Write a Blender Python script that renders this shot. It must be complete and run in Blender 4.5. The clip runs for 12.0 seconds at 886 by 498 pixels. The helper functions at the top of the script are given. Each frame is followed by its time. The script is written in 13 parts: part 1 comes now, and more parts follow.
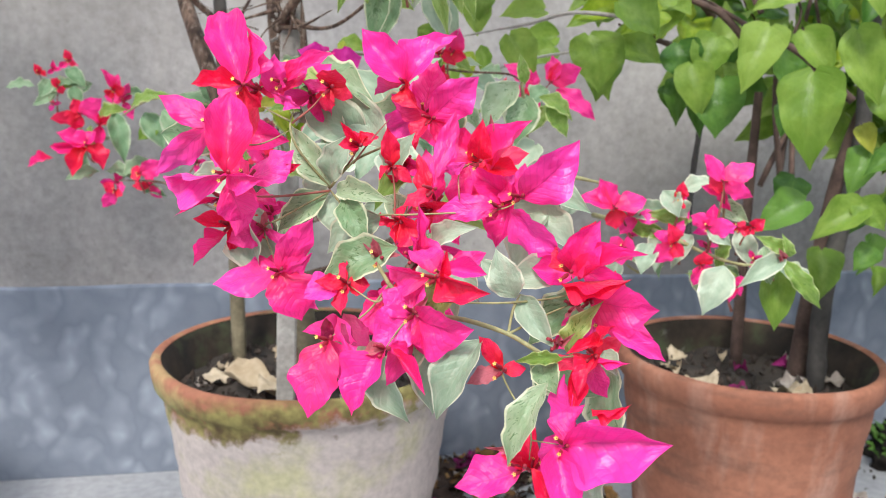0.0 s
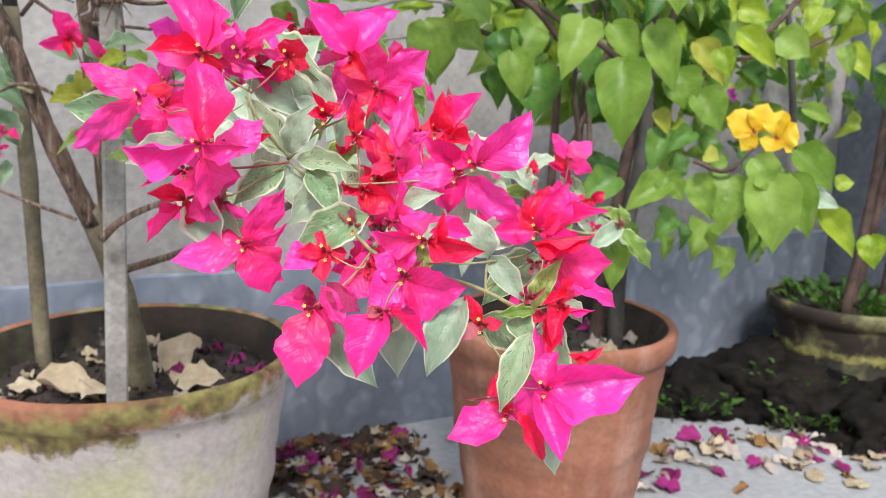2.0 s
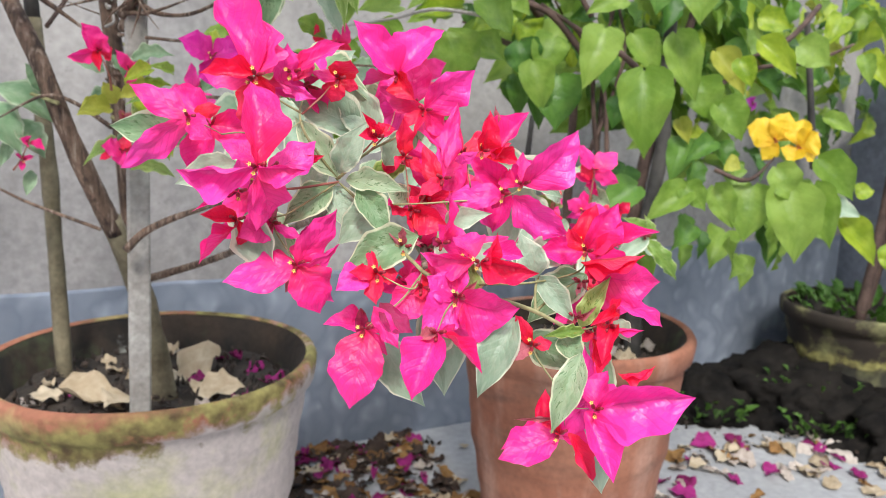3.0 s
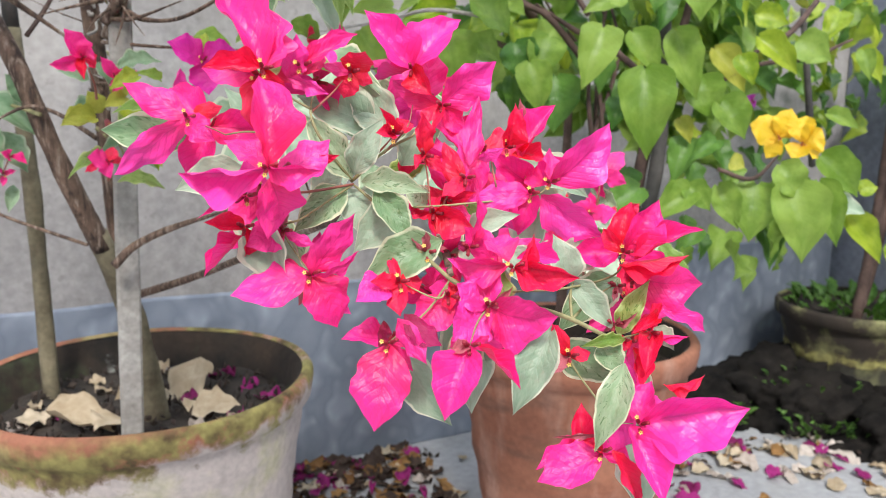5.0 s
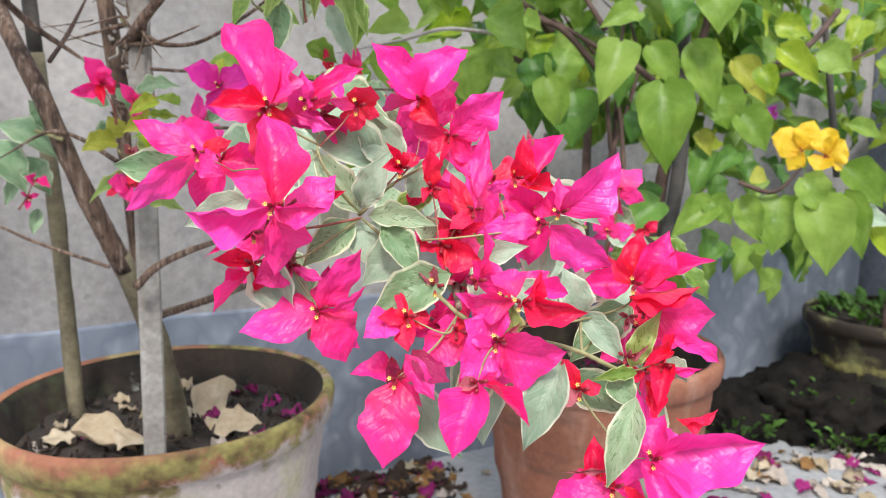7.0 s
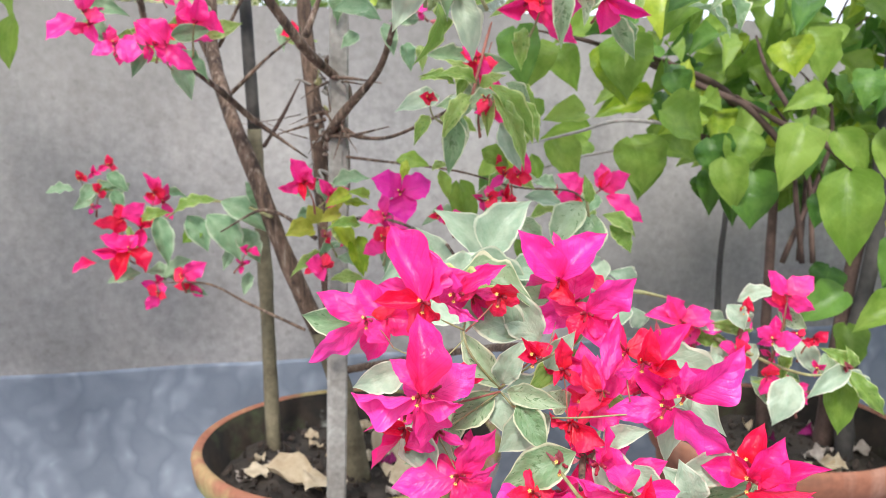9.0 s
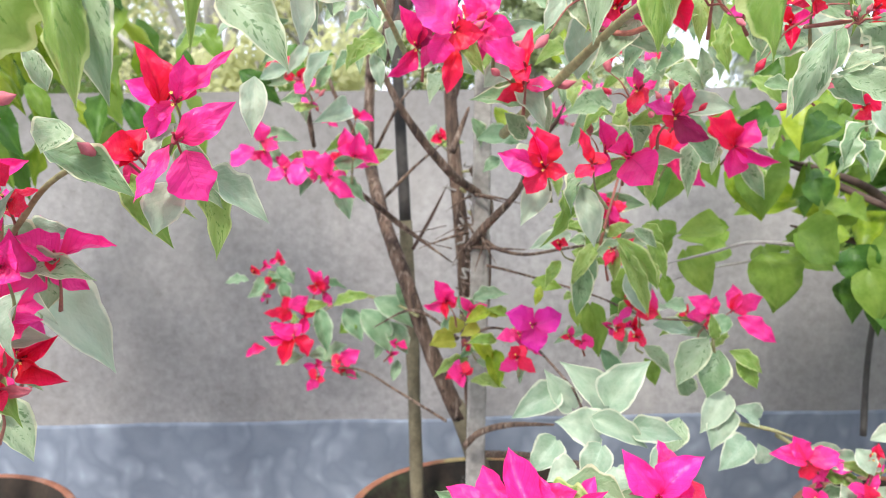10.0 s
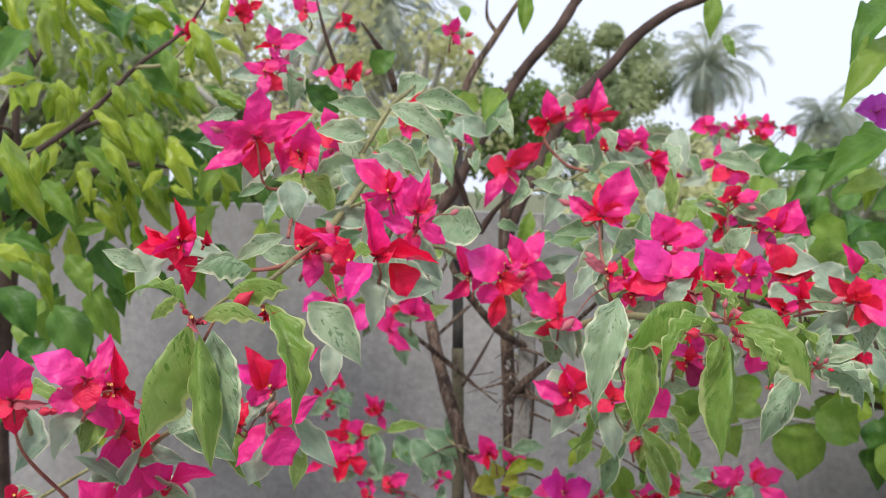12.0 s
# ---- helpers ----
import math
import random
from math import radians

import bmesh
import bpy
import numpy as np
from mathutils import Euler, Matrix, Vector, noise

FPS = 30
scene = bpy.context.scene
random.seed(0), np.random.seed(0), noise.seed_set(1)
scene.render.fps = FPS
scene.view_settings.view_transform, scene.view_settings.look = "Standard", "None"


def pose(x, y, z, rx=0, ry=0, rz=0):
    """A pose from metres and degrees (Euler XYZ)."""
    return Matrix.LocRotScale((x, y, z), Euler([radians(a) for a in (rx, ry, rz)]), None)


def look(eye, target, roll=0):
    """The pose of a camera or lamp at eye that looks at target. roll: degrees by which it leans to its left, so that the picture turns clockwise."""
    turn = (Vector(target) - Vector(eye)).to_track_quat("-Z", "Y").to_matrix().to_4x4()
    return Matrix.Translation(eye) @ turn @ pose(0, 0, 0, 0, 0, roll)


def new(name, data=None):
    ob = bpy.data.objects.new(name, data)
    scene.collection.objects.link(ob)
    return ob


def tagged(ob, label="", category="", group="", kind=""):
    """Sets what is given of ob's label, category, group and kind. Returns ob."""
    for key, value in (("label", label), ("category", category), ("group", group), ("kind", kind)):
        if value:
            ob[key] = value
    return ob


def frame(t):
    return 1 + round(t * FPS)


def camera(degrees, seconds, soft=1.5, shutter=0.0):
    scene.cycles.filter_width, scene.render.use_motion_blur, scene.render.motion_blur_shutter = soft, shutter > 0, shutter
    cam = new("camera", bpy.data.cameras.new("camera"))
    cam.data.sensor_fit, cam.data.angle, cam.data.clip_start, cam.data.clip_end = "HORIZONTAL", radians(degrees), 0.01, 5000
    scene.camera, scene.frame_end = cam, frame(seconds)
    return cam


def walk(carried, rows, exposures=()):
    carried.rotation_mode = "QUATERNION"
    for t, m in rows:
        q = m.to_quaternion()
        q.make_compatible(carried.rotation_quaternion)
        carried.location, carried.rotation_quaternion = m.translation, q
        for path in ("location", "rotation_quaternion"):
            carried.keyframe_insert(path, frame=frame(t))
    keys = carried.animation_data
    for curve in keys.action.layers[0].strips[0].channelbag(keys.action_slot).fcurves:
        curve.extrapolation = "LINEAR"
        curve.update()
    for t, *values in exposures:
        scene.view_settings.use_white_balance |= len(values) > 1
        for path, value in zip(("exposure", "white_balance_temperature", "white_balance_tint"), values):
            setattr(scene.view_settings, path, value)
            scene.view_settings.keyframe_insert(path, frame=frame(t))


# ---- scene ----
cam = camera(58.0, 12.0, soft=0.5)
cam.data.dof.use_dof = True
cam.data.dof.focus_distance = 0.41
cam.data.dof.aperture_fstop = 17.0
PATH = [
    (0, (0.0, 0.0, 0.833), (0.348, 1.933, 0.457), 1.2),
    (0.5, (-0.023, -0.001, 0.844), (0.456, 1.904, 0.467), 1.9),
    (1, (-0.055, 0.007, 0.838), (0.674, 1.829, 0.457), 3.0),
    (1.5, (-0.081, 0.009, 0.83), (0.773, 1.776, 0.444), 2.5),
    (2, (-0.1, 0.013, 0.821), (0.794, 1.761, 0.438), 1.9),
    (2.5, (-0.109, 0.018, 0.821), (0.777, 1.771, 0.442), 1.8),
    (3, (-0.12, 0.023, 0.829), (0.763, 1.778, 0.453), 1.8),
    (5, (-0.123, 0.059, 0.821), (0.794, 1.801, 0.468), 0.6),
    (5.5, (-0.119, 0.06, 0.821), (0.797, 1.804, 0.479), 0.4),
    (6, (-0.116, 0.06, 0.822), (0.792, 1.81, 0.486), 0.3),
    (6.5, (-0.117, 0.061, 0.825), (0.771, 1.823, 0.495), 0.0),
    (8.5, (-0.102, 0.032, 0.885), (0.532, 1.902, 0.566), -0.3),
    (9, (-0.103, 0.016, 0.924), (0.319, 1.948, 0.625), -0.1),
    (9.5, (-0.097, -0.009, 0.995), (0.039, 1.964, 0.697), -1.2),
    (10, (-0.091, -0.04, 1.063), (-0.042, 1.941, 0.793), -0.6),
    (10.5, (-0.089, -0.072, 1.124), (-0.118, 1.918, 0.922), 0.1),
    (11, (-0.094, -0.101, 1.175), (-0.191, 1.889, 1.0), 1.0),
    (11.5, (-0.09, -0.124, 1.206), (-0.195, 1.867, 1.052), 1.6),
    (12, (-0.082, -0.135, 1.223), (-0.181, 1.857, 1.074), 1.9),
]
walk(cam, [(t, look(eye, target, roll)) for t, eye, target, roll in PATH],
     exposures=[(0, 0.62), (8.5, 0.62), (9.6, 0.8), (10.2, 0.74), (10.8, 0.36), (12.0, -0.06)])

# ---- light ----
world = bpy.data.worlds.new("overcast_sky")
scene.world = world
world.use_nodes = True
wn = world.node_tree.nodes
sky = wn.new("ShaderNodeTexSky")
sky.sky_type = "NISHITA"
sky.sun_disc = False
sky.sun_elevation = radians(46)
sky.sun_rotation = radians(203)
sky.air_density, sky.dust_density, sky.ozone_density = 1.0, 5.0, 0.6
veil = wn.new("ShaderNodeMix")
veil.data_type = "RGBA"
veil.inputs[0].default_value = 0.85
veil.inputs[7].default_value = (10.2, 11.0, 12.9, 1)
world.node_tree.links.new(sky.outputs[0], veil.inputs[6])
world.node_tree.links.new(veil.outputs[2], wn["Background"].inputs[0])
wn["Background"].inputs[1].default_value = 0.108
sun_data = bpy.data.lights.new("sun", "SUN")
sun_data.energy, sun_data.angle, sun_data.color = 2.35, radians(10), (1.0, 0.97, 0.94)
sun = new("sun", sun_data)
sun.matrix_world = look((-1.03, -2.42, 2.7), (0, 0, 0))


# ---- materials ----
def mat(name):
    m = bpy.data.materials.new(name)
    m.use_nodes = True
    return m, m.node_tree.nodes, m.node_tree.links, m.node_tree.nodes["Principled BSDF"]


def noise_tex(n, l, scale, detail=5.0, coord=None, rough=0.55):
    t = n.new("ShaderNodeTexNoise")
    t.inputs["Scale"].default_value, t.inputs["Detail"].default_value, t.inputs["Roughness"].default_value = scale, detail, rough
    if coord is None:
        coord = n.new("ShaderNodeTexCoord").outputs["Object"]
    l.new(coord, t.inputs["Vector"])
    return t.outputs["Fac"]


def ramp(n, l, fac, *stops):
    r = n.new("ShaderNodeValToRGB")
    while len(r.color_ramp.elements) < len(stops):
        r.color_ramp.elements.new(0.5)
    for e, (p, c) in zip(r.color_ramp.elements, stops):
        e.position, e.color = p, (*c, 1) if len(c) == 3 else c
    l.new(fac, r.inputs[0])
    return r.outputs[0]


def grey(v):
    return (v, v, v)


def mixc(n, l, fac, a, b, mode="MIX"):
    x = n.new("ShaderNodeMix")
    x.data_type, x.blend_type = "RGBA", mode
    for s, v in ((x.inputs[0], fac), (x.inputs[6], a), (x.inputs[7], b)):
        if isinstance(v, (int, float)):
            s.default_value = v
        elif isinstance(v, tuple):
            s.default_value = (*v, 1)
        else:
            l.new(v, s)
    return x.outputs[2]


def calc(n, l, op, a, b=0.0, c=0.0):
    x = n.new("ShaderNodeMath")
    x.operation = op
    for s, v in zip(x.inputs, (a, b, c)):
        if isinstance(v, (int, float)):
            s.default_value = v
        else:
            l.new(v, s)
    return x.outputs[0]


def bump(n, l, bsdf, height, strength, dist):
    b = n.new("ShaderNodeBump")
    b.inputs["Strength"].default_value, b.inputs["Distance"].default_value = strength, dist
    l.new(height, b.inputs["Height"])
    l.new(b.outputs[0], bsdf.inputs["Normal"])


def grainy(name, dark, light, scale, rough=0.8, bump_d=0.001, fine=14.0, extra=None, speck=0.35):
    """A surface mottled at two scales."""
    m, n, l, b = mat(name)
    co = n.new("ShaderNodeTexCoord").outputs["Object"]
    big, small = noise_tex(n, l, scale, 6, co), noise_tex(n, l, scale * fine, 4, co)
    c = ramp(n, l, big, (0.3, dark), (0.72, light))
    c = mixc(n, l, speck, c, ramp(n, l, small, (0.3, grey(0.25)), (0.7, grey(0.85))), "OVERLAY")
    if extra:
        c = extra(n, l, co, c)
    l.new(c, b.inputs["Base Color"])
    b.inputs["Roughness"].default_value = rough
    bump(n, l, b, small, 0.5, bump_d)
    return m


def wall_stain_and_dark_top(n, l, co, c):
    tall = n.new("ShaderNodeMapping")
    l.new(co, tall.inputs[0])
    tall.inputs["Scale"].default_value = (1, 1, 0.45)
    s = noise_tex(n, l, 1.3, 5, tall.outputs[0], 0.55)
    c = mixc(n, l, ramp(n, l, s, (0.5, grey(0)), (0.78, grey(0.6))), c, (0.27, 0.25, 0.225))
    d = noise_tex(n, l, 4.0, 5, tall.outputs[0], 0.6)
    c = mixc(n, l, ramp(n, l, d, (0.5, grey(0)), (0.7, grey(0.4))), c, (0.52, 0.49, 0.455))
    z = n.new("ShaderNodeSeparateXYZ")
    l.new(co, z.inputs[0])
    # Darker towards the wall's top, broken into upright streaks.
    upright = n.new("ShaderNodeMapping")
    l.new(co, upright.inputs[0])
    upright.inputs["Scale"].default_value = (1, 1, 0.12)
    runs = noise_tex(n, l, 5.0, 6, upright.outputs[0], 0.65)
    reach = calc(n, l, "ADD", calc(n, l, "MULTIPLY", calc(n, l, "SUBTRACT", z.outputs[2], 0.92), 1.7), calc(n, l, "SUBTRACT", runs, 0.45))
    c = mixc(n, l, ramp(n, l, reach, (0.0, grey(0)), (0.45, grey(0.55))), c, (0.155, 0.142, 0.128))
    pit = noise_tex(n, l, 46, 3, co, 0.6)
    return mixc(n, l, ramp(n, l, pit, (0.62, grey(0)), (0.72, grey(0.45))), c, (0.18, 0.17, 0.16))


def dado_cells(n, l, co, c):
    v = n.new("ShaderNodeTexVoronoi")
    v.feature = "SMOOTH_F1"
    v.inputs["Scale"].default_value = 26
    w = n.new("ShaderNodeMapping")
    l.new(co, w.inputs[0])
    wob = n.new("ShaderNodeTexNoise")
    wob.inputs["Scale"].default_value = 9
    l.new(co, wob.inputs["Vector"])
    l.new(mixc(n, l, 0.12, co, wob.outputs["Color"]), w.inputs[0])
    w.inputs["Scale"].default_value = (1, 1, 0.6)
    l.new(w.outputs[0], v.inputs["Vector"])
    return mixc(n, l, 0.88, c, ramp(n, l, v.outputs["Distance"], (0.0, (0.35, 0.395, 0.46)), (0.5, (0.18, 0.21, 0.26)), (1.0, (0.26, 0.295, 0.35))))


def slab_stain(n, l, co, c):
    s = noise_tex(n, l, 2.2, 7, co, 0.7)
    return mixc(n, l, ramp(n, l, s, (0.52, grey(0)), (0.75, grey(0.7))), c, (0.3, 0.29, 0.26))


def bark_streaks(n, l, co, c):
    """Long cracks and paler ridges running up the stem."""
    tall = n.new("ShaderNodeMapping")
    l.new(co, tall.inputs[0])
    tall.inputs["Scale"].default_value = (1, 1, 0.09)
    s = noise_tex(n, l, 170, 4, tall.outputs[0], 0.6)
    c = mixc(n, l, ramp(n, l, s, (0.34, grey(0.8)), (0.48, grey(0))), c, (0.018, 0.012, 0.01))
    return mixc(n, l, ramp(n, l, s, (0.54, grey(0)), (0.66, grey(0.85))), c, (0.30, 0.235, 0.185))


M_WALL = grainy("cement_plaster", (0.241, 0.229, 0.222), (0.354, 0.340, 0.333), 2.4, 0.9, 0.0028, 26, wall_stain_and_dark_top, 0.3)
M_DADO = grainy("blue_grey_cement_wash", (0.177, 0.199, 0.236), (0.243, 0.265, 0.309), 4.0, 0.8, 0.0008, 18, dado_cells)
# Darker copy of the dado wash: the side wall's shade is in the colour.
M_EAST = grainy("shaded_blue_cement_wash", (0.075, 0.086, 0.108), (0.15, 0.166, 0.20), 3.0, 0.85, 0.001, 16)
M_SLAB = grainy("pale_concrete", (0.267, 0.274, 0.285), (0.396, 0.397, 0.396), 2.0, 0.85, 0.001, 25, slab_stain, 0.25)
M_EARTH = grainy("earth_and_grass", (0.1, 0.11, 0.05), (0.2, 0.2, 0.1), 0.5, 0.95, 0.01)
M_SOIL = grainy("dark_potting_soil", (0.01, 0.008, 0.006), (0.05, 0.038, 0.028), 18.0, 0.95, 0.006, 6)
M_BARK = grainy("brown_bark", (0.04, 0.024, 0.017), (0.2, 0.13, 0.09), 30.0, 0.9, 0.005, 5, bark_streaks)
M_BARK_DARK = grainy("dark_brown_bark", (0.04, 0.023, 0.018), (0.13, 0.082, 0.064), 26.0, 0.9, 0.002, 7)
M_STAKE = grainy("weathered_grey_wood", (0.212, 0.193, 0.170), (0.368, 0.350, 0.317), 22.0, 0.9, 0.001, 6)
M_STAKE_DARK = grainy("blackened_bamboo", (0.02, 0.02, 0.02), (0.09, 0.08, 0.07), 16.0, 0.8, 0.001, 6)
M_STAKE_OLIVE = grainy("mossy_olive_stem", (0.09, 0.075, 0.045), (0.22, 0.19, 0.12), 22.0, 0.9, 0.001, 6)
M_TWIG = grainy("green_brown_twig", (0.17, 0.15, 0.06), (0.34, 0.33, 0.16), 40.0, 0.7, 0.0004, 6)
M_TWIG_RED = grainy("reddish_twig", (0.2, 0.05, 0.04), (0.38, 0.15, 0.1), 50.0, 0.6, 0.0003, 6)
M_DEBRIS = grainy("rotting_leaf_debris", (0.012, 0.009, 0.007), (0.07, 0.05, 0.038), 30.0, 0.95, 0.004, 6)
# Near-black base holds the corner's deep shade as well as dark rock.
M_ROCK = grainy("shade_blackened_rock", (0.004, 0.004, 0.004), (0.022, 0.019, 0.016), 12.0, 1.0, 0.006, 6)
M_ROCK.node_tree.nodes["Principled BSDF"].inputs["Specular IOR Level"].default_value = 0.1


def pot_material(name, clay_dark, clay_light, wash, wash_from, moss, lean=0.0):
    """Fired clay with a lime wash below a given height and moss at its upper edge."""
    m, n, l, b = mat(name)
    co = n.new("ShaderNodeTexCoord").outputs["Object"]
    z = n.new("ShaderNodeSeparateXYZ")
    l.new(co, z.inputs[0])
    big, mid, small = noise_tex(n, l, 7, 6, co), noise_tex(n, l, 19, 6, co, 0.65), noise_tex(n, l, 90, 4, co)
    c = ramp(n, l, big, (0.3, clay_dark), (0.7, clay_light))
    hz = calc(n, l, "ADD", z.outputs[2], calc(n, l, "MULTIPLY", calc(n, l, "SUBTRACT", mid, 0.5), 0.11))
    hz = calc(n, l, "SUBTRACT", hz, calc(n, l, "MULTIPLY", z.outputs[0], lean))
    if wash:
        w = ramp(n, l, big, (0.3, wash), (0.75, tuple(min(0.75, v * 1.18) for v in wash)))
        c = mixc(n, l, ramp(n, l, calc(n, l, "DIVIDE", calc(n, l, "SUBTRACT", wash_from, hz), 0.02), (0.0, grey(0)), (1.0, grey(0.93))), c, w)
    else:
        tall = n.new("ShaderNodeMapping")
        l.new(co, tall.inputs[0])
        tall.inputs["Scale"].default_value = (1, 1, 0.22)
        c = mixc(n, l, ramp(n, l, noise_tex(n, l, 16, 5, tall.outputs[0], 0.6), (0.5, grey(0)), (0.72, grey(0.5))), c, (0.48, 0.31, 0.24))
        round_ = n.new("ShaderNodeMapping")
        l.new(co, round_.inputs[0])
        round_.inputs["Scale"].default_value = (0.25, 0.25, 1)
        c = mixc(n, l, ramp(n, l, noise_tex(n, l, 22, 5, round_.outputs[0], 0.6), (0.52, grey(0)), (0.7, grey(0.6))), c, (0.12, 0.065, 0.045))
    if moss:
        band = calc(n, l, "SUBTRACT", 1.0, calc(n, l, "DIVIDE", calc(n, l, "ABSOLUTE", calc(n, l, "SUBTRACT", hz, wash_from + 0.015)), moss))
        band = calc(n, l, "MULTIPLY", band, ramp(n, l, mid, (0.38, grey(0.15)), (0.6, grey(1.0))))
        c = mixc(n, l, ramp(n, l, band, (0.12, grey(0)), (0.45, grey(0.9))), c, ramp(n, l, noise_tex(n, l, 34, 5, co), (0.35, (0.06, 0.045, 0.014)), (0.65, (0.28, 0.26, 0.08))))
        low = ramp(n, l, noise_tex(n, l, 6.5, 5, co, 0.6), (0.5, grey(0)), (0.66, grey(0.6)))
        c = mixc(n, l, low, c, (0.42, 0.42, 0.17))
    c = mixc(n, l, 0.3, c, ramp(n, l, small, (0.3, grey(0.3)), (0.7, grey(0.8))), "OVERLAY")
    l.new(c, b.inputs["Base Color"])
    b.inputs["Roughness"].default_value = 0.85
    bump(n, l, b, mixc(n, l, 0.5, mid, small), 0.5, 0.0015)
    return m


M_POT_L = pot_material("lime_washed_clay", (0.249, 0.090, 0.052), (0.339, 0.144, 0.083), (0.438, 0.392, 0.362), 0.396, 0.05, 0.14)
M_POT_R = pot_material("terracotta", (0.215, 0.078, 0.043), (0.315, 0.132, 0.078), None, 0, 0)
# Old clay and wash darkened for the corner's deep shade, apart from moss.
M_POT_OLD = pot_material("shade_darkened_mossy_clay", (0.016, 0.012, 0.009), (0.045, 0.032, 0.02), (0.05, 0.048, 0.036), 0.15, 0.025)
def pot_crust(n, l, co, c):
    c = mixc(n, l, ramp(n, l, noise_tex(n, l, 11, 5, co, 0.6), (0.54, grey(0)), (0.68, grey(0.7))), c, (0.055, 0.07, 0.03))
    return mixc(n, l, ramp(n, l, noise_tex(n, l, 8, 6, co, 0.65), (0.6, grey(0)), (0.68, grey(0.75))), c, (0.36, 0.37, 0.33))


# Near-black clay puts the hollow's shade into the colour; moss and crust stay.
M_POT_IN = grainy("shade_dark_clay_inside", (0.006, 0.006, 0.005), (0.045, 0.028, 0.016), 9.0, 0.9, 0.002, 8, pot_crust)


def thin_leaf(name, colour, rough, trans, gloss=0.5, relief=0.0014, vein=9.0, net_depth=0.25):
    """A thin leaf or bract: colour(n, l, u, v, edge, rnd) over its own length v and half width edge."""
    m, n, l, b = mat(name)
    uv = n.new("ShaderNodeUVMap").outputs[0]
    s = n.new("ShaderNodeSeparateXYZ")
    l.new(uv, s.inputs[0])
    u, v = s.outputs[0], s.outputs[1]
    edge = calc(n, l, "ABSOLUTE", calc(n, l, "MULTIPLY_ADD", u, 2.0, -1.0))
    rnd = n.new("ShaderNodeObjectInfo").outputs["Random"]
    ribs = calc(n, l, "SINE", calc(n, l, "MULTIPLY", calc(n, l, "SUBTRACT", v, calc(n, l, "MULTIPLY", edge, 0.3)), vein * 6.2832))
    ribs = calc(n, l, "POWER", calc(n, l, "MULTIPLY_ADD", ribs, 0.5, 0.5), 6.0)
    mid = calc(n, l, "LESS_THAN", edge, 0.03)
    lines = calc(n, l, "MAXIMUM", calc(n, l, "MULTIPLY", ribs, 0.3), calc(n, l, "MULTIPLY", mid, calc(n, l, "SUBTRACT", 1.0, v)))
    col = colour(n, l, u, v, edge, rnd, lines)
    l.new(col, b.inputs["Base Color"])
    b.inputs["Roughness"].default_value = rough
    b.inputs["Specular IOR Level"].default_value = gloss
    crinkle = n.new("ShaderNodeTexNoise")
    crinkle.inputs["Scale"].default_value, crinkle.inputs["Detail"].default_value = 7, 6
    l.new(uv, crinkle.inputs["Vector"])
    net = n.new("ShaderNodeTexVoronoi")  # the fine net of veins, with the skin puckered up between them
    net.feature = "DISTANCE_TO_EDGE"
    net.inputs["Scale"].default_value = 13
    wander = mixc(n, l, 0.06, uv, crinkle.outputs["Color"])
    l.new(wander, net.inputs["Vector"])
    puff = ramp(n, l, net.outputs["Distance"], (0.0, grey(0)), (0.16, grey(0.55)), (0.5, grey(0.8)))
    h = calc(n, l, "SUBTRACT", calc(n, l, "MULTIPLY", crinkle.outputs["Fac"], 1.3), calc(n, l, "MULTIPLY", lines, 0.5))
    h = calc(n, l, "ADD", h, calc(n, l, "MULTIPLY", puff, net_depth))
    bump(n, l, b, h, 0.6, relief)
    t = n.new("ShaderNodeBsdfTranslucent")
    l.new(col, t.inputs[0])
    mx = n.new("ShaderNodeMixShader")
    mx.inputs[0].default_value = trans
    l.new(b.outputs[0], mx.inputs[1])
    l.new(t.outputs[0], mx.inputs[2])
    l.new(mx.outputs[0], n["Material Output"].inputs[0])
    return m


def bract_colour(base, tip, spread):
    def colour(n, l, u, v, edge, rnd, lines):
        uv = n.new("ShaderNodeUVMap").outputs[0]
        patch = noise_tex(n, l, 2.3, 3, uv)
        f = calc(n, l, "ADD", calc(n, l, "MULTIPLY", v, 0.75), calc(n, l, "MULTIPLY", calc(n, l, "SUBTRACT", rnd, 0.35), spread))
        f = calc(n, l, "ADD", f, calc(n, l, "MULTIPLY", calc(n, l, "SUBTRACT", patch, 0.45), 0.6))
        c = ramp(n, l, f, (0.0, base), (0.5, tip))
        return mixc(n, l, calc(n, l, "MULTIPLY", lines, 0.4), c, tuple(x * 0.55 for x in base))
    return colour


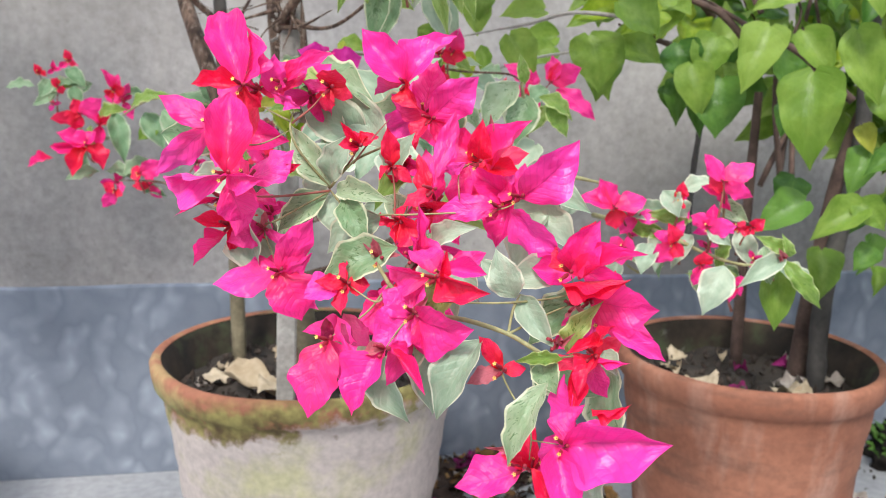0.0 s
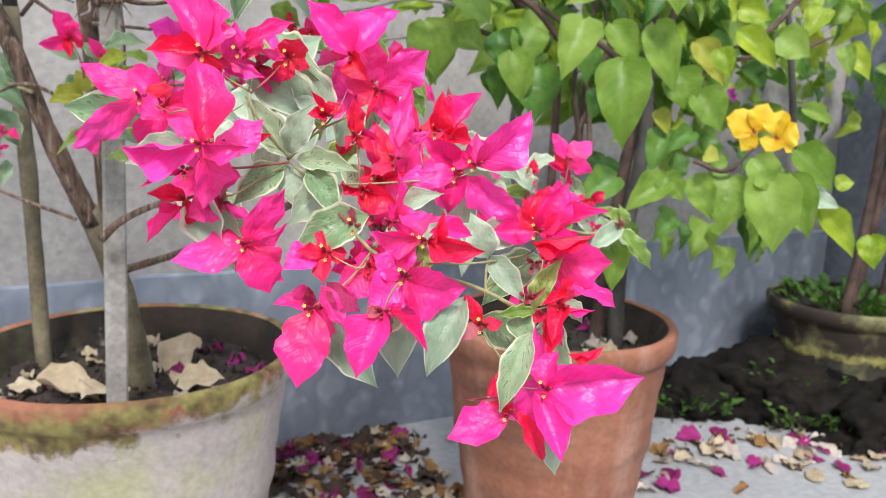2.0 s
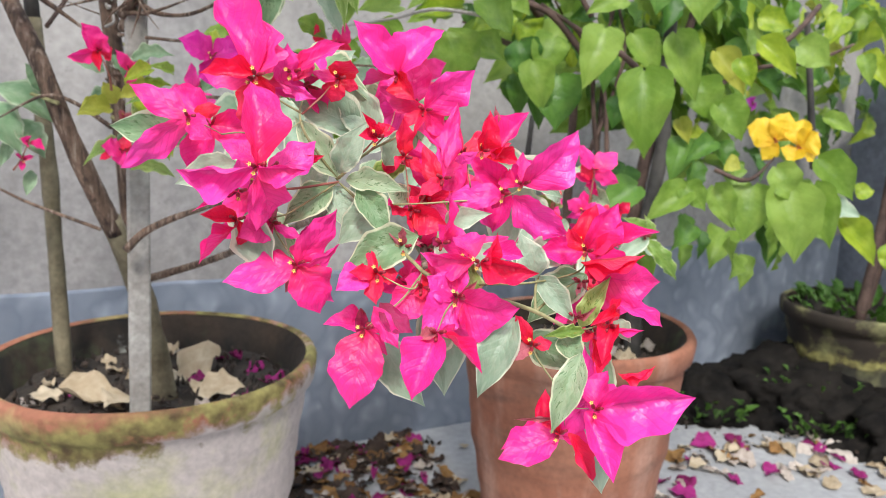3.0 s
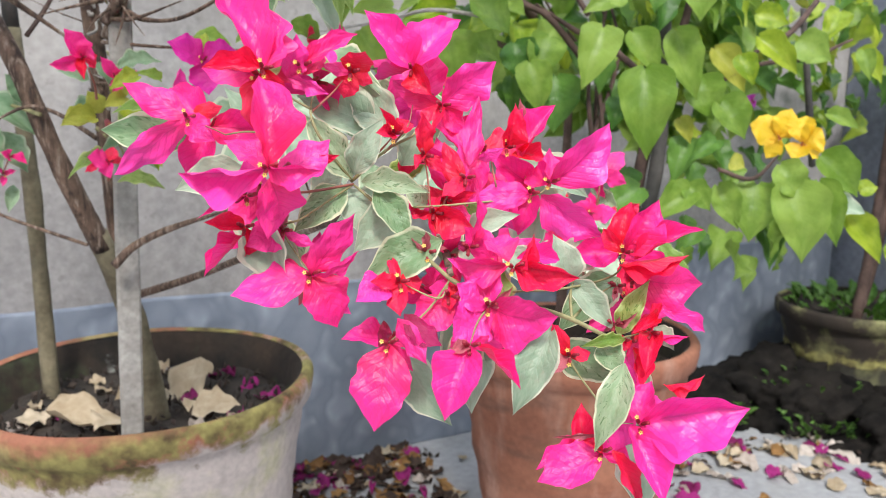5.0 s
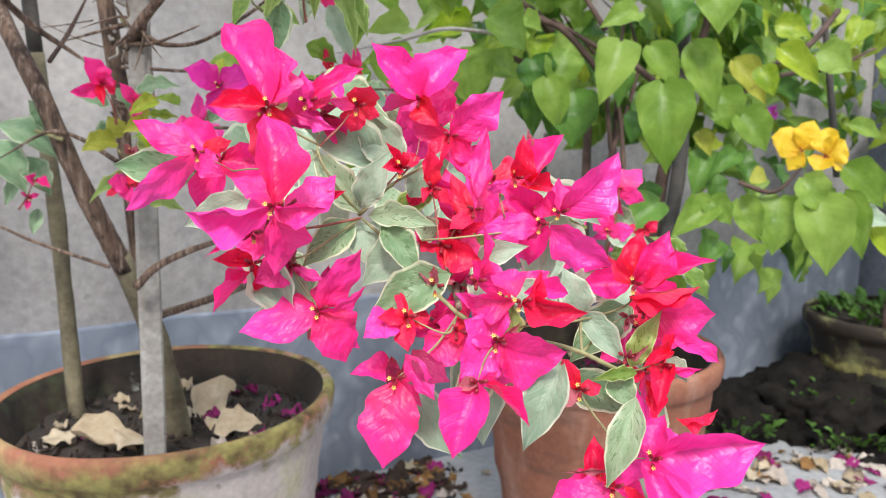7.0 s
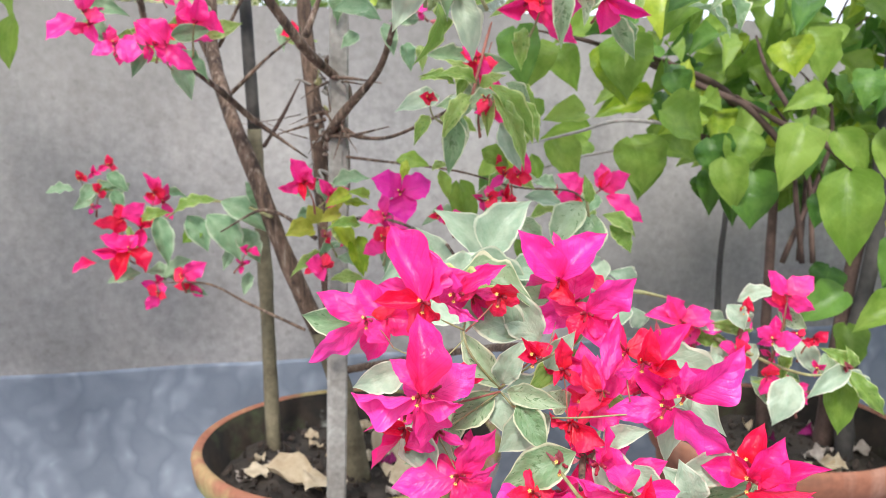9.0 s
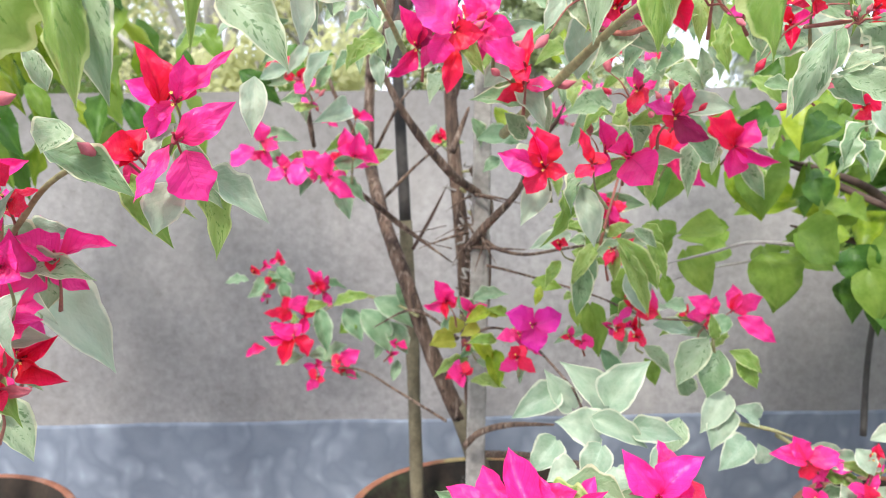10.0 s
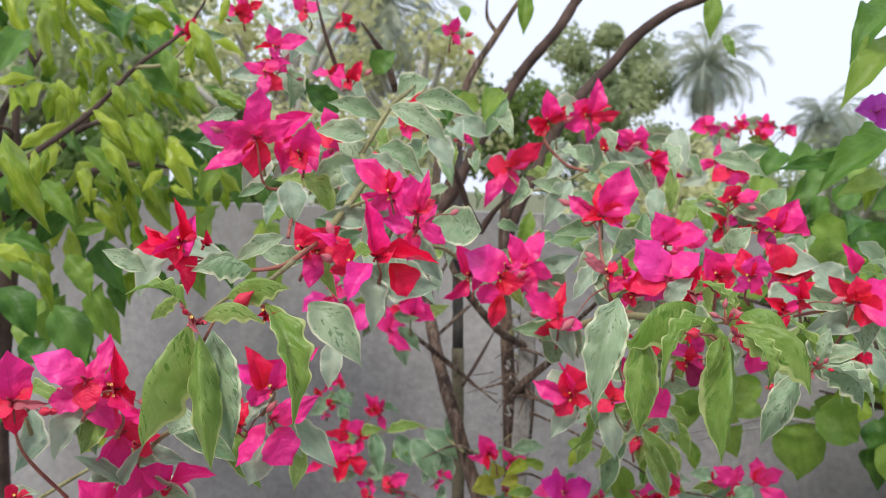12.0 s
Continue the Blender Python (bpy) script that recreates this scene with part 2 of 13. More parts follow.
def leaf_colour(dark, light, rim=None, splash=None):
    def colour(n, l, u, v, edge, rnd, lines):
        uv = n.new("ShaderNodeUVMap").outputs[0]
        off = n.new("ShaderNodeMapping")
        l.new(uv, off.inputs[0])
        comb = n.new("ShaderNodeCombineXYZ")
        l.new(calc(n, l, "MULTIPLY", rnd, 37.0), comb.inputs[0])
        l.new(comb.outputs[0], off.inputs["Location"])
        patch = noise_tex(n, l, 3.0, 4, off.outputs[0], 0.6)
        f = calc(n, l, "ADD", patch, calc(n, l, "MULTIPLY", calc(n, l, "SUBTRACT", rnd, 0.5), 0.35))
        c = ramp(n, l, f, (0.3, dark), (0.7, light))
        if splash:
            along = n.new("ShaderNodeCombineXYZ")  # streaks that follow the side veins
            l.new(calc(n, l, "MULTIPLY", calc(n, l, "SUBTRACT", v, calc(n, l, "MULTIPLY", edge, 0.3)), 3.2), along.inputs[0])
            l.new(calc(n, l, "MULTIPLY", u, 1.3), along.inputs[1])
            l.new(calc(n, l, "MULTIPLY", rnd, 53.0), along.inputs[2])
            sp = noise_tex(n, l, 5.5, 5, along.outputs[0], 0.65)
            sp = calc(n, l, "ADD", sp, calc(n, l, "MULTIPLY", calc(n, l, "SUBTRACT", patch, 0.55), 0.7))
            c = mixc(n, l, ramp(n, l, sp, (0.56, grey(0)), (0.6, grey(0.85))), c, splash)
        c = mixc(n, l, calc(n, l, "MULTIPLY", lines, 0.16), c, tuple(min(0.8, x * 1.35) for x in light))
        if rim:
            e = calc(n, l, "ADD", edge, calc(n, l, "MULTIPLY", calc(n, l, "SUBTRACT", patch, 0.5), 0.42))
            c = mixc(n, l, ramp(n, l, e, (0.83, grey(0)), (0.9, grey(0.85))), c, rim)
        return c
    return colour


M_BRACT = {
    "m": thin_leaf("magenta_bract", bract_colour((0.91, 0.022, 0.14), (0.97, 0.033, 0.30), 0.45), 0.36, 0.24, 0.5, 0.0013, net_depth=0.1),
    "p": thin_leaf("purple_pink_bract", bract_colour((0.95, 0.026, 0.23), (0.98, 0.05, 0.40), 0.45), 0.34, 0.24, 0.55, 0.0013, net_depth=0.1),
    "r": thin_leaf("scarlet_bract", bract_colour((0.80, 0.010, 0.024), (0.92, 0.016, 0.095), 0.4), 0.36, 0.26, 0.45, 0.0013, net_depth=0.1),
    "d": thin_leaf("dark_crimson_bract", bract_colour((0.252, 0.005, 0.027), (0.405, 0.009, 0.108), 0.4), 0.45, 0.25),
    "k": thin_leaf("dusty_pink_bract", bract_colour((0.5, 0.09, 0.1), (0.6, 0.16, 0.2), 0.4), 0.5, 0.3),
    "v": thin_leaf("violet_bract", bract_colour((0.52, 0.03, 0.32), (0.62, 0.06, 0.55), 0.4), 0.5, 0.3),
    "z": thin_leaf("purple_magenta_bract", bract_colour((0.72, 0.01, 0.24), (0.80, 0.02, 0.38), 0.4), 0.4, 0.3, 0.45),
    "y": thin_leaf("golden_yellow_bract", bract_colour((0.75, 0.40, 0.01), (0.82, 0.56, 0.03), 0.4), 0.5, 0.35),
}
M_LEAF = {
    "v": thin_leaf("variegated_leaf", leaf_colour((0.19, 0.32, 0.15), (0.40, 0.50, 0.31), (0.74, 0.76, 0.52), (0.10, 0.20, 0.07)), 0.38, 0.28, 0.5, 0.0012, net_depth=0.15),
    "w": thin_leaf("pale_variegated_leaf", leaf_colour((0.28, 0.40, 0.27), (0.47, 0.56, 0.41), (0.70, 0.73, 0.56)), 0.38, 0.28, 0.5, 0.0012, net_depth=0.15),
    "n": thin_leaf("young_lime_edged_leaf", leaf_colour((0.21, 0.36, 0.06), (0.41, 0.54, 0.16), (0.64, 0.72, 0.30), (0.15, 0.30, 0.045)), 0.34, 0.46, 0.55, 0.0015, net_depth=0.12),
    "s": thin_leaf("soft_blue_green_leaf", leaf_colour((0.16, 0.30, 0.15), (0.34, 0.47, 0.29), (0.5, 0.58, 0.4)), 0.45, 0.3, 0.35),
    "g": thin_leaf("bright_green_leaf", leaf_colour((0.155, 0.28, 0.033), (0.30, 0.435, 0.08)), 0.4, 0.42, 0.45),
    "d": thin_leaf("deep_green_leaf", leaf_colour((0.05, 0.14, 0.02), (0.13, 0.26, 0.045)), 0.38, 0.28, 0.35),
    "l": thin_leaf("lime_leaf", leaf_colour((0.19, 0.31, 0.015), (0.47, 0.57, 0.06)), 0.3, 0.4, 0.5),
    "y": thin_leaf("yellowing_leaf", leaf_colour((0.3, 0.33, 0.04), (0.47, 0.47, 0.08)), 0.5, 0.35, 0.35),
    "b": thin_leaf("dry_tan_leaf", leaf_colour((0.36, 0.28, 0.18), (0.55, 0.46, 0.33)), 0.8, 0.1, 0.2),
    "f": thin_leaf("faded_fallen_bract", leaf_colour((0.4, 0.33, 0.28), (0.62, 0.55, 0.48)), 0.8, 0.2, 0.2),
    "q": thin_leaf("fallen_purple_bract", leaf_colour((0.16, 0.012, 0.07), (0.36, 0.03, 0.19)), 0.7, 0.2, 0.2),
    "o": thin_leaf("ochre_dead_leaf", leaf_colour((0.16, 0.08, 0.03), (0.34, 0.19, 0.07)), 0.8, 0.1, 0.2),
    "e": thin_leaf("rotting_brown_leaf", leaf_colour((0.025, 0.017, 0.013), (0.09, 0.06, 0.045)), 0.85, 0.05, 0.2),
}
M_STAMEN, _n, _l, _b = mat("cream_yellow_floret")
_b.inputs["Base Color"].default_value, _b.inputs["Roughness"].default_value = (0.78, 0.5, 0.12, 1), 0.6
M_BUD = grainy("dusty_pink_bud", (0.42, 0.07, 0.10), (0.6, 0.2, 0.22), 60, 0.6, 0.0002, 5)
M_BUD_RED = grainy("crimson_bud", (0.5, 0.01, 0.025), (0.72, 0.02, 0.08), 60, 0.5, 0.0002, 5)
M_TUBE = grainy("dark_red_tube", (0.2, 0.012, 0.02), (0.42, 0.03, 0.06), 80, 0.55, 0.0002, 5)


# ---- makers ----
def link(name, bm, material, parent=None, label="", smooth=True):
    me = bpy.data.meshes.new(name)
    bm.to_mesh(me)
    bm.free()
    if material:
        me.materials.append(material)
    if smooth:
        me.polygons.foreach_set("use_smooth", [True] * len(me.polygons))
    ob = new(name, me)
    ob.parent = parent
    if label:
        ob["label"] = label
    return ob


def curve_points(pts, steps=5):
    """A smooth line through points (x, y, z, radius)."""
    p = [Vector(q) for q in pts]
    p = [p[0] * 2 - p[1]] + p + [p[-1] * 2 - p[-2]]
    out = []
    for i in range(1, len(p) - 2):
        for k in range(steps):
            t = k / steps
            a, b, c, d = p[i - 1], p[i], p[i + 1], p[i + 2]
            out.append(0.5 * (2 * b + (c - a) * t + (2 * a - 5 * b + 4 * c - d) * t * t + (3 * b - a - 3 * c + d) * t ** 3))
    out.append(p[-2])
    return out


def tube_into(bm, pts, sides=8, steps=5, knobbly=0.0):
    line = curve_points([Vector(q) for q in pts], steps)
    rings, ref = [], None
    for i, q in enumerate(line):
        a = (line[min(i + 1, len(line) - 1)] - line[max(i - 1, 0)]).to_3d().normalized()
        if ref is None:
            ref = a.orthogonal().normalized()
        ref = (ref - a * ref.dot(a)).normalized()
        side = a.cross(ref)
        c, r = q.to_3d(), q[3]
        if knobbly:
            r *= 1 + knobbly * noise.noise(c * 60)
        rings.append([bm.verts.new(c + (ref * math.cos(g) + side * math.sin(g)) * r * (1 + knobbly * 0.6 * noise.noise(c * 40 + Vector((k, 0, 0)))))
                      for k, g in enumerate(2 * math.pi * k / sides for k in range(sides))])
    for a, b in zip(rings, rings[1:]):
        for k in range(sides):
            bm.faces.new((a[k], a[(k + 1) % sides], b[(k + 1) % sides], b[k]))
    bm.faces.new(rings[0][::-1])
    bm.faces.new(rings[-1])


def stem(name, parent, material, pts, sides=8, knobbly=0.12, label=""):
    bm = bmesh.new()
    pts = [tuple(q) for q in pts]
    if name in ("twig", "branch"):  # the thin end runs out to a point
        tip = 0 if pts[0][3] < pts[-1][3] else -1
        pts[tip] = (*pts[tip][:3], pts[tip][3] * 0.5)
    tube_into(bm, pts, sides, 6, knobbly)
    return link(name, bm, material, parent, label)


SHAPES = {
    "bract": ((0, 0.04, 0.1, 0.2, 0.3, 0.41, 0.54, 0.66, 0.77, 0.87, 0.94, 1), (0.06, 0.24, 0.5, 0.78, 0.94, 1.0, 0.97, 0.85, 0.63, 0.33, 0.13, 0.0)),
    "leaf": ((0, 0.05, 0.12, 0.22, 0.34, 0.48, 0.62, 0.74, 0.84, 0.92, 1), (0.05, 0.2, 0.52, 0.83, 0.98, 1.0, 0.88, 0.66, 0.38, 0.15, 0.0)),
    "heart": ((0, 0.03, 0.08, 0.18, 0.31, 0.46, 0.62, 0.76, 0.87, 0.94, 1), (0.14, 0.5, 0.78, 0.96, 1.0, 0.95, 0.78, 0.52, 0.25, 0.09, 0.0)),
}


def blade_mesh(name, material, seed, shape, wave=0.05, fold=0.12, arch=0.15, curl=0.1, lobes=0.06, rows=18, cols=4, notch=0.0, roll=0.0, hang=0.1, busy=1.0, crumple=0.035):
    """A leaf or bract of length 1 along y and width 1 along x, with a folded midrib, a bowed length, rolled sides and a wavy, uneven margin."""
    rnd = random.Random(seed)
    ph, ph2, asym = rnd.uniform(0, 6), rnd.uniform(0, 6), rnd.uniform(-0.1, 0.1)
    bend, twist, freq = rnd.uniform(-0.2, 0.2), rnd.uniform(-0.6, 0.6), rnd.uniform(11, 17) * busy
    side_roll = roll * rnd.uniform(0.3, 1.2), roll * rnd.uniform(0.3, 1.2)
    me = bpy.data.meshes.new(name)
    verts, uvs, faces = [], [], []
    for i in range(rows + 1):
        v = (i / rows) ** 0.95
        h = min(0.06, v, 1 - v)
        half = max(0.5 * sum(float(np.interp(v + h * q, *SHAPES[shape])) for q in (-1, -0.5, 0, 0.5, 1)) / 5, 0.003)
        for j in range(-cols, cols + 1):
            e = math.copysign(abs(j / cols) ** 0.85, j)
            side = 1 if e > 0 else -1
            ragged = noise.noise(Vector((v * 4.5, side * 3.0 + seed * 1.7, 0.5)))
            nick = noise.noise(Vector((v * 10, side * 5.0 + seed * 2.3, 1.5)))
            swing = math.sin(v * freq + ph + 1.7 * side)
            w = half * (1 + asym * side) * (1 + abs(e) * lobes * (0.9 * swing + 0.5 * math.sin(v * freq * 2.3 + ph2 + side) + 1.6 * ragged + 0.7 * nick))
            turn = side_roll[j > 0] * abs(e) * 2.2
            lift = w * (math.sin(turn) / 2.2 if turn else 0) * abs(e)
            x = e * w * (1 - 0.22 * turn * turn) + bend * v * (1 - v) * 1.6
            z = fold * abs(e) * half * 2 + arch * v * (1 - v) - hang * v * v - curl * e * e * half + lift
            z += wave * abs(e) ** 1.8 * swing * (0.06 + 1.85 * half) + twist * x * (v - 0.3) * 0.8
            z += crumple * noise.noise(Vector((x * 5, v * 5, seed))) + 0.35 * crumple * noise.noise(Vector((x * 13, v * 13, seed)))
            y = v - notch * abs(e) * (1 - v) * 0.14
            verts.append((x, y, z))
            uvs.append((0.5 + 0.5 * e, v))
    wide = 2 * cols + 1
    for i in range(rows):
        for j in range(wide - 1):
            a = i * wide + j
            faces.append((a, a + 1, a + wide + 1, a + wide))
    me.from_pydata(verts, [], faces)
    lay = me.uv_layers.new(name="UVMap")
    idx = np.empty(len(me.loops), dtype=np.int32)
    me.loops.foreach_get("vertex_index", idx)
    lay.data.foreach_set("uv", np.array(uvs, dtype=np.float32)[idx].ravel())
    me.materials.append(material)
    me.polygons.foreach_set("use_smooth", [True] * len(me.polygons))
    return me


BRACTS = {k: [blade_mesh("bract", m, 10 + i, "bract", 0.06 + 0.03 * (i % 3), 0.12 + 0.1 * (i % 3), 0.5 - 0.28 * (i % 4), 0.15 * (i % 2), 0.05, rows=24, cols=5, roll=0.3 * (i % 3) - 0.3, crumple=0.07) for i in range(9)] for k, m in M_BRACT.items()}
YOUNG = dict(wave=0.09, fold=0.25, curl=0.1, lobes=0.04, roll=-0.3, busy=1.6, cols=5, hang=0.2)
LIME = dict(wave=0.13, fold=0.1, curl=0.25, lobes=0.04, roll=-0.45, busy=1.0, cols=5, hang=0.3)
MATURE = dict(wave=0.075, fold=0.22, curl=0.2, lobes=0.035, roll=0.3, busy=1.3)
LEAVES = {k: [blade_mesh("leaf", m, 40 + i, "leaf", arch=(0.7 if k in "nl" else 0.4) + (0.4 if k in "nl" else 0.25) * (i % 3), rows=28 if k in "nl" else 20, **(YOUNG if k == "n" else LIME if k == "l" else MATURE)) for i in range(9)] for k, m in M_LEAF.items()}
CRUMPS = {k: [blade_mesh("leaf", M_LEAF[k], 130 + i, "heart", 0.16, 0.25, 0.5 - 0.35 * (i % 4), 0.2, 0.045, rows=12, cols=3, roll=0.6 * (i % 3) - 0.4, hang=0.2 * (i % 2), crumple=0.15) for i in range(9)] for k in "bfqoe"}
ARCHED = {k: [blade_mesh("leaf", M_LEAF[k], 160 + i, "leaf", 0.07, (-0.4, -0.2, 0.35)[i // 3], (0.9, 1.35, 1.8)[i % 3], 0.1, 0.05, rows=40, cols=6, roll=-0.25, busy=1.9, hang=0.1, crumple=0.03) for i in range(9)] for k in "nv"}
HEARTS = {k: [blade_mesh("leaf", M_LEAF[k], 70 + i, "heart", 0.08, 0.2, 0.25 + 0.12 * (i % 3), 0.05, 0.03, notch=0.45, roll=0.3, hang=0.2) for i in range(7)] for k in "gdlywv"}


def aligned(base, way, up, roll=0.0):
    """The turn whose y runs along way and whose z leans to up, rolled about its length."""
    y = Vector(way).normalized()
    z = Vector(up) - y * y.dot(Vector(up))
    z = z.normalized() if z.length > 1e-4 else y.orthogonal().normalized()
    m = Matrix((y.cross(z), y, z)).transposed().to_4x4()
    return Matrix.Translation(base) @ m @ Matrix.Rotation(radians(roll), 4, "Y")


def blade(parent, mesh, base, way, width, up, roll=0.0, name="leaf"):
    """Lays one leaf or bract from its foot along way."""
    size = Vector(way).length
    ob = new(name, mesh)
    ob.parent = parent
    ob.matrix_basis = aligned(base, way, up, roll) @ Matrix.Diagonal((width, size, 0.75 * size, 1))
    return ob


def floret_mesh(seed):
    """Three slender tubes, one or two of them open with a cream star."""
    rnd = random.Random(seed)
    bm = bmesh.new()
    cream = []
    for k in range(3):
        g = 2.1 * k + rnd.uniform(-0.4, 0.4)
        out, far = Vector((math.cos(g) * 0.35, math.sin(g) * 0.35, 1)).normalized(), rnd.uniform(0.7, 1.0)
        foot = Vector((math.cos(g), math.sin(g), 0)) * 0.12
        q = [(*(foot + out * far * s), r) for s, r in ((0, 0.09), (0.3, 0.13), (0.65, 0.09), (1.0, 0.11))]
        tube_into(bm, q, 6, 2)
        if k < 2 and seed % 4:
            n0 = len(bm.faces)
            tip = foot + out * far
            a = out.orthogonal().normalized()
            b = out.cross(a)
            c = bm.verts.new(tip - out * 0.02)
            ring = [bm.verts.new(tip + (a * math.cos(h) + b * math.sin(h)) * (0.15 if i % 2 == 0 else 0.08) + out * (0.09 if i % 2 == 0 else 0.03)) for i, h in enumerate(2 * math.pi * i / 10 for i in range(10))]
            for i in range(10):
                cream.append(bm.faces.new((c, ring[i], ring[(i + 1) % 10])))
    for f in cream:
        f.material_index = 1
    me = bpy.data.meshes.new("floret")
    bm.to_mesh(me)
    bm.free()
    me.materials.append(M_TUBE)
    me.materials.append(M_STAMEN)
    me.polygons.foreach_set("use_smooth", [True] * len(me.polygons))
    return me


FLORETS = [floret_mesh(i) for i in range(5)]
made = [0]


def flower(plant, at, face, *bracts):
    """One bougainvillea flower: florets at its heart, facing face, and bracts (dx, dy, dz, width, roll, hue), some with a foot of their own."""
    made[0] += 1
    i = made[0]
    ob = new("flower", FLORETS[i % 5])
    ob.parent = plant
    ob.matrix_basis = aligned(at, Vector(face).orthogonal(), face) @ Matrix.Scale(0.0085, 4)
    inv = ob.matrix_basis.inverted()
    for k, (dx, dy, dz, w, roll, hue, *foot) in enumerate(bracts):
        base = Vector(at) + Vector(foot[0] if foot else (0, 0, 0))
        b = blade(ob, BRACTS[hue][(i * 5 + 3 * k) % 9], base, (dx, dy, dz), 0.86 * w, face, 1.25 * roll, "bract")
        b.matrix_basis = inv @ b.matrix_basis
    return ob


def pedicel(plant, top, foot):
    """The thin bowed stalk below a flower."""
    made[0] += 1
    a, b = Vector(top), Vector(foot)
    m = a.lerp(b, 0.5) + Vector((0.004 * math.sin(made[0] * 1.7), 0.004, 0.004 * math.cos(made[0])))
    return stem("twig", plant, M_TWIG_RED if made[0] % 3 else M_TWIG, [(*a, 0.0011), (*m, 0.001), (*b, 0.0016)], 5)


def leaf(plant, kind, at, way, width, up, roll=0.0, heart=False):
    made[0] += 1
    pool = HEARTS if heart else LEAVES
    if kind in "nl" and not heart:
        width *= 0.84 if kind == "n" else 0.74
    return blade(plant, pool[kind][made[0] % len(pool[kind])], at, way, width, up, roll)


def arching_leaf(plant, kind, at, way, width, up, bow):
    """A young leaf that arches over from its foot and hangs; bow 0 to 2 is how far it bulges towards up."""
    made[0] += 1
    return blade(plant, ARCHED[kind][bow + 3 * (made[0] % 3)], at, way, 0.8 * width, up)


def lathe_into(bm, profile, sides=64, wobble=0.0):
    rings = []
    for r, z in profile:
        rings.append([bm.verts.new(((r + wobble * noise.noise(Vector((math.cos(g) * 2, math.sin(g) * 2, z * 6)))) * math.cos(g), (r + wobble * noise.noise(Vector((math.cos(g) * 2, math.sin(g) * 2, z * 6)))) * math.sin(g), z)) for g in (2 * math.pi * k / sides for k in range(sides))])
    for a, b in zip(rings, rings[1:]):
        for k in range(sides):
            bm.faces.new((a[k], a[(k + 1) % sides], b[(k + 1) % sides], b[k]))
    return rings


def pot(x, y, rim, foot, high, body_mat, label, band=0.05, soil_drop=0.07):
    """A clay pot with a rolled rim, a hollow inside and its soil."""
    root = new("plant_pot")
    root.location = (x, y, 0)
    tagged(root, label, "plant pot", group="clay pots along the wall")
    bm = bmesh.new()
    side = lambda z: foot + (rim - 0.008 - foot) * z / high
    prof = [(0.001, 0.004), (foot - 0.01, 0.0), (foot, 0.012)]
    for z in np.linspace(0.03, high - band - 0.012, 19):
        prof.append((side(z) + 0.0012 * math.sin(z * 95) + (0.003 if 0.5 < z / high < 0.56 else 0), z))
    prof += [(side(high - band), high - band - 0.006), (side(high - band) + 0.003, high - band), (rim - 0.004, high - band + 0.006), (rim - 0.001, high - band * 0.5), (rim, high - 0.009), (rim - 0.003, high - 0.003), (rim - 0.009, high), (rim - 0.017, high - 0.004)]
    lathe_into(bm, prof, 72, 0.003)
    link("body", bm, body_mat, root)
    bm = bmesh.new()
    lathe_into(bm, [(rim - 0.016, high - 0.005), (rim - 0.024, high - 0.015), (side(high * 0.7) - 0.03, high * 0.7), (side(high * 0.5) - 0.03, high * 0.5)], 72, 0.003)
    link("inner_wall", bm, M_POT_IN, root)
    bm = bmesh.new()
    rs = side(high - soil_drop) - 0.02
    rings = [(rs * f, 0) for f in (0.04, 0.2, 0.4, 0.6, 0.8, 0.92, 1.0)]
    made_rings = lathe_into(bm, rings, 48)
    for v in bm.verts:
        v.co.z = high - soil_drop + 0.012 * noise.noise(Vector((v.co.x + x, v.co.y + y, 0)) * 18) + 0.006 * noise.noise(Vector((v.co.x, v.co.y, x)) * 60)
    bm.faces.new(made_rings[0][::-1])
    link("soil", bm, M_SOIL, root)
    return root


# ---- setting ----
def box_into(bm, x0, x1, y0, y1, z0, z1):
    v = [bm.verts.new((x, y, z)) for x in (x0, x1) for y in (y0, y1) for z in (z0, z1)]
    for f in ((0, 1, 3, 2), (4, 6, 7, 5), (0, 4, 5, 1), (2, 3, 7, 6), (0, 2, 6, 4), (1, 5, 7, 3)):
        bm.faces.new([v[i] for i in f])


bm = bmesh.new()
bmesh.ops.create_grid(bm, x_segments=2, y_segments=2, size=600)
for v in bm.verts:
    v.co.z = -0.05
tagged(link("ground", bm, M_EARTH, smooth=False), "earth and rough grass beyond the yard", "ground", kind="structure")
bm = bmesh.new()
box_into(bm, -5.0, 6.0, -4.0, 1.95, -0.049, 0.0)
tagged(link("pavement", bm, M_SLAB, smooth=False), "pale stained concrete yard strewn with fallen bracts", "pavement", kind="structure")
WALL_Y, WALL_TOP, DADO = 1.737, 1.172, 0.427
bm = bmesh.new()
box_into(bm, -5.0, 6.0, WALL_Y, WALL_Y + 0.13, 0.0, WALL_TOP)
bmesh.ops.bevel(bm, geom=bm.edges[:], offset=0.006, segments=2, affect="EDGES")
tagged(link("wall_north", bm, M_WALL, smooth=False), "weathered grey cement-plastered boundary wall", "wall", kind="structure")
bm = bmesh.new()
lo, n_x = [], 220
for i in range(n_x + 1):
    x = -5.0 + 11.0 * i / n_x
    top = DADO + 0.004 * noise.noise(Vector((x * 5, 0, 0))) + 0.002 * noise.noise(Vector((x * 23, 1, 0)))
    lo.append([bm.verts.new((x, y, z)) for y, z in ((WALL_Y - 0.006, 0.001), (WALL_Y - 0.006, top - 0.006), (WALL_Y - 0.004, top - 0.002), (WALL_Y - 0.0005, top))])
for a, b in zip(lo, lo[1:]):
    for k in range(3):
        bm.faces.new((a[k], b[k], b[k + 1], a[k + 1]))
tagged(link("dado", bm, M_DADO, smooth=False), "blue-grey cement-washed band along the wall's foot", "wall band", kind="structure")

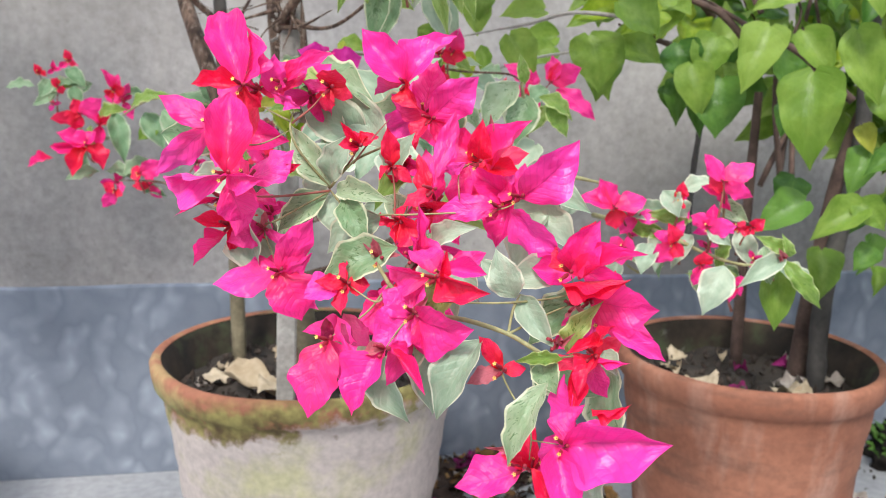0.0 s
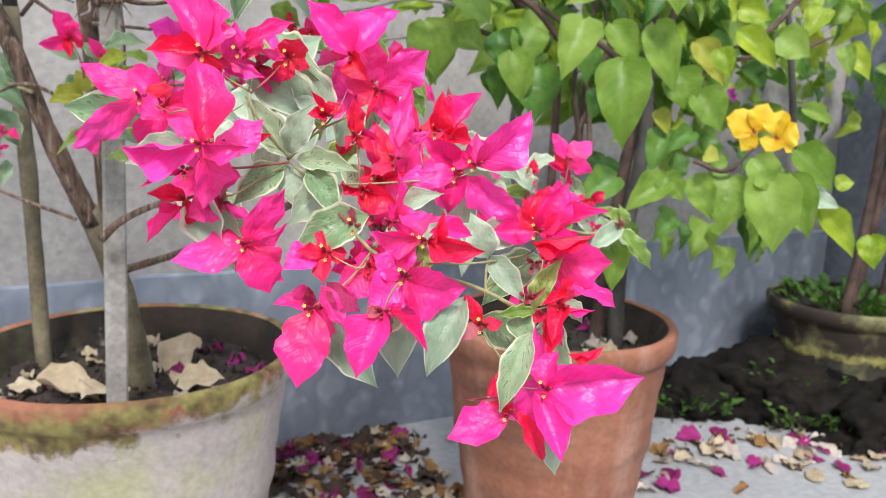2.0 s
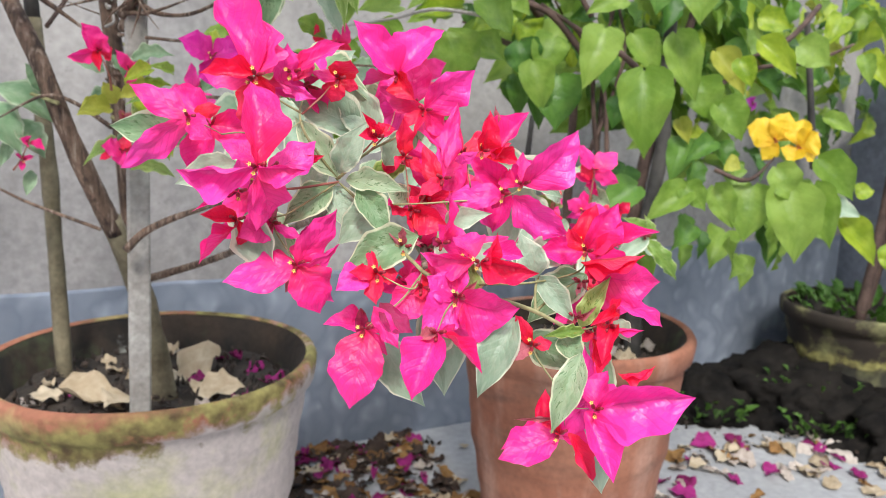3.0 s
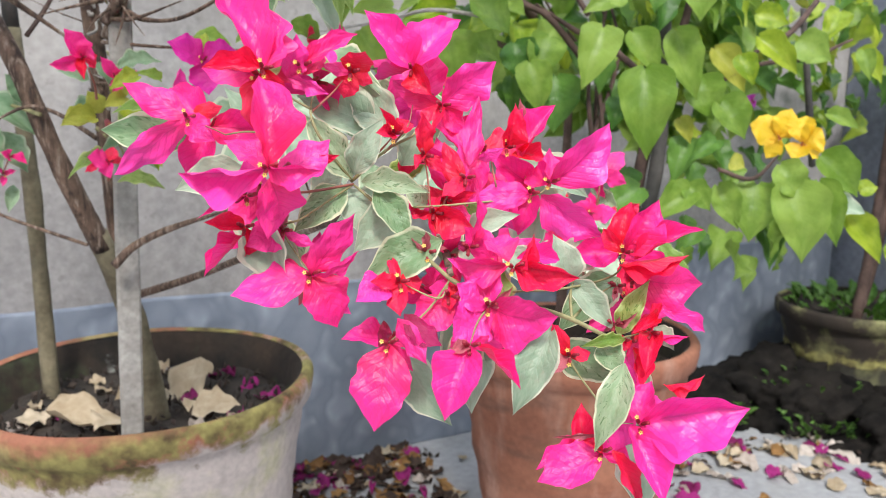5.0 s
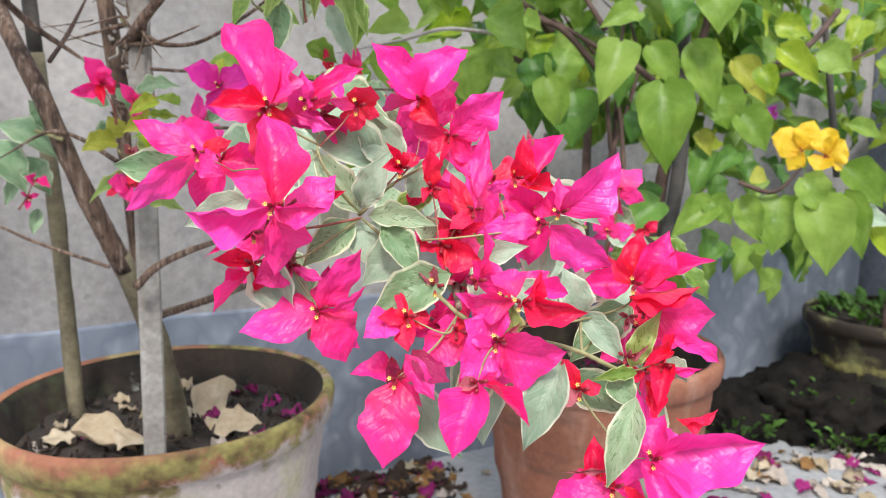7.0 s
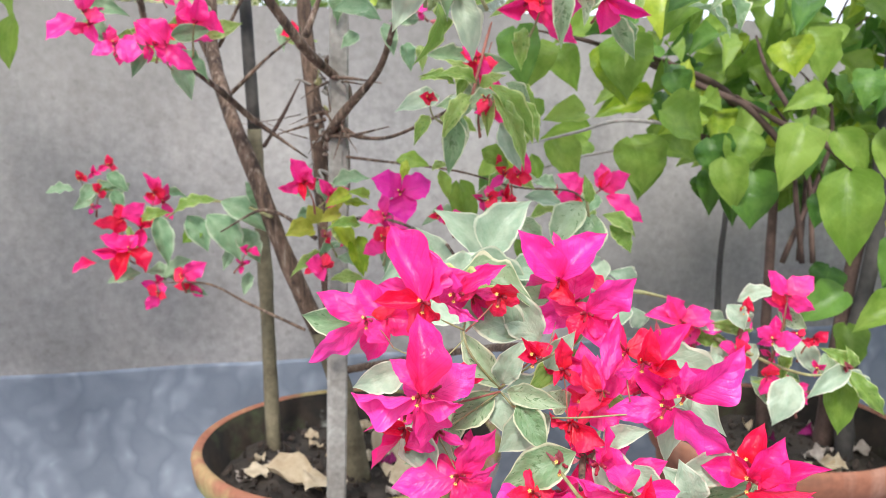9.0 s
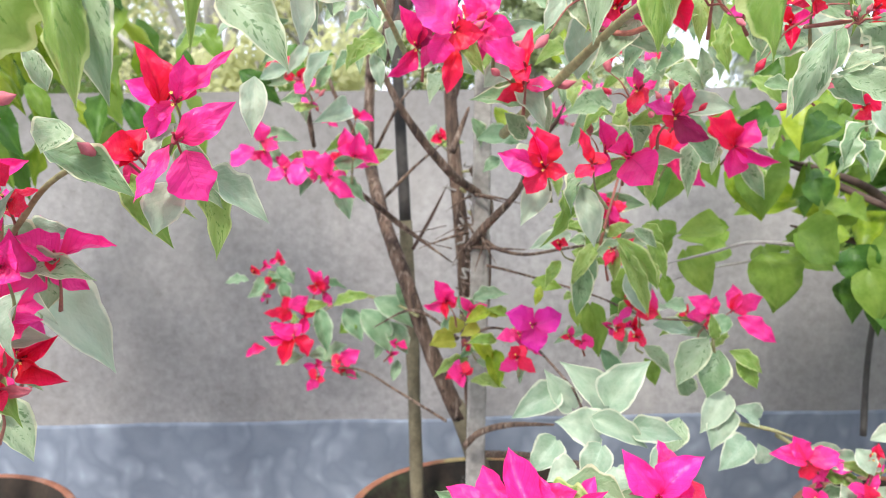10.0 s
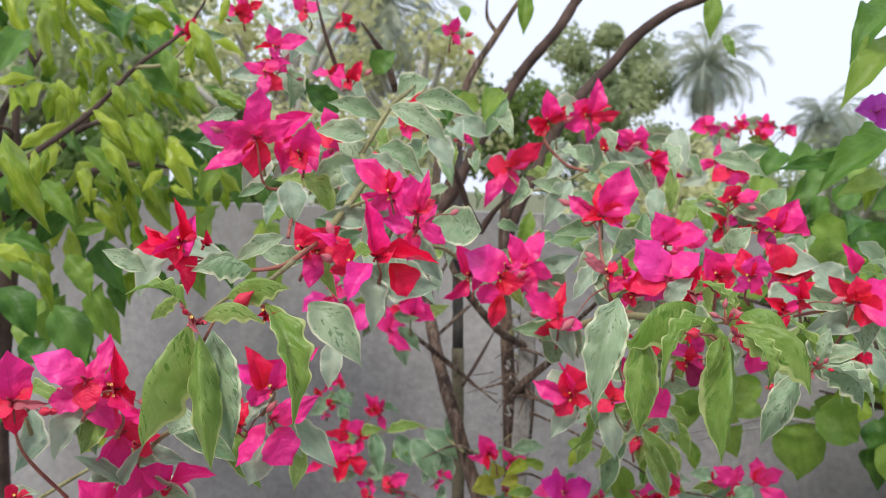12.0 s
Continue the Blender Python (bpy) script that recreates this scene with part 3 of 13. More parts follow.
bm = bmesh.new()
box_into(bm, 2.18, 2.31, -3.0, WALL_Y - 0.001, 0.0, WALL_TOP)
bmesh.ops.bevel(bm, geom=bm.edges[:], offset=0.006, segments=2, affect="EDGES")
tagged(link("wall_east", bm, M_EAST, smooth=False), "blue-grey washed side wall of the yard, its shade in the colour", "wall", kind="structure")

# Unseen wall, added only to cut the front light and vary reflections.
bm = bmesh.new()
box_into(bm, -4.0, 2.31, -2.95, -2.8, 0.0, 2.2)
bmesh.ops.bevel(bm, geom=bm.edges[:], offset=0.006, segments=2, affect="EDGES")
tagged(link("wall_south", bm, M_WALL, smooth=False), "unseen plastered wall added to cut the front light", "wall", kind="structure")

# ---- pots ----
pot(0.013, 1.256, 0.246, 0.175, 0.433, M_POT_L, "lime-washed clay pot with a mossy terracotta rim", 0.045, 0.06)
pot(0.72, 1.155, 0.211, 0.145, 0.435, M_POT_R, "plain terracotta pot with faint white bloom", 0.045, 0.06)
pot(-0.938, 1.242, 0.24, 0.17, 0.425, M_POT_R, "terracotta pot with a worn rim beside the wall", 0.045, 0.06)
pot(1.93, 1.45, 0.215, 0.15, 0.29, M_POT_OLD, "old clay pot grown with moss, darkened for the corner's shade", 0.045, 0.03)

# ---- plants ----
def plant(x, y, z, label, category):
    """A plant's own root, at its foot."""
    root = new("bougainvillea")
    root.location = (0, 0, 0)
    return tagged(root, label, category, group="potted bougainvilleas")


variegated = plant(0.0, 1.25, 0.37, "bougainvillea with cream-edged leaves and magenta bracts, growing in a pot", "flowering shrub")
green = plant(0.72, 1.15, 0.38, "green bougainvillea with heart-shaped leaves and golden flowers in a pot", "flowering shrub")
lime = plant(-0.94, 1.24, 0.37, "lime-green leafy bougainvillea in a clay pot by the wall", "leafy shrub")

# front spray
flower(variegated, (-0.028, 0.408, 0.836), (-0.204, -0.978, -0.037), (-0.012, 0.024, 0.039, 0.027, 16, "m"), (0.004, 0.009, 0.029, 0.007, 60, "m"), (-0.025, 0.006, 0.001, 0.013, 24, "r"), (0.009, 0.002, -0.011, 0.014, 20, "r"))
flower(variegated, (-0.008, 0.416, 0.838), (-0.245, -0.969, -0.042), (0.002, -0.009, 0.018, 0.015, 16, "p", (-0.006, 0.002, -0.005)), (0.025, -0.005, 0.016, 0.011, -22, "m"), (0.013, -0.015, -0.008, 0.008, 24, "p", (-0.006, 0.002, -0.005)), (0.012, 0.005, 0.012, 0.011, -12, "m", (0, -0.001, -0.004)))
flower(variegated, (0.015, 0.414, 0.836), (-0.298, -0.954, -0.037), (0.002, -0.012, 0.008, 0.019, 16, "r"), (-0.003, 0.004, -0.012, 0.016, 25, "r"), (-0.014, 0.001, 0.003, 0.009, 24, "m"), (0.012, 0.002, -0.005, 0.010, -12, "r"))
flower(variegated, (0.056, 0.435, 0.839), (-0.368, -0.929, -0.04), (-0.023, 0.005, 0.029, 0.024, 16, "p"), (0.026, -0.003, 0.027, 0.029, -22, "p"), (0.005, -0.012, -0.013, 0.017, 20, "r"), (-0.016, 0.016, -0.005, 0.005, 50, "p"))
flower(variegated, (0.069, 0.426, 0.821), (-0.4, -0.916, 0), (0.021, -0.018, 0.021, 0.025, 16, "p"), (-0.021, 0.018, 0.012, 0.016, -22, "m"), (-0.010, -0.005, -0.016, 0.014, 25, "r"), (0.014, -0.001, -0.015, 0.014, -12, "m"))
flower(variegated, (-0.05, 0.468, 0.814), (-0.13, -0.991, 0.017), (-0.028, 0.005, 0.017, 0.020, 16, "m"), (-0.033, 0.014, -0.030, 0.021, -22, "p"), (0.009, -0.014, -0.011, 0.017, 24, "m"), (0.015, 0.002, 0.003, 0.010, -12, "r", (0.003, -0.001, 0.003)))
flower(variegated, (-0.034, 0.383, 0.795), (-0.202, -0.977, 0.07), (0.002, 0.014, 0.039, 0.026, 16, "m"), (-0.033, 0.020, -0.004, 0.019, -22, "p"), (0.017, -0.016, -0.001, 0.013, 24, "m"), (0.006, 0.007, -0.019, 0.023, -12, "m", (0, -0.001, -0.004)))
flower(variegated, (-0.008, 0.406, 0.798), (-0.252, -0.966, 0.056), (0.007, -0.016, 0.001, 0.008, 16, "r"), (0.002, 0.005, 0.005, 0.007, -22, "r"), (-0.005, -0.005, -0.004, 0.006, 24, "r"))
flower(variegated, (-0.019, 0.415, 0.764), (-0.218, -0.966, 0.138), (-0.018, -0.005, -0.005, 0.020, 16, "m"), (0.015, -0.004, -0.007, 0.007, -22, "p"), (0.001, -0.005, 0.010, 0.005, 24, "k"))
flower(variegated, (-0.036, 0.417, 0.766), (-0.178, -0.975, 0.135), (-0.018, -0.003, 0.004, 0.011, 16, "r"), (0.000, 0.001, -0.015, 0.009, -22, "r"), (-0.019, -0.001, -0.016, 0.006, 40, "m", (-0.001, 0, -0.004)))
flower(variegated, (-0.039, 0.4, 0.782), (-0.18, -0.979, 0.1), (-0.022, -0.003, -0.008, 0.003, 16, "m"), (-0.009, 0.009, -0.002, 0.003, -22, "d"))
flower(variegated, (-0.011, 0.399, 0.745), (-0.244, -0.951, 0.189), (0.016, -0.014, 0.028, 0.020, 16, "m"), (0.011, -0.006, -0.024, 0.033, -22, "m"), (-0.035, 0.010, -0.007, 0.028, 24, "p"), (-0.004, 0.007, -0.016, 0.006, -12, "k"), (0.016, -0.018, 0.011, 0.008, 50, "m"))
flower(variegated, (0.028, 0.394, 0.808), (-0.343, -0.939, 0.033), (-0.009, -0.005, 0.012, 0.006, 16, "r"), (0.010, 0.001, 0.005, 0.011, -22, "r"), (-0.010, -0.002, 0.001, 0.010, 24, "r"), (0.005, 0.008, 0.006, 0.010, -12, "r"))
flower(variegated, (0.045, 0.398, 0.798), (-0.375, -0.925, 0.055), (-0.003, -0.006, 0.019, 0.011, 16, "r"), (0.010, -0.002, -0.008, 0.008, -22, "r"), (-0.007, -0.005, -0.006, 0.006, 24, "r"), (0.007, 0.004, -0.005, 0.007, -12, "r"))
flower(variegated, (0.065, 0.393, 0.787), (-0.42, -0.904, 0.082), (0.011, 0.009, 0.034, 0.015, 16, "m", (0.002, 0, 0.006)), (-0.005, 0.012, 0.023, 0.014, -22, "r", (-0.002, 0, -0.006)), (0.008, -0.010, 0.005, 0.008, 24, "p", (0.006, -0.001, 0.009)), (0.001, 0.012, 0.017, 0.006, -12, "p"), (-0.016, -0.006, -0.007, 0.011, 16, "r"))
flower(variegated, (0.088, 0.394, 0.801), (-0.463, -0.885, 0.048), (-0.000, -0.008, 0.021, 0.015, 16, "r"), (0.020, 0.000, 0.027, 0.017, -22, "m", (0.005, -0.004, -0.005)), (0.000, -0.004, 0.013, 0.003, 24, "k", (0.005, 0, 0.011)), (0.019, -0.001, -0.002, 0.012, -12, "r", (0.002, -0.002, -0.003)))
flower(variegated, (0.108, 0.384, 0.784), (-0.508, -0.857, 0.087), (0.024, -0.015, 0.029, 0.029, 16, "p"), (0.004, 0.006, 0.017, 0.013, 35, "m"), (0.022, -0.022, -0.020, 0.026, 24, "p", (-0.005, 0.001, -0.006)), (-0.002, 0.011, 0.005, 0.013, -12, "m", (-0.004, 0.002, -0.001)))
flower(variegated, (0.096, 0.383, 0.779), (-0.487, -0.867, 0.101), (-0.030, 0.008, -0.002, 0.017, 16, "p"), (-0.004, 0.005, -0.009, 0.008, -22, "m"))
flower(variegated, (0.048, 0.393, 0.771), (-0.382, -0.916, 0.121), (0.012, -0.017, -0.007, 0.020, 16, "r"), (-0.009, 0.010, 0.003, 0.007, -22, "r"), (-0.003, -0.007, -0.010, 0.005, 24, "r"), (0.005, 0.008, 0.007, 0.008, -12, "r"))
flower(variegated, (0.053, 0.368, 0.758), (-0.415, -0.895, 0.16), (0.001, -0.007, 0.027, 0.008, 45, "m"), (-0.003, 0.006, 0.001, 0.006, -22, "d"))
flower(variegated, (0.037, 0.379, 0.755), (-0.371, -0.914, 0.166), (-0.004, -0.008, 0.011, 0.006, 16, "k"), (0.011, -0.000, 0.002, 0.005, -22, "k"), (-0.008, -0.001, 0.008, 0.003, 24, "k"))
flower(variegated, (0.058, 0.338, 0.754), (-0.453, -0.873, 0.181), (0.019, -0.020, -0.003, 0.016, 16, "r"), (-0.019, 0.017, 0.001, 0.017, -22, "m", (-0.002, 0.001, 0.001)), (-0.001, 0.013, 0.009, 0.019, 24, "m", (-0.002, 0.002, 0.002)), (0.022, -0.002, -0.002, 0.011, -12, "p", (0.001, 0, 0.004)), (0.003, -0.011, 0.015, 0.005, 40, "r"))
flower(variegated, (0.049, 0.343, 0.737), (-0.425, -0.877, 0.225), (-0.014, 0.002, 0.011, 0.017, 16, "p"), (0.005, 0.006, 0.017, 0.013, -22, "p"), (0.023, -0.018, -0.004, 0.032, 24, "m"), (-0.019, -0.004, -0.012, 0.024, -12, "p"), (0.004, -0.012, 0.010, 0.005, 16, "k"), (0.004, -0.001, -0.015, 0.015, -22, "m", (0.003, -0.002, -0.002)))
flower(variegated, (0.04, 0.362, 0.738), (-0.387, -0.896, 0.217), (-0.015, -0.000, -0.015, 0.023, 16, "m"), (0.005, 0.004, 0.009, 0.009, -22, "r"), (-0.003, -0.006, -0.004, 0.009, 24, "r"), (-0.005, 0.012, 0.002, 0.013, -12, "m"))
flower(variegated, (0.036, 0.336, 0.723), (-0.401, -0.876, 0.269), (-0.017, -0.009, -0.026, 0.025, 16, "m"), (0.012, -0.016, -0.015, 0.007, -22, "m", (0.003, -0.001, 0)), (-0.011, -0.002, -0.001, 0.008, 24, "k"), (0.011, 0.003, -0.003, 0.009, -12, "m"))
flower(variegated, (0.021, 0.373, 0.744), (-0.338, -0.92, 0.199), (-0.017, -0.003, -0.004, 0.018, 16, "p", (-0.004, 0.002, -0.002)), (0.011, -0.001, -0.000, 0.014, -22, "r"), (-0.004, -0.008, -0.013, 0.013, 24, "r"), (0.000, 0.011, 0.010, 0.006, -12, "r"), (-0.015, -0.004, 0.003, 0.009, 16, "r"))
flower(variegated, (0.012, 0.365, 0.719), (-0.317, -0.91, 0.267), (-0.012, -0.010, -0.034, 0.031, 16, "m"), (0.011, -0.015, -0.011, 0.014, -22, "d", (0.007, -0.001, 0.013)), (0.007, -0.014, -0.018, 0.014, 24, "m", (0.004, 0, 0.011)), (0.001, 0.005, -0.016, 0.008, -12, "d", (-0.001, 0.003, 0.01)), (0.012, -0.000, -0.015, 0.009, 16, "m"))
flower(variegated, (0.12, 0.341, 0.755), (-0.571, -0.804, 0.165), (0.009, -0.012, 0.025, 0.023, 16, "m"), (0.023, -0.018, 0.016, 0.012, -22, "m", (0.004, -0.003, -0.003)), (0.025, -0.019, 0.004, 0.008, 30, "r", (-0.003, 0, -0.005)), (-0.003, 0.013, 0.010, 0.010, -12, "r"))
flower(variegated, (0.134, 0.35, 0.739), (-0.579, -0.791, 0.197), (0.026, -0.020, -0.001, 0.030, 16, "m"), (0.024, -0.010, -0.012, 0.011, -22, "p", (0.009, -0.008, -0.013)), (-0.006, -0.002, 0.007, 0.010, 24, "r"))
flower(variegated, (0.13, 0.357, 0.735), (-0.563, -0.801, 0.203), (-0.009, -0.009, -0.004, 0.004, 16, "k"), (0.005, 0.001, -0.005, 0.004, -22, "k"), (-0.007, -0.002, 0.003, 0.003, 24, "k"))
flower(variegated, (0.114, 0.318, 0.681), (-0.559, -0.752, 0.351), (0.035, -0.031, 0.011, 0.035, 16, "p"), (0.009, 0.004, 0.018, 0.020, -22, "m"), (0.013, -0.012, 0.005, 0.006, 40, "r", (0.011, -0.002, 0.018)), (0.002, -0.023, -0.027, 0.021, -12, "p", (-0.004, 0.002, -0.001)))
flower(variegated, (0.096, 0.321, 0.67), (-0.518, -0.766, 0.381), (-0.030, 0.006, -0.009, 0.023, 16, "m"), (0.013, -0.007, -0.025, 0.012, -22, "r", (0.004, -0.002, 0.001)), (-0.010, -0.000, 0.007, 0.007, 24, "r"), (-0.016, 0.016, -0.005, 0.003, -12, "k", (0, 0.001, 0.008)))
flower(variegated, (0.09, 0.339, 0.71), (-0.506, -0.815, 0.282), (-0.012, -0.003, 0.017, 0.010, 16, "r"), (0.011, -0.001, 0.001, 0.010, -22, "r"), (-0.017, 0.000, -0.005, 0.011, 24, "k"))
flower(variegated, (0.131, 0.333, 0.718), (-0.587, -0.77, 0.252), (-0.014, -0.009, -0.016, 0.013, 16, "r", (0.003, -0.001, 0)), (-0.003, -0.009, -0.018, 0.011, -22, "r", (-0.008, 0.002, -0.007)), (0.012, -0.013, -0.001, 0.003, 24, "m"), (0.012, 0.006, 0.012, 0.006, -12, "r"), (-0.019, -0.004, -0.003, 0.008, 16, "r", (0.004, -0.001, 0.006)))
flower(variegated, (0.117, 0.342, 0.721), (-0.554, -0.795, 0.246), (0.003, -0.012, 0.008, 0.004, 16, "k"), (-0.002, 0.005, -0.005, 0.004, -22, "k"), (-0.001, -0.005, 0.005, 0.003, 24, "k"))
leaf(variegated, "v", (0.015, 0.414, 0.786), (-0.02, 0.008, 0.031), 0.017, (-0.297, -0.951, 0.434), 0)
leaf(variegated, "v", (0.018, 0.41, 0.785), (0.025, -0.022, -0.003), 0.013, (-0.306, -0.948, 0.437), 0)
leaf(variegated, "w", (0.016, 0.414, 0.788), (0.011, -0.009, 0.027), 0.016, (-0.299, -0.951, 0.43), 0)
leaf(variegated, "v", (0.021, 0.402, 0.782), (0.01, -0.019, -0.023), 0.016, (-0.318, -0.943, 0.445), 0)
leaf(variegated, "w", (0.016, 0.423, 0.781), (0.001, -0.014, -0.02), 0.018, (-0.294, -0.951, 0.444), 0)
leaf(variegated, "v", (0.014, 0.419, 0.782), (-0.027, 0, -0.02), 0.018, (-0.292, -0.952, 0.444), 0)
leaf(variegated, "w", (0.041, 0.405, 0.771), (-0.029, 0.001, -0.018), 0.024, (-0.358, -0.926, 0.47), 0)
leaf(variegated, "v", (0.046, 0.381, 0.76), (-0.038, 0.007, -0.017), 0.022, (-0.388, -0.909, 0.502), 0)
leaf(variegated, "w", (0.037, 0.436, 0.808), (-0.037, 0.013, 0.018), 0.028, (-0.329, -0.944, 0.379), 0)
leaf(variegated, "w", (0.044, 0.433, 0.805), (-0.018, 0.007, 0.032), 0.023, (-0.345, -0.938, 0.385), 0)
leaf(variegated, "w", (0.046, 0.426, 0.791), (0.012, -0.01, 0.023), 0.016, (-0.354, -0.933, 0.418), 0)
leaf(variegated, "w", (0.065, 0.391, 0.759), (0.019, -0.016, 0.012), 0.013, (-0.417, -0.897, 0.498), 0)
leaf(variegated, "w", (0.055, 0.365, 0.743), (-0.01, -0.007, -0.014), 0.012, (-0.417, -0.886, 0.55), 0)
leaf(variegated, "w", (0.098, 0.351, 0.741), (-0.01, 0.001, 0.023), 0.017, (-0.517, -0.832, 0.551), 0)
leaf(variegated, "w", (0.099, 0.356, 0.743), (-0.017, 0.003, 0.016), 0.014, (-0.514, -0.836, 0.544), 0)
leaf(variegated, "w", (0.102, 0.358, 0.741), (0.012, -0.02, -0.021), 0.015, (-0.516, -0.834, 0.546), 0)
leaf(variegated, "n", (0.125, 0.348, 0.713), (0.01, -0.008, 0.028), 0.014, (-0.558, -0.788, 0.609), 0)
leaf(variegated, "w", (0.081, 0.341, 0.725), (-0.023, -0.005, -0.036), 0.020, (-0.491, -0.836, 0.597), 0)
leaf(variegated, "n", (0.117, 0.334, 0.716), (-0.022, 0.002, 0), 0.008, (-0.562, -0.785, 0.611), 0)
leaf(variegated, "v", (0.11, 0.343, 0.713), (0.003, -0.013, -0.012), 0.015, (-0.539, -0.8, 0.616), 0)
leaf(variegated, "v", (0.106, 0.321, 0.71), (-0.02, -0.007, -0.035), 0.016, (-0.555, -0.782, 0.635), 0)
leaf(variegated, "w", (0.138, 0.338, 0.718), (0.002, -0.012, -0.008), 0.010, (-0.592, -0.767, 0.598), 0)
leaf(variegated, "w", (0.006, 0.439, 0.773), (0.01, -0.009, 0.022), 0.015, (-0.262, -0.959, 0.459), 0)
leaf(variegated, "v", (0.055, 0.415, 0.772), (-0.013, 0, 0.009), 0.015, (-0.379, -0.918, 0.464), 0)
leaf(variegated, "w", (0.072, 0.367, 0.757), (0.008, -0.017, -0.017), 0.017, (-0.454, -0.876, 0.511), 0)
leaf(variegated, "v", (0.057, 0.403, 0.746), (0.008, -0.009, 0.019), 0.015, (-0.39, -0.904, 0.526), 0)
stem("twig", variegated, M_TWIG, [(0.015, 0.414, 0.785, 0.0007), (-0.001, 0.411, 0.805, 0.0007), (-0.005, 0.414, 0.817, 0.0006), (-0.002, 0.417, 0.827, 0.0005)])
stem("twig", variegated, M_TWIG_RED, [(-0.004, 0.414, 0.818, 0.0006), (0.006, 0.416, 0.826, 0.0005), (0.011, 0.415, 0.832, 0.0005)])
stem("twig", variegated, M_TWIG, [(-0.005, 0.414, 0.819, 0.0006), (-0.013, 0.413, 0.823, 0.0005), (-0.018, 0.411, 0.826, 0.0004)])
stem("twig", variegated, M_TWIG_RED, [(0.015, 0.413, 0.784, 0.0006), (-0.011, 0.406, 0.782, 0.0006), (-0.034, 0.393, 0.784, 0.0004)])
stem("twig", variegated, M_TWIG, [(0.015, 0.413, 0.786, 0.0008), (0.026, 0.401, 0.800, 0.0006), (0.039, 0.399, 0.807, 0.0006), (0.046, 0.405, 0.812, 0.0005)])
stem("twig", variegated, M_TWIG_RED, [(0.026, 0.402, 0.799, 0.0005), (0.034, 0.394, 0.811, 0.0004), (0.045, 0.411, 0.821, 0.0004)])
stem("twig", variegated, M_TWIG, [(0.015, 0.413, 0.784, 0.0006), (-0.011, 0.409, 0.770, 0.0005), (-0.019, 0.415, 0.764, 0.0005), (-0.011, 0.399, 0.745, 0.0004)])
stem("twig", variegated, M_TWIG, [(0.015, 0.413, 0.784, 0.0009), (0.024, 0.400, 0.773, 0.0009), (0.032, 0.385, 0.759, 0.0010), (0.040, 0.362, 0.746, 0.0010)])
stem("twig", variegated, M_TWIG, [(0.040, 0.362, 0.746, 0.0011), (0.051, 0.342, 0.738, 0.0011), (0.072, 0.341, 0.734, 0.0011), (0.093, 0.343, 0.726, 0.0011), (0.108, 0.336, 0.718, 0.0010), (0.117, 0.336, 0.716, 0.0008)])
stem("twig", variegated, M_TWIG, [(0.093, 0.343, 0.726, 0.0007), (0.097, 0.350, 0.736, 0.0007), (0.101, 0.353, 0.742, 0.0006)])
stem("twig", variegated, M_TWIG, [(0.093, 0.343, 0.726, 0.0007), (0.114, 0.355, 0.731, 0.0006), (0.130, 0.358, 0.736, 0.0005)])
stem("twig", variegated, M_TWIG, [(0.086, 0.343, 0.721, 0.0006), (0.091, 0.337, 0.705, 0.0005), (0.100, 0.326, 0.687, 0.0005), (0.099, 0.321, 0.674, 0.0004)])
stem("twig", variegated, M_TWIG, [(0.100, 0.324, 0.682, 0.0004), (0.112, 0.320, 0.681, 0.0004)])
stem("twig", variegated, M_TWIG, [(0.116, 0.336, 0.716, 0.0006), (0.130, 0.334, 0.718, 0.0005)])
stem("twig", variegated, M_TWIG, [(0.059, 0.340, 0.743, 0.0005), (0.095, 0.350, 0.739, 0.0006), (0.127, 0.356, 0.741, 0.0005), (0.121, 0.341, 0.754, 0.0004)])
stem("twig", variegated, M_TWIG_RED, [(0.077, 0.385, 0.783, 0.0005), (0.078, 0.391, 0.796, 0.0004), (0.087, 0.394, 0.801, 0.0004)])
stem("twig", variegated, M_TWIG_RED, [(0.049, 0.392, 0.770, 0.0005), (0.058, 0.393, 0.783, 0.0005), (0.065, 0.393, 0.787, 0.0004)])
stem("twig", variegated, M_TWIG_RED, [(0.046, 0.393, 0.771, 0.0005), (0.046, 0.396, 0.786, 0.0005), (0.045, 0.398, 0.797, 0.0004)])
stem("twig", variegated, M_TWIG, [(0.038, 0.395, 0.774, 0.0005), (0.057, 0.389, 0.775, 0.0005), (0.096, 0.383, 0.778, 0.0004), (0.108, 0.384, 0.784, 0.0004)])
stem("twig", variegated, M_TWIG, [(-0.040, 0.430, 0.807, 0.0004), (-0.035, 0.409, 0.809, 0.0004), (-0.020, 0.401, 0.808, 0.0004), (-0.004, 0.413, 0.815, 0.0004)])
stem("twig", variegated, M_TWIG_RED, [(-0.040, 0.430, 0.807, 0.0004), (-0.043, 0.456, 0.810, 0.0004), (-0.050, 0.467, 0.813, 0.0004)])
stem("twig", variegated, M_TWIG_RED, [(0.028, 0.394, 0.808, 0.0004), (0.025, 0.402, 0.801, 0.0005), (0.020, 0.410, 0.793, 0.0005), (0.015, 0.413, 0.786, 0.0006)])
stem("twig", variegated, M_TWIG_RED, [(0.026, 0.372, 0.747, 0.0004), (0.036, 0.378, 0.755, 0.0004), (0.047, 0.387, 0.761, 0.0004)])
stem("twig", variegated, M_TWIG, [(0.040, 0.362, 0.746, 0.0005), (0.034, 0.361, 0.738, 0.0005), (0.021, 0.373, 0.744, 0.0004)])
stem("twig", variegated, M_TWIG, [(0.039, 0.361, 0.745, 0.0005), (0.029, 0.363, 0.732, 0.0005), (0.012, 0.365, 0.720, 0.0004)])
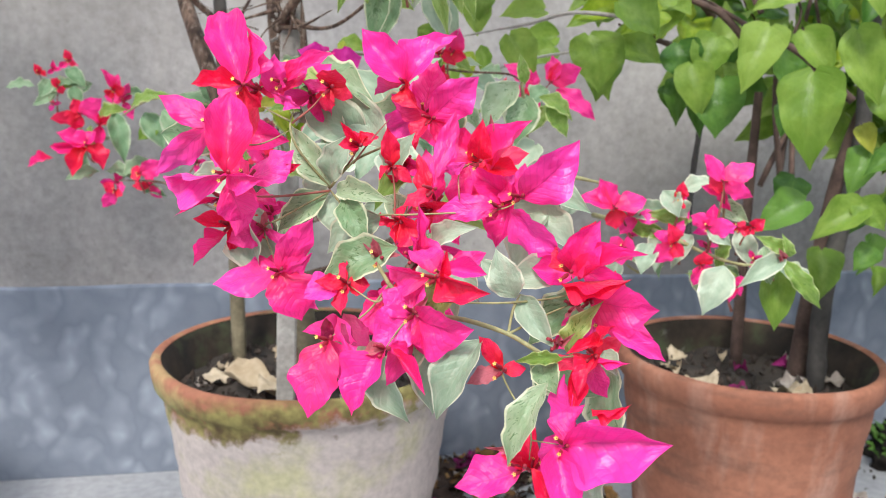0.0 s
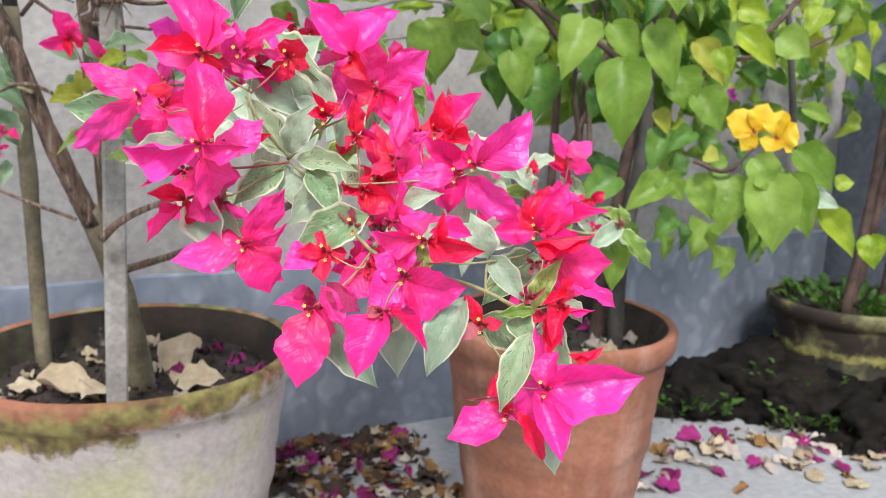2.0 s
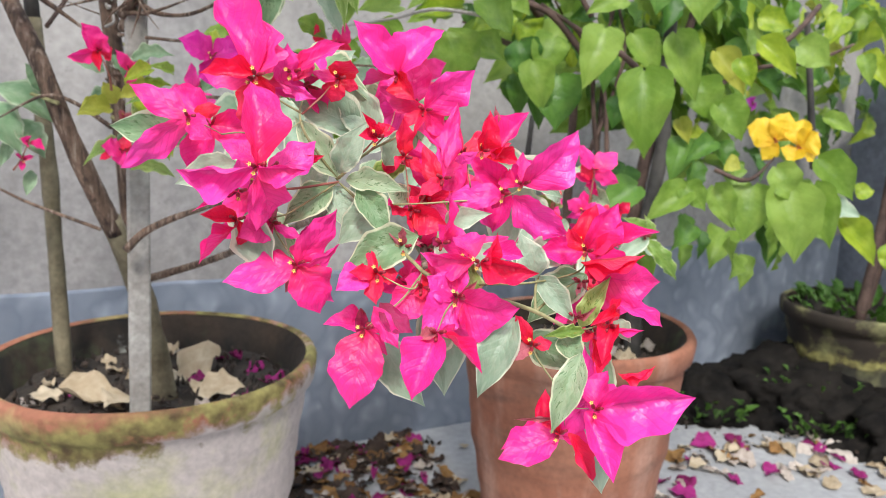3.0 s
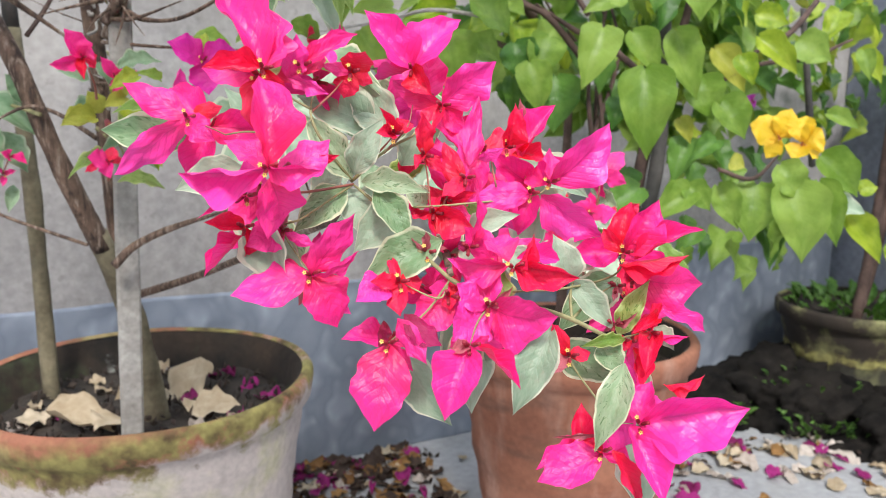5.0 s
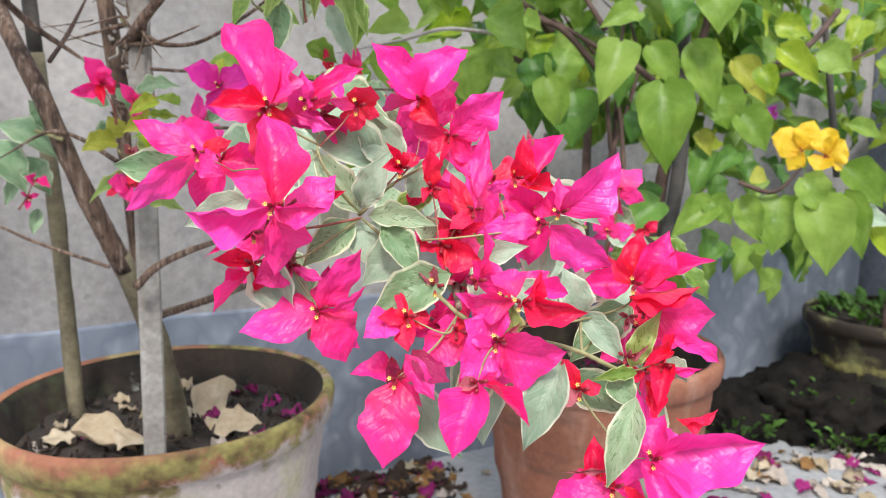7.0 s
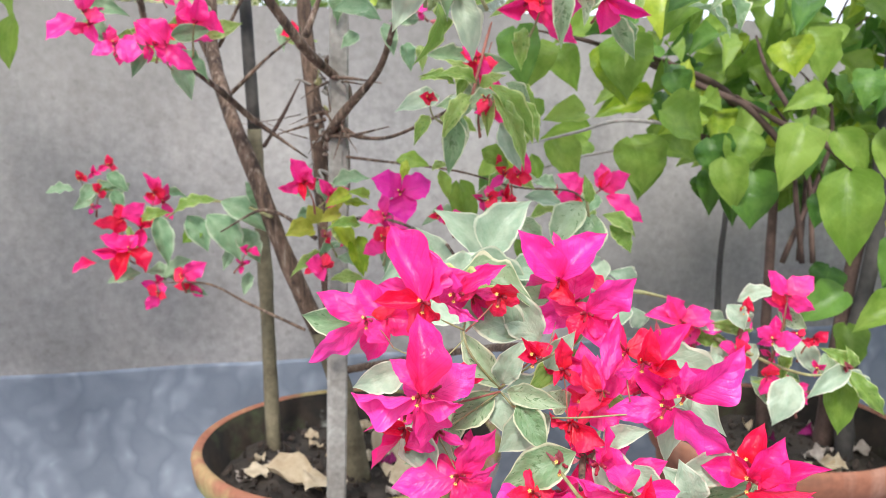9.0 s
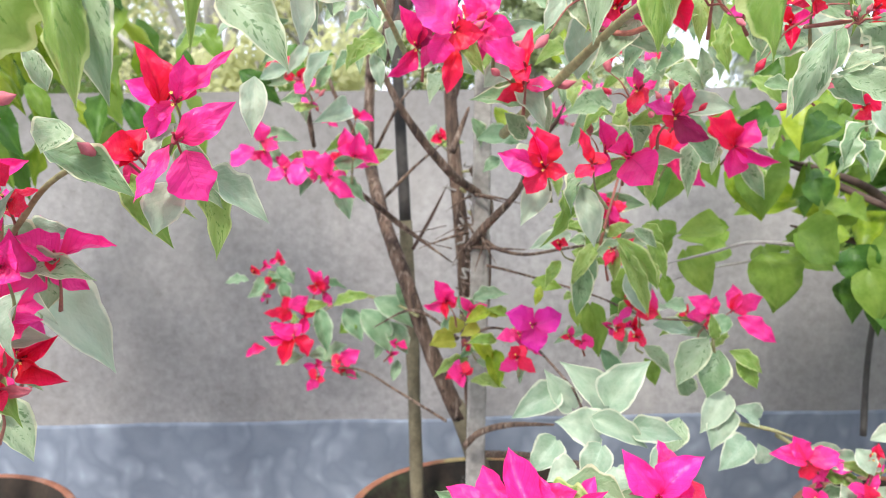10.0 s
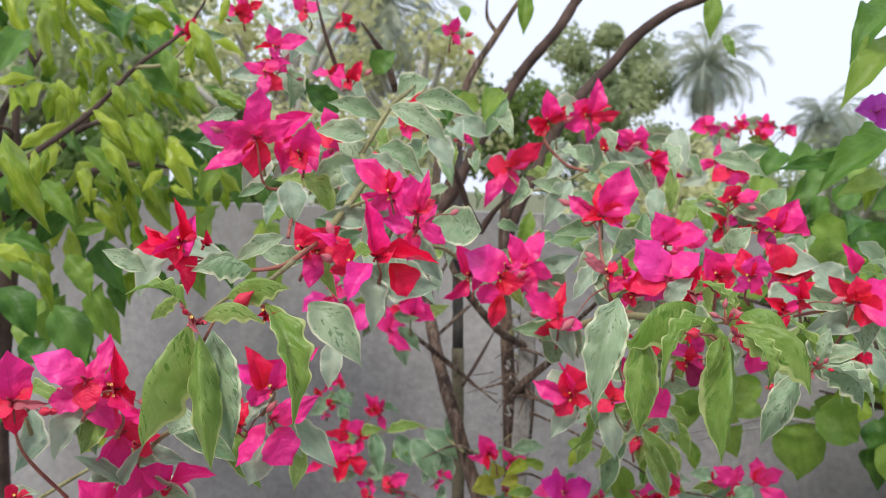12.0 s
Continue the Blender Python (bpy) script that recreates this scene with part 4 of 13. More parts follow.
stem("twig", variegated, M_TWIG, [(0.049, 0.343, 0.737, 0.0005), (0.043, 0.342, 0.731, 0.0005), (0.036, 0.336, 0.724, 0.0004)])
stem("branch", variegated, M_BARK, [(0.045, 0.37, 0.745, 0.003), (0.085, 0.47, 0.76, 0.0034), (0.11, 0.62, 0.745, 0.0038), (0.10, 0.85, 0.68, 0.0042), (0.06, 1.06, 0.61, 0.0048), (0.0, 1.18, 0.565, 0.006)])
flower(variegated, (-0.021, 0.439, 0.834), (-0.543, -0.816, 0.196), (-0.025, 0.012, 0.003, 0.018, -11, "m"), (0.022, -0.013, 0.013, 0.022, 0, "m"), (-0.005, -0.015, -0.028, 0.018, 3, "r"))
leaf(variegated, "n", (-0.021, 0.448, 0.832), (0.043, -0.033, 0.003), 0.026, (-0.042, -0.98, 0.605), -25)
flower(variegated, (0.006, 0.44, 0.832), (0.139, -0.978, -0.158), (-0.018, 0.005, -0.002, 0.013, 6, "p"), (0.011, 0.004, 0.017, 0.015, -22, "p"), (0.010, -0.002, -0.016, 0.014, 5, "m"))
leaf(variegated, "v", (0, 0.463, 0.835), (0.041, -0.034, -0.009), 0.024, (-0.627, -0.971, 0.659), -28)
flower(variegated, (0.075, 0.464, 0.84), (0.039, -0.919, 0.393), (0.016, -0.024, -0.011, 0.019, -24, "r"), (-0.022, -0.001, -0.018, 0.020, 4, "m"), (-0.010, 0.005, 0.023, 0.021, 20, "m"))
leaf(variegated, "v", (0.08, 0.488, 0.84), (0, -0.022, -0.05), 0.023, (0.007, -0.927, 0.035), -17)
flower(variegated, (0.068, 0.445, 0.823), (0.014, -0.906, 0.424), (0.007, 0.004, 0.030, 0.022, -12, "m"), (0.012, -0.024, -0.022, 0.022, 2, "m"), (-0.024, 0.013, -0.016, 0.023, -21, "p"))
leaf(variegated, "v", (0.073, 0.464, 0.824), (-0.043, 0.008, -0.01), 0.019, (-0.234, -0.926, 0.539), 10)
flower(variegated, (-0.034, 0.493, 0.809), (-0.215, -0.821, 0.53), (-0.017, 0.018, 0.021, 0.024, -9, "m"), (0.027, -0.013, -0.004, 0.023, 25, "m"), (-0.013, 0.001, -0.028, 0.023, -5, "m"))
leaf(variegated, "v", (-0.039, 0.505, 0.801), (-0.047, 0.013, 0.006), 0.023, (0.132, -0.989, 0.501), -24)
flower(variegated, (-0.026, 0.398, 0.791), (0.178, -0.861, 0.477), (-0.018, 0.016, 0.016, 0.018, 10, "m"), (0.022, -0.005, 0.016, 0.022, -22, "p"), (-0.006, -0.005, -0.027, 0.018, 10, "m"))
leaf(variegated, "w", (-0.029, 0.442, 0.791), (-0.032, 0.003, -0.01), 0.019, (0.015, -0.98, 0.174), 2)
flower(variegated, (-0.016, 0.439, 0.769), (-0.448, -0.675, 0.587), (-0.009, -0.003, 0.011, 0.010, 8, "p"), (0.010, -0.007, 0.006, 0.009, 11, "m"), (-0.004, -0.006, -0.012, 0.010, 12, "p"))
leaf(variegated, "v", (-0.012, 0.468, 0.764), (0.006, -0.023, -0.041), 0.021, (-0.02, -0.97, 0.734), -24)
flower(variegated, (-0.025, 0.441, 0.762), (-0.28, -0.703, 0.653), (-0.015, 0.004, -0.010, 0.013, -14, "m"), (-0.001, 0.004, 0.018, 0.013, -3, "m"), (0.012, -0.018, -0.007, 0.013, 9, "r"))
leaf(variegated, "w", (-0.03, 0.449, 0.768), (0.023, -0.029, -0.028), 0.023, (-0.161, -0.977, 0.551), 18)
flower(variegated, (-0.028, 0.42, 0.779), (0.233, -0.739, 0.633), (-0.014, 0.005, -0.014, 0.016, -10, "m"), (-0.005, 0.002, 0.019, 0.015, -24, "p"), (0.016, -0.017, -0.000, 0.015, 5, "m"))
leaf(variegated, "w", (-0.024, 0.433, 0.78), (0.005, -0.024, -0.048), 0.024, (-0.466, -0.975, 0.441), 27)
flower(variegated, (-0.005, 0.413, 0.74), (-0.358, -0.749, 0.558), (-0.023, 0.001, -0.001, 0.018, 22, "m"), (0.005, 0.009, 0.022, 0.015, -22, "m"), (0.012, -0.015, -0.015, 0.017, 19, "p"))
leaf(variegated, "v", (0.002, 0.451, 0.736), (-0.033, 0.004, -0.006), 0.015, (-0.114, -0.951, 0.59), 4)
flower(variegated, (0.056, 0.425, 0.797), (-0.32, -0.882, 0.345), (-0.009, 0.008, -0.011, 0.011, -3, "r"), (-0.006, -0.000, 0.014, 0.010, -17, "r"), (0.009, -0.016, -0.003, 0.012, 23, "m"))
leaf(variegated, "n", (0.07, 0.441, 0.796), (-0.032, -0.001, -0.025), 0.017, (-0.15, -0.919, 0.085), 28)
flower(variegated, (0.072, 0.425, 0.777), (-0.137, -0.846, 0.516), (-0.028, 0.002, -0.009, 0.019, 13, "m"), (-0.006, 0.000, 0.028, 0.019, -5, "m"), (0.010, -0.022, -0.019, 0.022, -23, "m"))
leaf(variegated, "n", (0.083, 0.454, 0.782), (0.026, -0.029, -0.024), 0.018, (-0.729, -0.912, 0.278), 27)
flower(variegated, (0.094, 0.428, 0.797), (-0.594, -0.674, 0.439), (0.028, -0.008, 0.008, 0.024, -7, "r"), (-0.014, -0.009, -0.027, 0.020, -3, "m"), (-0.021, 0.014, 0.016, 0.022, 3, "m"))
leaf(variegated, "w", (0.121, 0.448, 0.79), (0.036, -0.033, -0.017), 0.025, (-0.845, -0.88, 0.559), -17)
flower(variegated, (0.108, 0.402, 0.781), (-0.604, -0.781, 0.16), (-0.022, 0.005, 0.017, 0.017, 8, "m"), (0.020, -0.012, 0.013, 0.017, -4, "p"), (-0.009, -0.003, -0.025, 0.020, 1, "m"))
leaf(variegated, "w", (0.14, 0.432, 0.77), (-0.022, -0.009, -0.04), 0.023, (-0.296, -0.852, 0.408), 29)
flower(variegated, (0.1, 0.418, 0.777), (-0.673, -0.667, 0.318), (-0.020, 0.010, 0.009, 0.017, 12, "m"), (0.013, 0.004, 0.021, 0.018, 20, "p"), (-0.000, -0.019, -0.020, 0.018, 15, "p"))
leaf(variegated, "w", (0.12, 0.446, 0.773), (0.033, -0.033, -0.025), 0.024, (-0.21, -0.878, 0.384), -15)
flower(variegated, (0.068, 0.418, 0.773), (-0.614, -0.788, -0.051), (-0.013, -0.001, 0.008, 0.011, -14, "r"), (0.007, -0.016, 0.006, 0.009, -9, "r"), (-0.008, -0.008, -0.012, 0.010, -11, "r"))
leaf(variegated, "w", (0.068, 0.456, 0.766), (-0.043, 0.009, -0.005), 0.024, (-0.392, -0.921, 0.598), 26)
flower(variegated, (0.058, 0.397, 0.749), (-0.5, -0.831, 0.244), (-0.008, 0.006, 0.022, 0.017, 22, "m"), (0.024, -0.005, 0.006, 0.017, 13, "p"), (-0.006, 0.004, -0.024, 0.018, -14, "m"))
leaf(variegated, "w", (0.065, 0.397, 0.756), (0.009, -0.024, -0.037), 0.023, (-0.044, -0.897, 0.515), 15)
flower(variegated, (0.067, 0.368, 0.748), (-0.518, -0.844, 0.141), (-0.017, -0.001, 0.019, 0.016, -8, "m"), (0.017, -0.011, 0.014, 0.016, -18, "m"), (-0.007, -0.009, -0.022, 0.015, -18, "r"))
leaf(variegated, "n", (0.067, 0.369, 0.751), (-0.016, -0.01, -0.032), 0.019, (-0.231, -0.88, 0.822), -22)
flower(variegated, (0.051, 0.361, 0.735), (0.166, -0.887, 0.431), (-0.012, -0.001, 0.021, 0.015, 7, "p"), (0.019, -0.011, -0.003, 0.017, 1, "p"), (-0.015, -0.010, -0.017, 0.014, -11, "m"))
leaf(variegated, "w", (0.066, 0.403, 0.721), (-0.002, -0.021, -0.049), 0.029, (-0.512, -0.885, 0.905), 2)
flower(variegated, (0.044, 0.388, 0.734), (-0.557, -0.75, 0.357), (-0.013, 0.007, -0.004, 0.010, -3, "m"), (0.004, -0.012, 0.014, 0.010, -25, "m"), (0.005, -0.011, -0.010, 0.010, 4, "m"))
leaf(variegated, "v", (0.055, 0.409, 0.725), (0.02, -0.028, -0.03), 0.019, (-0.75, -0.899, 0.604), -22)
flower(variegated, (0.05, 0.366, 0.72), (0.074, -0.965, 0.251), (-0.011, -0.014, -0.020, 0.017, -16, "m"), (-0.007, 0.011, 0.021, 0.018, 14, "m"), (0.025, -0.007, -0.002, 0.018, -15, "m"))
leaf(variegated, "v", (0.06, 0.373, 0.724), (-0.023, -0.006, -0.027), 0.017, (-0.208, -0.877, 0.24), -9)
flower(variegated, (0.023, 0.388, 0.711), (0.16, -0.621, 0.767), (0.014, -0.019, 0.015, 0.016, 7, "m"), (-0.003, -0.004, -0.023, 0.016, 12, "m"), (-0.023, 0.002, 0.006, 0.018, -2, "m"))
leaf(variegated, "w", (0.037, 0.408, 0.703), (0.015, -0.027, -0.035), 0.024, (-0.418, -0.901, 0.966), 23)
flower(variegated, (0.133, 0.359, 0.752), (-0.605, -0.61, 0.512), (0.020, -0.009, -0.015, 0.018, 1, "m"), (-0.022, 0.012, -0.001, 0.019, -11, "m"), (0.005, 0.000, 0.024, 0.018, 1, "r"))
leaf(variegated, "w", (0.134, 0.376, 0.75), (-0.036, 0.005, -0.009), 0.019, (-0.305, -0.816, 0.395), -5)
flower(variegated, (0.15, 0.372, 0.722), (-0.57, -0.714, 0.406), (-0.028, -0.004, -0.011, 0.021, 6, "m"), (0.006, 0.003, 0.026, 0.020, 0, "r"), (0.022, -0.014, -0.006, 0.017, 15, "m"))
leaf(variegated, "v", (0.15, 0.379, 0.733), (-0.037, 0.002, -0.025), 0.024, (-0.942, -0.797, 0.36), -3)
flower(variegated, (0.123, 0.335, 0.681), (-0.447, -0.794, 0.412), (-0.011, 0.004, -0.023, 0.020, -18, "p"), (-0.006, 0.000, 0.027, 0.017, -24, "p"), (0.023, -0.011, -0.004, 0.017, -4, "p"))
leaf(variegated, "w", (0.142, 0.349, 0.666), (-0.009, -0.016, -0.041), 0.025, (-0.425, -0.747, 1.013), 26)
flower(variegated, (0.109, 0.349, 0.655), (-0.183, -0.617, 0.765), (-0.025, 0.006, -0.004, 0.016, 19, "m"), (0.001, 0.006, 0.024, 0.016, -14, "r"), (0.014, -0.021, -0.004, 0.016, -7, "m"))
leaf(variegated, "v", (0.12, 0.396, 0.695), (0.03, -0.029, -0.012), 0.023, (-0.71, -0.822, 0.369), 9)
flower(variegated, (0.137, 0.352, 0.708), (-0.658, -0.574, 0.488), (0.009, -0.004, -0.018, 0.014, -24, "m"), (-0.023, -0.001, 0.001, 0.013, 9, "r"), (0.016, -0.001, 0.012, 0.014, 18, "r"))
leaf(variegated, "v", (0.162, 0.384, 0.699), (-0.002, -0.021, -0.048), 0.024, (-0.522, -0.777, 0.789), 29)

# pot plant
stem("trunk", variegated, M_STAKE_OLIVE, [(0.024, 1.225, 0.355, 0.0215), (0.012, 1.205, 0.44, 0.0185), (-0.014, 1.18, 0.568, 0.0165), (-0.045, 1.16, 0.655, 0.0146)], 10, label="mossy olive foot of the trunk")
stem("trunk", variegated, M_BARK, [(-0.038, 1.163, 0.635, 0.0138), (-0.061, 1.15, 0.69, 0.0128), (-0.089, 1.14, 0.765, 0.0118), (-0.12, 1.14, 0.86, 0.0112), (-0.155, 1.2, 0.955, 0.0102), (-0.177, 1.27, 1.05, 0.0095), (-0.172, 1.3, 1.2, 0.0082), (-0.165, 1.32, 1.33, 0.0062)], 10)
stem("trunk", variegated, M_BARK, [(0.005, 1.225, 0.36, 0.017), (-0.012, 1.215, 0.6, 0.013), (-0.027, 1.2, 0.868, 0.012), (-0.04, 1.2, 1.018, 0.0105), (-0.047, 1.2, 1.147, 0.0095), (-0.043, 1.2, 1.255, 0.008)])
stem("branch", variegated, M_BARK, [(-0.016, 1.205, 0.7, 0.007), (0.004, 1.185, 0.8, 0.0065), (0.006, 1.17, 0.9, 0.006), (-0.004, 1.16, 1.0, 0.005)])
stem("branch", variegated, M_BARK, [(-0.156, 0.968, 1.186, 0.0042), (-0.113, 0.975, 1.097, 0.0049), (-0.055, 1.023, 1.021, 0.0060), (-0.010, 1.078, 0.987, 0.0063), (0.003, 1.086, 0.971, 0.0064), (-0.006, 1.092, 0.941, 0.0073), (-0.023, 1.117, 0.897, 0.0074)])
stem("branch", variegated, M_BARK, [(-0.220, 1.089, 1.024, 0.0024), (-0.201, 1.096, 1.006, 0.0032), (-0.159, 1.110, 0.972, 0.0041), (-0.122, 1.135, 0.938, 0.0042), (-0.086, 1.130, 0.911, 0.0025), (-0.049, 1.126, 0.884, 0.0017)])
stem("branch", variegated, M_BARK, [(0.071, 0.870, 1.105, 0.0019), (0.064, 0.888, 1.083, 0.0026), (0.046, 0.944, 1.047, 0.0035), (0.034, 1.008, 0.995, 0.0045), (-0.005, 1.052, 0.945, 0.0062), (-0.027, 1.078, 0.911, 0.0072)])
stem("branch", variegated, M_BARK, [(-0.098, 1.265, 1.155, 0.0014), (-0.129, 1.281, 1.119, 0.0022), (-0.169, 1.302, 1.046, 0.0032)])
stem("branch", variegated, M_BARK, [(-0.043, 1.242, 1.070, 0.0014), (-0.098, 1.237, 1.026, 0.0023), (-0.143, 1.232, 0.982, 0.0029), (-0.163, 1.230, 0.963, 0.0032)])
stem("branch", variegated, M_BARK, [(-0.022, 1.136, 1.110, 0.0033), (-0.035, 1.132, 1.078, 0.0041), (-0.048, 1.118, 1.045, 0.0049)])
stem("branch", variegated, M_BARK, [(-0.298, 1.245, 1.195, 0.0035), (-0.280, 1.286, 1.128, 0.0046), (-0.273, 1.326, 1.054, 0.0038)])
stem("branch", variegated, M_BARK, [(-0.245, 1.245, 1.204, 0.0027), (-0.231, 1.257, 1.143, 0.0032), (-0.207, 1.279, 1.090, 0.0037), (-0.179, 1.268, 1.017, 0.0042)])
stem("branch", variegated, M_BARK, [(-0.168, 1.136, 0.785, 0.0017), (-0.117, 1.118, 0.814, 0.0021), (-0.084, 1.106, 0.808, 0.0025), (-0.043, 1.081, 0.779, 0.0033)])
stem("twig", variegated, M_TWIG, [(-0.264, 1.219, 0.786, 0.0016), (-0.207, 1.202, 0.820, 0.0018), (-0.143, 1.160, 0.819, 0.0021), (-0.100, 1.116, 0.806, 0.0025)])
stem("branch", variegated, M_BARK, [(-0.256, 1.207, 0.705, 0.0016), (-0.192, 1.195, 0.702, 0.0018), (-0.138, 1.170, 0.677, 0.0020), (-0.061, 1.095, 0.652, 0.0025)])
stem("branch", variegated, M_BARK, [(0.069, 0.917, 0.709, 0.0028), (0.021, 0.995, 0.681, 0.0038), (-0.015, 1.033, 0.657, 0.0048), (-0.037, 1.041, 0.634, 0.0056)])
stem("twig", variegated, M_BARK, [(0.069, 0.641, 0.753, 0.0013), (0.064, 0.665, 0.786, 0.0013), (0.056, 0.710, 0.815, 0.0014), (0.052, 0.751, 0.819, 0.0014), (0.033, 0.913, 0.820, 0.0017), (-0.000, 1.014, 0.811, 0.0019), (-0.032, 1.061, 0.784, 0.0020)])
stem("twig", variegated, M_BARK, [(-0.019, 1.059, 0.988, 0.0030), (0.010, 1.037, 0.985, 0.0017), (0.038, 1.015, 0.979, 0.0011)])
stem("twig", variegated, M_BARK, [(-0.027, 1.072, 0.936, 0.0030), (-0.075, 1.071, 0.921, 0.0012), (-0.098, 1.070, 0.913, 0.0008)])
stem("branch", variegated, M_BARK, [(-0.011, 1.070, 0.928, 0.0040), (0.011, 1.048, 0.914, 0.0031), (0.043, 0.996, 0.913, 0.0022), (0.077, 0.897, 0.934, 0.0020), (0.094, 0.789, 0.954, 0.0018)])
stem("twig", variegated, M_TWIG_RED, [(0.093, 0.788, 0.948, 0.0018), (0.117, 0.816, 1.012, 0.0015), (0.123, 0.818, 1.030, 0.0012)])
flower(variegated, (-0.266, 1.245, 0.831), (0.133, -0.975, 0.176), (-0.013, -0.007, 0.031, 0.017, 16, "m"), (0.006, 0.007, 0.025, 0.021, -22, "m"), (0.017, -0.006, 0.004, 0.023, 24, "r"), (-0.010, 0.007, -0.010, 0.019, -12, "r"))
flower(variegated, (-0.325, 1.252, 0.871), (0.176, -0.974, 0.145), (-0.002, -0.009, 0.016, 0.015, 16, "r"), (0.008, 0.003, -0.004, 0.013, -22, "r"))
flower(variegated, (-0.367, 1.251, 0.853), (0.206, -0.966, 0.157), (-0.002, -0.009, 0.013, 0.015, 16, "r"), (0.010, 0.003, -0.004, 0.013, -22, "r"))
flower(variegated, (-0.341, 1.248, 0.835), (0.188, -0.967, 0.171), (-0.007, -0.009, 0.011, 0.017, 16, "r"), (0.006, 0.003, -0.010, 0.017, -22, "r"))
flower(variegated, (-0.307, 1.221, 0.797), (0.165, -0.965, 0.204), (0.032, -0.009, 0.022, 0.031, 16, "m"), (-0.043, 0.004, -0.008, 0.027, -22, "r"), (-0.007, -0.003, 0.022, 0.029, 24, "r"), (-0.014, 0.005, -0.023, 0.025, -12, "r"))
flower(variegated, (-0.3, 1.215, 0.753), (0.16, -0.958, 0.237), (-0.036, -0.008, 0.020, 0.035, 16, "m"), (0.011, 0.007, 0.021, 0.033, -22, "m"), (-0.033, -0.007, -0.011, 0.021, 24, "m", (-0.045, -0.001, -0.018)), (-0.054, 0.009, -0.002, 0.019, -12, "m"), (-0.019, -0.016, -0.042, 0.031, 16, "r"), (0.022, -0.001, -0.033, 0.035, -22, "r"))
flower(variegated, (-0.229, 1.208, 0.713), (0.106, -0.958, 0.268), (0.035, -0.009, 0.019, 0.031, 16, "m"), (-0.011, 0.006, 0.010, 0.021, -22, "r"), (-0.004, -0.007, -0.011, 0.019, 24, "r"))
flower(variegated, (-0.263, 1.205, 0.689), (0.131, -0.949, 0.285), (-0.013, -0.009, 0.013, 0.021, 16, "r"), (-0.018, 0.001, -0.024, 0.025, -22, "m"), (0.012, -0.007, -0.005, 0.015, 24, "r"))
flower(variegated, (-0.136, 1.151, 0.755), (0.036, -0.967, 0.251), (-0.008, -0.010, 0.007, 0.018, 16, "m"), (0.019, 0.002, -0.008, 0.016, -22, "m"))
leaf(variegated, "s", (-0.168, 1.165, 0.823), (0.065, -0.016, -0.043), 0.038, (0.062, -0.979, 0.545), 0)
leaf(variegated, "s", (-0.188, 1.173, 0.805), (0.045, -0.018, -0.064), 0.047, (0.078, -0.975, 0.557), 0)
leaf(variegated, "s", (-0.145, 1.179, 0.783), (0.028, -0.015, -0.047), 0.037, (0.043, -0.974, 0.573), 0)
leaf(variegated, "n", (-0.233, 1.195, 0.807), (0.065, -0.007, 0.018), 0.027, (0.112, -0.973, 0.552), 0)
leaf(variegated, "s", (-0.261, 1.215, 0.803), (0.016, -0.018, -0.073), 0.031, (0.131, -0.971, 0.551), 0)
leaf(variegated, "s", (-0.217, 1.203, 0.801), (0.028, -0.016, -0.05), 0.036, (0.098, -0.974, 0.555), 0)
leaf(variegated, "n", (-0.282, 1.224, 0.792), (0.039, -0.007, 0.014), 0.024, (0.146, -0.967, 0.557), 0)
leaf(variegated, "s", (-0.33, 1.255, 0.861), (0.029, -0.012, -0.026), 0.024, (0.18, -0.972, 0.501), 0)
leaf(variegated, "s", (-0.349, 1.253, 0.845), (-0.017, -0.011, -0.026), 0.022, (0.193, -0.968, 0.513), 0)
leaf(variegated, "s", (-0.322, 1.251, 0.836), (0.01, -0.013, -0.035), 0.022, (0.173, -0.97, 0.521), 0)
leaf(variegated, "g", (-0.199, 1.201, 0.788), (-0.026, -0.011, -0.024), 0.027, (0.085, -0.973, 0.565), 0)
leaf(variegated, "s", (-0.117, 1.143, 0.818), (-0.016, -0.003, 0.035), 0.025, (0.022, -0.979, 0.553), 0)
flower(variegated, (0.030, 0.824, 0.859), (-0.125, -0.965, 0.232), (-0.031, -0.007, 0.016, 0.035, 12, "z"), (0.032, 0.003, 0.012, 0.036, -10, "z"), (0.002, -0.009, -0.030, 0.034, 8, "z"))
flower(variegated, (0.021, 0.901, 0.801), (-0.114, -0.957, 0.266), (-0.008, -0.009, 0.015, 0.024, 16, "r"), (-0.022, 0.002, -0.018, 0.027, -22, "m"), (0.021, -0.009, -0.018, 0.024, 24, "r"), (0.011, 0.010, 0.013, 0.021, -12, "r"))
flower(variegated, (-0.063, 0.942, 0.864), (-0.028, -0.98, 0.198), (-0.014, -0.007, 0.027, 0.031, 16, "m"), (-0.030, 0.004, -0.008, 0.020, -22, "m"), (0.008, -0.005, 0.012, 0.021, 24, "m"), (0.013, 0.007, -0.009, 0.018, -12, "r"), (-0.001, -0.014, -0.021, 0.013, 16, "r"))
flower(variegated, (-0.041, 0.977, 0.758), (-0.047, -0.957, 0.287), (-0.021, -0.010, 0.008, 0.026, 16, "m"), (0.005, 0.006, 0.017, 0.020, -22, "r"), (-0.001, -0.008, -0.016, 0.020, 24, "m"), (0.014, 0.009, 0.006, 0.014, -12, "r"))
flower(variegated, (-0.036, 0.992, 0.793), (-0.051, -0.966, 0.253), (-0.006, -0.010, 0.009, 0.012, 16, "k"), (0.005, 0.003, -0.009, 0.012, -22, "r"), (0.007, -0.005, 0.007, 0.010, 24, "k"))
leaf(variegated, "y", (-0.053, 0.989, 0.809), (-0.032, -0.009, -0.011), 0.025, (-0.036, -0.97, 0.59), 0)
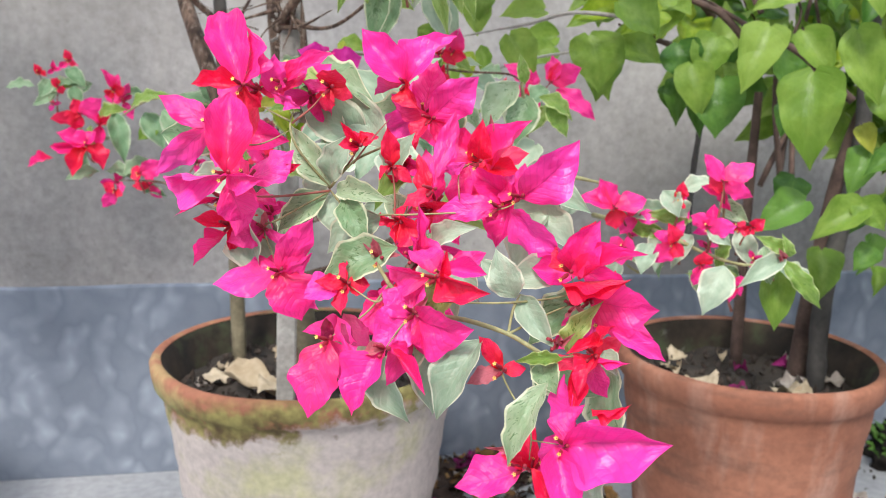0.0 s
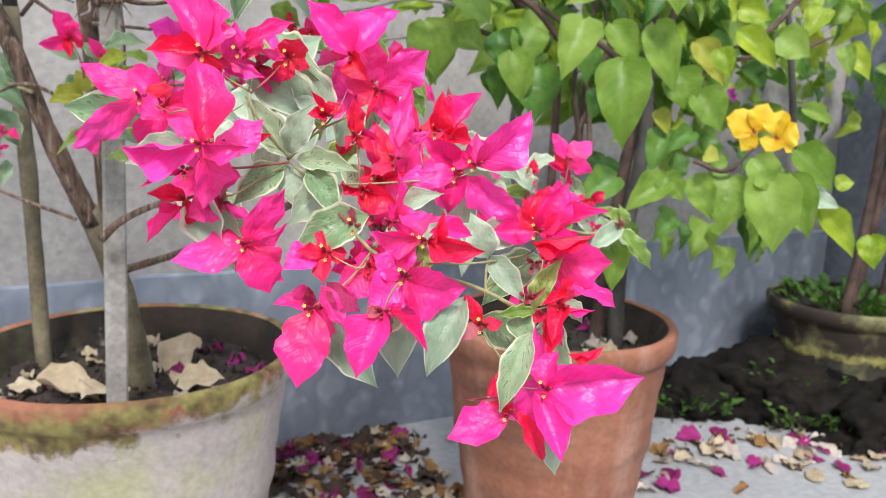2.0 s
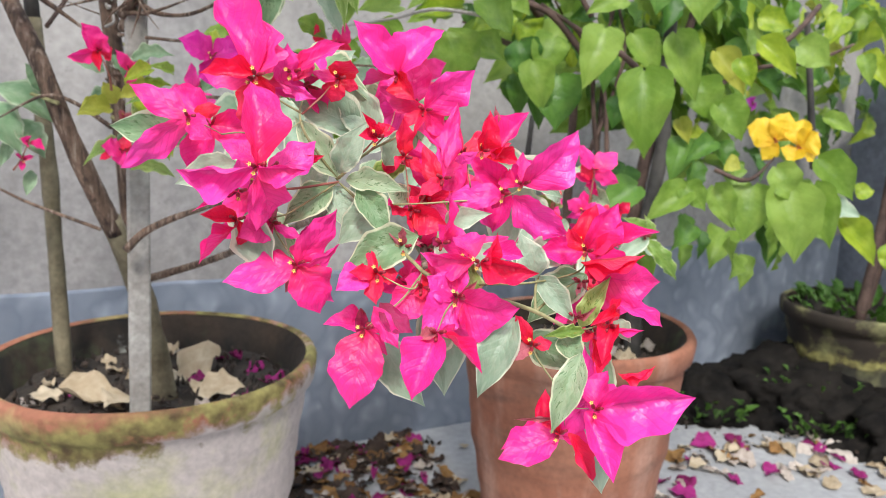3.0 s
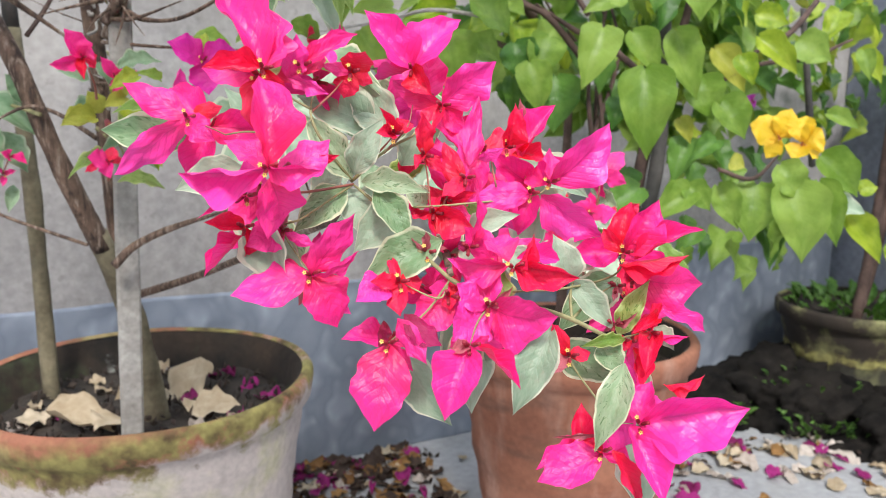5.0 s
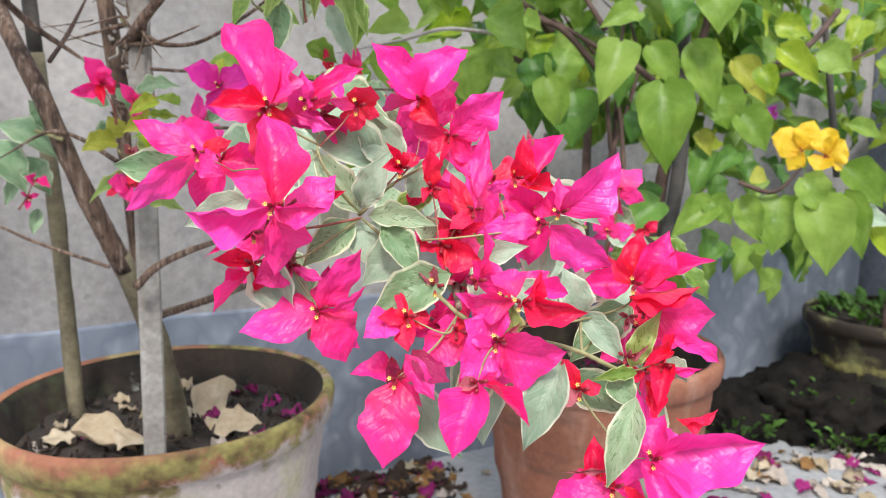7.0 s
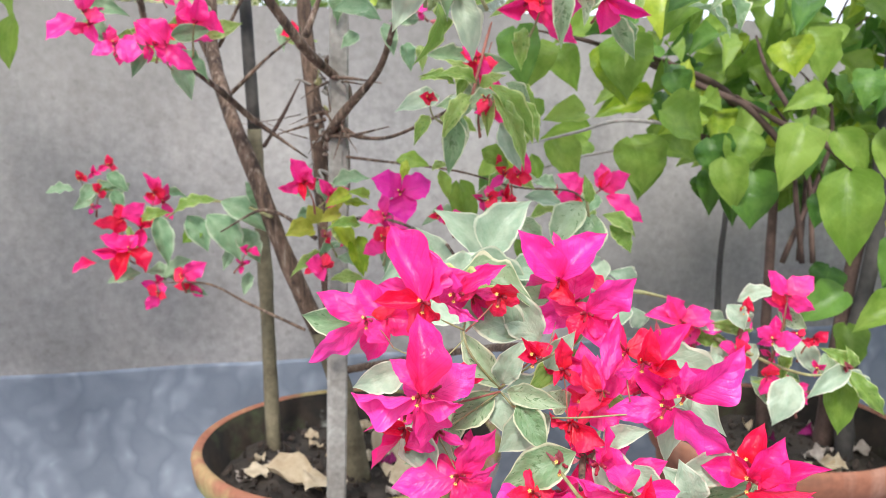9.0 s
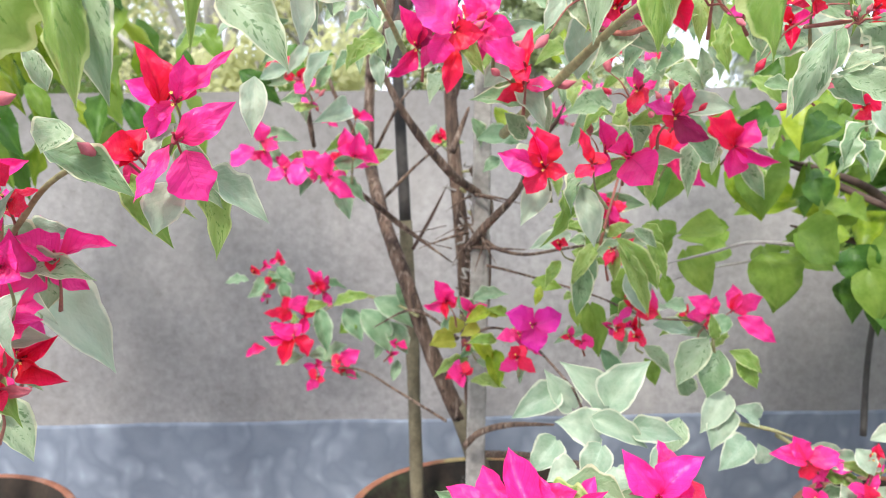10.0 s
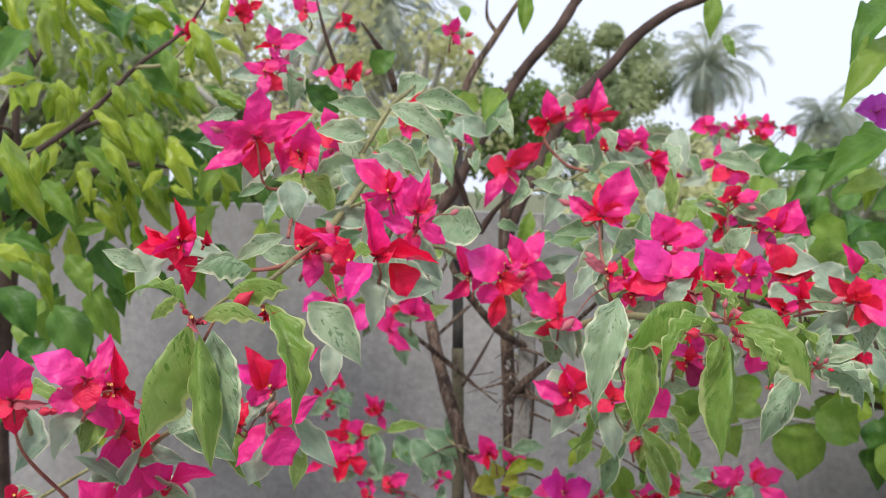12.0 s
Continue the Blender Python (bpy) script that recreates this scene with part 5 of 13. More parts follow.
leaf(variegated, "y", (-0.02, 1, 0.824), (-0.015, -0.005, 0.023), 0.025, (-0.067, -0.972, 0.573), 0)
leaf(variegated, "y", (-0.043, 0.998, 0.81), (-0.013, -0.005, 0.023), 0.024, (-0.045, -0.971, 0.587), 0)
leaf(variegated, "n", (-0.029, 0.978, 0.811), (0.025, -0.013, -0.032), 0.029, (-0.059, -0.969, 0.59), 0)
leaf(variegated, "l", (-0.006, 0.965, 0.795), (0.016, -0.014, -0.04), 0.028, (-0.081, -0.963, 0.607), 0)
leaf(variegated, "l", (-0.016, 1.001, 0.836), (0.032, -0.009, -0.002), 0.019, (-0.07, -0.975, 0.562), 0)
leaf(variegated, "s", (-0.054, 0.993, 0.844), (-0.03, -0.006, 0.009), 0.019, (-0.035, -0.978, 0.557), 0)
leaf(variegated, "s", (-0.05, 1.021, 0.826), (-0.02, -0.01, -0.021), 0.020, (-0.038, -0.975, 0.568), 0)
flower(variegated, (0.096, 0.882, 0.824), (-0.193, -0.95, 0.246), (0.011, -0.011, 0.006, 0.023, 16, "m"), (-0.009, 0.004, -0.006, 0.015, -22, "r"), (0.002, -0.007, -0.008, 0.015, 24, "m"))
flower(variegated, (0.152, 0.817, 0.876), (-0.267, -0.941, 0.206), (0.006, -0.008, 0.024, 0.024, 16, "m"), (-0.008, 0.003, -0.009, 0.021, -22, "r"), (0.014, -0.007, -0.005, 0.017, 24, "r"))
flower(variegated, (0.143, 0.813, 0.845), (-0.257, -0.936, 0.239), (-0.013, -0.011, -0.001, 0.017, 16, "r"), (0.013, 0.003, -0.007, 0.017, -22, "r"), (-0.000, -0.004, 0.012, 0.013, 24, "r"))
flower(variegated, (0.126, 0.834, 0.851), (-0.234, -0.945, 0.23), (0.002, -0.013, -0.012, 0.018, 16, "r"), (-0.001, 0.006, 0.013, 0.015, -22, "m"), (0.009, -0.005, 0.006, 0.013, 24, "r"))
leaf(variegated, "n", (0.09, 0.773, 0.956), (-0.032, -0.013, -0.042), 0.022, (-0.216, -0.968, 0.477), 0)
leaf(variegated, "n", (0.105, 0.752, 0.956), (0.029, -0.018, -0.07), 0.024, (-0.239, -0.962, 0.48), 0)
leaf(variegated, "n", (0.086, 0.782, 0.949), (-0.021, -0.011, -0.025), 0.014, (-0.209, -0.969, 0.484), 0)
leaf(variegated, "n", (0.103, 0.753, 0.964), (0.041, -0.016, -0.051), 0.024, (-0.235, -0.964, 0.47), 0)
leaf(variegated, "n", (0.098, 0.784, 0.967), (-0.044, -0.006, 0.008), 0.019, (-0.222, -0.968, 0.463), 0)
leaf(variegated, "n", (0.095, 0.795, 0.972), (-0.025, -0.005, 0.019), 0.017, (-0.216, -0.971, 0.456), 0)
leaf(variegated, "n", (0.105, 0.772, 0.956), (-0.002, -0.013, -0.039), 0.017, (-0.232, -0.964, 0.477), 0)
leaf(variegated, "n", (0.101, 0.783, 0.961), (0.025, -0.007, 0.015), 0.018, (-0.226, -0.967, 0.47), 0)
flower(variegated, (0.101, 0.758, 0.952), (-0.232, -0.963, 0.134), (-0.011, -0.013, -0.015, 0.013, 16, "r"), (0.012, 0.001, -0.018, 0.011, -22, "r"), (0.004, -0.007, -0.008, 0.009, 24, "k"), (0.004, 0.005, -0.024, 0.011, -12, "r"))
flower(variegated, (0.054, 0.799, 0.951), (-0.168, -0.977, 0.131), (-0.011, -0.010, 0.004, 0.015, 16, "r"), (0.010, 0.004, 0.001, 0.014, -22, "r"), (-0.001, -0.007, -0.005, 0.011, 24, "r"))
flower(variegated, (0.102, 0.814, 0.994), (-0.219, -0.972, 0.079), (-0.014, -0.010, 0.004, 0.017, 16, "r"), (0.016, 0.003, -0.004, 0.018, -22, "r"), (-0.004, -0.004, 0.012, 0.017, 24, "m"), (0.005, 0.006, -0.016, 0.021, -12, "r"))
leaf(variegated, "w", (0.076, 0.654, 0.823), (0.034, -0.003, 0.043), 0.040, (-0.222, -0.922, 0.668), 0, True)
leaf(variegated, "w", (0.084, 0.683, 0.811), (-0.046, -0.001, 0.046), 0.038, (-0.223, -0.92, 0.671), 0, True)
leaf(variegated, "w", (0.041, 0.734, 0.812), (-0.047, -0.01, -0.022), 0.035, (-0.16, -0.939, 0.655), 0, True)
leaf(variegated, "w", (0.056, 0.731, 0.795), (-0.026, -0.002, 0.04), 0.029, (-0.177, -0.93, 0.673), 0, True)
leaf(variegated, "w", (0.066, 0.651, 0.796), (-0.039, -0.005, 0.017), 0.040, (-0.207, -0.912, 0.703), 0, True)
leaf(variegated, "w", (0.057, 0.634, 0.818), (0.048, -0.012, -0.022), 0.026, (-0.202, -0.921, 0.685), 0, True)
leaf(variegated, "w", (0.091, 0.632, 0.809), (0.043, -0.01, -0.005), 0.026, (-0.246, -0.907, 0.693), 0, True)
leaf(variegated, "w", (0.059, 0.611, 0.802), (-0.02, -0.012, -0.032), 0.031, (-0.209, -0.908, 0.714), 0, True)
leaf(variegated, "w", (0.067, 0.589, 0.792), (0.007, -0.012, -0.025), 0.034, (-0.225, -0.895, 0.735), 0, True)
leaf(variegated, "w", (0.03, 0.67, 0.785), (-0.027, -0.011, -0.025), 0.033, (-0.157, -0.92, 0.71), 0, True)
leaf(variegated, "w", (0.116, 0.609, 0.797), (-0.019, -0.009, -0.013), 0.025, (-0.283, -0.887, 0.714), 0, True)
leaf(variegated, "w", (0.037, 0.609, 0.783), (-0.026, -0.008, -0.006), 0.029, (-0.178, -0.904, 0.74), 0, True)
leaf(variegated, "v", (0.216, 0.795, 0.847), (-0.038, -0.014, -0.047), 0.038, (-0.336, -0.912, 0.586), 0)
leaf(variegated, "v", (0.227, 0.793, 0.835), (-0.017, -0.014, -0.049), 0.038, (-0.345, -0.905, 0.598), 0)
leaf(variegated, "n", (0.238, 0.793, 0.834), (0.034, -0.012, -0.022), 0.024, (-0.356, -0.901, 0.598), 0)
leaf(variegated, "n", (0.245, 0.791, 0.823), (0.021, -0.012, -0.028), 0.026, (-0.362, -0.896, 0.609), 0)
leaf(variegated, "n", (0.223, 0.795, 0.846), (-0.007, -0.004, 0.03), 0.016, (-0.342, -0.91, 0.587), 0)
leaf(variegated, "w", (0.234, 0.787, 0.786), (-0.032, -0.012, -0.036), 0.034, (-0.349, -0.889, 0.647), 0, True)
leaf(variegated, "w", (0.238, 0.784, 0.768), (-0.024, -0.012, -0.037), 0.032, (-0.352, -0.881, 0.665), 0, True)
leaf(variegated, "w", (0.268, 0.782, 0.761), (-0.027, -0.005, 0.016), 0.028, (-0.38, -0.868, 0.669), 0, True)
leaf(variegated, "v", (0.183, 0.785, 0.763), (-0.015, -0.013, -0.037), 0.030, (-0.298, -0.897, 0.677), 0)
leaf(variegated, "w", (0.247, 0.76, 0.745), (-0.033, -0.011, -0.026), 0.036, (-0.365, -0.865, 0.693), 0, True)
leaf(variegated, "g", (0.227, 0.831, 0.812), (-0.009, -0.004, 0.027), 0.025, (-0.331, -0.907, 0.612), 0)
leaf(variegated, "v", (0.207, 0.826, 0.774), (-0.015, -0.003, 0.034), 0.025, (-0.311, -0.902, 0.651), 0)
stem("twig", variegated, M_TWIG, [(0.219, 0.791, 0.848, 0.0018), (0.227, 0.794, 0.797, 0.0021), (0.236, 0.799, 0.757, 0.0022), (0.273, 0.767, 0.755, 0.0022), (0.300, 0.746, 0.750, 0.0018)])
stem("twig", variegated, M_BARK, [(0.219, 0.791, 0.848, 0.0012), (0.214, 0.833, 0.857, 0.0012), (0.162, 0.855, 0.860, 0.0012), (0.110, 0.919, 0.875, 0.0013), (0.026, 1.043, 0.884, 0.0019), (-0.030, 1.096, 0.890, 0.0025)])
flower(variegated, (0.288, 0.916, 0.851), (-0.361, -0.911, 0.202), (-0.035, -0.007, 0.020, 0.026, 16, "m", (-0.021, 0.001, 0)), (0.002, 0.008, 0.032, 0.027, -22, "m"), (0.037, -0.005, 0.017, 0.035, 24, "m"), (0.054, 0.002, -0.034, 0.032, -12, "m", (0.007, -0.001, -0.008)), (0.006, -0.008, 0.023, 0.019, 16, "r"))
flower(variegated, (0.256, 0.91, 0.835), (-0.335, -0.916, 0.22), (-0.001, -0.010, 0.009, 0.014, 16, "r"), (-0.003, 0.004, -0.004, 0.011, -22, "r"))
leaf(variegated, "s", (0.284, 0.914, 0.844), (-0.031, -0.011, -0.025), 0.028, (-0.358, -0.91, 0.558), 0)
stem("branch", variegated, M_BARK_DARK, [(-0.173, 1.292, 1.165, 0.0111), (-0.135, 1.268, 1.222, 0.0104), (-0.104, 1.254, 1.288, 0.0098), (-0.031, 1.248, 1.419, 0.0096), (0.030, 1.246, 1.497, 0.0086), (0.061, 1.252, 1.549, 0.0086), (0.097, 1.257, 1.598, 0.0076), (0.160, 1.267, 1.686, 0.0067)])
stem("branch", variegated, M_BARK_DARK, [(-0.045, 1.205, 1.128, 0.0095), (-0.027, 1.211, 1.190, 0.0099), (0.031, 1.233, 1.320, 0.0095), (0.076, 1.241, 1.390, 0.0095), (0.126, 1.247, 1.445, 0.0091), (0.161, 1.242, 1.488, 0.0090), (0.217, 1.238, 1.531, 0.0085), (0.281, 1.233, 1.559, 0.0079), (0.401, 1.224, 1.622, 0.0069)])
stem("branch", variegated, M_BARK, [(-0.068, 1.292, 1.496, 0.0040), (-0.089, 1.293, 1.527, 0.0030), (-0.089, 1.297, 1.576, 0.0024)])
stem("branch", variegated, M_BARK, [(-0.163, 1.282, 1.163, 0.0080), (-0.141, 1.270, 1.258, 0.0069), (-0.132, 1.277, 1.343, 0.0069), (-0.117, 1.283, 1.417, 0.0069), (-0.070, 1.292, 1.498, 0.0059), (-0.028, 1.299, 1.568, 0.0059)])
stem("branch", variegated, M_BARK_DARK, [(-0.086, 0.985, 1.166, 0.0055), (-0.071, 0.968, 1.191, 0.0039), (-0.051, 0.920, 1.215, 0.0022), (-0.037, 0.821, 1.226, 0.0017)])
leaf(variegated, "g", (-0.025, 1.252, 1.557), (-0.002, -0.013, -0.07), 0.029, (-0.04, -0.971, 0.116), 0)
leaf(variegated, "g", (-0.13, 1.245, 1.534), (0.007, -0.01, -0.03), 0.021, (0.034, -0.975, 0.13), 0)
leaf(variegated, "g", (0.278, 1.217, 1.551), (-0.005, -0.014, -0.073), 0.031, (-0.251, -0.941, 0.122), 0)
leaf(variegated, "n", (0.297, 1.213, 1.491), (0.019, -0.01, -0.039), 0.022, (-0.266, -0.946, 0.162), 0)
leaf(variegated, "d", (-0.137, 1.082, 1.372), (0.034, -0.009, -0.037), 0.025, (0.045, -0.992, 0.228), 0)
leaf(variegated, "d", (-0.143, 1.081, 1.355), (-0.003, -0.011, -0.043), 0.025, (0.05, -0.993, 0.242), 0)
leaf(variegated, "v", (0.076, 0.78, 0.935), (-0.01, -0.014, -0.055), 0.024, (-0.186, -0.959, 0.563), 0)
leaf(variegated, "w", (0.119, 0.77, 0.929), (0.018, -0.012, -0.046), 0.028, (-0.234, -0.947, 0.57), 0)
leaf(variegated, "v", (0.114, 0.772, 0.957), (-0.034, -0.01, -0.016), 0.016, (-0.23, -0.955, 0.539), 0)
leaf(variegated, "n", (0.141, 0.781, 0.939), (0.012, -0.011, -0.03), 0.016, (-0.255, -0.945, 0.555), 0)
leaf(variegated, "n", (0.053, 0.79, 0.936), (-0.018, -0.011, -0.027), 0.017, (-0.158, -0.965, 0.56), 0)
leaf(variegated, "n", (0.078, 0.793, 0.966), (-0.035, -0.008, 0.009), 0.016, (-0.186, -0.966, 0.527), 0)
leaf(variegated, "n", (0.092, 0.785, 0.98), (-0.015, -0.011, -0.029), 0.017, (-0.204, -0.965, 0.512), 0)
leaf(variegated, "g", (0.079, 0.865, 0.879), (0.007, -0.011, -0.031), 0.015, (-0.171, -0.953, 0.599), 0)
leaf(variegated, "g", (0.112, 0.914, 0.861), (0.009, -0.014, -0.063), 0.034, (-0.193, -0.948, 0.603), 0, True)
leaf(variegated, "l", (0.047, 0.895, 0.89), (-0.007, -0.01, -0.022), 0.016, (-0.135, -0.963, 0.583), 0)
leaf(variegated, "d", (0.155, 0.935, 0.866), (-0.009, -0.012, -0.038), 0.025, (-0.229, -0.943, 0.592), 0, True)
leaf(variegated, "g", (0.207, 0.973, 0.943), (0.002, -0.012, -0.038), 0.039, (-0.269, -0.949, 0.514), 0, True)
leaf(variegated, "g", (0.211, 0.948, 0.893), (0.004, -0.012, -0.038), 0.020, (-0.276, -0.937, 0.562), 0)
leaf(variegated, "w", (0.175, 0.863, 0.848), (0.043, -0.008, -0.009), 0.021, (-0.261, -0.926, 0.624), 0)
leaf(variegated, "g", (0.179, 0.908, 0.795), (0.011, -0.011, -0.032), 0.020, (-0.251, -0.918, 0.658), 0)
leaf(variegated, "l", (-0.011, 0.951, 0.848), (-0.029, -0.01, -0.012), 0.020, (-0.073, -0.963, 0.61), 0, True)
leaf(variegated, "g", (0.011, 0.951, 0.845), (-0.024, -0.008, 0.008), 0.016, (-0.094, -0.96, 0.612), 0, True)
leaf(variegated, "y", (-0.053, 0.966, 0.805), (-0.031, -0.009, -0.001), 0.024, (-0.033, -0.955, 0.644), 0, True)
leaf(variegated, "l", (-0.029, 0.947, 0.816), (0.022, -0.011, -0.036), 0.023, (-0.056, -0.956, 0.639), 0, True)
leaf(variegated, "y", (-0.023, 0.958, 0.826), (-0.023, -0.009, -0.008), 0.019, (-0.061, -0.959, 0.628), 0, True)
leaf(variegated, "l", (-0.004, 0.945, 0.796), (0.007, -0.012, -0.044), 0.026, (-0.079, -0.949, 0.656), 0, True)
leaf(variegated, "s", (0.231, 0.915, 0.857), (-0.031, -0.008, 0.005), 0.021, (-0.299, -0.921, 0.6), 0)
leaf(variegated, "v", (0.131, 0.794, 0.968), (0.023, -0.01, -0.019), 0.015, (-0.243, -0.955, 0.522), 0)
leaf(variegated, "n", (0.07, 0.864, 0.879), (0.017, -0.007, 0.007), 0.012, (-0.162, -0.955, 0.6), 0)
leaf(variegated, "n", (0.091, 0.862, 0.979), (-0.035, -0.006, -0.003), 0.018, (-0.211, -0.977, 0.367), 0)
leaf(variegated, "v", (0.099, 0.844, 0.935), (-0.017, -0.015, -0.05), 0.024, (-0.224, -0.972, 0.419), 0)
leaf(variegated, "w", (0.142, 0.831, 0.934), (0.013, -0.017, -0.052), 0.025, (-0.272, -0.96, 0.419), 0)
leaf(variegated, "n", (0.158, 0.833, 0.954), (0.017, -0.016, -0.045), 0.022, (-0.29, -0.956, 0.397), 0)
leaf(variegated, "g", (0.121, 0.848, 0.901), (0.028, -0.013, -0.017), 0.025, (-0.246, -0.964, 0.456), 0)
leaf(variegated, "n", (0.103, 0.861, 0.984), (-0.006, -0.012, -0.026), 0.021, (-0.224, -0.975, 0.363), 0)
leaf(variegated, "w", (0.137, 0.844, 0.95), (-0.032, -0.005, 0.005), 0.018, (-0.264, -0.963, 0.401), 0)
leaf(variegated, "g", (0.042, 0.932, 0.887), (0.037, -0.011, -0.005), 0.020, (-0.145, -0.983, 0.462), 0)
leaf(variegated, "n", (0.154, 0.845, 0.966), (0.022, -0.012, -0.017), 0.018, (-0.282, -0.959, 0.383), 0)
leaf(variegated, "w", (0.126, 0.843, 0.942), (-0.012, -0.011, -0.023), 0.018, (-0.253, -0.966, 0.41), 0)
leaf(variegated, "v", (0.108, 0.866, 0.947), (-0.034, -0.006, 0.001), 0.020, (-0.228, -0.972, 0.403), 0)
leaf(variegated, "s", (0.025, 1.012, 1.069), (-0.045, -0.006, -0.005), 0.030, (-0.118, -0.99, 0.278), 0)
leaf(variegated, "s", (0.037, 0.987, 1.047), (0.01, -0.015, -0.038), 0.021, (-0.133, -0.99, 0.298), 0)
leaf(variegated, "s", (0.064, 0.982, 1.025), (0.003, -0.014, -0.034), 0.021, (-0.161, -0.987, 0.32), 0)
leaf(variegated, "n", (0.08, 0.98, 1.022), (0, -0.013, -0.031), 0.018, (-0.176, -0.984, 0.323), 0)
leaf(variegated, "s", (0, 1.034, 1.073), (0.04, -0.013, -0.017), 0.025, (-0.092, -0.993, 0.276), 0)
leaf(variegated, "s", (0.012, 1.028, 1.039), (-0.023, -0.009, -0.018), 0.019, (-0.104, -0.994, 0.308), 0)
stem("twig", variegated, M_TWIG_RED, [(0.127, 0.841, 0.953, 0.0012), (0.126, 0.856, 0.984, 0.0012), (0.135, 0.860, 1.015, 0.0010)])
leaf(green, "d", (0.205, 0.996, 1.046), (0.006, -0.02, -0.075), 0.055, (-0.288, -0.957, 0.301), 0, True)
leaf(green, "l", (0.33, 1.005, 1.028), (0.02, -0.021, -0.074), 0.065, (-0.388, -0.921, 0.32), 0, True)
leaf(green, "l", (0.424, 1.04, 1.107), (-0.01, -0.017, -0.064), 0.056, (-0.443, -0.892, 0.255), 0, True)
stem("twig", variegated, M_BARK, [(-0.075, 1.052, 0.928, 0.0006), (-0.031, 1.073, 0.945, 0.0013), (-0.001, 1.072, 0.939, 0.0017)])
stem("twig", variegated, M_BARK, [(-0.026, 1.057, 0.977, 0.0008), (-0.020, 1.073, 0.944, 0.0016), (-0.011, 1.068, 0.912, 0.0024)])
stem("twig", variegated, M_BARK, [(-0.041, 1.076, 0.966, 0.0008), (-0.027, 1.073, 0.944, 0.0016), (-0.017, 1.070, 0.928, 0.0016)])
stem("twig", variegated, M_BARK, [(-0.058, 1.096, 0.962, 0.0008), (-0.031, 1.098, 0.980, 0.0016), (-0.010, 1.078, 0.987, 0.0024)])
stem("twig", variegated, M_BARK, [(0.029, 1.035, 0.976, 0.0006), (0.004, 1.057, 0.982, 0.0012), (-0.010, 1.078, 0.984, 0.0017)])
stem("twig", variegated, M_BARK, [(0.037, 0.948, 0.926, 0.0011), (0.003, 1.048, 0.915, 0.0023), (-0.023, 1.069, 0.914, 0.0032)])
stem("twig", variegated, M_BARK, [(-0.139, 1.104, 0.929, 0.0004), (-0.098, 1.094, 0.934, 0.0006), (-0.058, 1.094, 0.942, 0.0008)])
stem("twig", variegated, M_BARK, [(-0.130, 1.076, 0.945, 0.0004), (-0.082, 1.071, 0.921, 0.0006), (-0.051, 1.079, 0.911, 0.0010)])
stem("twig", variegated, M_BARK_DARK, [(-0.052, 1.221, 0.993, 0.0018), (-0.081, 1.205, 0.939, 0.0027), (-0.107, 1.170, 0.899, 0.0029)])
stem("twig", variegated, M_BARK, [(-0.021, 1.044, 0.884, 0.0008), (-0.010, 1.058, 0.913, 0.0016), (-0.005, 1.061, 0.937, 0.0024)])
stem("twig", variegated, M_BARK, [(0.008, 1.025, 0.894, 0.0006), (-0.003, 1.048, 0.915, 0.0012), (-0.012, 1.061, 0.933, 0.0017)])
stem("twig", variegated, M_BARK, [(-0.052, 1.046, 0.892, 0.0006), (-0.040, 1.058, 0.910, 0.0012), (-0.023, 1.060, 0.925, 0.0017)])
flower(variegated, (-0.312, 1.076, 1.063), (0.195, -0.981, 0), (-0.007, -0.007, 0.031, 0.030, 16, "m"), (0.024, 0.002, -0.008, 0.025, -22, "m"), (-0.035, -0.009, -0.026, 0.032, 24, "p", (-0.009, -0.001, -0.008)))
flower(variegated, (-0.279, 1.07, 1.025), (0.167, -0.985, 0.033), (-0.025, -0.012, -0.013, 0.023, 16, "p"), (0.033, 0.002, -0.007, 0.039, -22, "p"), (-0.003, -0.003, 0.023, 0.020, 24, "m"))
flower(variegated, (-0.233, 1.069, 1.025), (0.127, -0.991, 0.034), (-0.021, -0.007, 0.027, 0.030, 16, "m"), (0.011, 0.001, -0.022, 0.025, -22, "m"), (0.020, -0.004, 0.019, 0.020, 24, "m"))
flower(variegated, (-0.196, 1.049, 1.037), (0.096, -0.995, 0.024), (0.003, -0.005, 0.045, 0.032, 16, "m"), (0.044, 0.003, 0.002, 0.039, -22, "p"), (-0.009, -0.011, -0.036, 0.037, 24, "p", (-0.005, -0.001, -0.011)), (-0.024, 0.009, 0.004, 0.023, -12, "r"))
flower(variegated, (-0.293, 1.11, 1.17), (0.172, -0.981, -0.091), (-0.014, -0.011, -0.003, 0.018, 16, "r"), (0.025, 0.005, 0.009, 0.020, -22, "r"), (0.001, -0.004, 0.015, 0.016, 24, "m"))
flower(variegated, (-0.185, 1.128, 1.097), (0.081, -0.996, -0.029), (-0.005, -0.009, 0.014, 0.017, 16, "m"), (0.026, 0.003, -0.005, 0.021, -22, "m"))
flower(variegated, (-0.251, 1.085, 1.141), (0.14, -0.988, -0.068), (-0.012, -0.012, -0.012, 0.023, 16, "m"), (0.015, 0.005, 0.008, 0.021, -22, "m"))
flower(variegated, (0.172, 0.81, 1.048), (-0.296, -0.955, 0.017), (-0.024, -0.007, 0.025, 0.032, 16, "r"), (0.008, 0.008, 0.032, 0.030, -22, "r"), (0.050, -0.007, 0.004, 0.035, 24, "p"), (0.043, 0.002, -0.038, 0.026, -12, "m"), (-0.015, -0.012, -0.007, 0.021, 16, "r"))
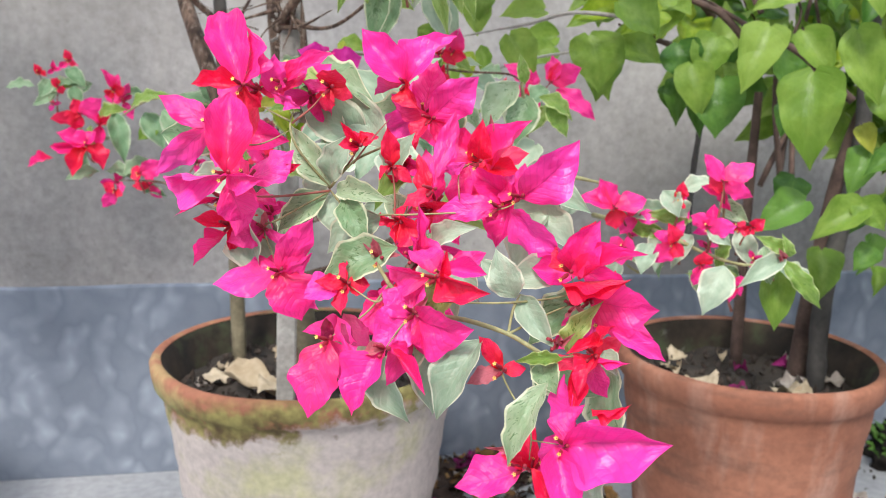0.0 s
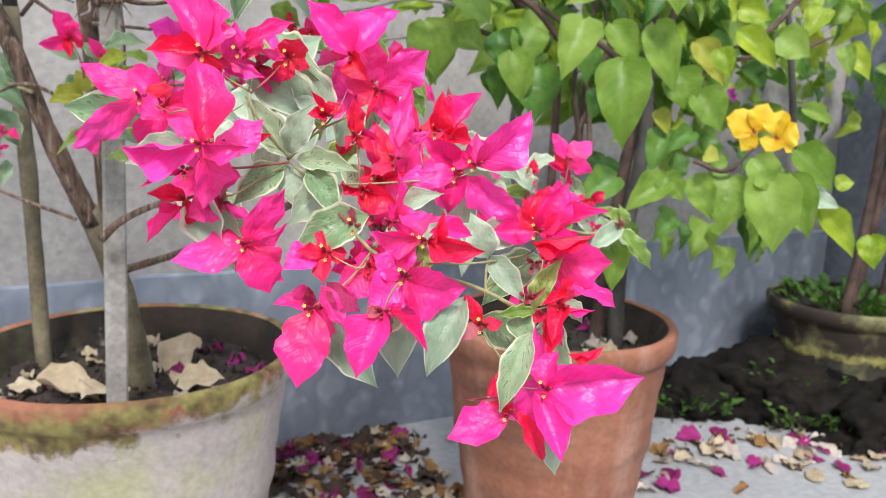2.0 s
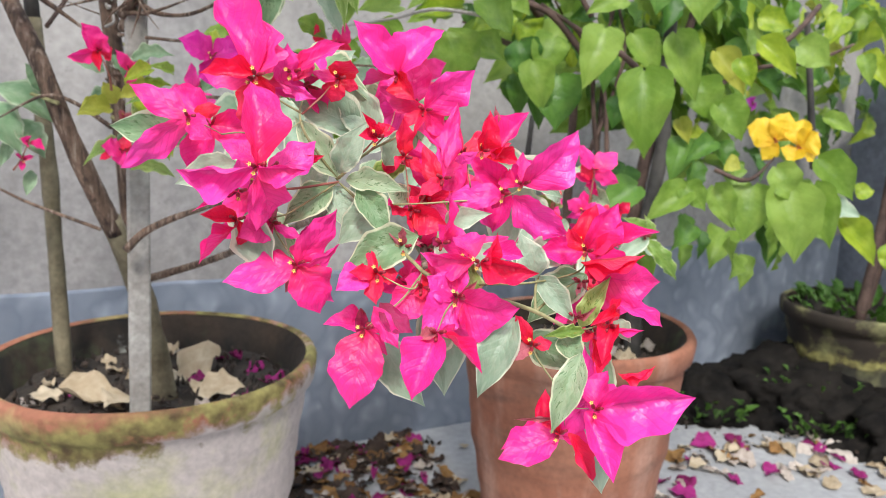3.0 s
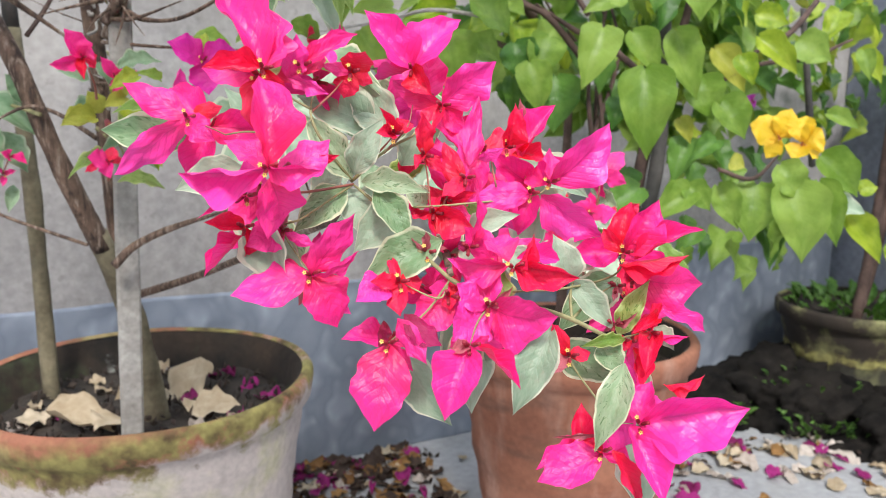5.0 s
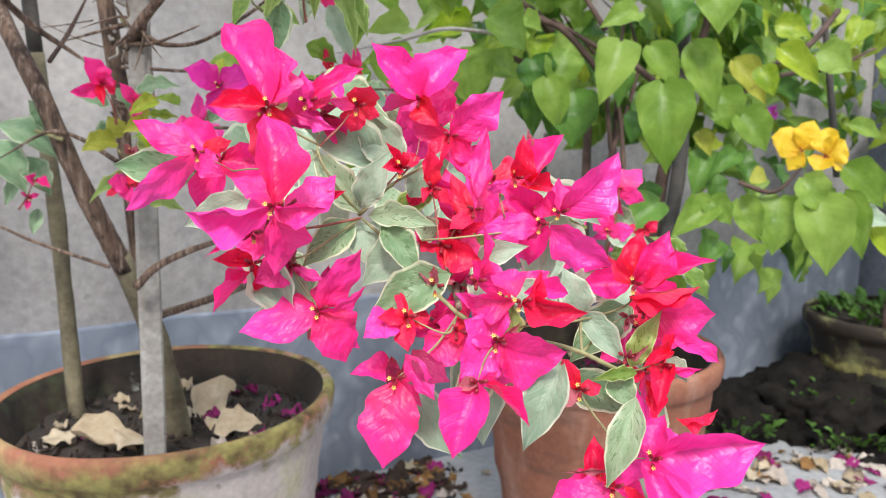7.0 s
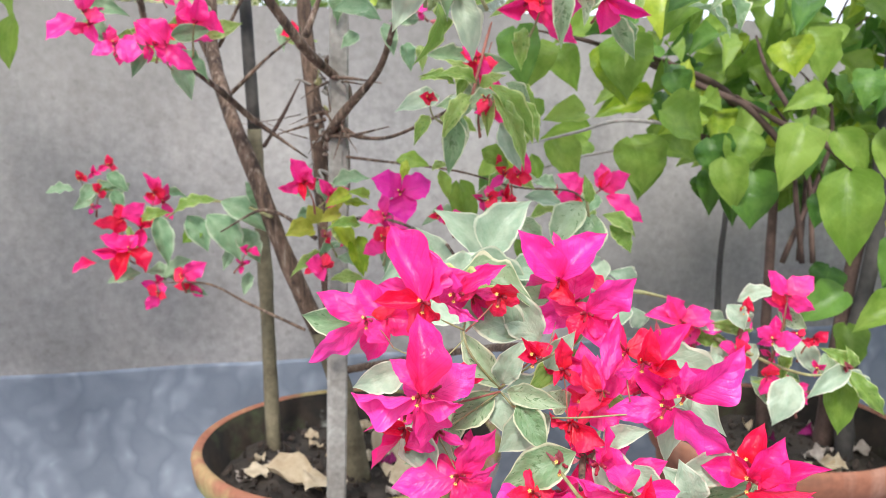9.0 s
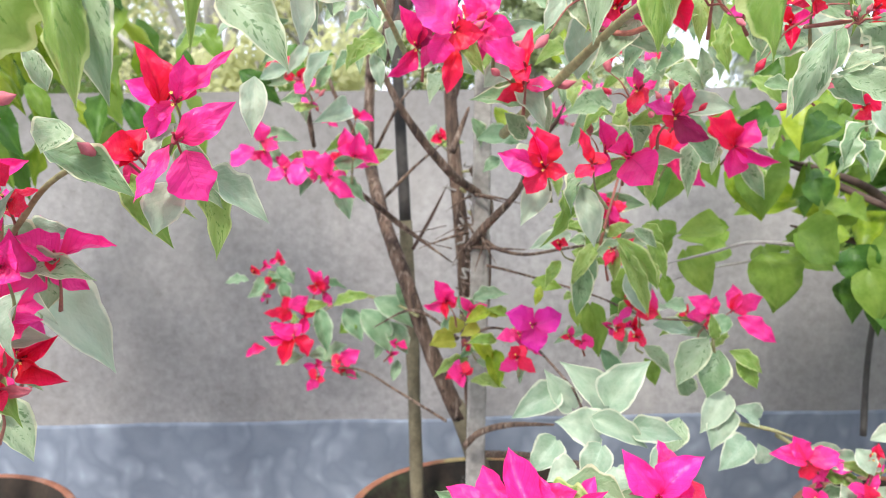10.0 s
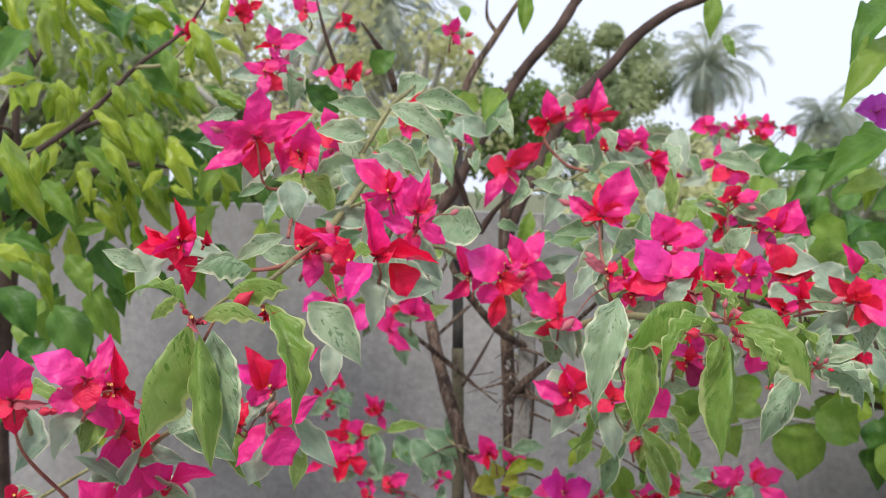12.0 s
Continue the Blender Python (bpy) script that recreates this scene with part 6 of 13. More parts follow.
flower(variegated, (0.237, 0.799, 1.053), (-0.365, -0.931, 0.011), (-0.030, -0.006, 0.032, 0.034, 16, "r"), (-0.004, 0.010, 0.041, 0.037, -22, "r"), (0.023, -0.003, 0.028, 0.031, 24, "m"), (-0.003, 0.003, -0.034, 0.031, -12, "m"), (0.044, -0.015, -0.018, 0.018, 16, "p"))
flower(variegated, (0.201, 0.868, 1.11), (-0.306, -0.951, -0.049), (-0.013, -0.013, -0.019, 0.026, 16, "m"), (0.009, 0.006, 0.019, 0.022, -22, "r"), (0.014, -0.007, -0.007, 0.022, 24, "r"))
flower(variegated, (0.107, 0.814, 0.993), (-0.225, -0.971, 0.08), (-0.017, -0.009, 0.011, 0.017, 16, "m"), (0.024, 0.003, -0.002, 0.017, -22, "r"), (0.011, -0.009, -0.021, 0.018, 24, "m"))
flower(variegated, (0.119, 0.81, 0.967), (-0.239, -0.965, 0.109), (-0.006, -0.013, -0.014, 0.015, 16, "r"), (0.010, 0.005, 0.009, 0.014, -22, "r"))
flower(variegated, (0.196, 1.276, 1.141), (-0.213, -0.975, -0.058), (-0.023, -0.011, -0.005, 0.032, 16, "p"), (0.023, 0.003, 0.000, 0.032, -22, "p"))
flower(variegated, (0.12, 1.223, 1.108), (-0.165, -0.986, -0.035), (-0.022, -0.010, 0.006, 0.030, 16, "p"), (0.019, 0.002, -0.010, 0.030, -22, "p"))
flower(variegated, (-0.06, 1.272, 1.066), (-0.023, -1, -0.002), (-0.017, -0.011, -0.004, 0.023, 16, "r"), (0.017, 0.004, 0.004, 0.023, -22, "r"), (0.000, -0.004, 0.018, 0.017, 24, "r"))
flower(variegated, (0.253, 0.581, 1.086), (-0.485, -0.874, -0.032), (0.007, -0.010, 0.006, 0.020, 16, "r"), (-0.008, 0.005, 0.005, 0.013, -22, "r"), (0.001, -0.008, -0.011, 0.018, 24, "r"))
flower(variegated, (0.203, 0.977, 1.171), (-0.276, -0.956, -0.102), (-0.010, -0.009, 0.013, 0.021, 16, "m"), (0.015, 0.003, -0.007, 0.021, -22, "r"), (-0.016, -0.007, -0.011, 0.018, 24, "m"))
flower(variegated, (0.138, 0.927, 1.163), (-0.229, -0.968, -0.1), (-0.012, -0.010, 0.009, 0.019, 16, "r"), (0.011, 0.004, 0.005, 0.022, -22, "r"), (-0.006, -0.007, -0.011, 0.017, 24, "r"))
bm = bmesh.new()
rings = []
for k in range(15):
    t = k / 14
    c = Vector((-0.027 + 0.023 * t ** 0.9, 1.078, 0.345 + 0.845 * t))
    half_w, half_d = 0.0128 + 0.0006 * math.sin(5 * t), 0.0075
    cut = 0.0028
    rings.append([bm.verts.new(c + Vector((a * half_w + b, d * half_d + g, 0.0))) for a, d, b, g in ((-1, -1, cut, 0), (1, -1, -cut, 0), (1, -1, 0, cut), (1, 1, 0, -cut), (1, 1, -cut, 0), (-1, 1, cut, 0), (-1, 1, 0, -cut), (-1, -1, 0, cut))])
for a, b in zip(rings, rings[1:]):
    for k in range(8):
        bm.faces.new((a[k], a[(k + 1) % 8], b[(k + 1) % 8], b[k]))
bm.faces.new(rings[0][::-1])
bm.faces.new(rings[-1])
tagged(link("garden_stake", bm, M_STAKE, smooth=False), "weathered grey sawn wooden stake pushed into the pot's soil", "stake", group="plant stakes")
pedicel(variegated, (-0.266, 1.245, 0.831), (-0.289, 1.281, 0.786))
flower(variegated, (-0.258, 1.27, 0.815), (0.278, -0.953, 0.122), (-0.029, 0.006, 0.009, 0.019, -1, "m"), (0.009, 0.005, 0.028, 0.023, 17, "m"), (0.014, -0.005, -0.026, 0.020, -15, "m"))
leaf(variegated, "s", (-0.306, 1.285, 0.835), (-0.042, -0.008, 0.008), 0.018, (0.242, -0.973, 0.191), 4)
leaf(variegated, "s", (-0.266, 1.287, 0.819), (0.046, -0.011, 0.002), 0.019, (-0.168, -0.975, 0.634), -17)
pedicel(variegated, (-0.325, 1.252, 0.871), (-0.332, 1.292, 0.841))
flower(variegated, (-0.335, 1.284, 0.87), (0.278, -0.924, 0.264), (0.017, -0.014, -0.004, 0.013, 11, "m"), (-0.014, -0.001, -0.007, 0.013, -8, "m"), (0.003, -0.004, 0.017, 0.012, 12, "m"))
leaf(variegated, "n", (-0.36, 1.295, 0.824), (0.047, -0.009, 0.015), 0.025, (0.141, -0.965, 0.428), -8)
leaf(variegated, "s", (-0.31, 1.314, 0.841), (-0.035, -0.012, -0.021), 0.020, (-0.109, -0.974, 0.473), -22)
pedicel(variegated, (-0.367, 1.251, 0.853), (-0.362, 1.286, 0.816))
flower(variegated, (-0.353, 1.275, 0.859), (0.156, -0.967, 0.202), (0.013, -0.009, -0.000, 0.009, -11, "m"), (-0.005, -0.015, -0.006, 0.008, -19, "m"), (0.002, -0.009, 0.013, 0.009, -6, "m"))
leaf(variegated, "s", (-0.382, 1.284, 0.834), (-0.039, -0.009, 0), 0.022, (0.119, -0.963, 0.587), 26)
leaf(variegated, "s", (-0.355, 1.282, 0.83), (0.038, -0.009, 0.012), 0.017, (0.239, -0.966, 0.75), -13)
pedicel(variegated, (-0.341, 1.248, 0.835), (-0.355, 1.287, 0.794))
flower(variegated, (-0.356, 1.271, 0.81), (0.177, -0.972, 0.156), (0.014, -0.012, 0.002, 0.008, -12, "m"), (-0.006, 0.001, -0.011, 0.009, 2, "p"), (-0.006, 0.002, 0.010, 0.008, 5, "m"))
leaf(variegated, "s", (-0.353, 1.283, 0.827), (-0.032, -0.012, -0.02), 0.017, (0.51, -0.966, 0.461), -5)
leaf(variegated, "s", (-0.359, 1.291, 0.838), (-0.022, -0.014, -0.032), 0.019, (0.536, -0.967, 0.401), 0)
pedicel(variegated, (-0.307, 1.221, 0.797), (-0.313, 1.249, 0.77))
flower(variegated, (-0.286, 1.244, 0.781), (-0.029, -0.97, 0.243), (0.032, -0.013, 0.012, 0.025, -9, "r"), (-0.005, -0.001, -0.032, 0.022, -5, "m"), (-0.022, -0.003, 0.023, 0.021, 25, "m"))
leaf(variegated, "s", (-0.296, 1.276, 0.785), (0.048, -0.013, -0.012), 0.026, (0.351, -0.967, 0.499), 1)
leaf(variegated, "n", (-0.31, 1.283, 0.78), (0.015, -0.016, -0.038), 0.018, (-0.134, -0.965, 0.773), 25)
pedicel(variegated, (-0.3, 1.215, 0.753), (-0.301, 1.257, 0.726))
flower(variegated, (-0.324, 1.244, 0.76), (0.335, -0.91, 0.245), (-0.019, -0.007, 0.012, 0.016, 15, "m"), (0.022, 0.006, 0.005, 0.015, -12, "m"), (-0.003, 0.000, -0.024, 0.015, 17, "p"))
leaf(variegated, "s", (-0.325, 1.277, 0.745), (0.015, -0.017, -0.044), 0.021, (0.373, -0.958, 0.443), 29)
leaf(variegated, "s", (-0.314, 1.272, 0.755), (0.039, -0.01, 0.006), 0.015, (0.479, -0.96, 0.365), -22)
pedicel(variegated, (-0.229, 1.208, 0.713), (-0.227, 1.233, 0.683))
flower(variegated, (-0.22, 1.235, 0.694), (0.112, -0.878, 0.466), (0.017, -0.002, -0.018, 0.017, 7, "m"), (-0.023, -0.010, 0.001, 0.017, -12, "r"), (0.004, -0.001, 0.025, 0.018, -16, "m"))
leaf(variegated, "s", (-0.218, 1.246, 0.731), (-0.042, -0.013, -0.028), 0.025, (0.282, -0.964, 0.787), 25)
leaf(variegated, "s", (-0.236, 1.25, 0.686), (0.04, -0.012, -0.009), 0.021, (0.363, -0.954, 0.305), -15)
pedicel(variegated, (-0.263, 1.205, 0.689), (-0.274, 1.227, 0.676))
flower(variegated, (-0.269, 1.241, 0.698), (0.179, -0.956, 0.233), (0.017, 0.004, 0.015, 0.018, -20, "m"), (0.009, -0.011, -0.019, 0.015, -20, "p"), (-0.023, 0.001, 0.001, 0.015, -6, "p"))
leaf(variegated, "s", (-0.284, 1.25, 0.712), (0.048, -0.013, -0.013), 0.027, (0.525, -0.955, 0.704), -10)
leaf(variegated, "s", (-0.29, 1.241, 0.714), (-0.047, -0.01, -0.01), 0.023, (0.456, -0.954, 0.933), -3)
pedicel(variegated, (-0.136, 1.151, 0.755), (-0.155, 1.184, 0.719))
flower(variegated, (-0.143, 1.173, 0.732), (0.205, -0.921, 0.332), (-0.003, -0.004, -0.013, 0.009, 9, "m"), (-0.009, 0.002, 0.010, 0.009, 19, "m"), (0.013, -0.004, 0.006, 0.009, -18, "m"))
leaf(variegated, "s", (-0.134, 1.2, 0.717), (-0.008, -0.014, -0.032), 0.019, (0.361, -0.963, 0.713), 3)
leaf(variegated, "s", (-0.154, 1.193, 0.758), (-0.016, -0.014, -0.034), 0.017, (0.388, -0.97, 0.93), 7)
pedicel(variegated, (0.031, 0.9, 0.836), (0.035, 0.927, 0.798))
flower(variegated, (0.028, 0.925, 0.823), (-0.084, -0.888, 0.453), (-0.031, -0.009, -0.001, 0.023, 12, "m"), (-0.001, -0.006, 0.033, 0.022, 20, "p"), (0.025, -0.014, -0.012, 0.020, -6, "p"))
leaf(variegated, "s", (0.057, 0.944, 0.84), (-0.03, -0.012, -0.018), 0.016, (-0.141, -0.965, 0.79), -26)
leaf(variegated, "n", (0.045, 0.947, 0.822), (-0.037, -0.011, -0.01), 0.017, (-0.174, -0.963, 0.337), 26)
pedicel(variegated, (0.021, 0.901, 0.801), (0.027, 0.94, 0.764))
flower(variegated, (0.033, 0.934, 0.804), (-0.052, -0.854, 0.517), (-0.011, -0.006, -0.021, 0.019, 4, "r"), (-0.012, 0.003, 0.022, 0.017, 7, "p"), (0.023, -0.002, -0.010, 0.020, -12, "m"))
leaf(variegated, "n", (0, 0.938, 0.812), (-0.039, -0.009, 0.001), 0.019, (-0.268, -0.965, 0.562), 2)
leaf(variegated, "s", (0.022, 0.966, 0.793), (0.01, -0.016, -0.041), 0.019, (-0.138, -0.96, 0.787), -29)
pedicel(variegated, (-0.063, 0.942, 0.864), (-0.05, 0.969, 0.824))
flower(variegated, (-0.031, 0.964, 0.846), (0.086, -0.94, 0.33), (0.021, -0.002, 0.008, 0.014, -4, "m"), (-0.001, -0.009, -0.020, 0.015, -17, "m"), (-0.014, -0.010, 0.020, 0.016, -14, "m"))
leaf(variegated, "s", (-0.049, 0.982, 0.861), (0.024, -0.016, -0.037), 0.024, (-0.121, -0.98, 0.696), -13)
leaf(variegated, "s", (-0.028, 0.985, 0.856), (0.045, -0.01, 0.01), 0.023, (-0.28, -0.979, 0.266), -22)
pedicel(variegated, (-0.041, 0.977, 0.758), (-0.04, 1.016, 0.736))
flower(variegated, (-0.05, 1, 0.756), (-0.07, -0.913, 0.401), (-0.014, -0.009, -0.008, 0.011, -3, "r"), (0.005, 0.003, 0.016, 0.014, -7, "p"), (0.013, -0.005, -0.010, 0.011, 4, "m"))
leaf(variegated, "n", (-0.029, 1.03, 0.732), (0.05, -0.012, -0.005), 0.021, (-0.182, -0.954, 0.814), 2)
leaf(variegated, "n", (-0.031, 1.037, 0.762), (-0.049, -0.012, -0.02), 0.023, (0.061, -0.962, 0.578), 8)
pedicel(variegated, (-0.036, 0.992, 0.793), (-0.021, 1.025, 0.763))
flower(variegated, (-0.013, 1.016, 0.784), (-0.225, -0.916, 0.333), (-0.005, -0.007, -0.007, 0.007, -20, "m"), (-0.004, -0.005, 0.011, 0.006, -4, "m"), (0.009, -0.009, 0.002, 0.007, -4, "m"))
leaf(variegated, "s", (-0.008, 1.035, 0.771), (-0.04, -0.01, -0.008), 0.020, (0.04, -0.962, 0.854), 28)
leaf(variegated, "s", (-0.02, 1.03, 0.761), (0.033, -0.013, -0.013), 0.017, (0.054, -0.961, 0.658), -1)
pedicel(variegated, (0.096, 0.882, 0.824), (0.105, 0.91, 0.799))
flower(variegated, (0.086, 0.904, 0.825), (-0.012, -0.978, 0.209), (0.006, -0.008, -0.008, 0.008, 12, "p"), (-0.013, -0.004, 0.000, 0.009, -11, "r"), (0.001, -0.007, 0.014, 0.010, -6, "m"))
leaf(variegated, "s", (0.119, 0.927, 0.824), (-0.051, -0.01, -0.009), 0.021, (0.186, -0.95, 0.667), 23)
leaf(variegated, "s", (0.125, 0.915, 0.806), (0.02, -0.016, -0.042), 0.023, (-0.461, -0.943, 0.807), -19)
pedicel(variegated, (0.152, 0.817, 0.876), (0.153, 0.839, 0.849))
flower(variegated, (0.143, 0.838, 0.874), (0, -0.901, 0.434), (-0.008, -0.008, 0.023, 0.017, 2, "r"), (0.021, 0.000, 0.003, 0.016, 23, "r"), (-0.017, -0.003, -0.013, 0.013, -1, "p"))
leaf(variegated, "n", (0.152, 0.853, 0.877), (0.027, -0.013, -0.018), 0.019, (-0.4, -0.946, 0.727), 17)
leaf(variegated, "n", (0.158, 0.886, 0.876), (-0.023, -0.014, -0.033), 0.018, (-0.341, -0.948, 0.219), 10)
pedicel(variegated, (0.143, 0.813, 0.845), (0.156, 0.837, 0.821))
flower(variegated, (0.146, 0.842, 0.85), (-0.23, -0.838, 0.495), (0.005, -0.015, -0.007, 0.009, 4, "r"), (-0.016, -0.006, 0.002, 0.011, 11, "m"), (0.001, -0.009, 0.016, 0.009, 15, "r"))
leaf(variegated, "v", (0.161, 0.855, 0.825), (0.03, -0.015, -0.03), 0.019, (-0.244, -0.933, 0.824), 5)
leaf(variegated, "v", (0.138, 0.868, 0.846), (-0.003, -0.015, -0.035), 0.017, (-0.291, -0.945, 0.306), -14)
pedicel(variegated, (0.126, 0.834, 0.851), (0.141, 0.867, 0.827))
flower(variegated, (0.127, 0.864, 0.846), (-0.138, -0.976, 0.169), (0.009, -0.006, 0.009, 0.009, -7, "m"), (0.001, -0.000, -0.013, 0.009, 17, "m"), (-0.013, -0.006, 0.006, 0.009, -5, "m"))
leaf(variegated, "v", (0.117, 0.866, 0.849), (0.047, -0.011, 0.001), 0.021, (0.146, -0.95, 0.286), -16)
leaf(variegated, "w", (0.151, 0.873, 0.857), (0.043, -0.01, 0.011), 0.019, (-0.029, -0.945, 0.438), -19)
pedicel(variegated, (0.101, 0.758, 0.952), (0.102, 0.783, 0.915))
flower(variegated, (0.117, 0.783, 0.943), (-0.314, -0.875, 0.369), (0.011, -0.004, 0.018, 0.014, -16, "r"), (0.014, -0.007, -0.014, 0.017, 12, "m"), (-0.022, -0.004, -0.004, 0.016, -10, "m"))
leaf(variegated, "v", (0.108, 0.818, 0.953), (-0.031, -0.013, -0.027), 0.022, (-0.166, -0.967, 0.419), 9)
leaf(variegated, "v", (0.119, 0.822, 0.95), (0.039, -0.011, 0.002), 0.020, (-0.546, -0.964, 0.137), -1)
pedicel(variegated, (0.054, 0.799, 0.951), (0.075, 0.832, 0.929))
leaf(variegated, "w", (0.076, 0.852, 0.957), (-0.049, -0.011, -0.015), 0.024, (-0.146, -0.976, 0.125), 11)
leaf(variegated, "n", (0.079, 0.866, 0.935), (0.039, -0.013, -0.014), 0.024, (0.077, -0.974, 0.263), 9)
pedicel(variegated, (0.102, 0.814, 0.994), (0.115, 0.851, 0.97))
flower(variegated, (0.103, 0.827, 0.982), (-0.139, -0.953, 0.268), (-0.012, 0.002, 0.008, 0.010, -7, "r"), (0.014, -0.004, 0.001, 0.011, 15, "m"), (-0.007, -0.003, -0.013, 0.010, 3, "m"))
leaf(variegated, "v", (0.116, 0.877, 1), (0.047, -0.013, -0.013), 0.023, (-0.061, -0.973, 0.156), 21)
leaf(variegated, "v", (0.113, 0.871, 0.998), (-0.048, -0.008, 0.004), 0.022, (-0.381, -0.973, 0.266), 11)
pedicel(variegated, (0.288, 0.916, 0.851), (0.284, 0.956, 0.823))
flower(variegated, (0.269, 0.945, 0.84), (-0.355, -0.881, 0.312), (0.010, -0.002, 0.025, 0.020, 20, "m"), (0.014, -0.006, -0.022, 0.020, -7, "m"), (-0.028, -0.002, -0.001, 0.021, -6, "m"))
leaf(variegated, "n", (0.3, 0.967, 0.825), (-0.026, -0.014, -0.036), 0.022, (0.012, -0.91, 0.85), -18)
leaf(variegated, "s", (0.296, 0.968, 0.825), (-0.055, -0.011, -0.014), 0.026, (-0.188, -0.912, 0.508), -16)
pedicel(variegated, (0.256, 0.91, 0.835), (0.256, 0.946, 0.801))
flower(variegated, (0.241, 0.943, 0.843), (-0.262, -0.857, 0.443), (0.008, -0.003, -0.006, 0.007, -6, "p"), (-0.012, -0.005, -0.002, 0.008, 1, "r"), (-0.002, -0.009, 0.013, 0.009, -18, "r"))
leaf(variegated, "s", (0.258, 0.972, 0.822), (0.033, -0.01, 0.008), 0.016, (-0.474, -0.922, 0.292), 4)
leaf(variegated, "n", (0.255, 0.956, 0.826), (-0.047, -0.01, -0.01), 0.025, (-0.433, -0.922, 0.434), 12)
pedicel(variegated, (-0.312, 1.076, 1.063), (-0.309, 1.102, 1.039))
flower(variegated, (-0.311, 1.095, 1.05), (0.347, -0.938, -0.011), (0.011, -0.014, -0.026, 0.020, 21, "p"), (-0.028, -0.001, -0.002, 0.019, -15, "m"), (0.018, 0.004, 0.022, 0.019, -4, "p"))
leaf(variegated, "s", (-0.313, 1.116, 1.073), (0.048, -0.012, -0.009), 0.022, (0.162, -0.982, 0.047), -9)
leaf(variegated, "s", (-0.324, 1.123, 1.058), (0.04, -0.015, -0.03), 0.024, (0.496, -0.981, 0.255), 14)
pedicel(variegated, (-0.279, 1.07, 1.025), (-0.282, 1.091, 1.012))
flower(variegated, (-0.278, 1.102, 1.028), (-0.006, -1, -0.015), (-0.021, 0.004, 0.015, 0.018, 11, "m"), (0.024, -0.001, 0.010, 0.017, -20, "p"), (-0.001, -0.000, -0.026, 0.018, -15, "m"))
leaf(variegated, "n", (-0.28, 1.13, 1.034), (0.047, -0.015, -0.026), 0.027, (-0.048, -0.987, 0.044), 27)
leaf(variegated, "n", (-0.271, 1.128, 1.046), (0.034, -0.015, -0.027), 0.021, (0.506, -0.988, 0.353), -8)
pedicel(variegated, (-0.233, 1.069, 1.025), (-0.234, 1.09, 1.005))
flower(variegated, (-0.243, 1.087, 1.027), (0.264, -0.951, 0.161), (-0.001, 0.002, -0.023, 0.016, 0, "m"), (-0.018, 0.005, 0.014, 0.016, -14, "m"), (0.020, -0.008, 0.013, 0.017, 13, "m"))
leaf(variegated, "n", (-0.247, 1.137, 1.042), (-0.04, -0.009, -0.002), 0.021, (0.411, -0.991, 0.122), -2)
leaf(variegated, "s", (-0.251, 1.107, 1.033), (-0.013, -0.016, -0.046), 0.023, (-0.003, -0.99, 0.247), -13)
pedicel(variegated, (-0.196, 1.049, 1.037), (-0.207, 1.082, 1.024))
leaf(variegated, "s", (-0.194, 1.116, 1.047), (-0.029, -0.013, -0.024), 0.017, (0.073, -0.996, 0.714), 5)
leaf(variegated, "n", (-0.223, 1.11, 1.029), (0.018, -0.016, -0.039), 0.022, (0.114, -0.993, 0.713), -28)
pedicel(variegated, (-0.293, 1.11, 1.17), (-0.281, 1.151, 1.147))
flower(variegated, (-0.268, 1.136, 1.153), (0.137, -0.982, 0.13), (0.006, -0.008, -0.021, 0.017, -5, "m"), (-0.022, 0.007, 0.005, 0.016, -3, "r"), (0.016, -0.005, 0.015, 0.017, 9, "r"))
leaf(variegated, "v", (-0.277, 1.164, 1.159), (-0.047, -0.011, -0.013), 0.020, (0.443, -0.985, 0.196), -9)
leaf(variegated, "v", (-0.276, 1.176, 1.139), (0.015, -0.017, -0.048), 0.023, (-0.073, -0.987, -0.054), -22)
pedicel(variegated, (-0.185, 1.128, 1.097), (-0.2, 1.166, 1.066))
flower(variegated, (-0.227, 1.158, 1.095), (0.011, -0.997, 0.081), (0.007, -0.007, 0.015, 0.011, 17, "m"), (0.013, -0.007, -0.011, 0.013, -4, "m"), (-0.017, -0.000, -0.001, 0.012, 14, "m"))
leaf(variegated, "n", (-0.207, 1.175, 1.077), (-0.027, -0.014, -0.031), 0.019, (0.487, -0.995, 0.513), -21)
leaf(variegated, "s", (-0.187, 1.161, 1.09), (0.016, -0.015, -0.036), 0.019, (0.388, -0.997, 0.295), 11)
pedicel(variegated, (-0.251, 1.085, 1.141), (-0.246, 1.11, 1.115))
flower(variegated, (-0.252, 1.112, 1.115), (0.18, -0.983, -0.023), (-0.012, 0.000, -0.009, 0.011, -17, "m"), (-0.009, 0.007, 0.012, 0.012, 3, "p"), (0.015, -0.000, -0.001, 0.011, 23, "p"))
leaf(variegated, "v", (-0.246, 1.145, 1.122), (-0.05, -0.009, 0), 0.023, (0.303, -0.99, 0.009), 25)
leaf(variegated, "n", (-0.273, 1.121, 1.113), (0.036, -0.011, -0.001), 0.016, (0.481, -0.987, 0.068), 12)
pedicel(variegated, (0.172, 0.81, 1.048), (0.166, 0.827, 1.017))
flower(variegated, (0.164, 0.836, 1.051), (-0.314, -0.949, 0.016), (-0.001, -0.009, 0.031, 0.022, 12, "r"), (0.026, 0.001, -0.020, 0.020, -0, "p"), (-0.032, -0.008, -0.008, 0.024, -20, "m"))
leaf(variegated, "n", (0.183, 0.87, 1.045), (-0.049, -0.009, 0), 0.021, (-0.442, -0.957, 0.202), 23)
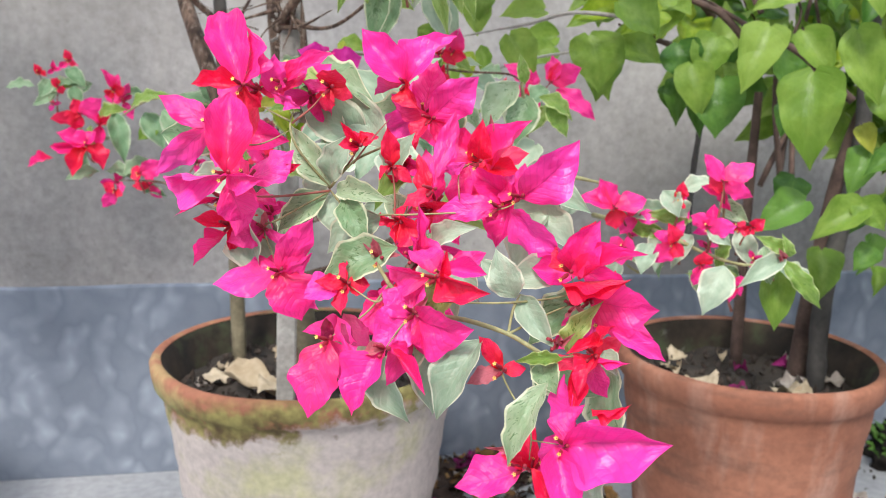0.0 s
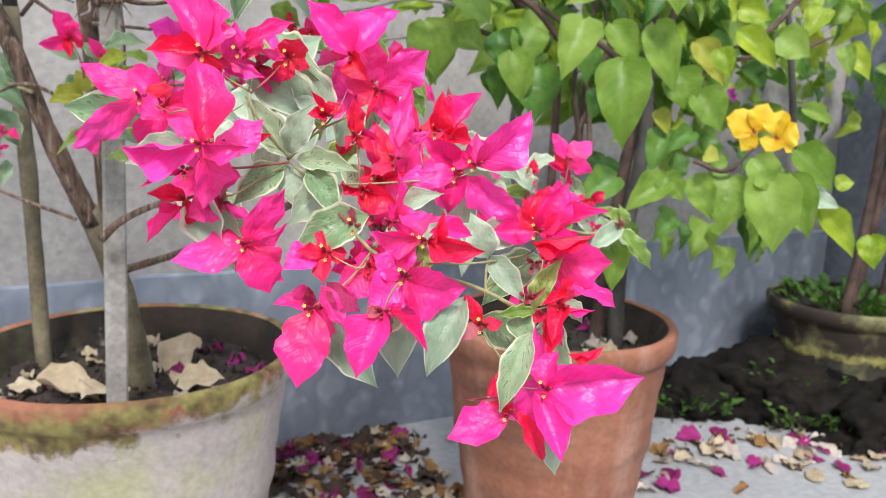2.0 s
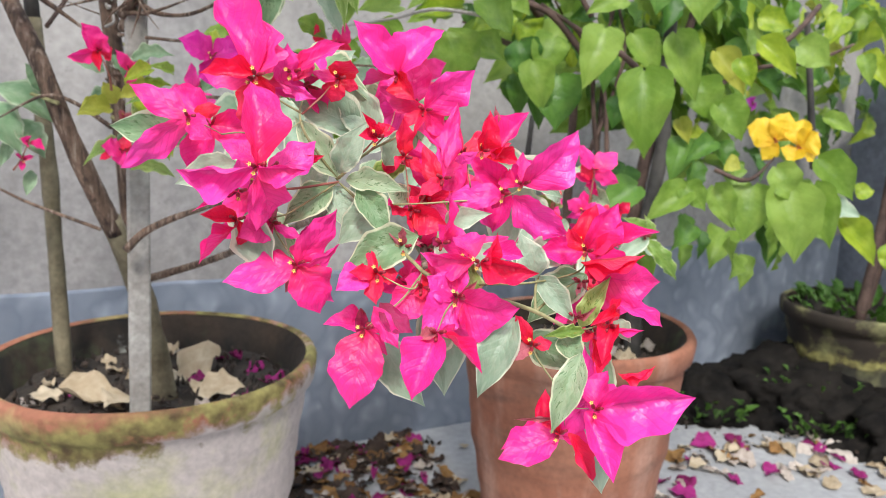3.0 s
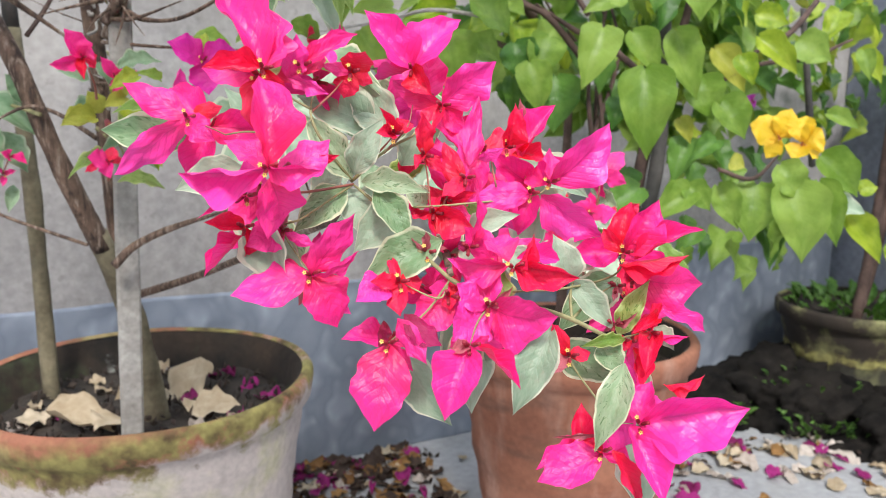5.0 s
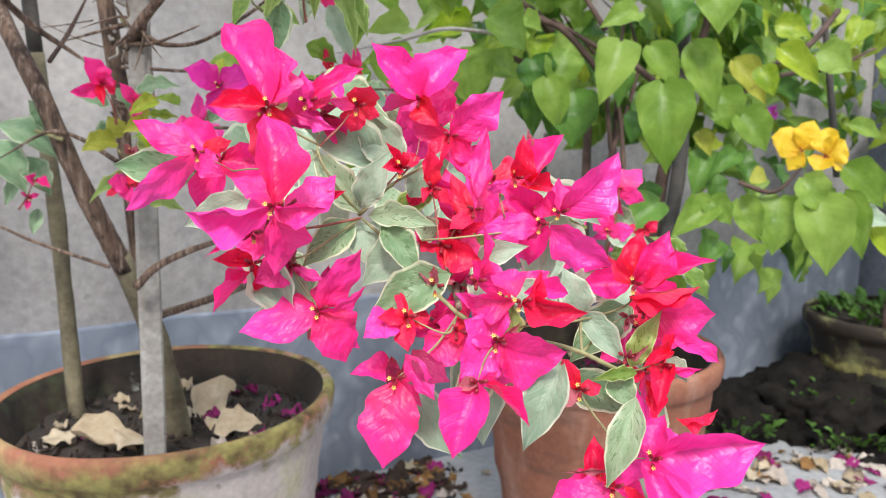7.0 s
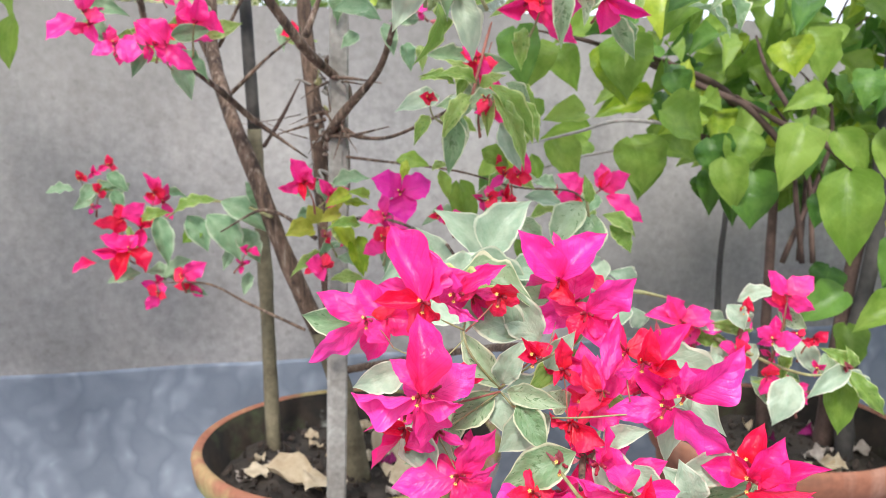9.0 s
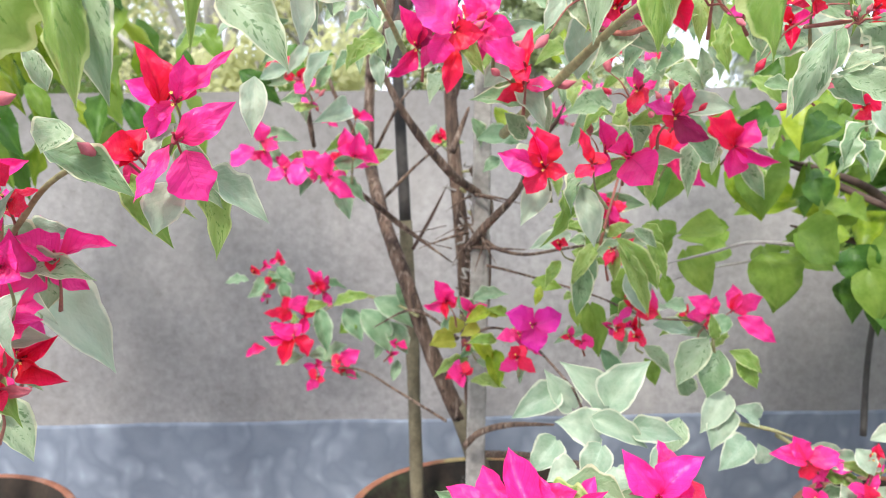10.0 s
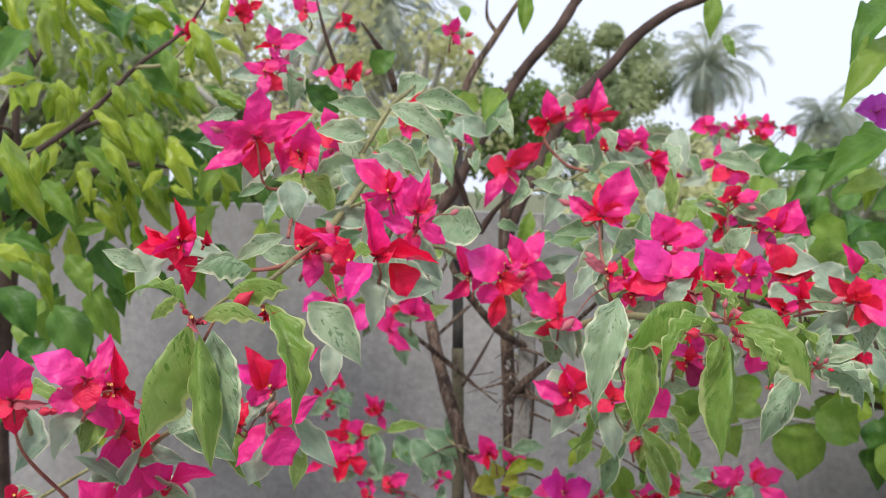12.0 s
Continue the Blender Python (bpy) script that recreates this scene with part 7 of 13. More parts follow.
leaf(variegated, "n", (0.173, 0.868, 1.032), (-0.009, -0.016, -0.045), 0.023, (-0.353, -0.96, 0.514), 10)
pedicel(variegated, (0.237, 0.799, 1.053), (0.236, 0.833, 1.033))
leaf(variegated, "v", (0.256, 0.862, 1.064), (-0.037, -0.012, -0.022), 0.016, (-0.327, -0.933, 0.643), 19)
leaf(variegated, "v", (0.26, 0.836, 1.043), (0.021, -0.017, -0.047), 0.023, (-0.5, -0.928, 0.609), 3)
pedicel(variegated, (0.201, 0.868, 1.11), (0.213, 0.89, 1.083))
flower(variegated, (0.206, 0.901, 1.117), (-0.42, -0.894, 0.153), (0.019, -0.002, -0.005, 0.016, -23, "m"), (-0.018, -0.015, -0.016, 0.014, 7, "r"), (-0.005, -0.002, 0.020, 0.015, 19, "r"))
leaf(variegated, "s", (0.221, 0.933, 1.092), (0.033, -0.014, -0.026), 0.023, (-0.444, -0.952, 0.28), 28)
leaf(variegated, "s", (0.204, 0.929, 1.114), (0.009, -0.016, -0.04), 0.022, (-0.347, -0.955, 0.009), 15)
pedicel(variegated, (0.107, 0.814, 0.993), (0.116, 0.847, 0.971))
flower(variegated, (0.12, 0.83, 0.979), (-0.409, -0.91, 0.065), (-0.021, -0.004, 0.004, 0.013, -16, "m"), (0.013, 0.005, 0.016, 0.014, -17, "m"), (0.008, -0.011, -0.016, 0.016, -9, "m"))
leaf(variegated, "v", (0.102, 0.847, 0.985), (0.034, -0.016, -0.036), 0.022, (-0.374, -0.974, 0.341), -0)
leaf(variegated, "v", (0.107, 0.858, 0.976), (0.009, -0.015, -0.038), 0.018, (-0.387, -0.972, 0.115), -5)
pedicel(variegated, (0.119, 0.81, 0.967), (0.122, 0.846, 0.936))
flower(variegated, (0.124, 0.835, 0.967), (-0.368, -0.897, 0.246), (-0.012, -0.011, 0.013, 0.012, -12, "m"), (0.016, 0.005, 0.003, 0.011, 10, "m"), (-0.005, -0.008, -0.014, 0.010, -23, "m"))
leaf(variegated, "v", (0.125, 0.863, 0.955), (0.034, -0.016, -0.035), 0.022, (-0.209, -0.966, 0.454), -20)
leaf(variegated, "w", (0.133, 0.858, 0.946), (-0.046, -0.007, 0.012), 0.023, (-0.299, -0.963, 0.687), 3)
pedicel(variegated, (0.196, 1.276, 1.141), (0.203, 1.294, 1.114))
flower(variegated, (0.181, 1.299, 1.15), (-0.207, -0.978, -0.022), (-0.013, -0.003, -0.019, 0.014, -4, "p"), (-0.003, -0.003, 0.022, 0.015, -1, "p"), (0.024, 0.005, 0.002, 0.018, -17, "m"))
leaf(variegated, "v", (0.173, 1.338, 1.12), (0.037, -0.01, 0.01), 0.017, (0.109, -0.981, -0.028), 1)
leaf(variegated, "w", (0.186, 1.336, 1.152), (0.051, -0.012, -0.008), 0.024, (-0.377, -0.978, -0.022), -15)
pedicel(variegated, (0.12, 1.223, 1.108), (0.143, 1.248, 1.084))
flower(variegated, (0.128, 1.236, 1.098), (-0.141, -0.987, 0.075), (0.006, -0.001, -0.014, 0.011, 6, "m"), (-0.015, 0.003, 0.004, 0.011, 18, "m"), (0.007, -0.010, 0.012, 0.010, 2, "m"))
leaf(variegated, "s", (0.13, 1.252, 1.088), (-0.047, -0.009, -0.004), 0.024, (0.005, -0.986, 0.419), -12)
leaf(variegated, "w", (0.122, 1.268, 1.13), (-0.05, -0.008, 0.01), 0.027, (0.182, -0.986, 0.048), 14)
pedicel(variegated, (-0.06, 1.272, 1.066), (-0.047, 1.308, 1.044))
leaf(variegated, "n", (-0.072, 1.322, 1.064), (0.052, -0.012, -0.005), 0.024, (0.142, -1, 0.428), 26)
leaf(variegated, "s", (-0.065, 1.333, 1.09), (-0.008, -0.016, -0.047), 0.022, (-0.225, -1, 0.677), 15)
pedicel(variegated, (0.253, 0.581, 1.086), (0.273, 0.612, 1.067))
leaf(variegated, "w", (0.278, 0.615, 1.091), (0.012, -0.015, -0.032), 0.017, (-0.451, -0.871, 0.007), 1)
leaf(variegated, "v", (0.288, 0.622, 1.074), (-0.036, -0.014, -0.036), 0.023, (-0.724, -0.868, 0.495), 30)
pedicel(variegated, (0.203, 0.977, 1.171), (0.214, 0.995, 1.14))
flower(variegated, (0.204, 0.999, 1.179), (-0.42, -0.897, 0.138), (0.002, -0.008, -0.014, 0.010, -16, "p"), (-0.014, 0.001, -0.001, 0.010, 13, "m"), (0.001, -0.009, 0.012, 0.010, -8, "m"))
leaf(variegated, "w", (0.218, 1.031, 1.151), (-0.051, -0.01, -0.01), 0.021, (-0.099, -0.958, 0.586), -14)
leaf(variegated, "n", (0.213, 1.041, 1.156), (-0.016, -0.014, -0.033), 0.019, (-0.303, -0.959, -0.035), 28)
pedicel(variegated, (0.138, 0.927, 1.163), (0.166, 0.952, 1.134))
flower(variegated, (0.161, 0.956, 1.145), (-0.129, -0.99, -0.063), (0.002, -0.012, 0.014, 0.010, 7, "m"), (0.009, -0.008, -0.012, 0.011, 21, "r"), (-0.017, -0.008, -0.005, 0.011, -24, "m"))
leaf(variegated, "v", (0.182, 0.99, 1.155), (-0.008, -0.015, -0.04), 0.022, (-0.557, -0.963, 0.433), 11)
leaf(variegated, "v", (0.164, 0.985, 1.163), (-0.055, -0.009, 0.001), 0.026, (0.019, -0.966, 0.364), 28)

# side spray
flower(variegated, (0.305, 0.742, 0.728), (-0.377, -0.917, 0.13), (-0.017, -0.003, 0.029, 0.025, 16, "m"), (0.034, -0.000, 0.009, 0.029, -22, "m"), (-0.039, 0.003, 0.009, 0.027, 24, "m"), (0.005, 0.003, -0.023, 0.025, -12, "r"))
flower(variegated, (0.402, 0.71, 0.757), (-0.491, -0.866, 0.092), (-0.023, -0.002, 0.027, 0.021, 16, "m"), (0.032, 0.002, 0.019, 0.031, -22, "m"), (0.023, -0.013, -0.014, 0.022, 24, "m"), (-0.011, 0.009, -0.007, 0.025, -12, "r"))
flower(variegated, (0.363, 0.724, 0.741), (-0.446, -0.888, 0.112), (0.000, -0.008, 0.016, 0.017, 16, "r"), (-0.004, 0.002, -0.014, 0.017, -22, "r"), (0.004, -0.006, 0.002, 0.012, 24, "r"))
flower(variegated, (0.357, 0.716, 0.696), (-0.44, -0.882, 0.169), (-0.009, -0.006, 0.021, 0.019, 16, "r"), (-0.018, 0.004, -0.020, 0.026, -22, "m"), (0.007, -0.010, -0.011, 0.020, 24, "r"), (-0.008, 0.010, -0.001, 0.017, -12, "m"))
flower(variegated, (0.385, 0.704, 0.714), (-0.475, -0.868, 0.146), (0.022, -0.015, 0.002, 0.024, 16, "p"), (-0.014, 0.009, 0.010, 0.020, -22, "m"), (0.001, -0.004, 0.013, 0.016, 24, "m"))
flower(variegated, (0.427, 0.697, 0.715), (-0.517, -0.844, 0.143), (0.007, -0.011, 0.009, 0.018, 16, "r"), (-0.011, 0.006, -0.003, 0.014, -22, "r"), (-0.001, -0.007, -0.006, 0.012, 24, "r"))
flower(variegated, (0.383, 0.707, 0.676), (-0.467, -0.863, 0.192), (-0.002, -0.008, 0.015, 0.023, 16, "r"), (-0.005, 0.001, -0.021, 0.019, -22, "m"), (0.009, -0.010, -0.009, 0.016, 24, "m"), (0.009, 0.007, 0.001, 0.017, -12, "r"))
flower(variegated, (0.316, 0.742, 0.687), (-0.386, -0.905, 0.178), (0.009, -0.013, 0.000, 0.031, 16, "m"), (-0.011, 0.008, 0.010, 0.024, -22, "m"), (-0.004, -0.009, -0.015, 0.020, 24, "m"))
flower(variegated, (0.415, 0.697, 0.655), (-0.5, -0.839, 0.214), (-0.011, -0.011, -0.011, 0.016, 16, "m"), (0.010, 0.001, -0.006, 0.016, -22, "m"), (-0.006, -0.003, 0.009, 0.013, 24, "m"))
leaf(variegated, "w", (0.403, 0.698, 0.677), (-0.026, -0.012, -0.045), 0.035, (-0.491, -0.85, 0.539), 0)
leaf(variegated, "n", (0.451, 0.681, 0.687), (0.035, -0.023, -0.045), 0.023, (-0.544, -0.821, 0.526), 0)
leaf(variegated, "w", (0.456, 0.68, 0.687), (-0.05, -0.004, -0.025), 0.021, (-0.549, -0.817, 0.525), 0)
leaf(variegated, "g", (0.473, 0.715, 0.673), (-0.011, -0.018, -0.063), 0.035, (-0.542, -0.82, 0.534), 0)
leaf(variegated, "w", (0.349, 0.731, 0.746), (0.012, -0.015, -0.024), 0.022, (-0.428, -0.897, 0.457), 0)
leaf(variegated, "w", (0.342, 0.733, 0.694), (-0.014, -0.012, -0.029), 0.025, (-0.416, -0.893, 0.519), 0)
leaf(variegated, "w", (0.386, 0.707, 0.71), (0.019, -0.014, -0.012), 0.019, (-0.474, -0.868, 0.5), 0)
leaf(variegated, "n", (0.458, 0.68, 0.691), (-0.034, 0.001, 0.019), 0.018, (-0.55, -0.818, 0.52), 0)
leaf(variegated, "n", (0.46, 0.679, 0.689), (-0.012, -0.002, 0.022), 0.013, (-0.553, -0.815, 0.523), 0)
leaf(variegated, "w", (0.384, 0.741, 0.721), (-0.026, 0, 0.017), 0.019, (-0.457, -0.88, 0.483), 0)
leaf(variegated, "w", (0.267, 0.761, 0.719), (-0.008, -0.002, 0.023), 0.023, (-0.327, -0.934, 0.49), 0)
flower(variegated, (0.45, 0.677, 0.689), (-0.545, -0.82, 0.174), (-0.010, -0.008, 0.010, 0.008, 16, "k"), (0.006, 0.004, 0.003, 0.008, -22, "k"), (-0.006, -0.006, -0.003, 0.006, 24, "k"))
stem("twig", variegated, M_TWIG, [(0.450, 0.677, 0.688, 0.0016), (0.421, 0.691, 0.679, 0.0016), (0.394, 0.718, 0.685, 0.0019), (0.365, 0.736, 0.699, 0.0020), (0.353, 0.790, 0.702, 0.0024), (0.342, 0.895, 0.698, 0.0030)])
stem("twig", variegated, M_TWIG_RED, [(0.394, 0.718, 0.685, 0.0011), (0.400, 0.713, 0.719, 0.0011), (0.402, 0.709, 0.756, 0.0010)])
stem("twig", variegated, M_TWIG_RED, [(0.365, 0.736, 0.699, 0.0011), (0.362, 0.721, 0.724, 0.0011), (0.363, 0.723, 0.740, 0.0010)])
pedicel(variegated, (0.305, 0.742, 0.728), (0.335, 0.763, 0.69))
flower(variegated, (0.338, 0.762, 0.717), (-0.396, -0.907, 0.146), (0.020, -0.013, -0.003, 0.019, -7, "p"), (-0.021, -0.011, -0.017, 0.020, -10, "m"), (-0.019, -0.006, 0.021, 0.018, 19, "m"))
leaf(variegated, "n", (0.336, 0.781, 0.708), (0.039, -0.02, -0.012), 0.023, (-0.456, -0.909, 0.526), 20)
leaf(variegated, "w", (0.337, 0.806, 0.718), (0.037, -0.018, -0.005), 0.020, (-0.274, -0.915, 0.342), -0)
pedicel(variegated, (0.402, 0.71, 0.757), (0.417, 0.732, 0.716))
flower(variegated, (0.411, 0.725, 0.748), (-0.621, -0.775, 0.121), (0.007, -0.003, -0.022, 0.014, 25, "m"), (-0.023, 0.002, 0.003, 0.017, -4, "m"), (0.013, 0.007, 0.019, 0.015, -1, "p"))
leaf(variegated, "n", (0.42, 0.775, 0.746), (0.038, -0.018, -0.002), 0.021, (-0.385, -0.875, 0.633), 2)
leaf(variegated, "v", (0.422, 0.752, 0.734), (0.024, -0.019, -0.02), 0.021, (-0.636, -0.866, 0.483), 7)
pedicel(variegated, (0.363, 0.724, 0.741), (0.37, 0.744, 0.703))
flower(variegated, (0.381, 0.75, 0.729), (-0.509, -0.836, 0.203), (0.001, -0.014, -0.012, 0.010, -13, "p"), (-0.016, 0.001, -0.000, 0.010, 9, "m"), (-0.000, -0.004, 0.015, 0.012, -24, "m"))
leaf(variegated, "w", (0.386, 0.771, 0.739), (0.041, -0.015, 0.013), 0.021, (-0.167, -0.889, 0.278), -25)
leaf(variegated, "w", (0.37, 0.767, 0.721), (-0.048, -0.002, -0.002), 0.024, (-0.37, -0.893, 0.181), 2)
pedicel(variegated, (0.357, 0.716, 0.696), (0.378, 0.742, 0.67))
flower(variegated, (0.367, 0.735, 0.697), (-0.42, -0.906, 0.049), (0.008, -0.002, 0.020, 0.015, -14, "m"), (0.014, -0.006, -0.015, 0.016, -3, "m"), (-0.022, 0.000, 0.006, 0.016, 20, "m"))
leaf(variegated, "w", (0.37, 0.767, 0.701), (-0.014, -0.016, -0.041), 0.024, (-0.335, -0.89, 0.732), 13)
leaf(variegated, "v", (0.385, 0.78, 0.69), (-0.018, -0.015, -0.041), 0.019, (-0.578, -0.885, 0.344), 23)
pedicel(variegated, (0.385, 0.704, 0.714), (0.408, 0.737, 0.677))
flower(variegated, (0.401, 0.721, 0.712), (-0.298, -0.953, 0.052), (-0.021, 0.002, -0.007, 0.015, 12, "p"), (0.002, 0.006, 0.022, 0.015, -11, "m"), (0.017, -0.011, -0.005, 0.017, -22, "p"))
leaf(variegated, "w", (0.387, 0.738, 0.701), (-0.026, -0.012, -0.032), 0.021, (-0.389, -0.875, 0.625), 3)
leaf(variegated, "n", (0.394, 0.752, 0.714), (-0.051, 0, 0.008), 0.022, (-0.76, -0.877, 0.811), -23)
pedicel(variegated, (0.427, 0.697, 0.715), (0.431, 0.727, 0.682))
flower(variegated, (0.431, 0.727, 0.708), (-0.561, -0.767, 0.313), (0.009, 0.002, -0.011, 0.008, -8, "m"), (-0.008, 0.007, 0.004, 0.009, -13, "r"), (0.008, 0.002, 0.009, 0.009, -1, "r"))
leaf(variegated, "n", (0.426, 0.732, 0.697), (-0.02, -0.013, -0.033), 0.017, (-0.193, -0.853, 0.8), 25)
leaf(variegated, "w", (0.433, 0.732, 0.709), (0.012, -0.02, -0.04), 0.023, (-0.897, -0.851, 0.365), -9)
pedicel(variegated, (0.383, 0.707, 0.676), (0.405, 0.735, 0.641))
flower(variegated, (0.401, 0.729, 0.69), (-0.56, -0.718, 0.414), (-0.005, -0.015, -0.010, 0.009, -12, "m"), (-0.011, 0.003, 0.006, 0.009, -25, "m"), (0.015, 0.002, 0.001, 0.008, -9, "m"))
leaf(variegated, "v", (0.396, 0.755, 0.66), (0.018, -0.02, -0.032), 0.020, (-0.678, -0.868, 0.383), -17)
leaf(variegated, "v", (0.425, 0.754, 0.665), (0.021, -0.019, -0.025), 0.020, (-0.41, -0.855, 0.535), -10)
pedicel(variegated, (0.316, 0.742, 0.687), (0.34, 0.754, 0.659))
flower(variegated, (0.337, 0.775, 0.694), (-0.349, -0.91, 0.225), (0.009, -0.007, 0.002, 0.009, -14, "p"), (-0.008, -0.003, -0.009, 0.008, -6, "m"), (-0.003, -0.000, 0.012, 0.008, -14, "m"))
leaf(variegated, "v", (0.343, 0.797, 0.664), (0.038, -0.018, -0.003), 0.024, (-0.544, -0.902, 0.517), -23)
leaf(variegated, "w", (0.336, 0.79, 0.667), (-0.023, -0.015, -0.045), 0.021, (-0.409, -0.903, 0.396), 15)
pedicel(variegated, (0.415, 0.697, 0.655), (0.423, 0.712, 0.627))
flower(variegated, (0.428, 0.725, 0.654), (-0.338, -0.934, 0.118), (-0.007, 0.009, 0.013, 0.013, -9, "m"), (0.017, -0.002, 0.003, 0.012, -5, "m"), (-0.008, 0.002, -0.015, 0.013, -3, "m"))
leaf(variegated, "n", (0.436, 0.73, 0.659), (-0.052, -0.001, 0.002), 0.022, (-0.573, -0.841, 0.291), -18)
leaf(variegated, "v", (0.448, 0.737, 0.647), (-0.04, -0.003, 0.002), 0.015, (-0.591, -0.835, 0.522), -6)
pedicel(variegated, (0.45, 0.677, 0.689), (0.462, 0.706, 0.657))
flower(variegated, (0.436, 0.702, 0.682), (-0.263, -0.948, 0.181), (0.002, -0.011, 0.006, 0.007, 0, "m"), (-0.002, -0.001, -0.010, 0.006, -12, "m"), (-0.007, -0.002, 0.010, 0.007, -15, "m"))
leaf(variegated, "w", (0.46, 0.704, 0.674), (0.033, -0.019, -0.016), 0.020, (-0.468, -0.822, 0.415), -16)
leaf(variegated, "v", (0.456, 0.719, 0.692), (-0.001, -0.018, -0.039), 0.020, (-0.211, -0.833, 0.64), 21)

# upper crown
flower(variegated, (-0.26, 0.481, 1.258), (0.277, -0.959, -0.054), (0.005, -0.008, 0.039, 0.029, 16, "m"), (-0.050, 0.002, 0.007, 0.035, -22, "p"), (-0.039, -0.010, -0.026, 0.023, 20, "m"), (-0.003, 0.005, -0.032, 0.028, -12, "r"), (0.031, -0.008, 0.013, 0.021, 16, "m"), (-0.022, -0.013, -0.000, 0.026, -22, "m"))
flower(variegated, (-0.226, 0.482, 1.246), (0.228, -0.973, -0.036), (0.011, -0.009, 0.024, 0.031, 16, "m"), (-0.010, 0.004, 0.006, 0.015, -22, "r"), (0.006, -0.007, -0.012, 0.022, 24, "r"), (0.011, 0.009, 0.007, 0.020, -12, "r"))
flower(variegated, (-0.295, 0.668, 1.359), (0.253, -0.954, -0.161), (-0.005, -0.010, 0.021, 0.020, 16, "m"), (0.030, 0.006, 0.012, 0.020, -22, "m"), (-0.022, -0.007, -0.003, 0.008, 24, "r"))
flower(variegated, (-0.305, 0.665, 1.333), (0.266, -0.955, -0.131), (-0.020, -0.011, 0.008, 0.015, 16, "m"), (0.011, 0.006, 0.017, 0.016, -22, "m"), (-0.000, -0.008, -0.024, 0.018, 24, "m"), (0.017, 0.008, -0.015, 0.020, -12, "r"))
flower(variegated, (-0.241, 0.77, 1.343), (0.172, -0.977, -0.13), (0.017, -0.009, 0.020, 0.020, 16, "r"), (-0.011, 0.005, 0.018, 0.016, -22, "m"), (0.006, -0.007, -0.013, 0.016, 24, "r"))
flower(variegated, (-0.243, 0.774, 1.404), (0.171, -0.966, -0.192), (-0.005, -0.011, 0.011, 0.016, 16, "r"), (0.010, 0.004, -0.007, 0.011, -22, "r"), (-0.015, -0.007, -0.005, 0.010, 24, "r"))
flower(variegated, (-0.224, 0.605, 1.272), (0.188, -0.98, -0.065), (-0.006, -0.010, 0.022, 0.022, 16, "m"), (0.026, 0.006, 0.003, 0.027, -22, "r"), (-0.016, -0.007, -0.005, 0.026, 24, "r"), (0.005, 0.007, -0.015, 0.025, -12, "m"))
flower(variegated, (-0.157, 0.619, 1.284), (0.099, -0.992, -0.08), (-0.008, -0.011, 0.007, 0.019, 16, "r"), (0.012, 0.004, -0.007, 0.021, -22, "r"), (0.004, -0.007, -0.016, 0.017, 24, "m"), (0.014, 0.011, 0.032, 0.013, -12, "r"))
flower(variegated, (-0.151, 0.449, 1.218), (0.118, -0.993, 0.009), (-0.028, -0.005, 0.026, 0.024, 16, "m"), (0.005, 0.006, 0.018, 0.017, -22, "m"), (0.000, -0.005, 0.019, 0.010, 24, "r"), (-0.015, 0.006, -0.013, 0.015, -12, "m"))
flower(variegated, (-0.13, 0.434, 1.205), (0.083, -0.996, 0.031), (-0.004, -0.009, 0.028, 0.022, 16, "m"), (0.013, 0.005, 0.011, 0.016, -22, "r"), (-0.015, -0.006, 0.011, 0.019, 24, "m"), (0.019, 0.008, -0.015, 0.016, -12, "m", (0.003, 0, -0.007)), (0.009, -0.008, 0.031, 0.010, 16, "m"))
flower(variegated, (-0.154, 0.4, 1.176), (0.133, -0.987, 0.087), (-0.006, -0.008, 0.040, 0.018, 16, "m"), (0.043, 0.006, -0.002, 0.016, -22, "r"), (-0.015, -0.013, -0.024, 0.022, 24, "p", (-0.002, 0, -0.005)), (0.012, 0.007, -0.024, 0.027, -12, "r", (0.01, 0, -0.004)), (0.015, -0.010, 0.008, 0.014, 16, "r"))
flower(variegated, (-0.172, 0.409, 1.169), (0.162, -0.982, 0.098), (-0.010, -0.010, 0.015, 0.020, 16, "r"), (-0.016, 0.003, -0.006, 0.012, -22, "r"), (-0.018, -0.006, 0.013, 0.010, 24, "m", (-0.009, 0, 0.009)))
flower(variegated, (-0.21, 0.428, 1.178), (0.222, -0.972, 0.077), (0.028, -0.008, 0.016, 0.019, 16, "r"), (-0.008, 0.004, 0.005, 0.011, -22, "r"), (0.007, -0.006, -0.008, 0.011, 24, "r"))
flower(variegated, (-0.278, 0.374, 1.183), (0.358, -0.931, 0.074), (-0.001, -0.009, 0.030, 0.009, 16, "r"), (-0.027, 0.003, 0.010, 0.010, -22, "r"), (-0.002, -0.007, -0.015, 0.015, 24, "r"), (0.007, 0.009, 0.006, 0.014, -12, "r"), (-0.016, -0.012, -0.008, 0.007, 16, "m"))
flower(variegated, (-0.263, 0.375, 1.182), (0.333, -0.94, 0.075), (0.005, -0.010, 0.010, 0.007, 16, "r"), (0.002, 0.004, 0.002, 0.005, -22, "r"))
flower(variegated, (-0.326, 0.345, 1.097), (0.44, -0.868, 0.228), (-0.029, -0.011, 0.017, 0.026, 16, "p"), (0.007, 0.007, 0.029, 0.014, -22, "m", (0.004, 0, 0)), (0.002, -0.007, -0.018, 0.025, 24, "r"), (-0.020, 0.006, -0.010, 0.021, -12, "m"))
flower(variegated, (-0.309, 0.346, 1.091), (0.414, -0.878, 0.241), (0.005, -0.009, 0.030, 0.012, 16, "r"), (0.011, 0.004, -0.012, 0.011, -22, "r"), (0.022, -0.006, -0.016, 0.011, 24, "m"), (0.007, 0.008, -0.005, 0.012, -12, "r"))
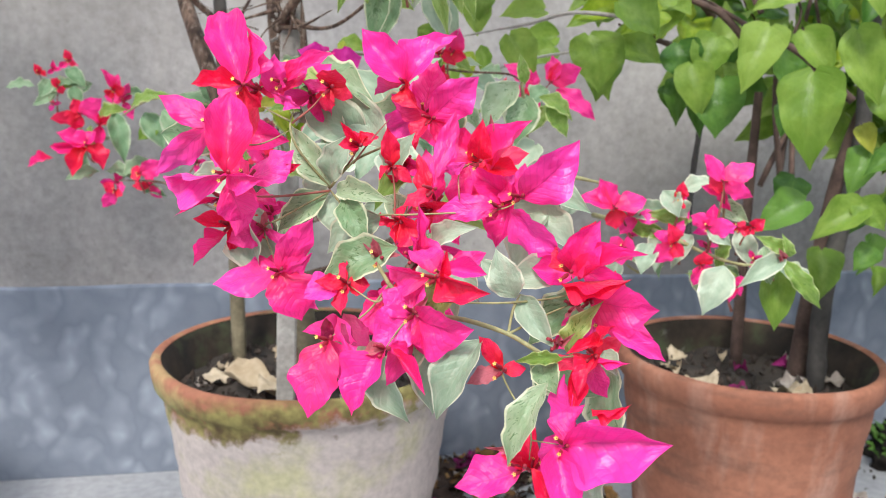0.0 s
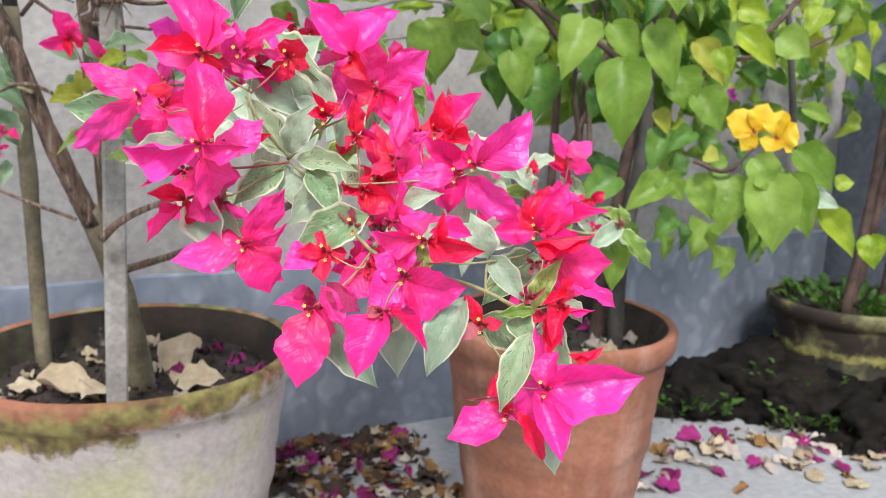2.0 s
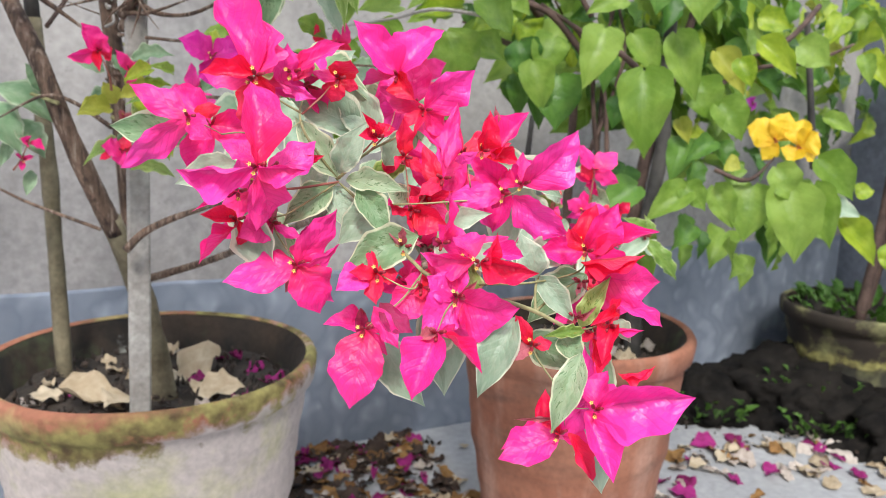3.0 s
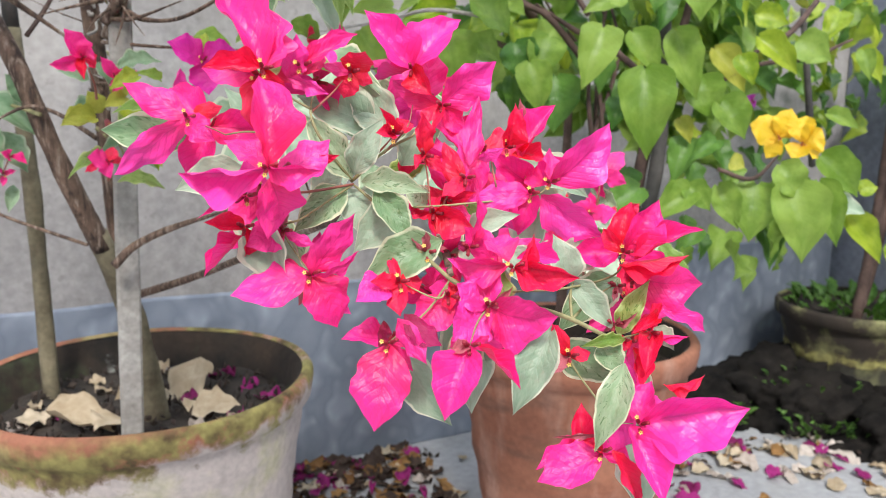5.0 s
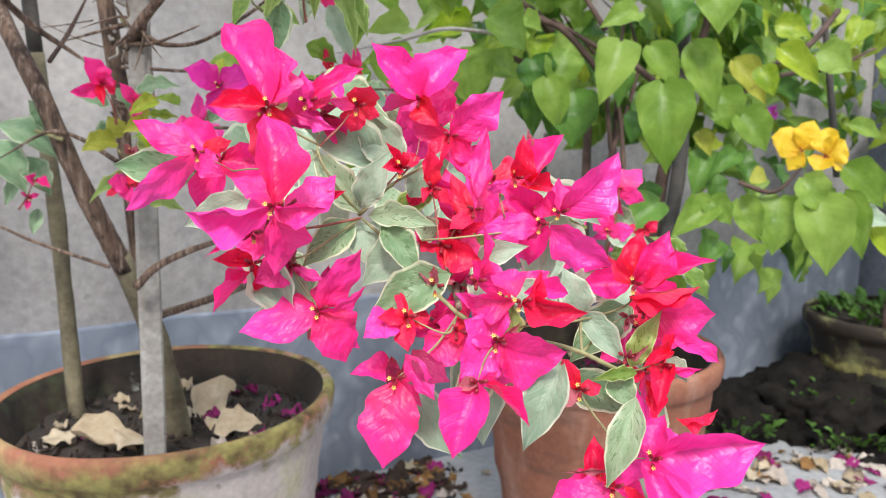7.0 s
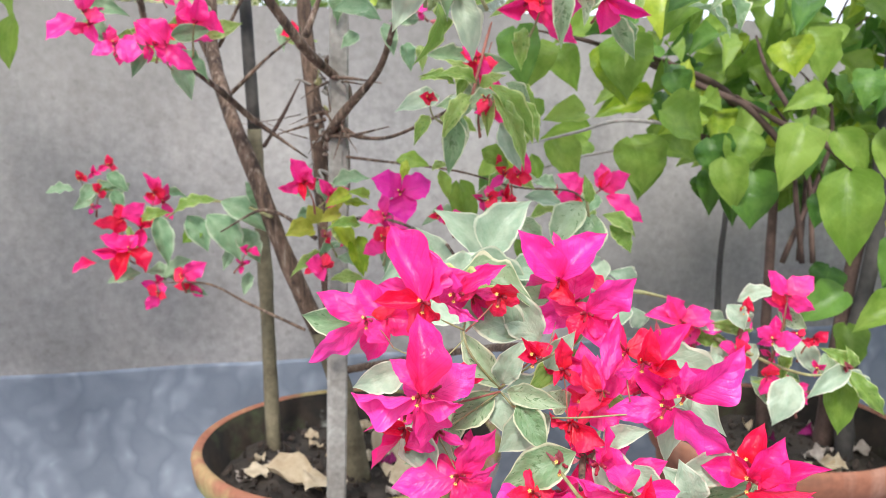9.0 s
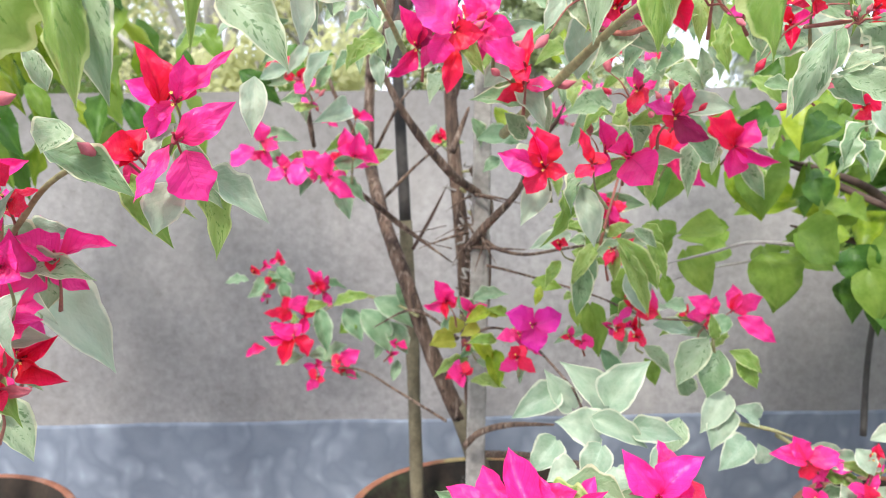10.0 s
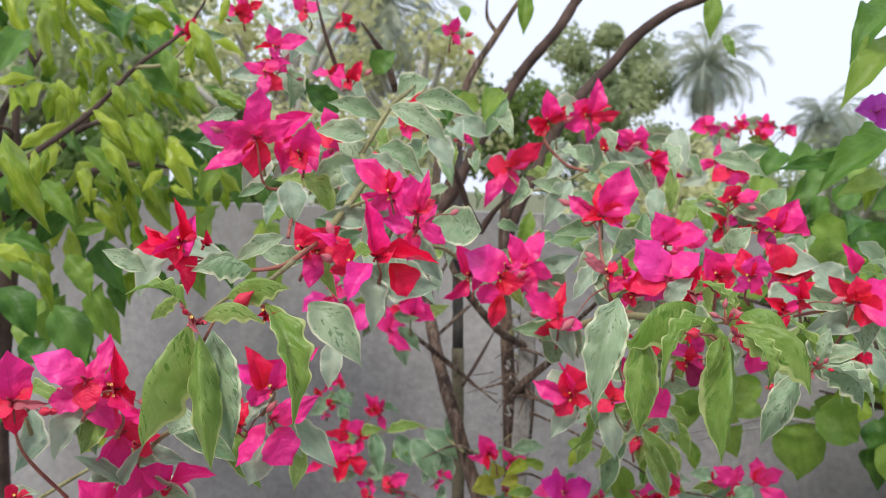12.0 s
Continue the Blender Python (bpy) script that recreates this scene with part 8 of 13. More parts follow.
flower(variegated, (-0.33, 0.402, 1.045), (0.401, -0.869, 0.289), (-0.040, -0.011, 0.021, 0.031, 16, "m"), (-0.015, 0.001, -0.030, 0.025, -22, "m"), (0.017, -0.005, 0.006, 0.019, 24, "r"), (0.001, 0.007, -0.015, 0.015, -12, "m"))
flower(variegated, (-0.328, 0.421, 1.03), (0.386, -0.871, 0.303), (0.016, -0.010, -0.001, 0.016, 16, "r"), (0.017, 0.005, 0.008, 0.012, -22, "r"))
flower(variegated, (-0.31, 0.439, 0.996), (0.347, -0.873, 0.344), (-0.018, -0.011, 0.015, 0.026, 16, "m"), (0.033, 0.006, 0.007, 0.021, -22, "m"), (-0.002, -0.007, -0.008, 0.012, 24, "r"))
flower(variegated, (-0.372, 0.342, 1.082), (0.504, -0.828, 0.245), (0.003, -0.008, 0.033, 0.029, 16, "m"), (0.010, 0.005, 0.010, 0.018, -22, "r"), (-0.008, -0.007, -0.010, 0.021, 24, "r"), (-0.001, 0.006, -0.025, 0.016, -12, "r"), (0.029, -0.009, 0.002, 0.008, 16, "k"))
flower(variegated, (-0.396, 0.385, 1), (0.485, -0.804, 0.344), (-0.001, -0.010, 0.013, 0.013, 16, "r"), (0.009, 0.005, 0.001, 0.017, -22, "r"), (0.008, -0.006, -0.011, 0.026, 24, "m"))
flower(variegated, (-0.317, 0.389, 0.999), (0.381, -0.85, 0.364), (0.010, -0.009, 0.015, 0.017, 16, "m"), (-0.014, 0.003, -0.004, 0.017, -22, "m"), (0.012, -0.006, -0.007, 0.022, 24, "m"))
flower(variegated, (-0.22, 0.39, 1.084), (0.247, -0.937, 0.248), (-0.008, -0.009, 0.032, 0.020, 16, "r", (-0.008, 0, -0.001)), (0.029, 0.008, 0.031, 0.015, -22, "m"), (0.007, -0.004, 0.024, 0.019, 24, "m"), (-0.014, 0.007, -0.008, 0.011, -12, "m"))
flower(variegated, (-0.22, 0.388, 1.064), (0.245, -0.928, 0.281), (0.033, -0.008, 0.019, 0.021, 16, "m"), (0.011, 0.003, -0.027, 0.036, -22, "m", (0.004, 0, -0.005)), (-0.019, -0.009, -0.029, 0.018, 24, "m", (-0.004, 0, -0.002)))
flower(variegated, (-0.244, 0.397, 1.056), (0.279, -0.916, 0.288), (-0.016, -0.011, 0.006, 0.024, 16, "r"), (0.004, 0.005, 0.016, 0.017, -22, "r"), (-0.008, -0.007, -0.005, 0.012, 24, "r"))
flower(variegated, (-0.065, 0.583, 1.146), (-0.023, -0.994, 0.106), (-0.032, -0.008, 0.022, 0.042, 16, "p"), (-0.009, 0.002, -0.020, 0.027, -22, "m", (-0.007, -0.001, -0.006)), (0.009, -0.007, -0.015, 0.031, 24, "r"), (-0.007, 0.005, -0.033, 0.019, -12, "r", (0.001, -0.001, -0.015)), (0.021, -0.010, -0.004, 0.025, 16, "r"))
flower(variegated, (-0.042, 0.605, 1.155), (-0.054, -0.994, 0.091), (-0.015, -0.010, 0.030, 0.022, 16, "m"), (0.016, 0.007, 0.033, 0.029, -22, "m"), (0.025, -0.006, -0.010, 0.026, 24, "m"), (-0.017, 0.008, 0.015, 0.015, -12, "r"), (0.009, -0.013, -0.031, 0.020, 16, "m"))
flower(variegated, (-0.094, 0.641, 1.139), (0.016, -0.994, 0.108), (-0.013, -0.009, 0.034, 0.023, 16, "m"), (-0.025, 0.001, -0.024, 0.020, -22, "m"), (0.010, -0.004, 0.023, 0.016, 24, "d"))
flower(variegated, (-0.013, 0.563, 1.116), (-0.098, -0.984, 0.151), (-0.030, -0.011, 0.019, 0.025, 16, "m"), (0.004, 0.006, 0.030, 0.013, -22, "r"), (-0.000, -0.007, -0.011, 0.016, 24, "r"))
flower(variegated, (-0.055, 0.802, 1.249), (-0.028, -0.999, -0.027), (-0.026, -0.012, 0.004, 0.034, 16, "r"), (0.023, 0.007, 0.027, 0.035, -22, "m"), (-0.029, -0.011, -0.045, 0.021, 24, "m"), (0.012, 0.006, -0.031, 0.028, -12, "m"), (0.039, -0.007, 0.031, 0.032, 16, "r"), (0.009, 0.006, 0.019, 0.016, -22, "r"))
flower(variegated, (-0.012, 0.798, 1.305), (-0.074, -0.993, -0.087), (-0.003, -0.009, 0.035, 0.028, 16, "m"), (-0.024, 0.003, -0.001, 0.028, -22, "r"), (0.020, -0.004, 0.018, 0.019, 24, "r"), (-0.015, 0.006, -0.016, 0.015, -12, "r"))
flower(variegated, (0.034, 0.801, 1.313), (-0.123, -0.988, -0.095), (0.009, -0.007, 0.042, 0.026, 16, "m"), (-0.016, 0.005, 0.017, 0.034, -22, "m"), (0.038, -0.004, 0.004, 0.019, 24, "r"), (-0.026, 0.006, -0.015, 0.031, -12, "m"), (-0.009, -0.011, 0.007, 0.019, 16, "r"))
flower(variegated, (0.098, 0.822, 1.283), (-0.184, -0.981, -0.062), (0.000, -0.009, 0.022, 0.022, 16, "m"), (-0.028, 0.004, 0.015, 0.018, -22, "m"), (0.010, -0.006, -0.004, 0.015, 24, "m"))
flower(variegated, (0.112, 0.822, 1.266), (-0.198, -0.979, -0.044), (0.030, -0.009, 0.010, 0.019, 16, "m"), (0.015, 0.004, -0.013, 0.028, -22, "r"), (0.039, -0.006, -0.021, 0.019, 24, "m"), (0.020, 0.009, 0.006, 0.019, -12, "r"))
flower(variegated, (0.018, 0.551, 1.204), (-0.144, -0.989, 0.028), (0.022, -0.002, 0.043, 0.039, 16, "m"), (-0.030, 0.004, 0.017, 0.019, -22, "m"), (0.021, -0.004, 0.009, 0.024, 24, "r"), (-0.002, 0.010, 0.030, 0.014, -12, "r"), (-0.018, -0.012, -0.004, 0.012, 16, "r"), (0.022, 0.004, -0.009, 0.009, -22, "m"))
flower(variegated, (0.044, 0.728, 1.269), (-0.144, -0.988, -0.053), (-0.005, -0.010, 0.015, 0.011, 16, "r"), (0.004, 0.005, 0.005, 0.007, -22, "r"))
flower(variegated, (0.301, 1.299, 1.347), (-0.257, -0.963, -0.083), (-0.030, -0.013, -0.004, 0.038, 16, "m"), (0.010, 0.006, 0.022, 0.038, -22, "m"), (0.026, -0.005, -0.002, 0.027, 24, "m"))
flower(variegated, (0.363, 1.302, 1.344), (-0.295, -0.952, -0.08), (-0.008, -0.010, 0.017, 0.016, 16, "r"), (0.009, 0.005, 0.009, 0.013, -22, "r"))
flower(variegated, (0.396, 1.303, 1.337), (-0.314, -0.946, -0.075), (-0.014, -0.011, 0.007, 0.016, 16, "r"), (0.028, 0.006, 0.009, 0.022, -22, "m"), (0.013, -0.006, -0.007, 0.016, 24, "r"))
flower(variegated, (0.44, 1.305, 1.341), (-0.34, -0.937, -0.077), (0.015, -0.009, 0.013, 0.027, 16, "m"), (0.023, 0.005, -0.003, 0.022, -22, "r"))
flower(variegated, (0.347, 1.245, 1.271), (-0.297, -0.954, -0.033), (-0.019, -0.011, 0.016, 0.034, 16, "m"), (-0.029, 0.002, -0.007, 0.030, -22, "m"), (0.019, -0.004, 0.014, 0.034, 24, "r"), (0.013, 0.007, -0.022, 0.026, -12, "m"))
flower(variegated, (0.152, 0.63, 1.223), (-0.293, -0.956, 0), (-0.010, -0.011, 0.011, 0.027, 16, "r"), (0.026, 0.006, 0.010, 0.017, -22, "m"), (-0.019, -0.007, 0.000, 0.007, 24, "r"), (0.008, 0.008, -0.007, 0.013, -12, "r"))
flower(variegated, (0.193, 0.63, 1.195), (-0.338, -0.94, 0.035), (0.016, -0.008, 0.030, 0.030, 16, "m"), (0.035, 0.006, -0.003, 0.025, -22, "m"), (-0.022, -0.006, 0.012, 0.012, 24, "p"), (0.005, 0.010, 0.023, 0.027, -12, "r"))
flower(variegated, (0.06, 0.492, 1.186), (-0.221, -0.974, 0.057), (-0.011, -0.010, 0.025, 0.027, 16, "m"), (0.030, 0.006, 0.013, 0.024, -22, "m"), (0.005, -0.004, 0.018, 0.017, 24, "r"))
flower(variegated, (0.058, 0.47, 1.162), (-0.224, -0.97, 0.097), (-0.027, -0.010, 0.029, 0.036, 16, "p"), (0.024, 0.007, 0.021, 0.030, -22, "m"), (-0.030, -0.008, -0.009, 0.025, 24, "r"), (-0.016, 0.006, -0.019, 0.022, -12, "p"))
flower(variegated, (0.101, 0.492, 1.162), (-0.279, -0.956, 0.092), (-0.013, -0.010, 0.023, 0.027, 16, "m"), (0.015, 0.006, 0.019, 0.022, -22, "m"), (0.013, -0.005, 0.000, 0.024, 24, "r"), (-0.011, 0.008, 0.003, 0.020, -12, "r"))
flower(variegated, (0.134, 0.514, 1.161), (-0.314, -0.945, 0.09), (0.003, -0.010, 0.018, 0.027, 16, "p"), (-0.009, 0.005, 0.023, 0.022, -22, "r"), (0.008, -0.006, -0.004, 0.024, 24, "m"), (-0.007, 0.007, -0.011, 0.017, -12, "p"))
flower(variegated, (0.173, 0.536, 1.16), (-0.354, -0.931, 0.088), (-0.020, -0.010, 0.026, 0.033, 16, "r"), (0.019, 0.006, 0.013, 0.018, -22, "r"), (-0.004, -0.007, -0.005, 0.023, 24, "r"), (0.014, 0.011, 0.024, 0.021, -12, "r"))
flower(variegated, (0.157, 0.474, 1.149), (-0.363, -0.925, 0.113), (-0.003, -0.010, 0.020, 0.010, 16, "r"), (0.013, 0.006, 0.014, 0.011, -22, "r"), (-0.016, -0.006, 0.012, 0.008, 24, "m"), (0.006, 0.008, -0.009, 0.012, -12, "r"))
flower(variegated, (0.209, 0.496, 1.146), (-0.416, -0.903, 0.11), (-0.015, -0.010, 0.024, 0.014, 16, "m", (-0.002, 0.002, 0.022)), (-0.022, 0.004, 0.019, 0.020, -22, "r"), (-0.003, -0.005, 0.021, 0.024, 24, "r"), (0.036, -0.004, 0.005, 0.047, -12, "m"), (0.015, -0.011, -0.010, 0.032, 16, "r"))
flower(variegated, (0.013, 0.468, 1.164), (-0.156, -0.983, 0.097), (-0.020, -0.011, 0.012, 0.010, 16, "k"), (0.005, 0.005, 0.010, 0.010, -22, "r"), (0.002, -0.006, -0.006, 0.008, 24, "r"))
flower(variegated, (0.036, 0.488, 1.147), (-0.184, -0.976, 0.119), (0.002, -0.010, 0.020, 0.018, 16, "r"), (-0.007, 0.003, -0.006, 0.018, -22, "r"), (-0.010, -0.006, 0.009, 0.010, 24, "r"))
flower(variegated, (0.003, 0.578, 1.041), (-0.115, -0.962, 0.246), (-0.006, -0.009, 0.031, 0.034, 16, "r"), (-0.036, 0.003, 0.011, 0.024, -22, "m"), (0.017, -0.006, -0.005, 0.016, 24, "r"), (-0.013, 0.006, -0.021, 0.022, -12, "r"), (-0.014, -0.009, 0.033, 0.007, 16, "m"))
flower(variegated, (0.037, 0.56, 1.044), (-0.163, -0.955, 0.246), (-0.011, -0.010, 0.027, 0.013, 16, "r"), (0.009, 0.005, 0.009, 0.024, -22, "r"), (-0.014, -0.007, -0.009, 0.019, 24, "r"))
flower(variegated, (0.07, 0.582, 1.049), (-0.202, -0.952, 0.231), (0.015, -0.012, -0.022, 0.043, 16, "m"), (-0.002, 0.005, 0.020, 0.021, -22, "m"), (-0.019, -0.007, 0.006, 0.017, 24, "m"))
flower(variegated, (0.1, 0.566, 1.079), (-0.246, -0.949, 0.195), (0.002, -0.010, 0.017, 0.010, 16, "r"), (-0.005, 0.003, -0.008, 0.019, -22, "r"), (0.025, -0.006, -0.018, 0.023, 24, "d"), (0.020, 0.008, -0.008, 0.017, -12, "m"))
flower(variegated, (0.072, 0.566, 1.099), (-0.211, -0.962, 0.171), (-0.007, -0.013, -0.018, 0.017, 16, "r"), (0.009, 0.004, -0.010, 0.017, -22, "r"), (-0.004, -0.005, 0.016, 0.011, 24, "m"))
flower(variegated, (-0.179, 1.001, 1.043), (0.084, -0.984, 0.155), (0.009, -0.008, 0.032, 0.027, 16, "m"), (0.033, 0.005, -0.008, 0.031, -22, "m"), (-0.021, -0.006, 0.012, 0.024, 24, "m"))
flower(variegated, (-0.211, 0.998, 1.018), (0.111, -0.978, 0.177), (-0.029, -0.011, 0.027, 0.035, 16, "m"), (-0.007, 0.006, 0.033, 0.024, -22, "m"), (0.032, -0.007, -0.028, 0.027, 24, "m"))
flower(variegated, (-0.24, 0.611, 1.238), (0.208, -0.978, -0.019), (0.044, -0.009, 0.001, 0.018, 16, "r"), (0.021, 0.004, -0.015, 0.018, -22, "r"), (-0.020, -0.007, -0.001, 0.014, 24, "m"))
flower(variegated, (-0.462, 0.864, 1.406), (0.35, -0.921, -0.169), (0.014, -0.009, 0.019, 0.021, 16, "r"), (-0.016, 0.004, 0.011, 0.019, -22, "m"), (0.017, -0.006, -0.008, 0.016, 24, "r"))
flower(variegated, (-0.399, 0.869, 1.433), (0.295, -0.935, -0.196), (0.017, -0.009, 0.012, 0.024, 16, "r"), (-0.016, 0.004, 0.011, 0.019, -22, "m"), (0.020, -0.006, -0.008, 0.019, 24, "r"))
flower(variegated, (-0.135, 0.983, 1.437), (0.046, -0.981, -0.188), (0.009, -0.009, 0.021, 0.021, 16, "m"), (-0.016, 0.004, 0.012, 0.019, -22, "m"), (0.012, -0.007, -0.016, 0.017, 24, "m"))
flower(variegated, (-0.117, 1.074, 1.3), (0.029, -0.998, -0.064), (0.004, -0.010, 0.012, 0.019, 16, "m"), (0.016, 0.004, -0.010, 0.015, -22, "m"))
flower(variegated, (0.207, 0.836, 1.258), (-0.285, -0.958, -0.034), (-0.023, -0.013, -0.014, 0.023, 16, "r"), (0.009, 0.003, -0.020, 0.026, -22, "m"), (0.018, -0.004, 0.014, 0.018, 24, "r"))
flower(variegated, (-0.291, 0.773, 1.418), (0.22, -0.954, -0.205), (-0.011, -0.011, 0.013, 0.021, 16, "m"), (0.015, 0.006, 0.011, 0.019, -22, "m"), (-0.004, -0.007, -0.014, 0.014, 24, "r"))
leaf(variegated, "v", (-0.227, 0.34, 1.175), (-0.028, -0.01, -0.005), 0.014, (0.29, -0.952, 0.447), 0)
leaf(variegated, "v", (-0.201, 0.409, 1.141), (0.04, -0.009, -0.04), 0.030, (0.212, -0.966, 0.496), 0)
leaf(variegated, "w", (-0.151, 0.464, 1.169), (0.036, -0.009, -0.032), 0.017, (0.114, -0.99, 0.438), 0)
leaf(variegated, "w", (-0.168, 0.462, 1.16), (0.016, -0.01, -0.034), 0.016, (0.142, -0.984, 0.453), 0)
leaf(variegated, "v", (-0.222, 0.422, 1.186), (-0.033, -0.011, -0.018), 0.015, (0.244, -0.968, 0.414), 0)
leaf(variegated, "v", (-0.084, 0.569, 1.188), (-0.046, -0.01, 0.005), 0.039, (0.002, -0.999, 0.4), 0)
leaf(variegated, "v", (-0.269, 0.352, 1.088), (-0.008, -0.007, 0.023), 0.011, (0.347, -0.904, 0.601), 0)
leaf(variegated, "v", (-0.272, 0.371, 1.075), (-0.007, -0.01, -0.016), 0.022, (0.339, -0.903, 0.614), 0)
leaf(variegated, "v", (-0.29, 0.389, 1.06), (0.049, -0.007, -0.023), 0.025, (0.355, -0.892, 0.628), 0)
leaf(variegated, "w", (-0.23, 0.41, 1.042), (-0.009, -0.011, -0.029), 0.024, (0.249, -0.919, 0.655), 0)
leaf(variegated, "w", (-0.328, 0.403, 1.007), (-0.033, -0.008, 0.023), 0.012, (0.391, -0.854, 0.693), 0)
leaf(variegated, "w", (-0.33, 0.403, 1.007), (0.018, -0.005, 0.033), 0.010, (0.394, -0.853, 0.693), 0)
leaf(variegated, "v", (-0.337, 0.441, 0.988), (0.05, -0.006, -0.004), 0.021, (0.379, -0.857, 0.7), 0)
leaf(variegated, "w", (-0.408, 0.398, 0.996), (0.026, -0.006, 0.007), 0.010, (0.49, -0.802, 0.691), 0)
leaf(variegated, "v", (-0.293, 0.356, 1.165), (-0.025, -0.008, 0.014), 0.014, (0.392, -0.914, 0.457), 0)
leaf(variegated, "w", (-0.196, 0.477, 1.104), (-0.001, -0.011, -0.038), 0.018, (0.179, -0.966, 0.538), 0)
leaf(variegated, "v", (-0.181, 0.53, 1.265), (-0.043, -0.01, 0.003), 0.023, (0.147, -0.987, 0.288), 0)
leaf(variegated, "v", (-0.173, 0.552, 1.281), (-0.045, -0.009, 0.013), 0.020, (0.131, -0.988, 0.267), 0)
leaf(variegated, "v", (-0.163, 0.533, 1.29), (0.05, -0.008, -0.028), 0.022, (0.12, -0.988, 0.252), 0)
leaf(variegated, "v", (-0.144, 0.554, 1.299), (0.055, -0.006, -0.014), 0.020, (0.089, -0.99, 0.24), 0)
leaf(variegated, "v", (-0.164, 0.594, 1.307), (0.03, -0.006, 0.013), 0.026, (0.111, -0.987, 0.236), 0)
leaf(variegated, "w", (-0.175, 0.489, 1.245), (0.037, -0.008, -0.017), 0.018, (0.147, -0.989, 0.315), 0)
leaf(variegated, "v", (-0.167, 0.5, 1.254), (0.037, -0.008, -0.021), 0.021, (0.133, -0.99, 0.302), 0)
leaf(variegated, "v", (-0.185, 0.528, 1.244), (-0.043, -0.012, -0.023), 0.029, (0.153, -0.988, 0.318), 0)
leaf(variegated, "v", (-0.184, 0.568, 1.238), (-0.027, -0.008, 0.023), 0.031, (0.143, -0.989, 0.328), 0)
leaf(variegated, "w", (-0.236, 0.484, 1.226), (0.008, -0.01, -0.035), 0.023, (0.241, -0.971, 0.346), 0)
leaf(variegated, "n", (-0.307, 0.616, 1.293), (-0.034, -0.008, 0.018), 0.013, (0.286, -0.954, 0.261), 0)
leaf(variegated, "v", (-0.318, 0.615, 1.288), (-0.029, -0.01, -0.007), 0.014, (0.299, -0.951, 0.267), 0)
leaf(variegated, "w", (-0.181, 0.507, 1.223), (-0.017, -0.008, 0.017), 0.018, (0.153, -0.988, 0.35), 0)
leaf(variegated, "w", (-0.136, 0.623, 1.273), (0.023, -0.009, -0.031), 0.024, (0.071, -0.995, 0.284), 0)
leaf(variegated, "v", (-0.23, 0.564, 1.222), (0.016, -0.005, 0.025), 0.020, (0.207, -0.978, 0.351), 0)
leaf(variegated, "v", (-0.253, 0.483, 1.221), (-0.019, -0.01, -0.009), 0.011, (0.267, -0.964, 0.354), 0)
leaf(variegated, "d", (-0.241, 0.72, 1.301), (-0.035, -0.008, 0.028), 0.030, (0.181, -0.979, 0.261), 0)
leaf(variegated, "d", (-0.289, 0.77, 1.323), (-0.024, -0.007, 0.024), 0.032, (0.221, -0.969, 0.243), 0)
leaf(variegated, "d", (-0.22, 0.826, 1.358), (0.027, -0.005, 0.026), 0.030, (0.141, -0.98, 0.212), 0)
leaf(variegated, "v", (0.175, 0.475, 1.103), (0.04, -0.007, -0.019), 0.026, (-0.382, -0.907, 0.529), 0)
leaf(variegated, "v", (0.171, 0.475, 1.103), (0.005, -0.006, 0.03), 0.016, (-0.377, -0.909, 0.529), 0)
leaf(variegated, "v", (0.162, 0.474, 1.098), (-0.024, -0.011, -0.022), 0.022, (-0.366, -0.912, 0.537), 0)
leaf(variegated, "v", (0.179, 0.475, 1.103), (0.026, -0.006, 0.011), 0.015, (-0.387, -0.905, 0.528), 0)
leaf(variegated, "v", (0.175, 0.495, 1.098), (0.028, -0.008, -0.015), 0.019, (-0.371, -0.911, 0.53), 0)
leaf(variegated, "v", (-0.001, 0.616, 1.086), (-0.052, -0.01, 0.01), 0.022, (-0.105, -0.978, 0.528), 0)
leaf(variegated, "v", (-0.005, 0.624, 1.063), (-0.018, -0.007, 0.022), 0.021, (-0.099, -0.974, 0.556), 0)
leaf(variegated, "w", (-0.001, 0.604, 1.057), (-0.016, -0.01, -0.019), 0.023, (-0.106, -0.97, 0.569), 0)
leaf(variegated, "v", (0.032, 0.68, 1.248), (0.046, -0.007, -0.017), 0.024, (-0.138, -0.99, 0.319), 0)
leaf(variegated, "v", (0.026, 0.68, 1.254), (-0.03, -0.008, 0.014), 0.023, (-0.131, -0.991, 0.313), 0)
leaf(variegated, "w", (0.009, 0.728, 1.237), (-0.028, -0.013, -0.05), 0.026, (-0.105, -0.994, 0.334), 0)
leaf(variegated, "v", (0.004, 0.727, 1.224), (-0.037, -0.009, 0.011), 0.022, (-0.099, -0.995, 0.348), 0)
leaf(variegated, "v", (0.03, 0.574, 1.181), (-0.03, -0.011, -0.025), 0.025, (-0.156, -0.986, 0.409), 0)
leaf(variegated, "v", (0.038, 0.594, 1.175), (0.029, -0.006, 0.012), 0.031, (-0.163, -0.985, 0.415), 0)
leaf(variegated, "w", (0.034, 0.609, 1.11), (0.017, -0.002, 0.064), 0.031, (-0.152, -0.977, 0.498), 0)
leaf(variegated, "w", (0.058, 0.472, 1.141), (0.018, -0.005, 0.023), 0.017, (-0.223, -0.966, 0.48), 0)
leaf(variegated, "w", (0.175, 0.539, 1.155), (-0.016, -0.011, -0.027), 0.028, (-0.354, -0.93, 0.443), 0)
leaf(variegated, "w", (-0.038, 0.646, 1.107), (0.037, -0.005, 0.019), 0.024, (-0.056, -0.988, 0.497), 0)
leaf(variegated, "v", (0.002, 0.669, 1.122), (-0.036, -0.008, 0.028), 0.025, (-0.104, -0.987, 0.473), 0)
leaf(variegated, "g", (-0.091, 0.83, 1.322), (-0.04, -0.01, 0.005), 0.027, (0.009, -0.995, 0.248), 0)
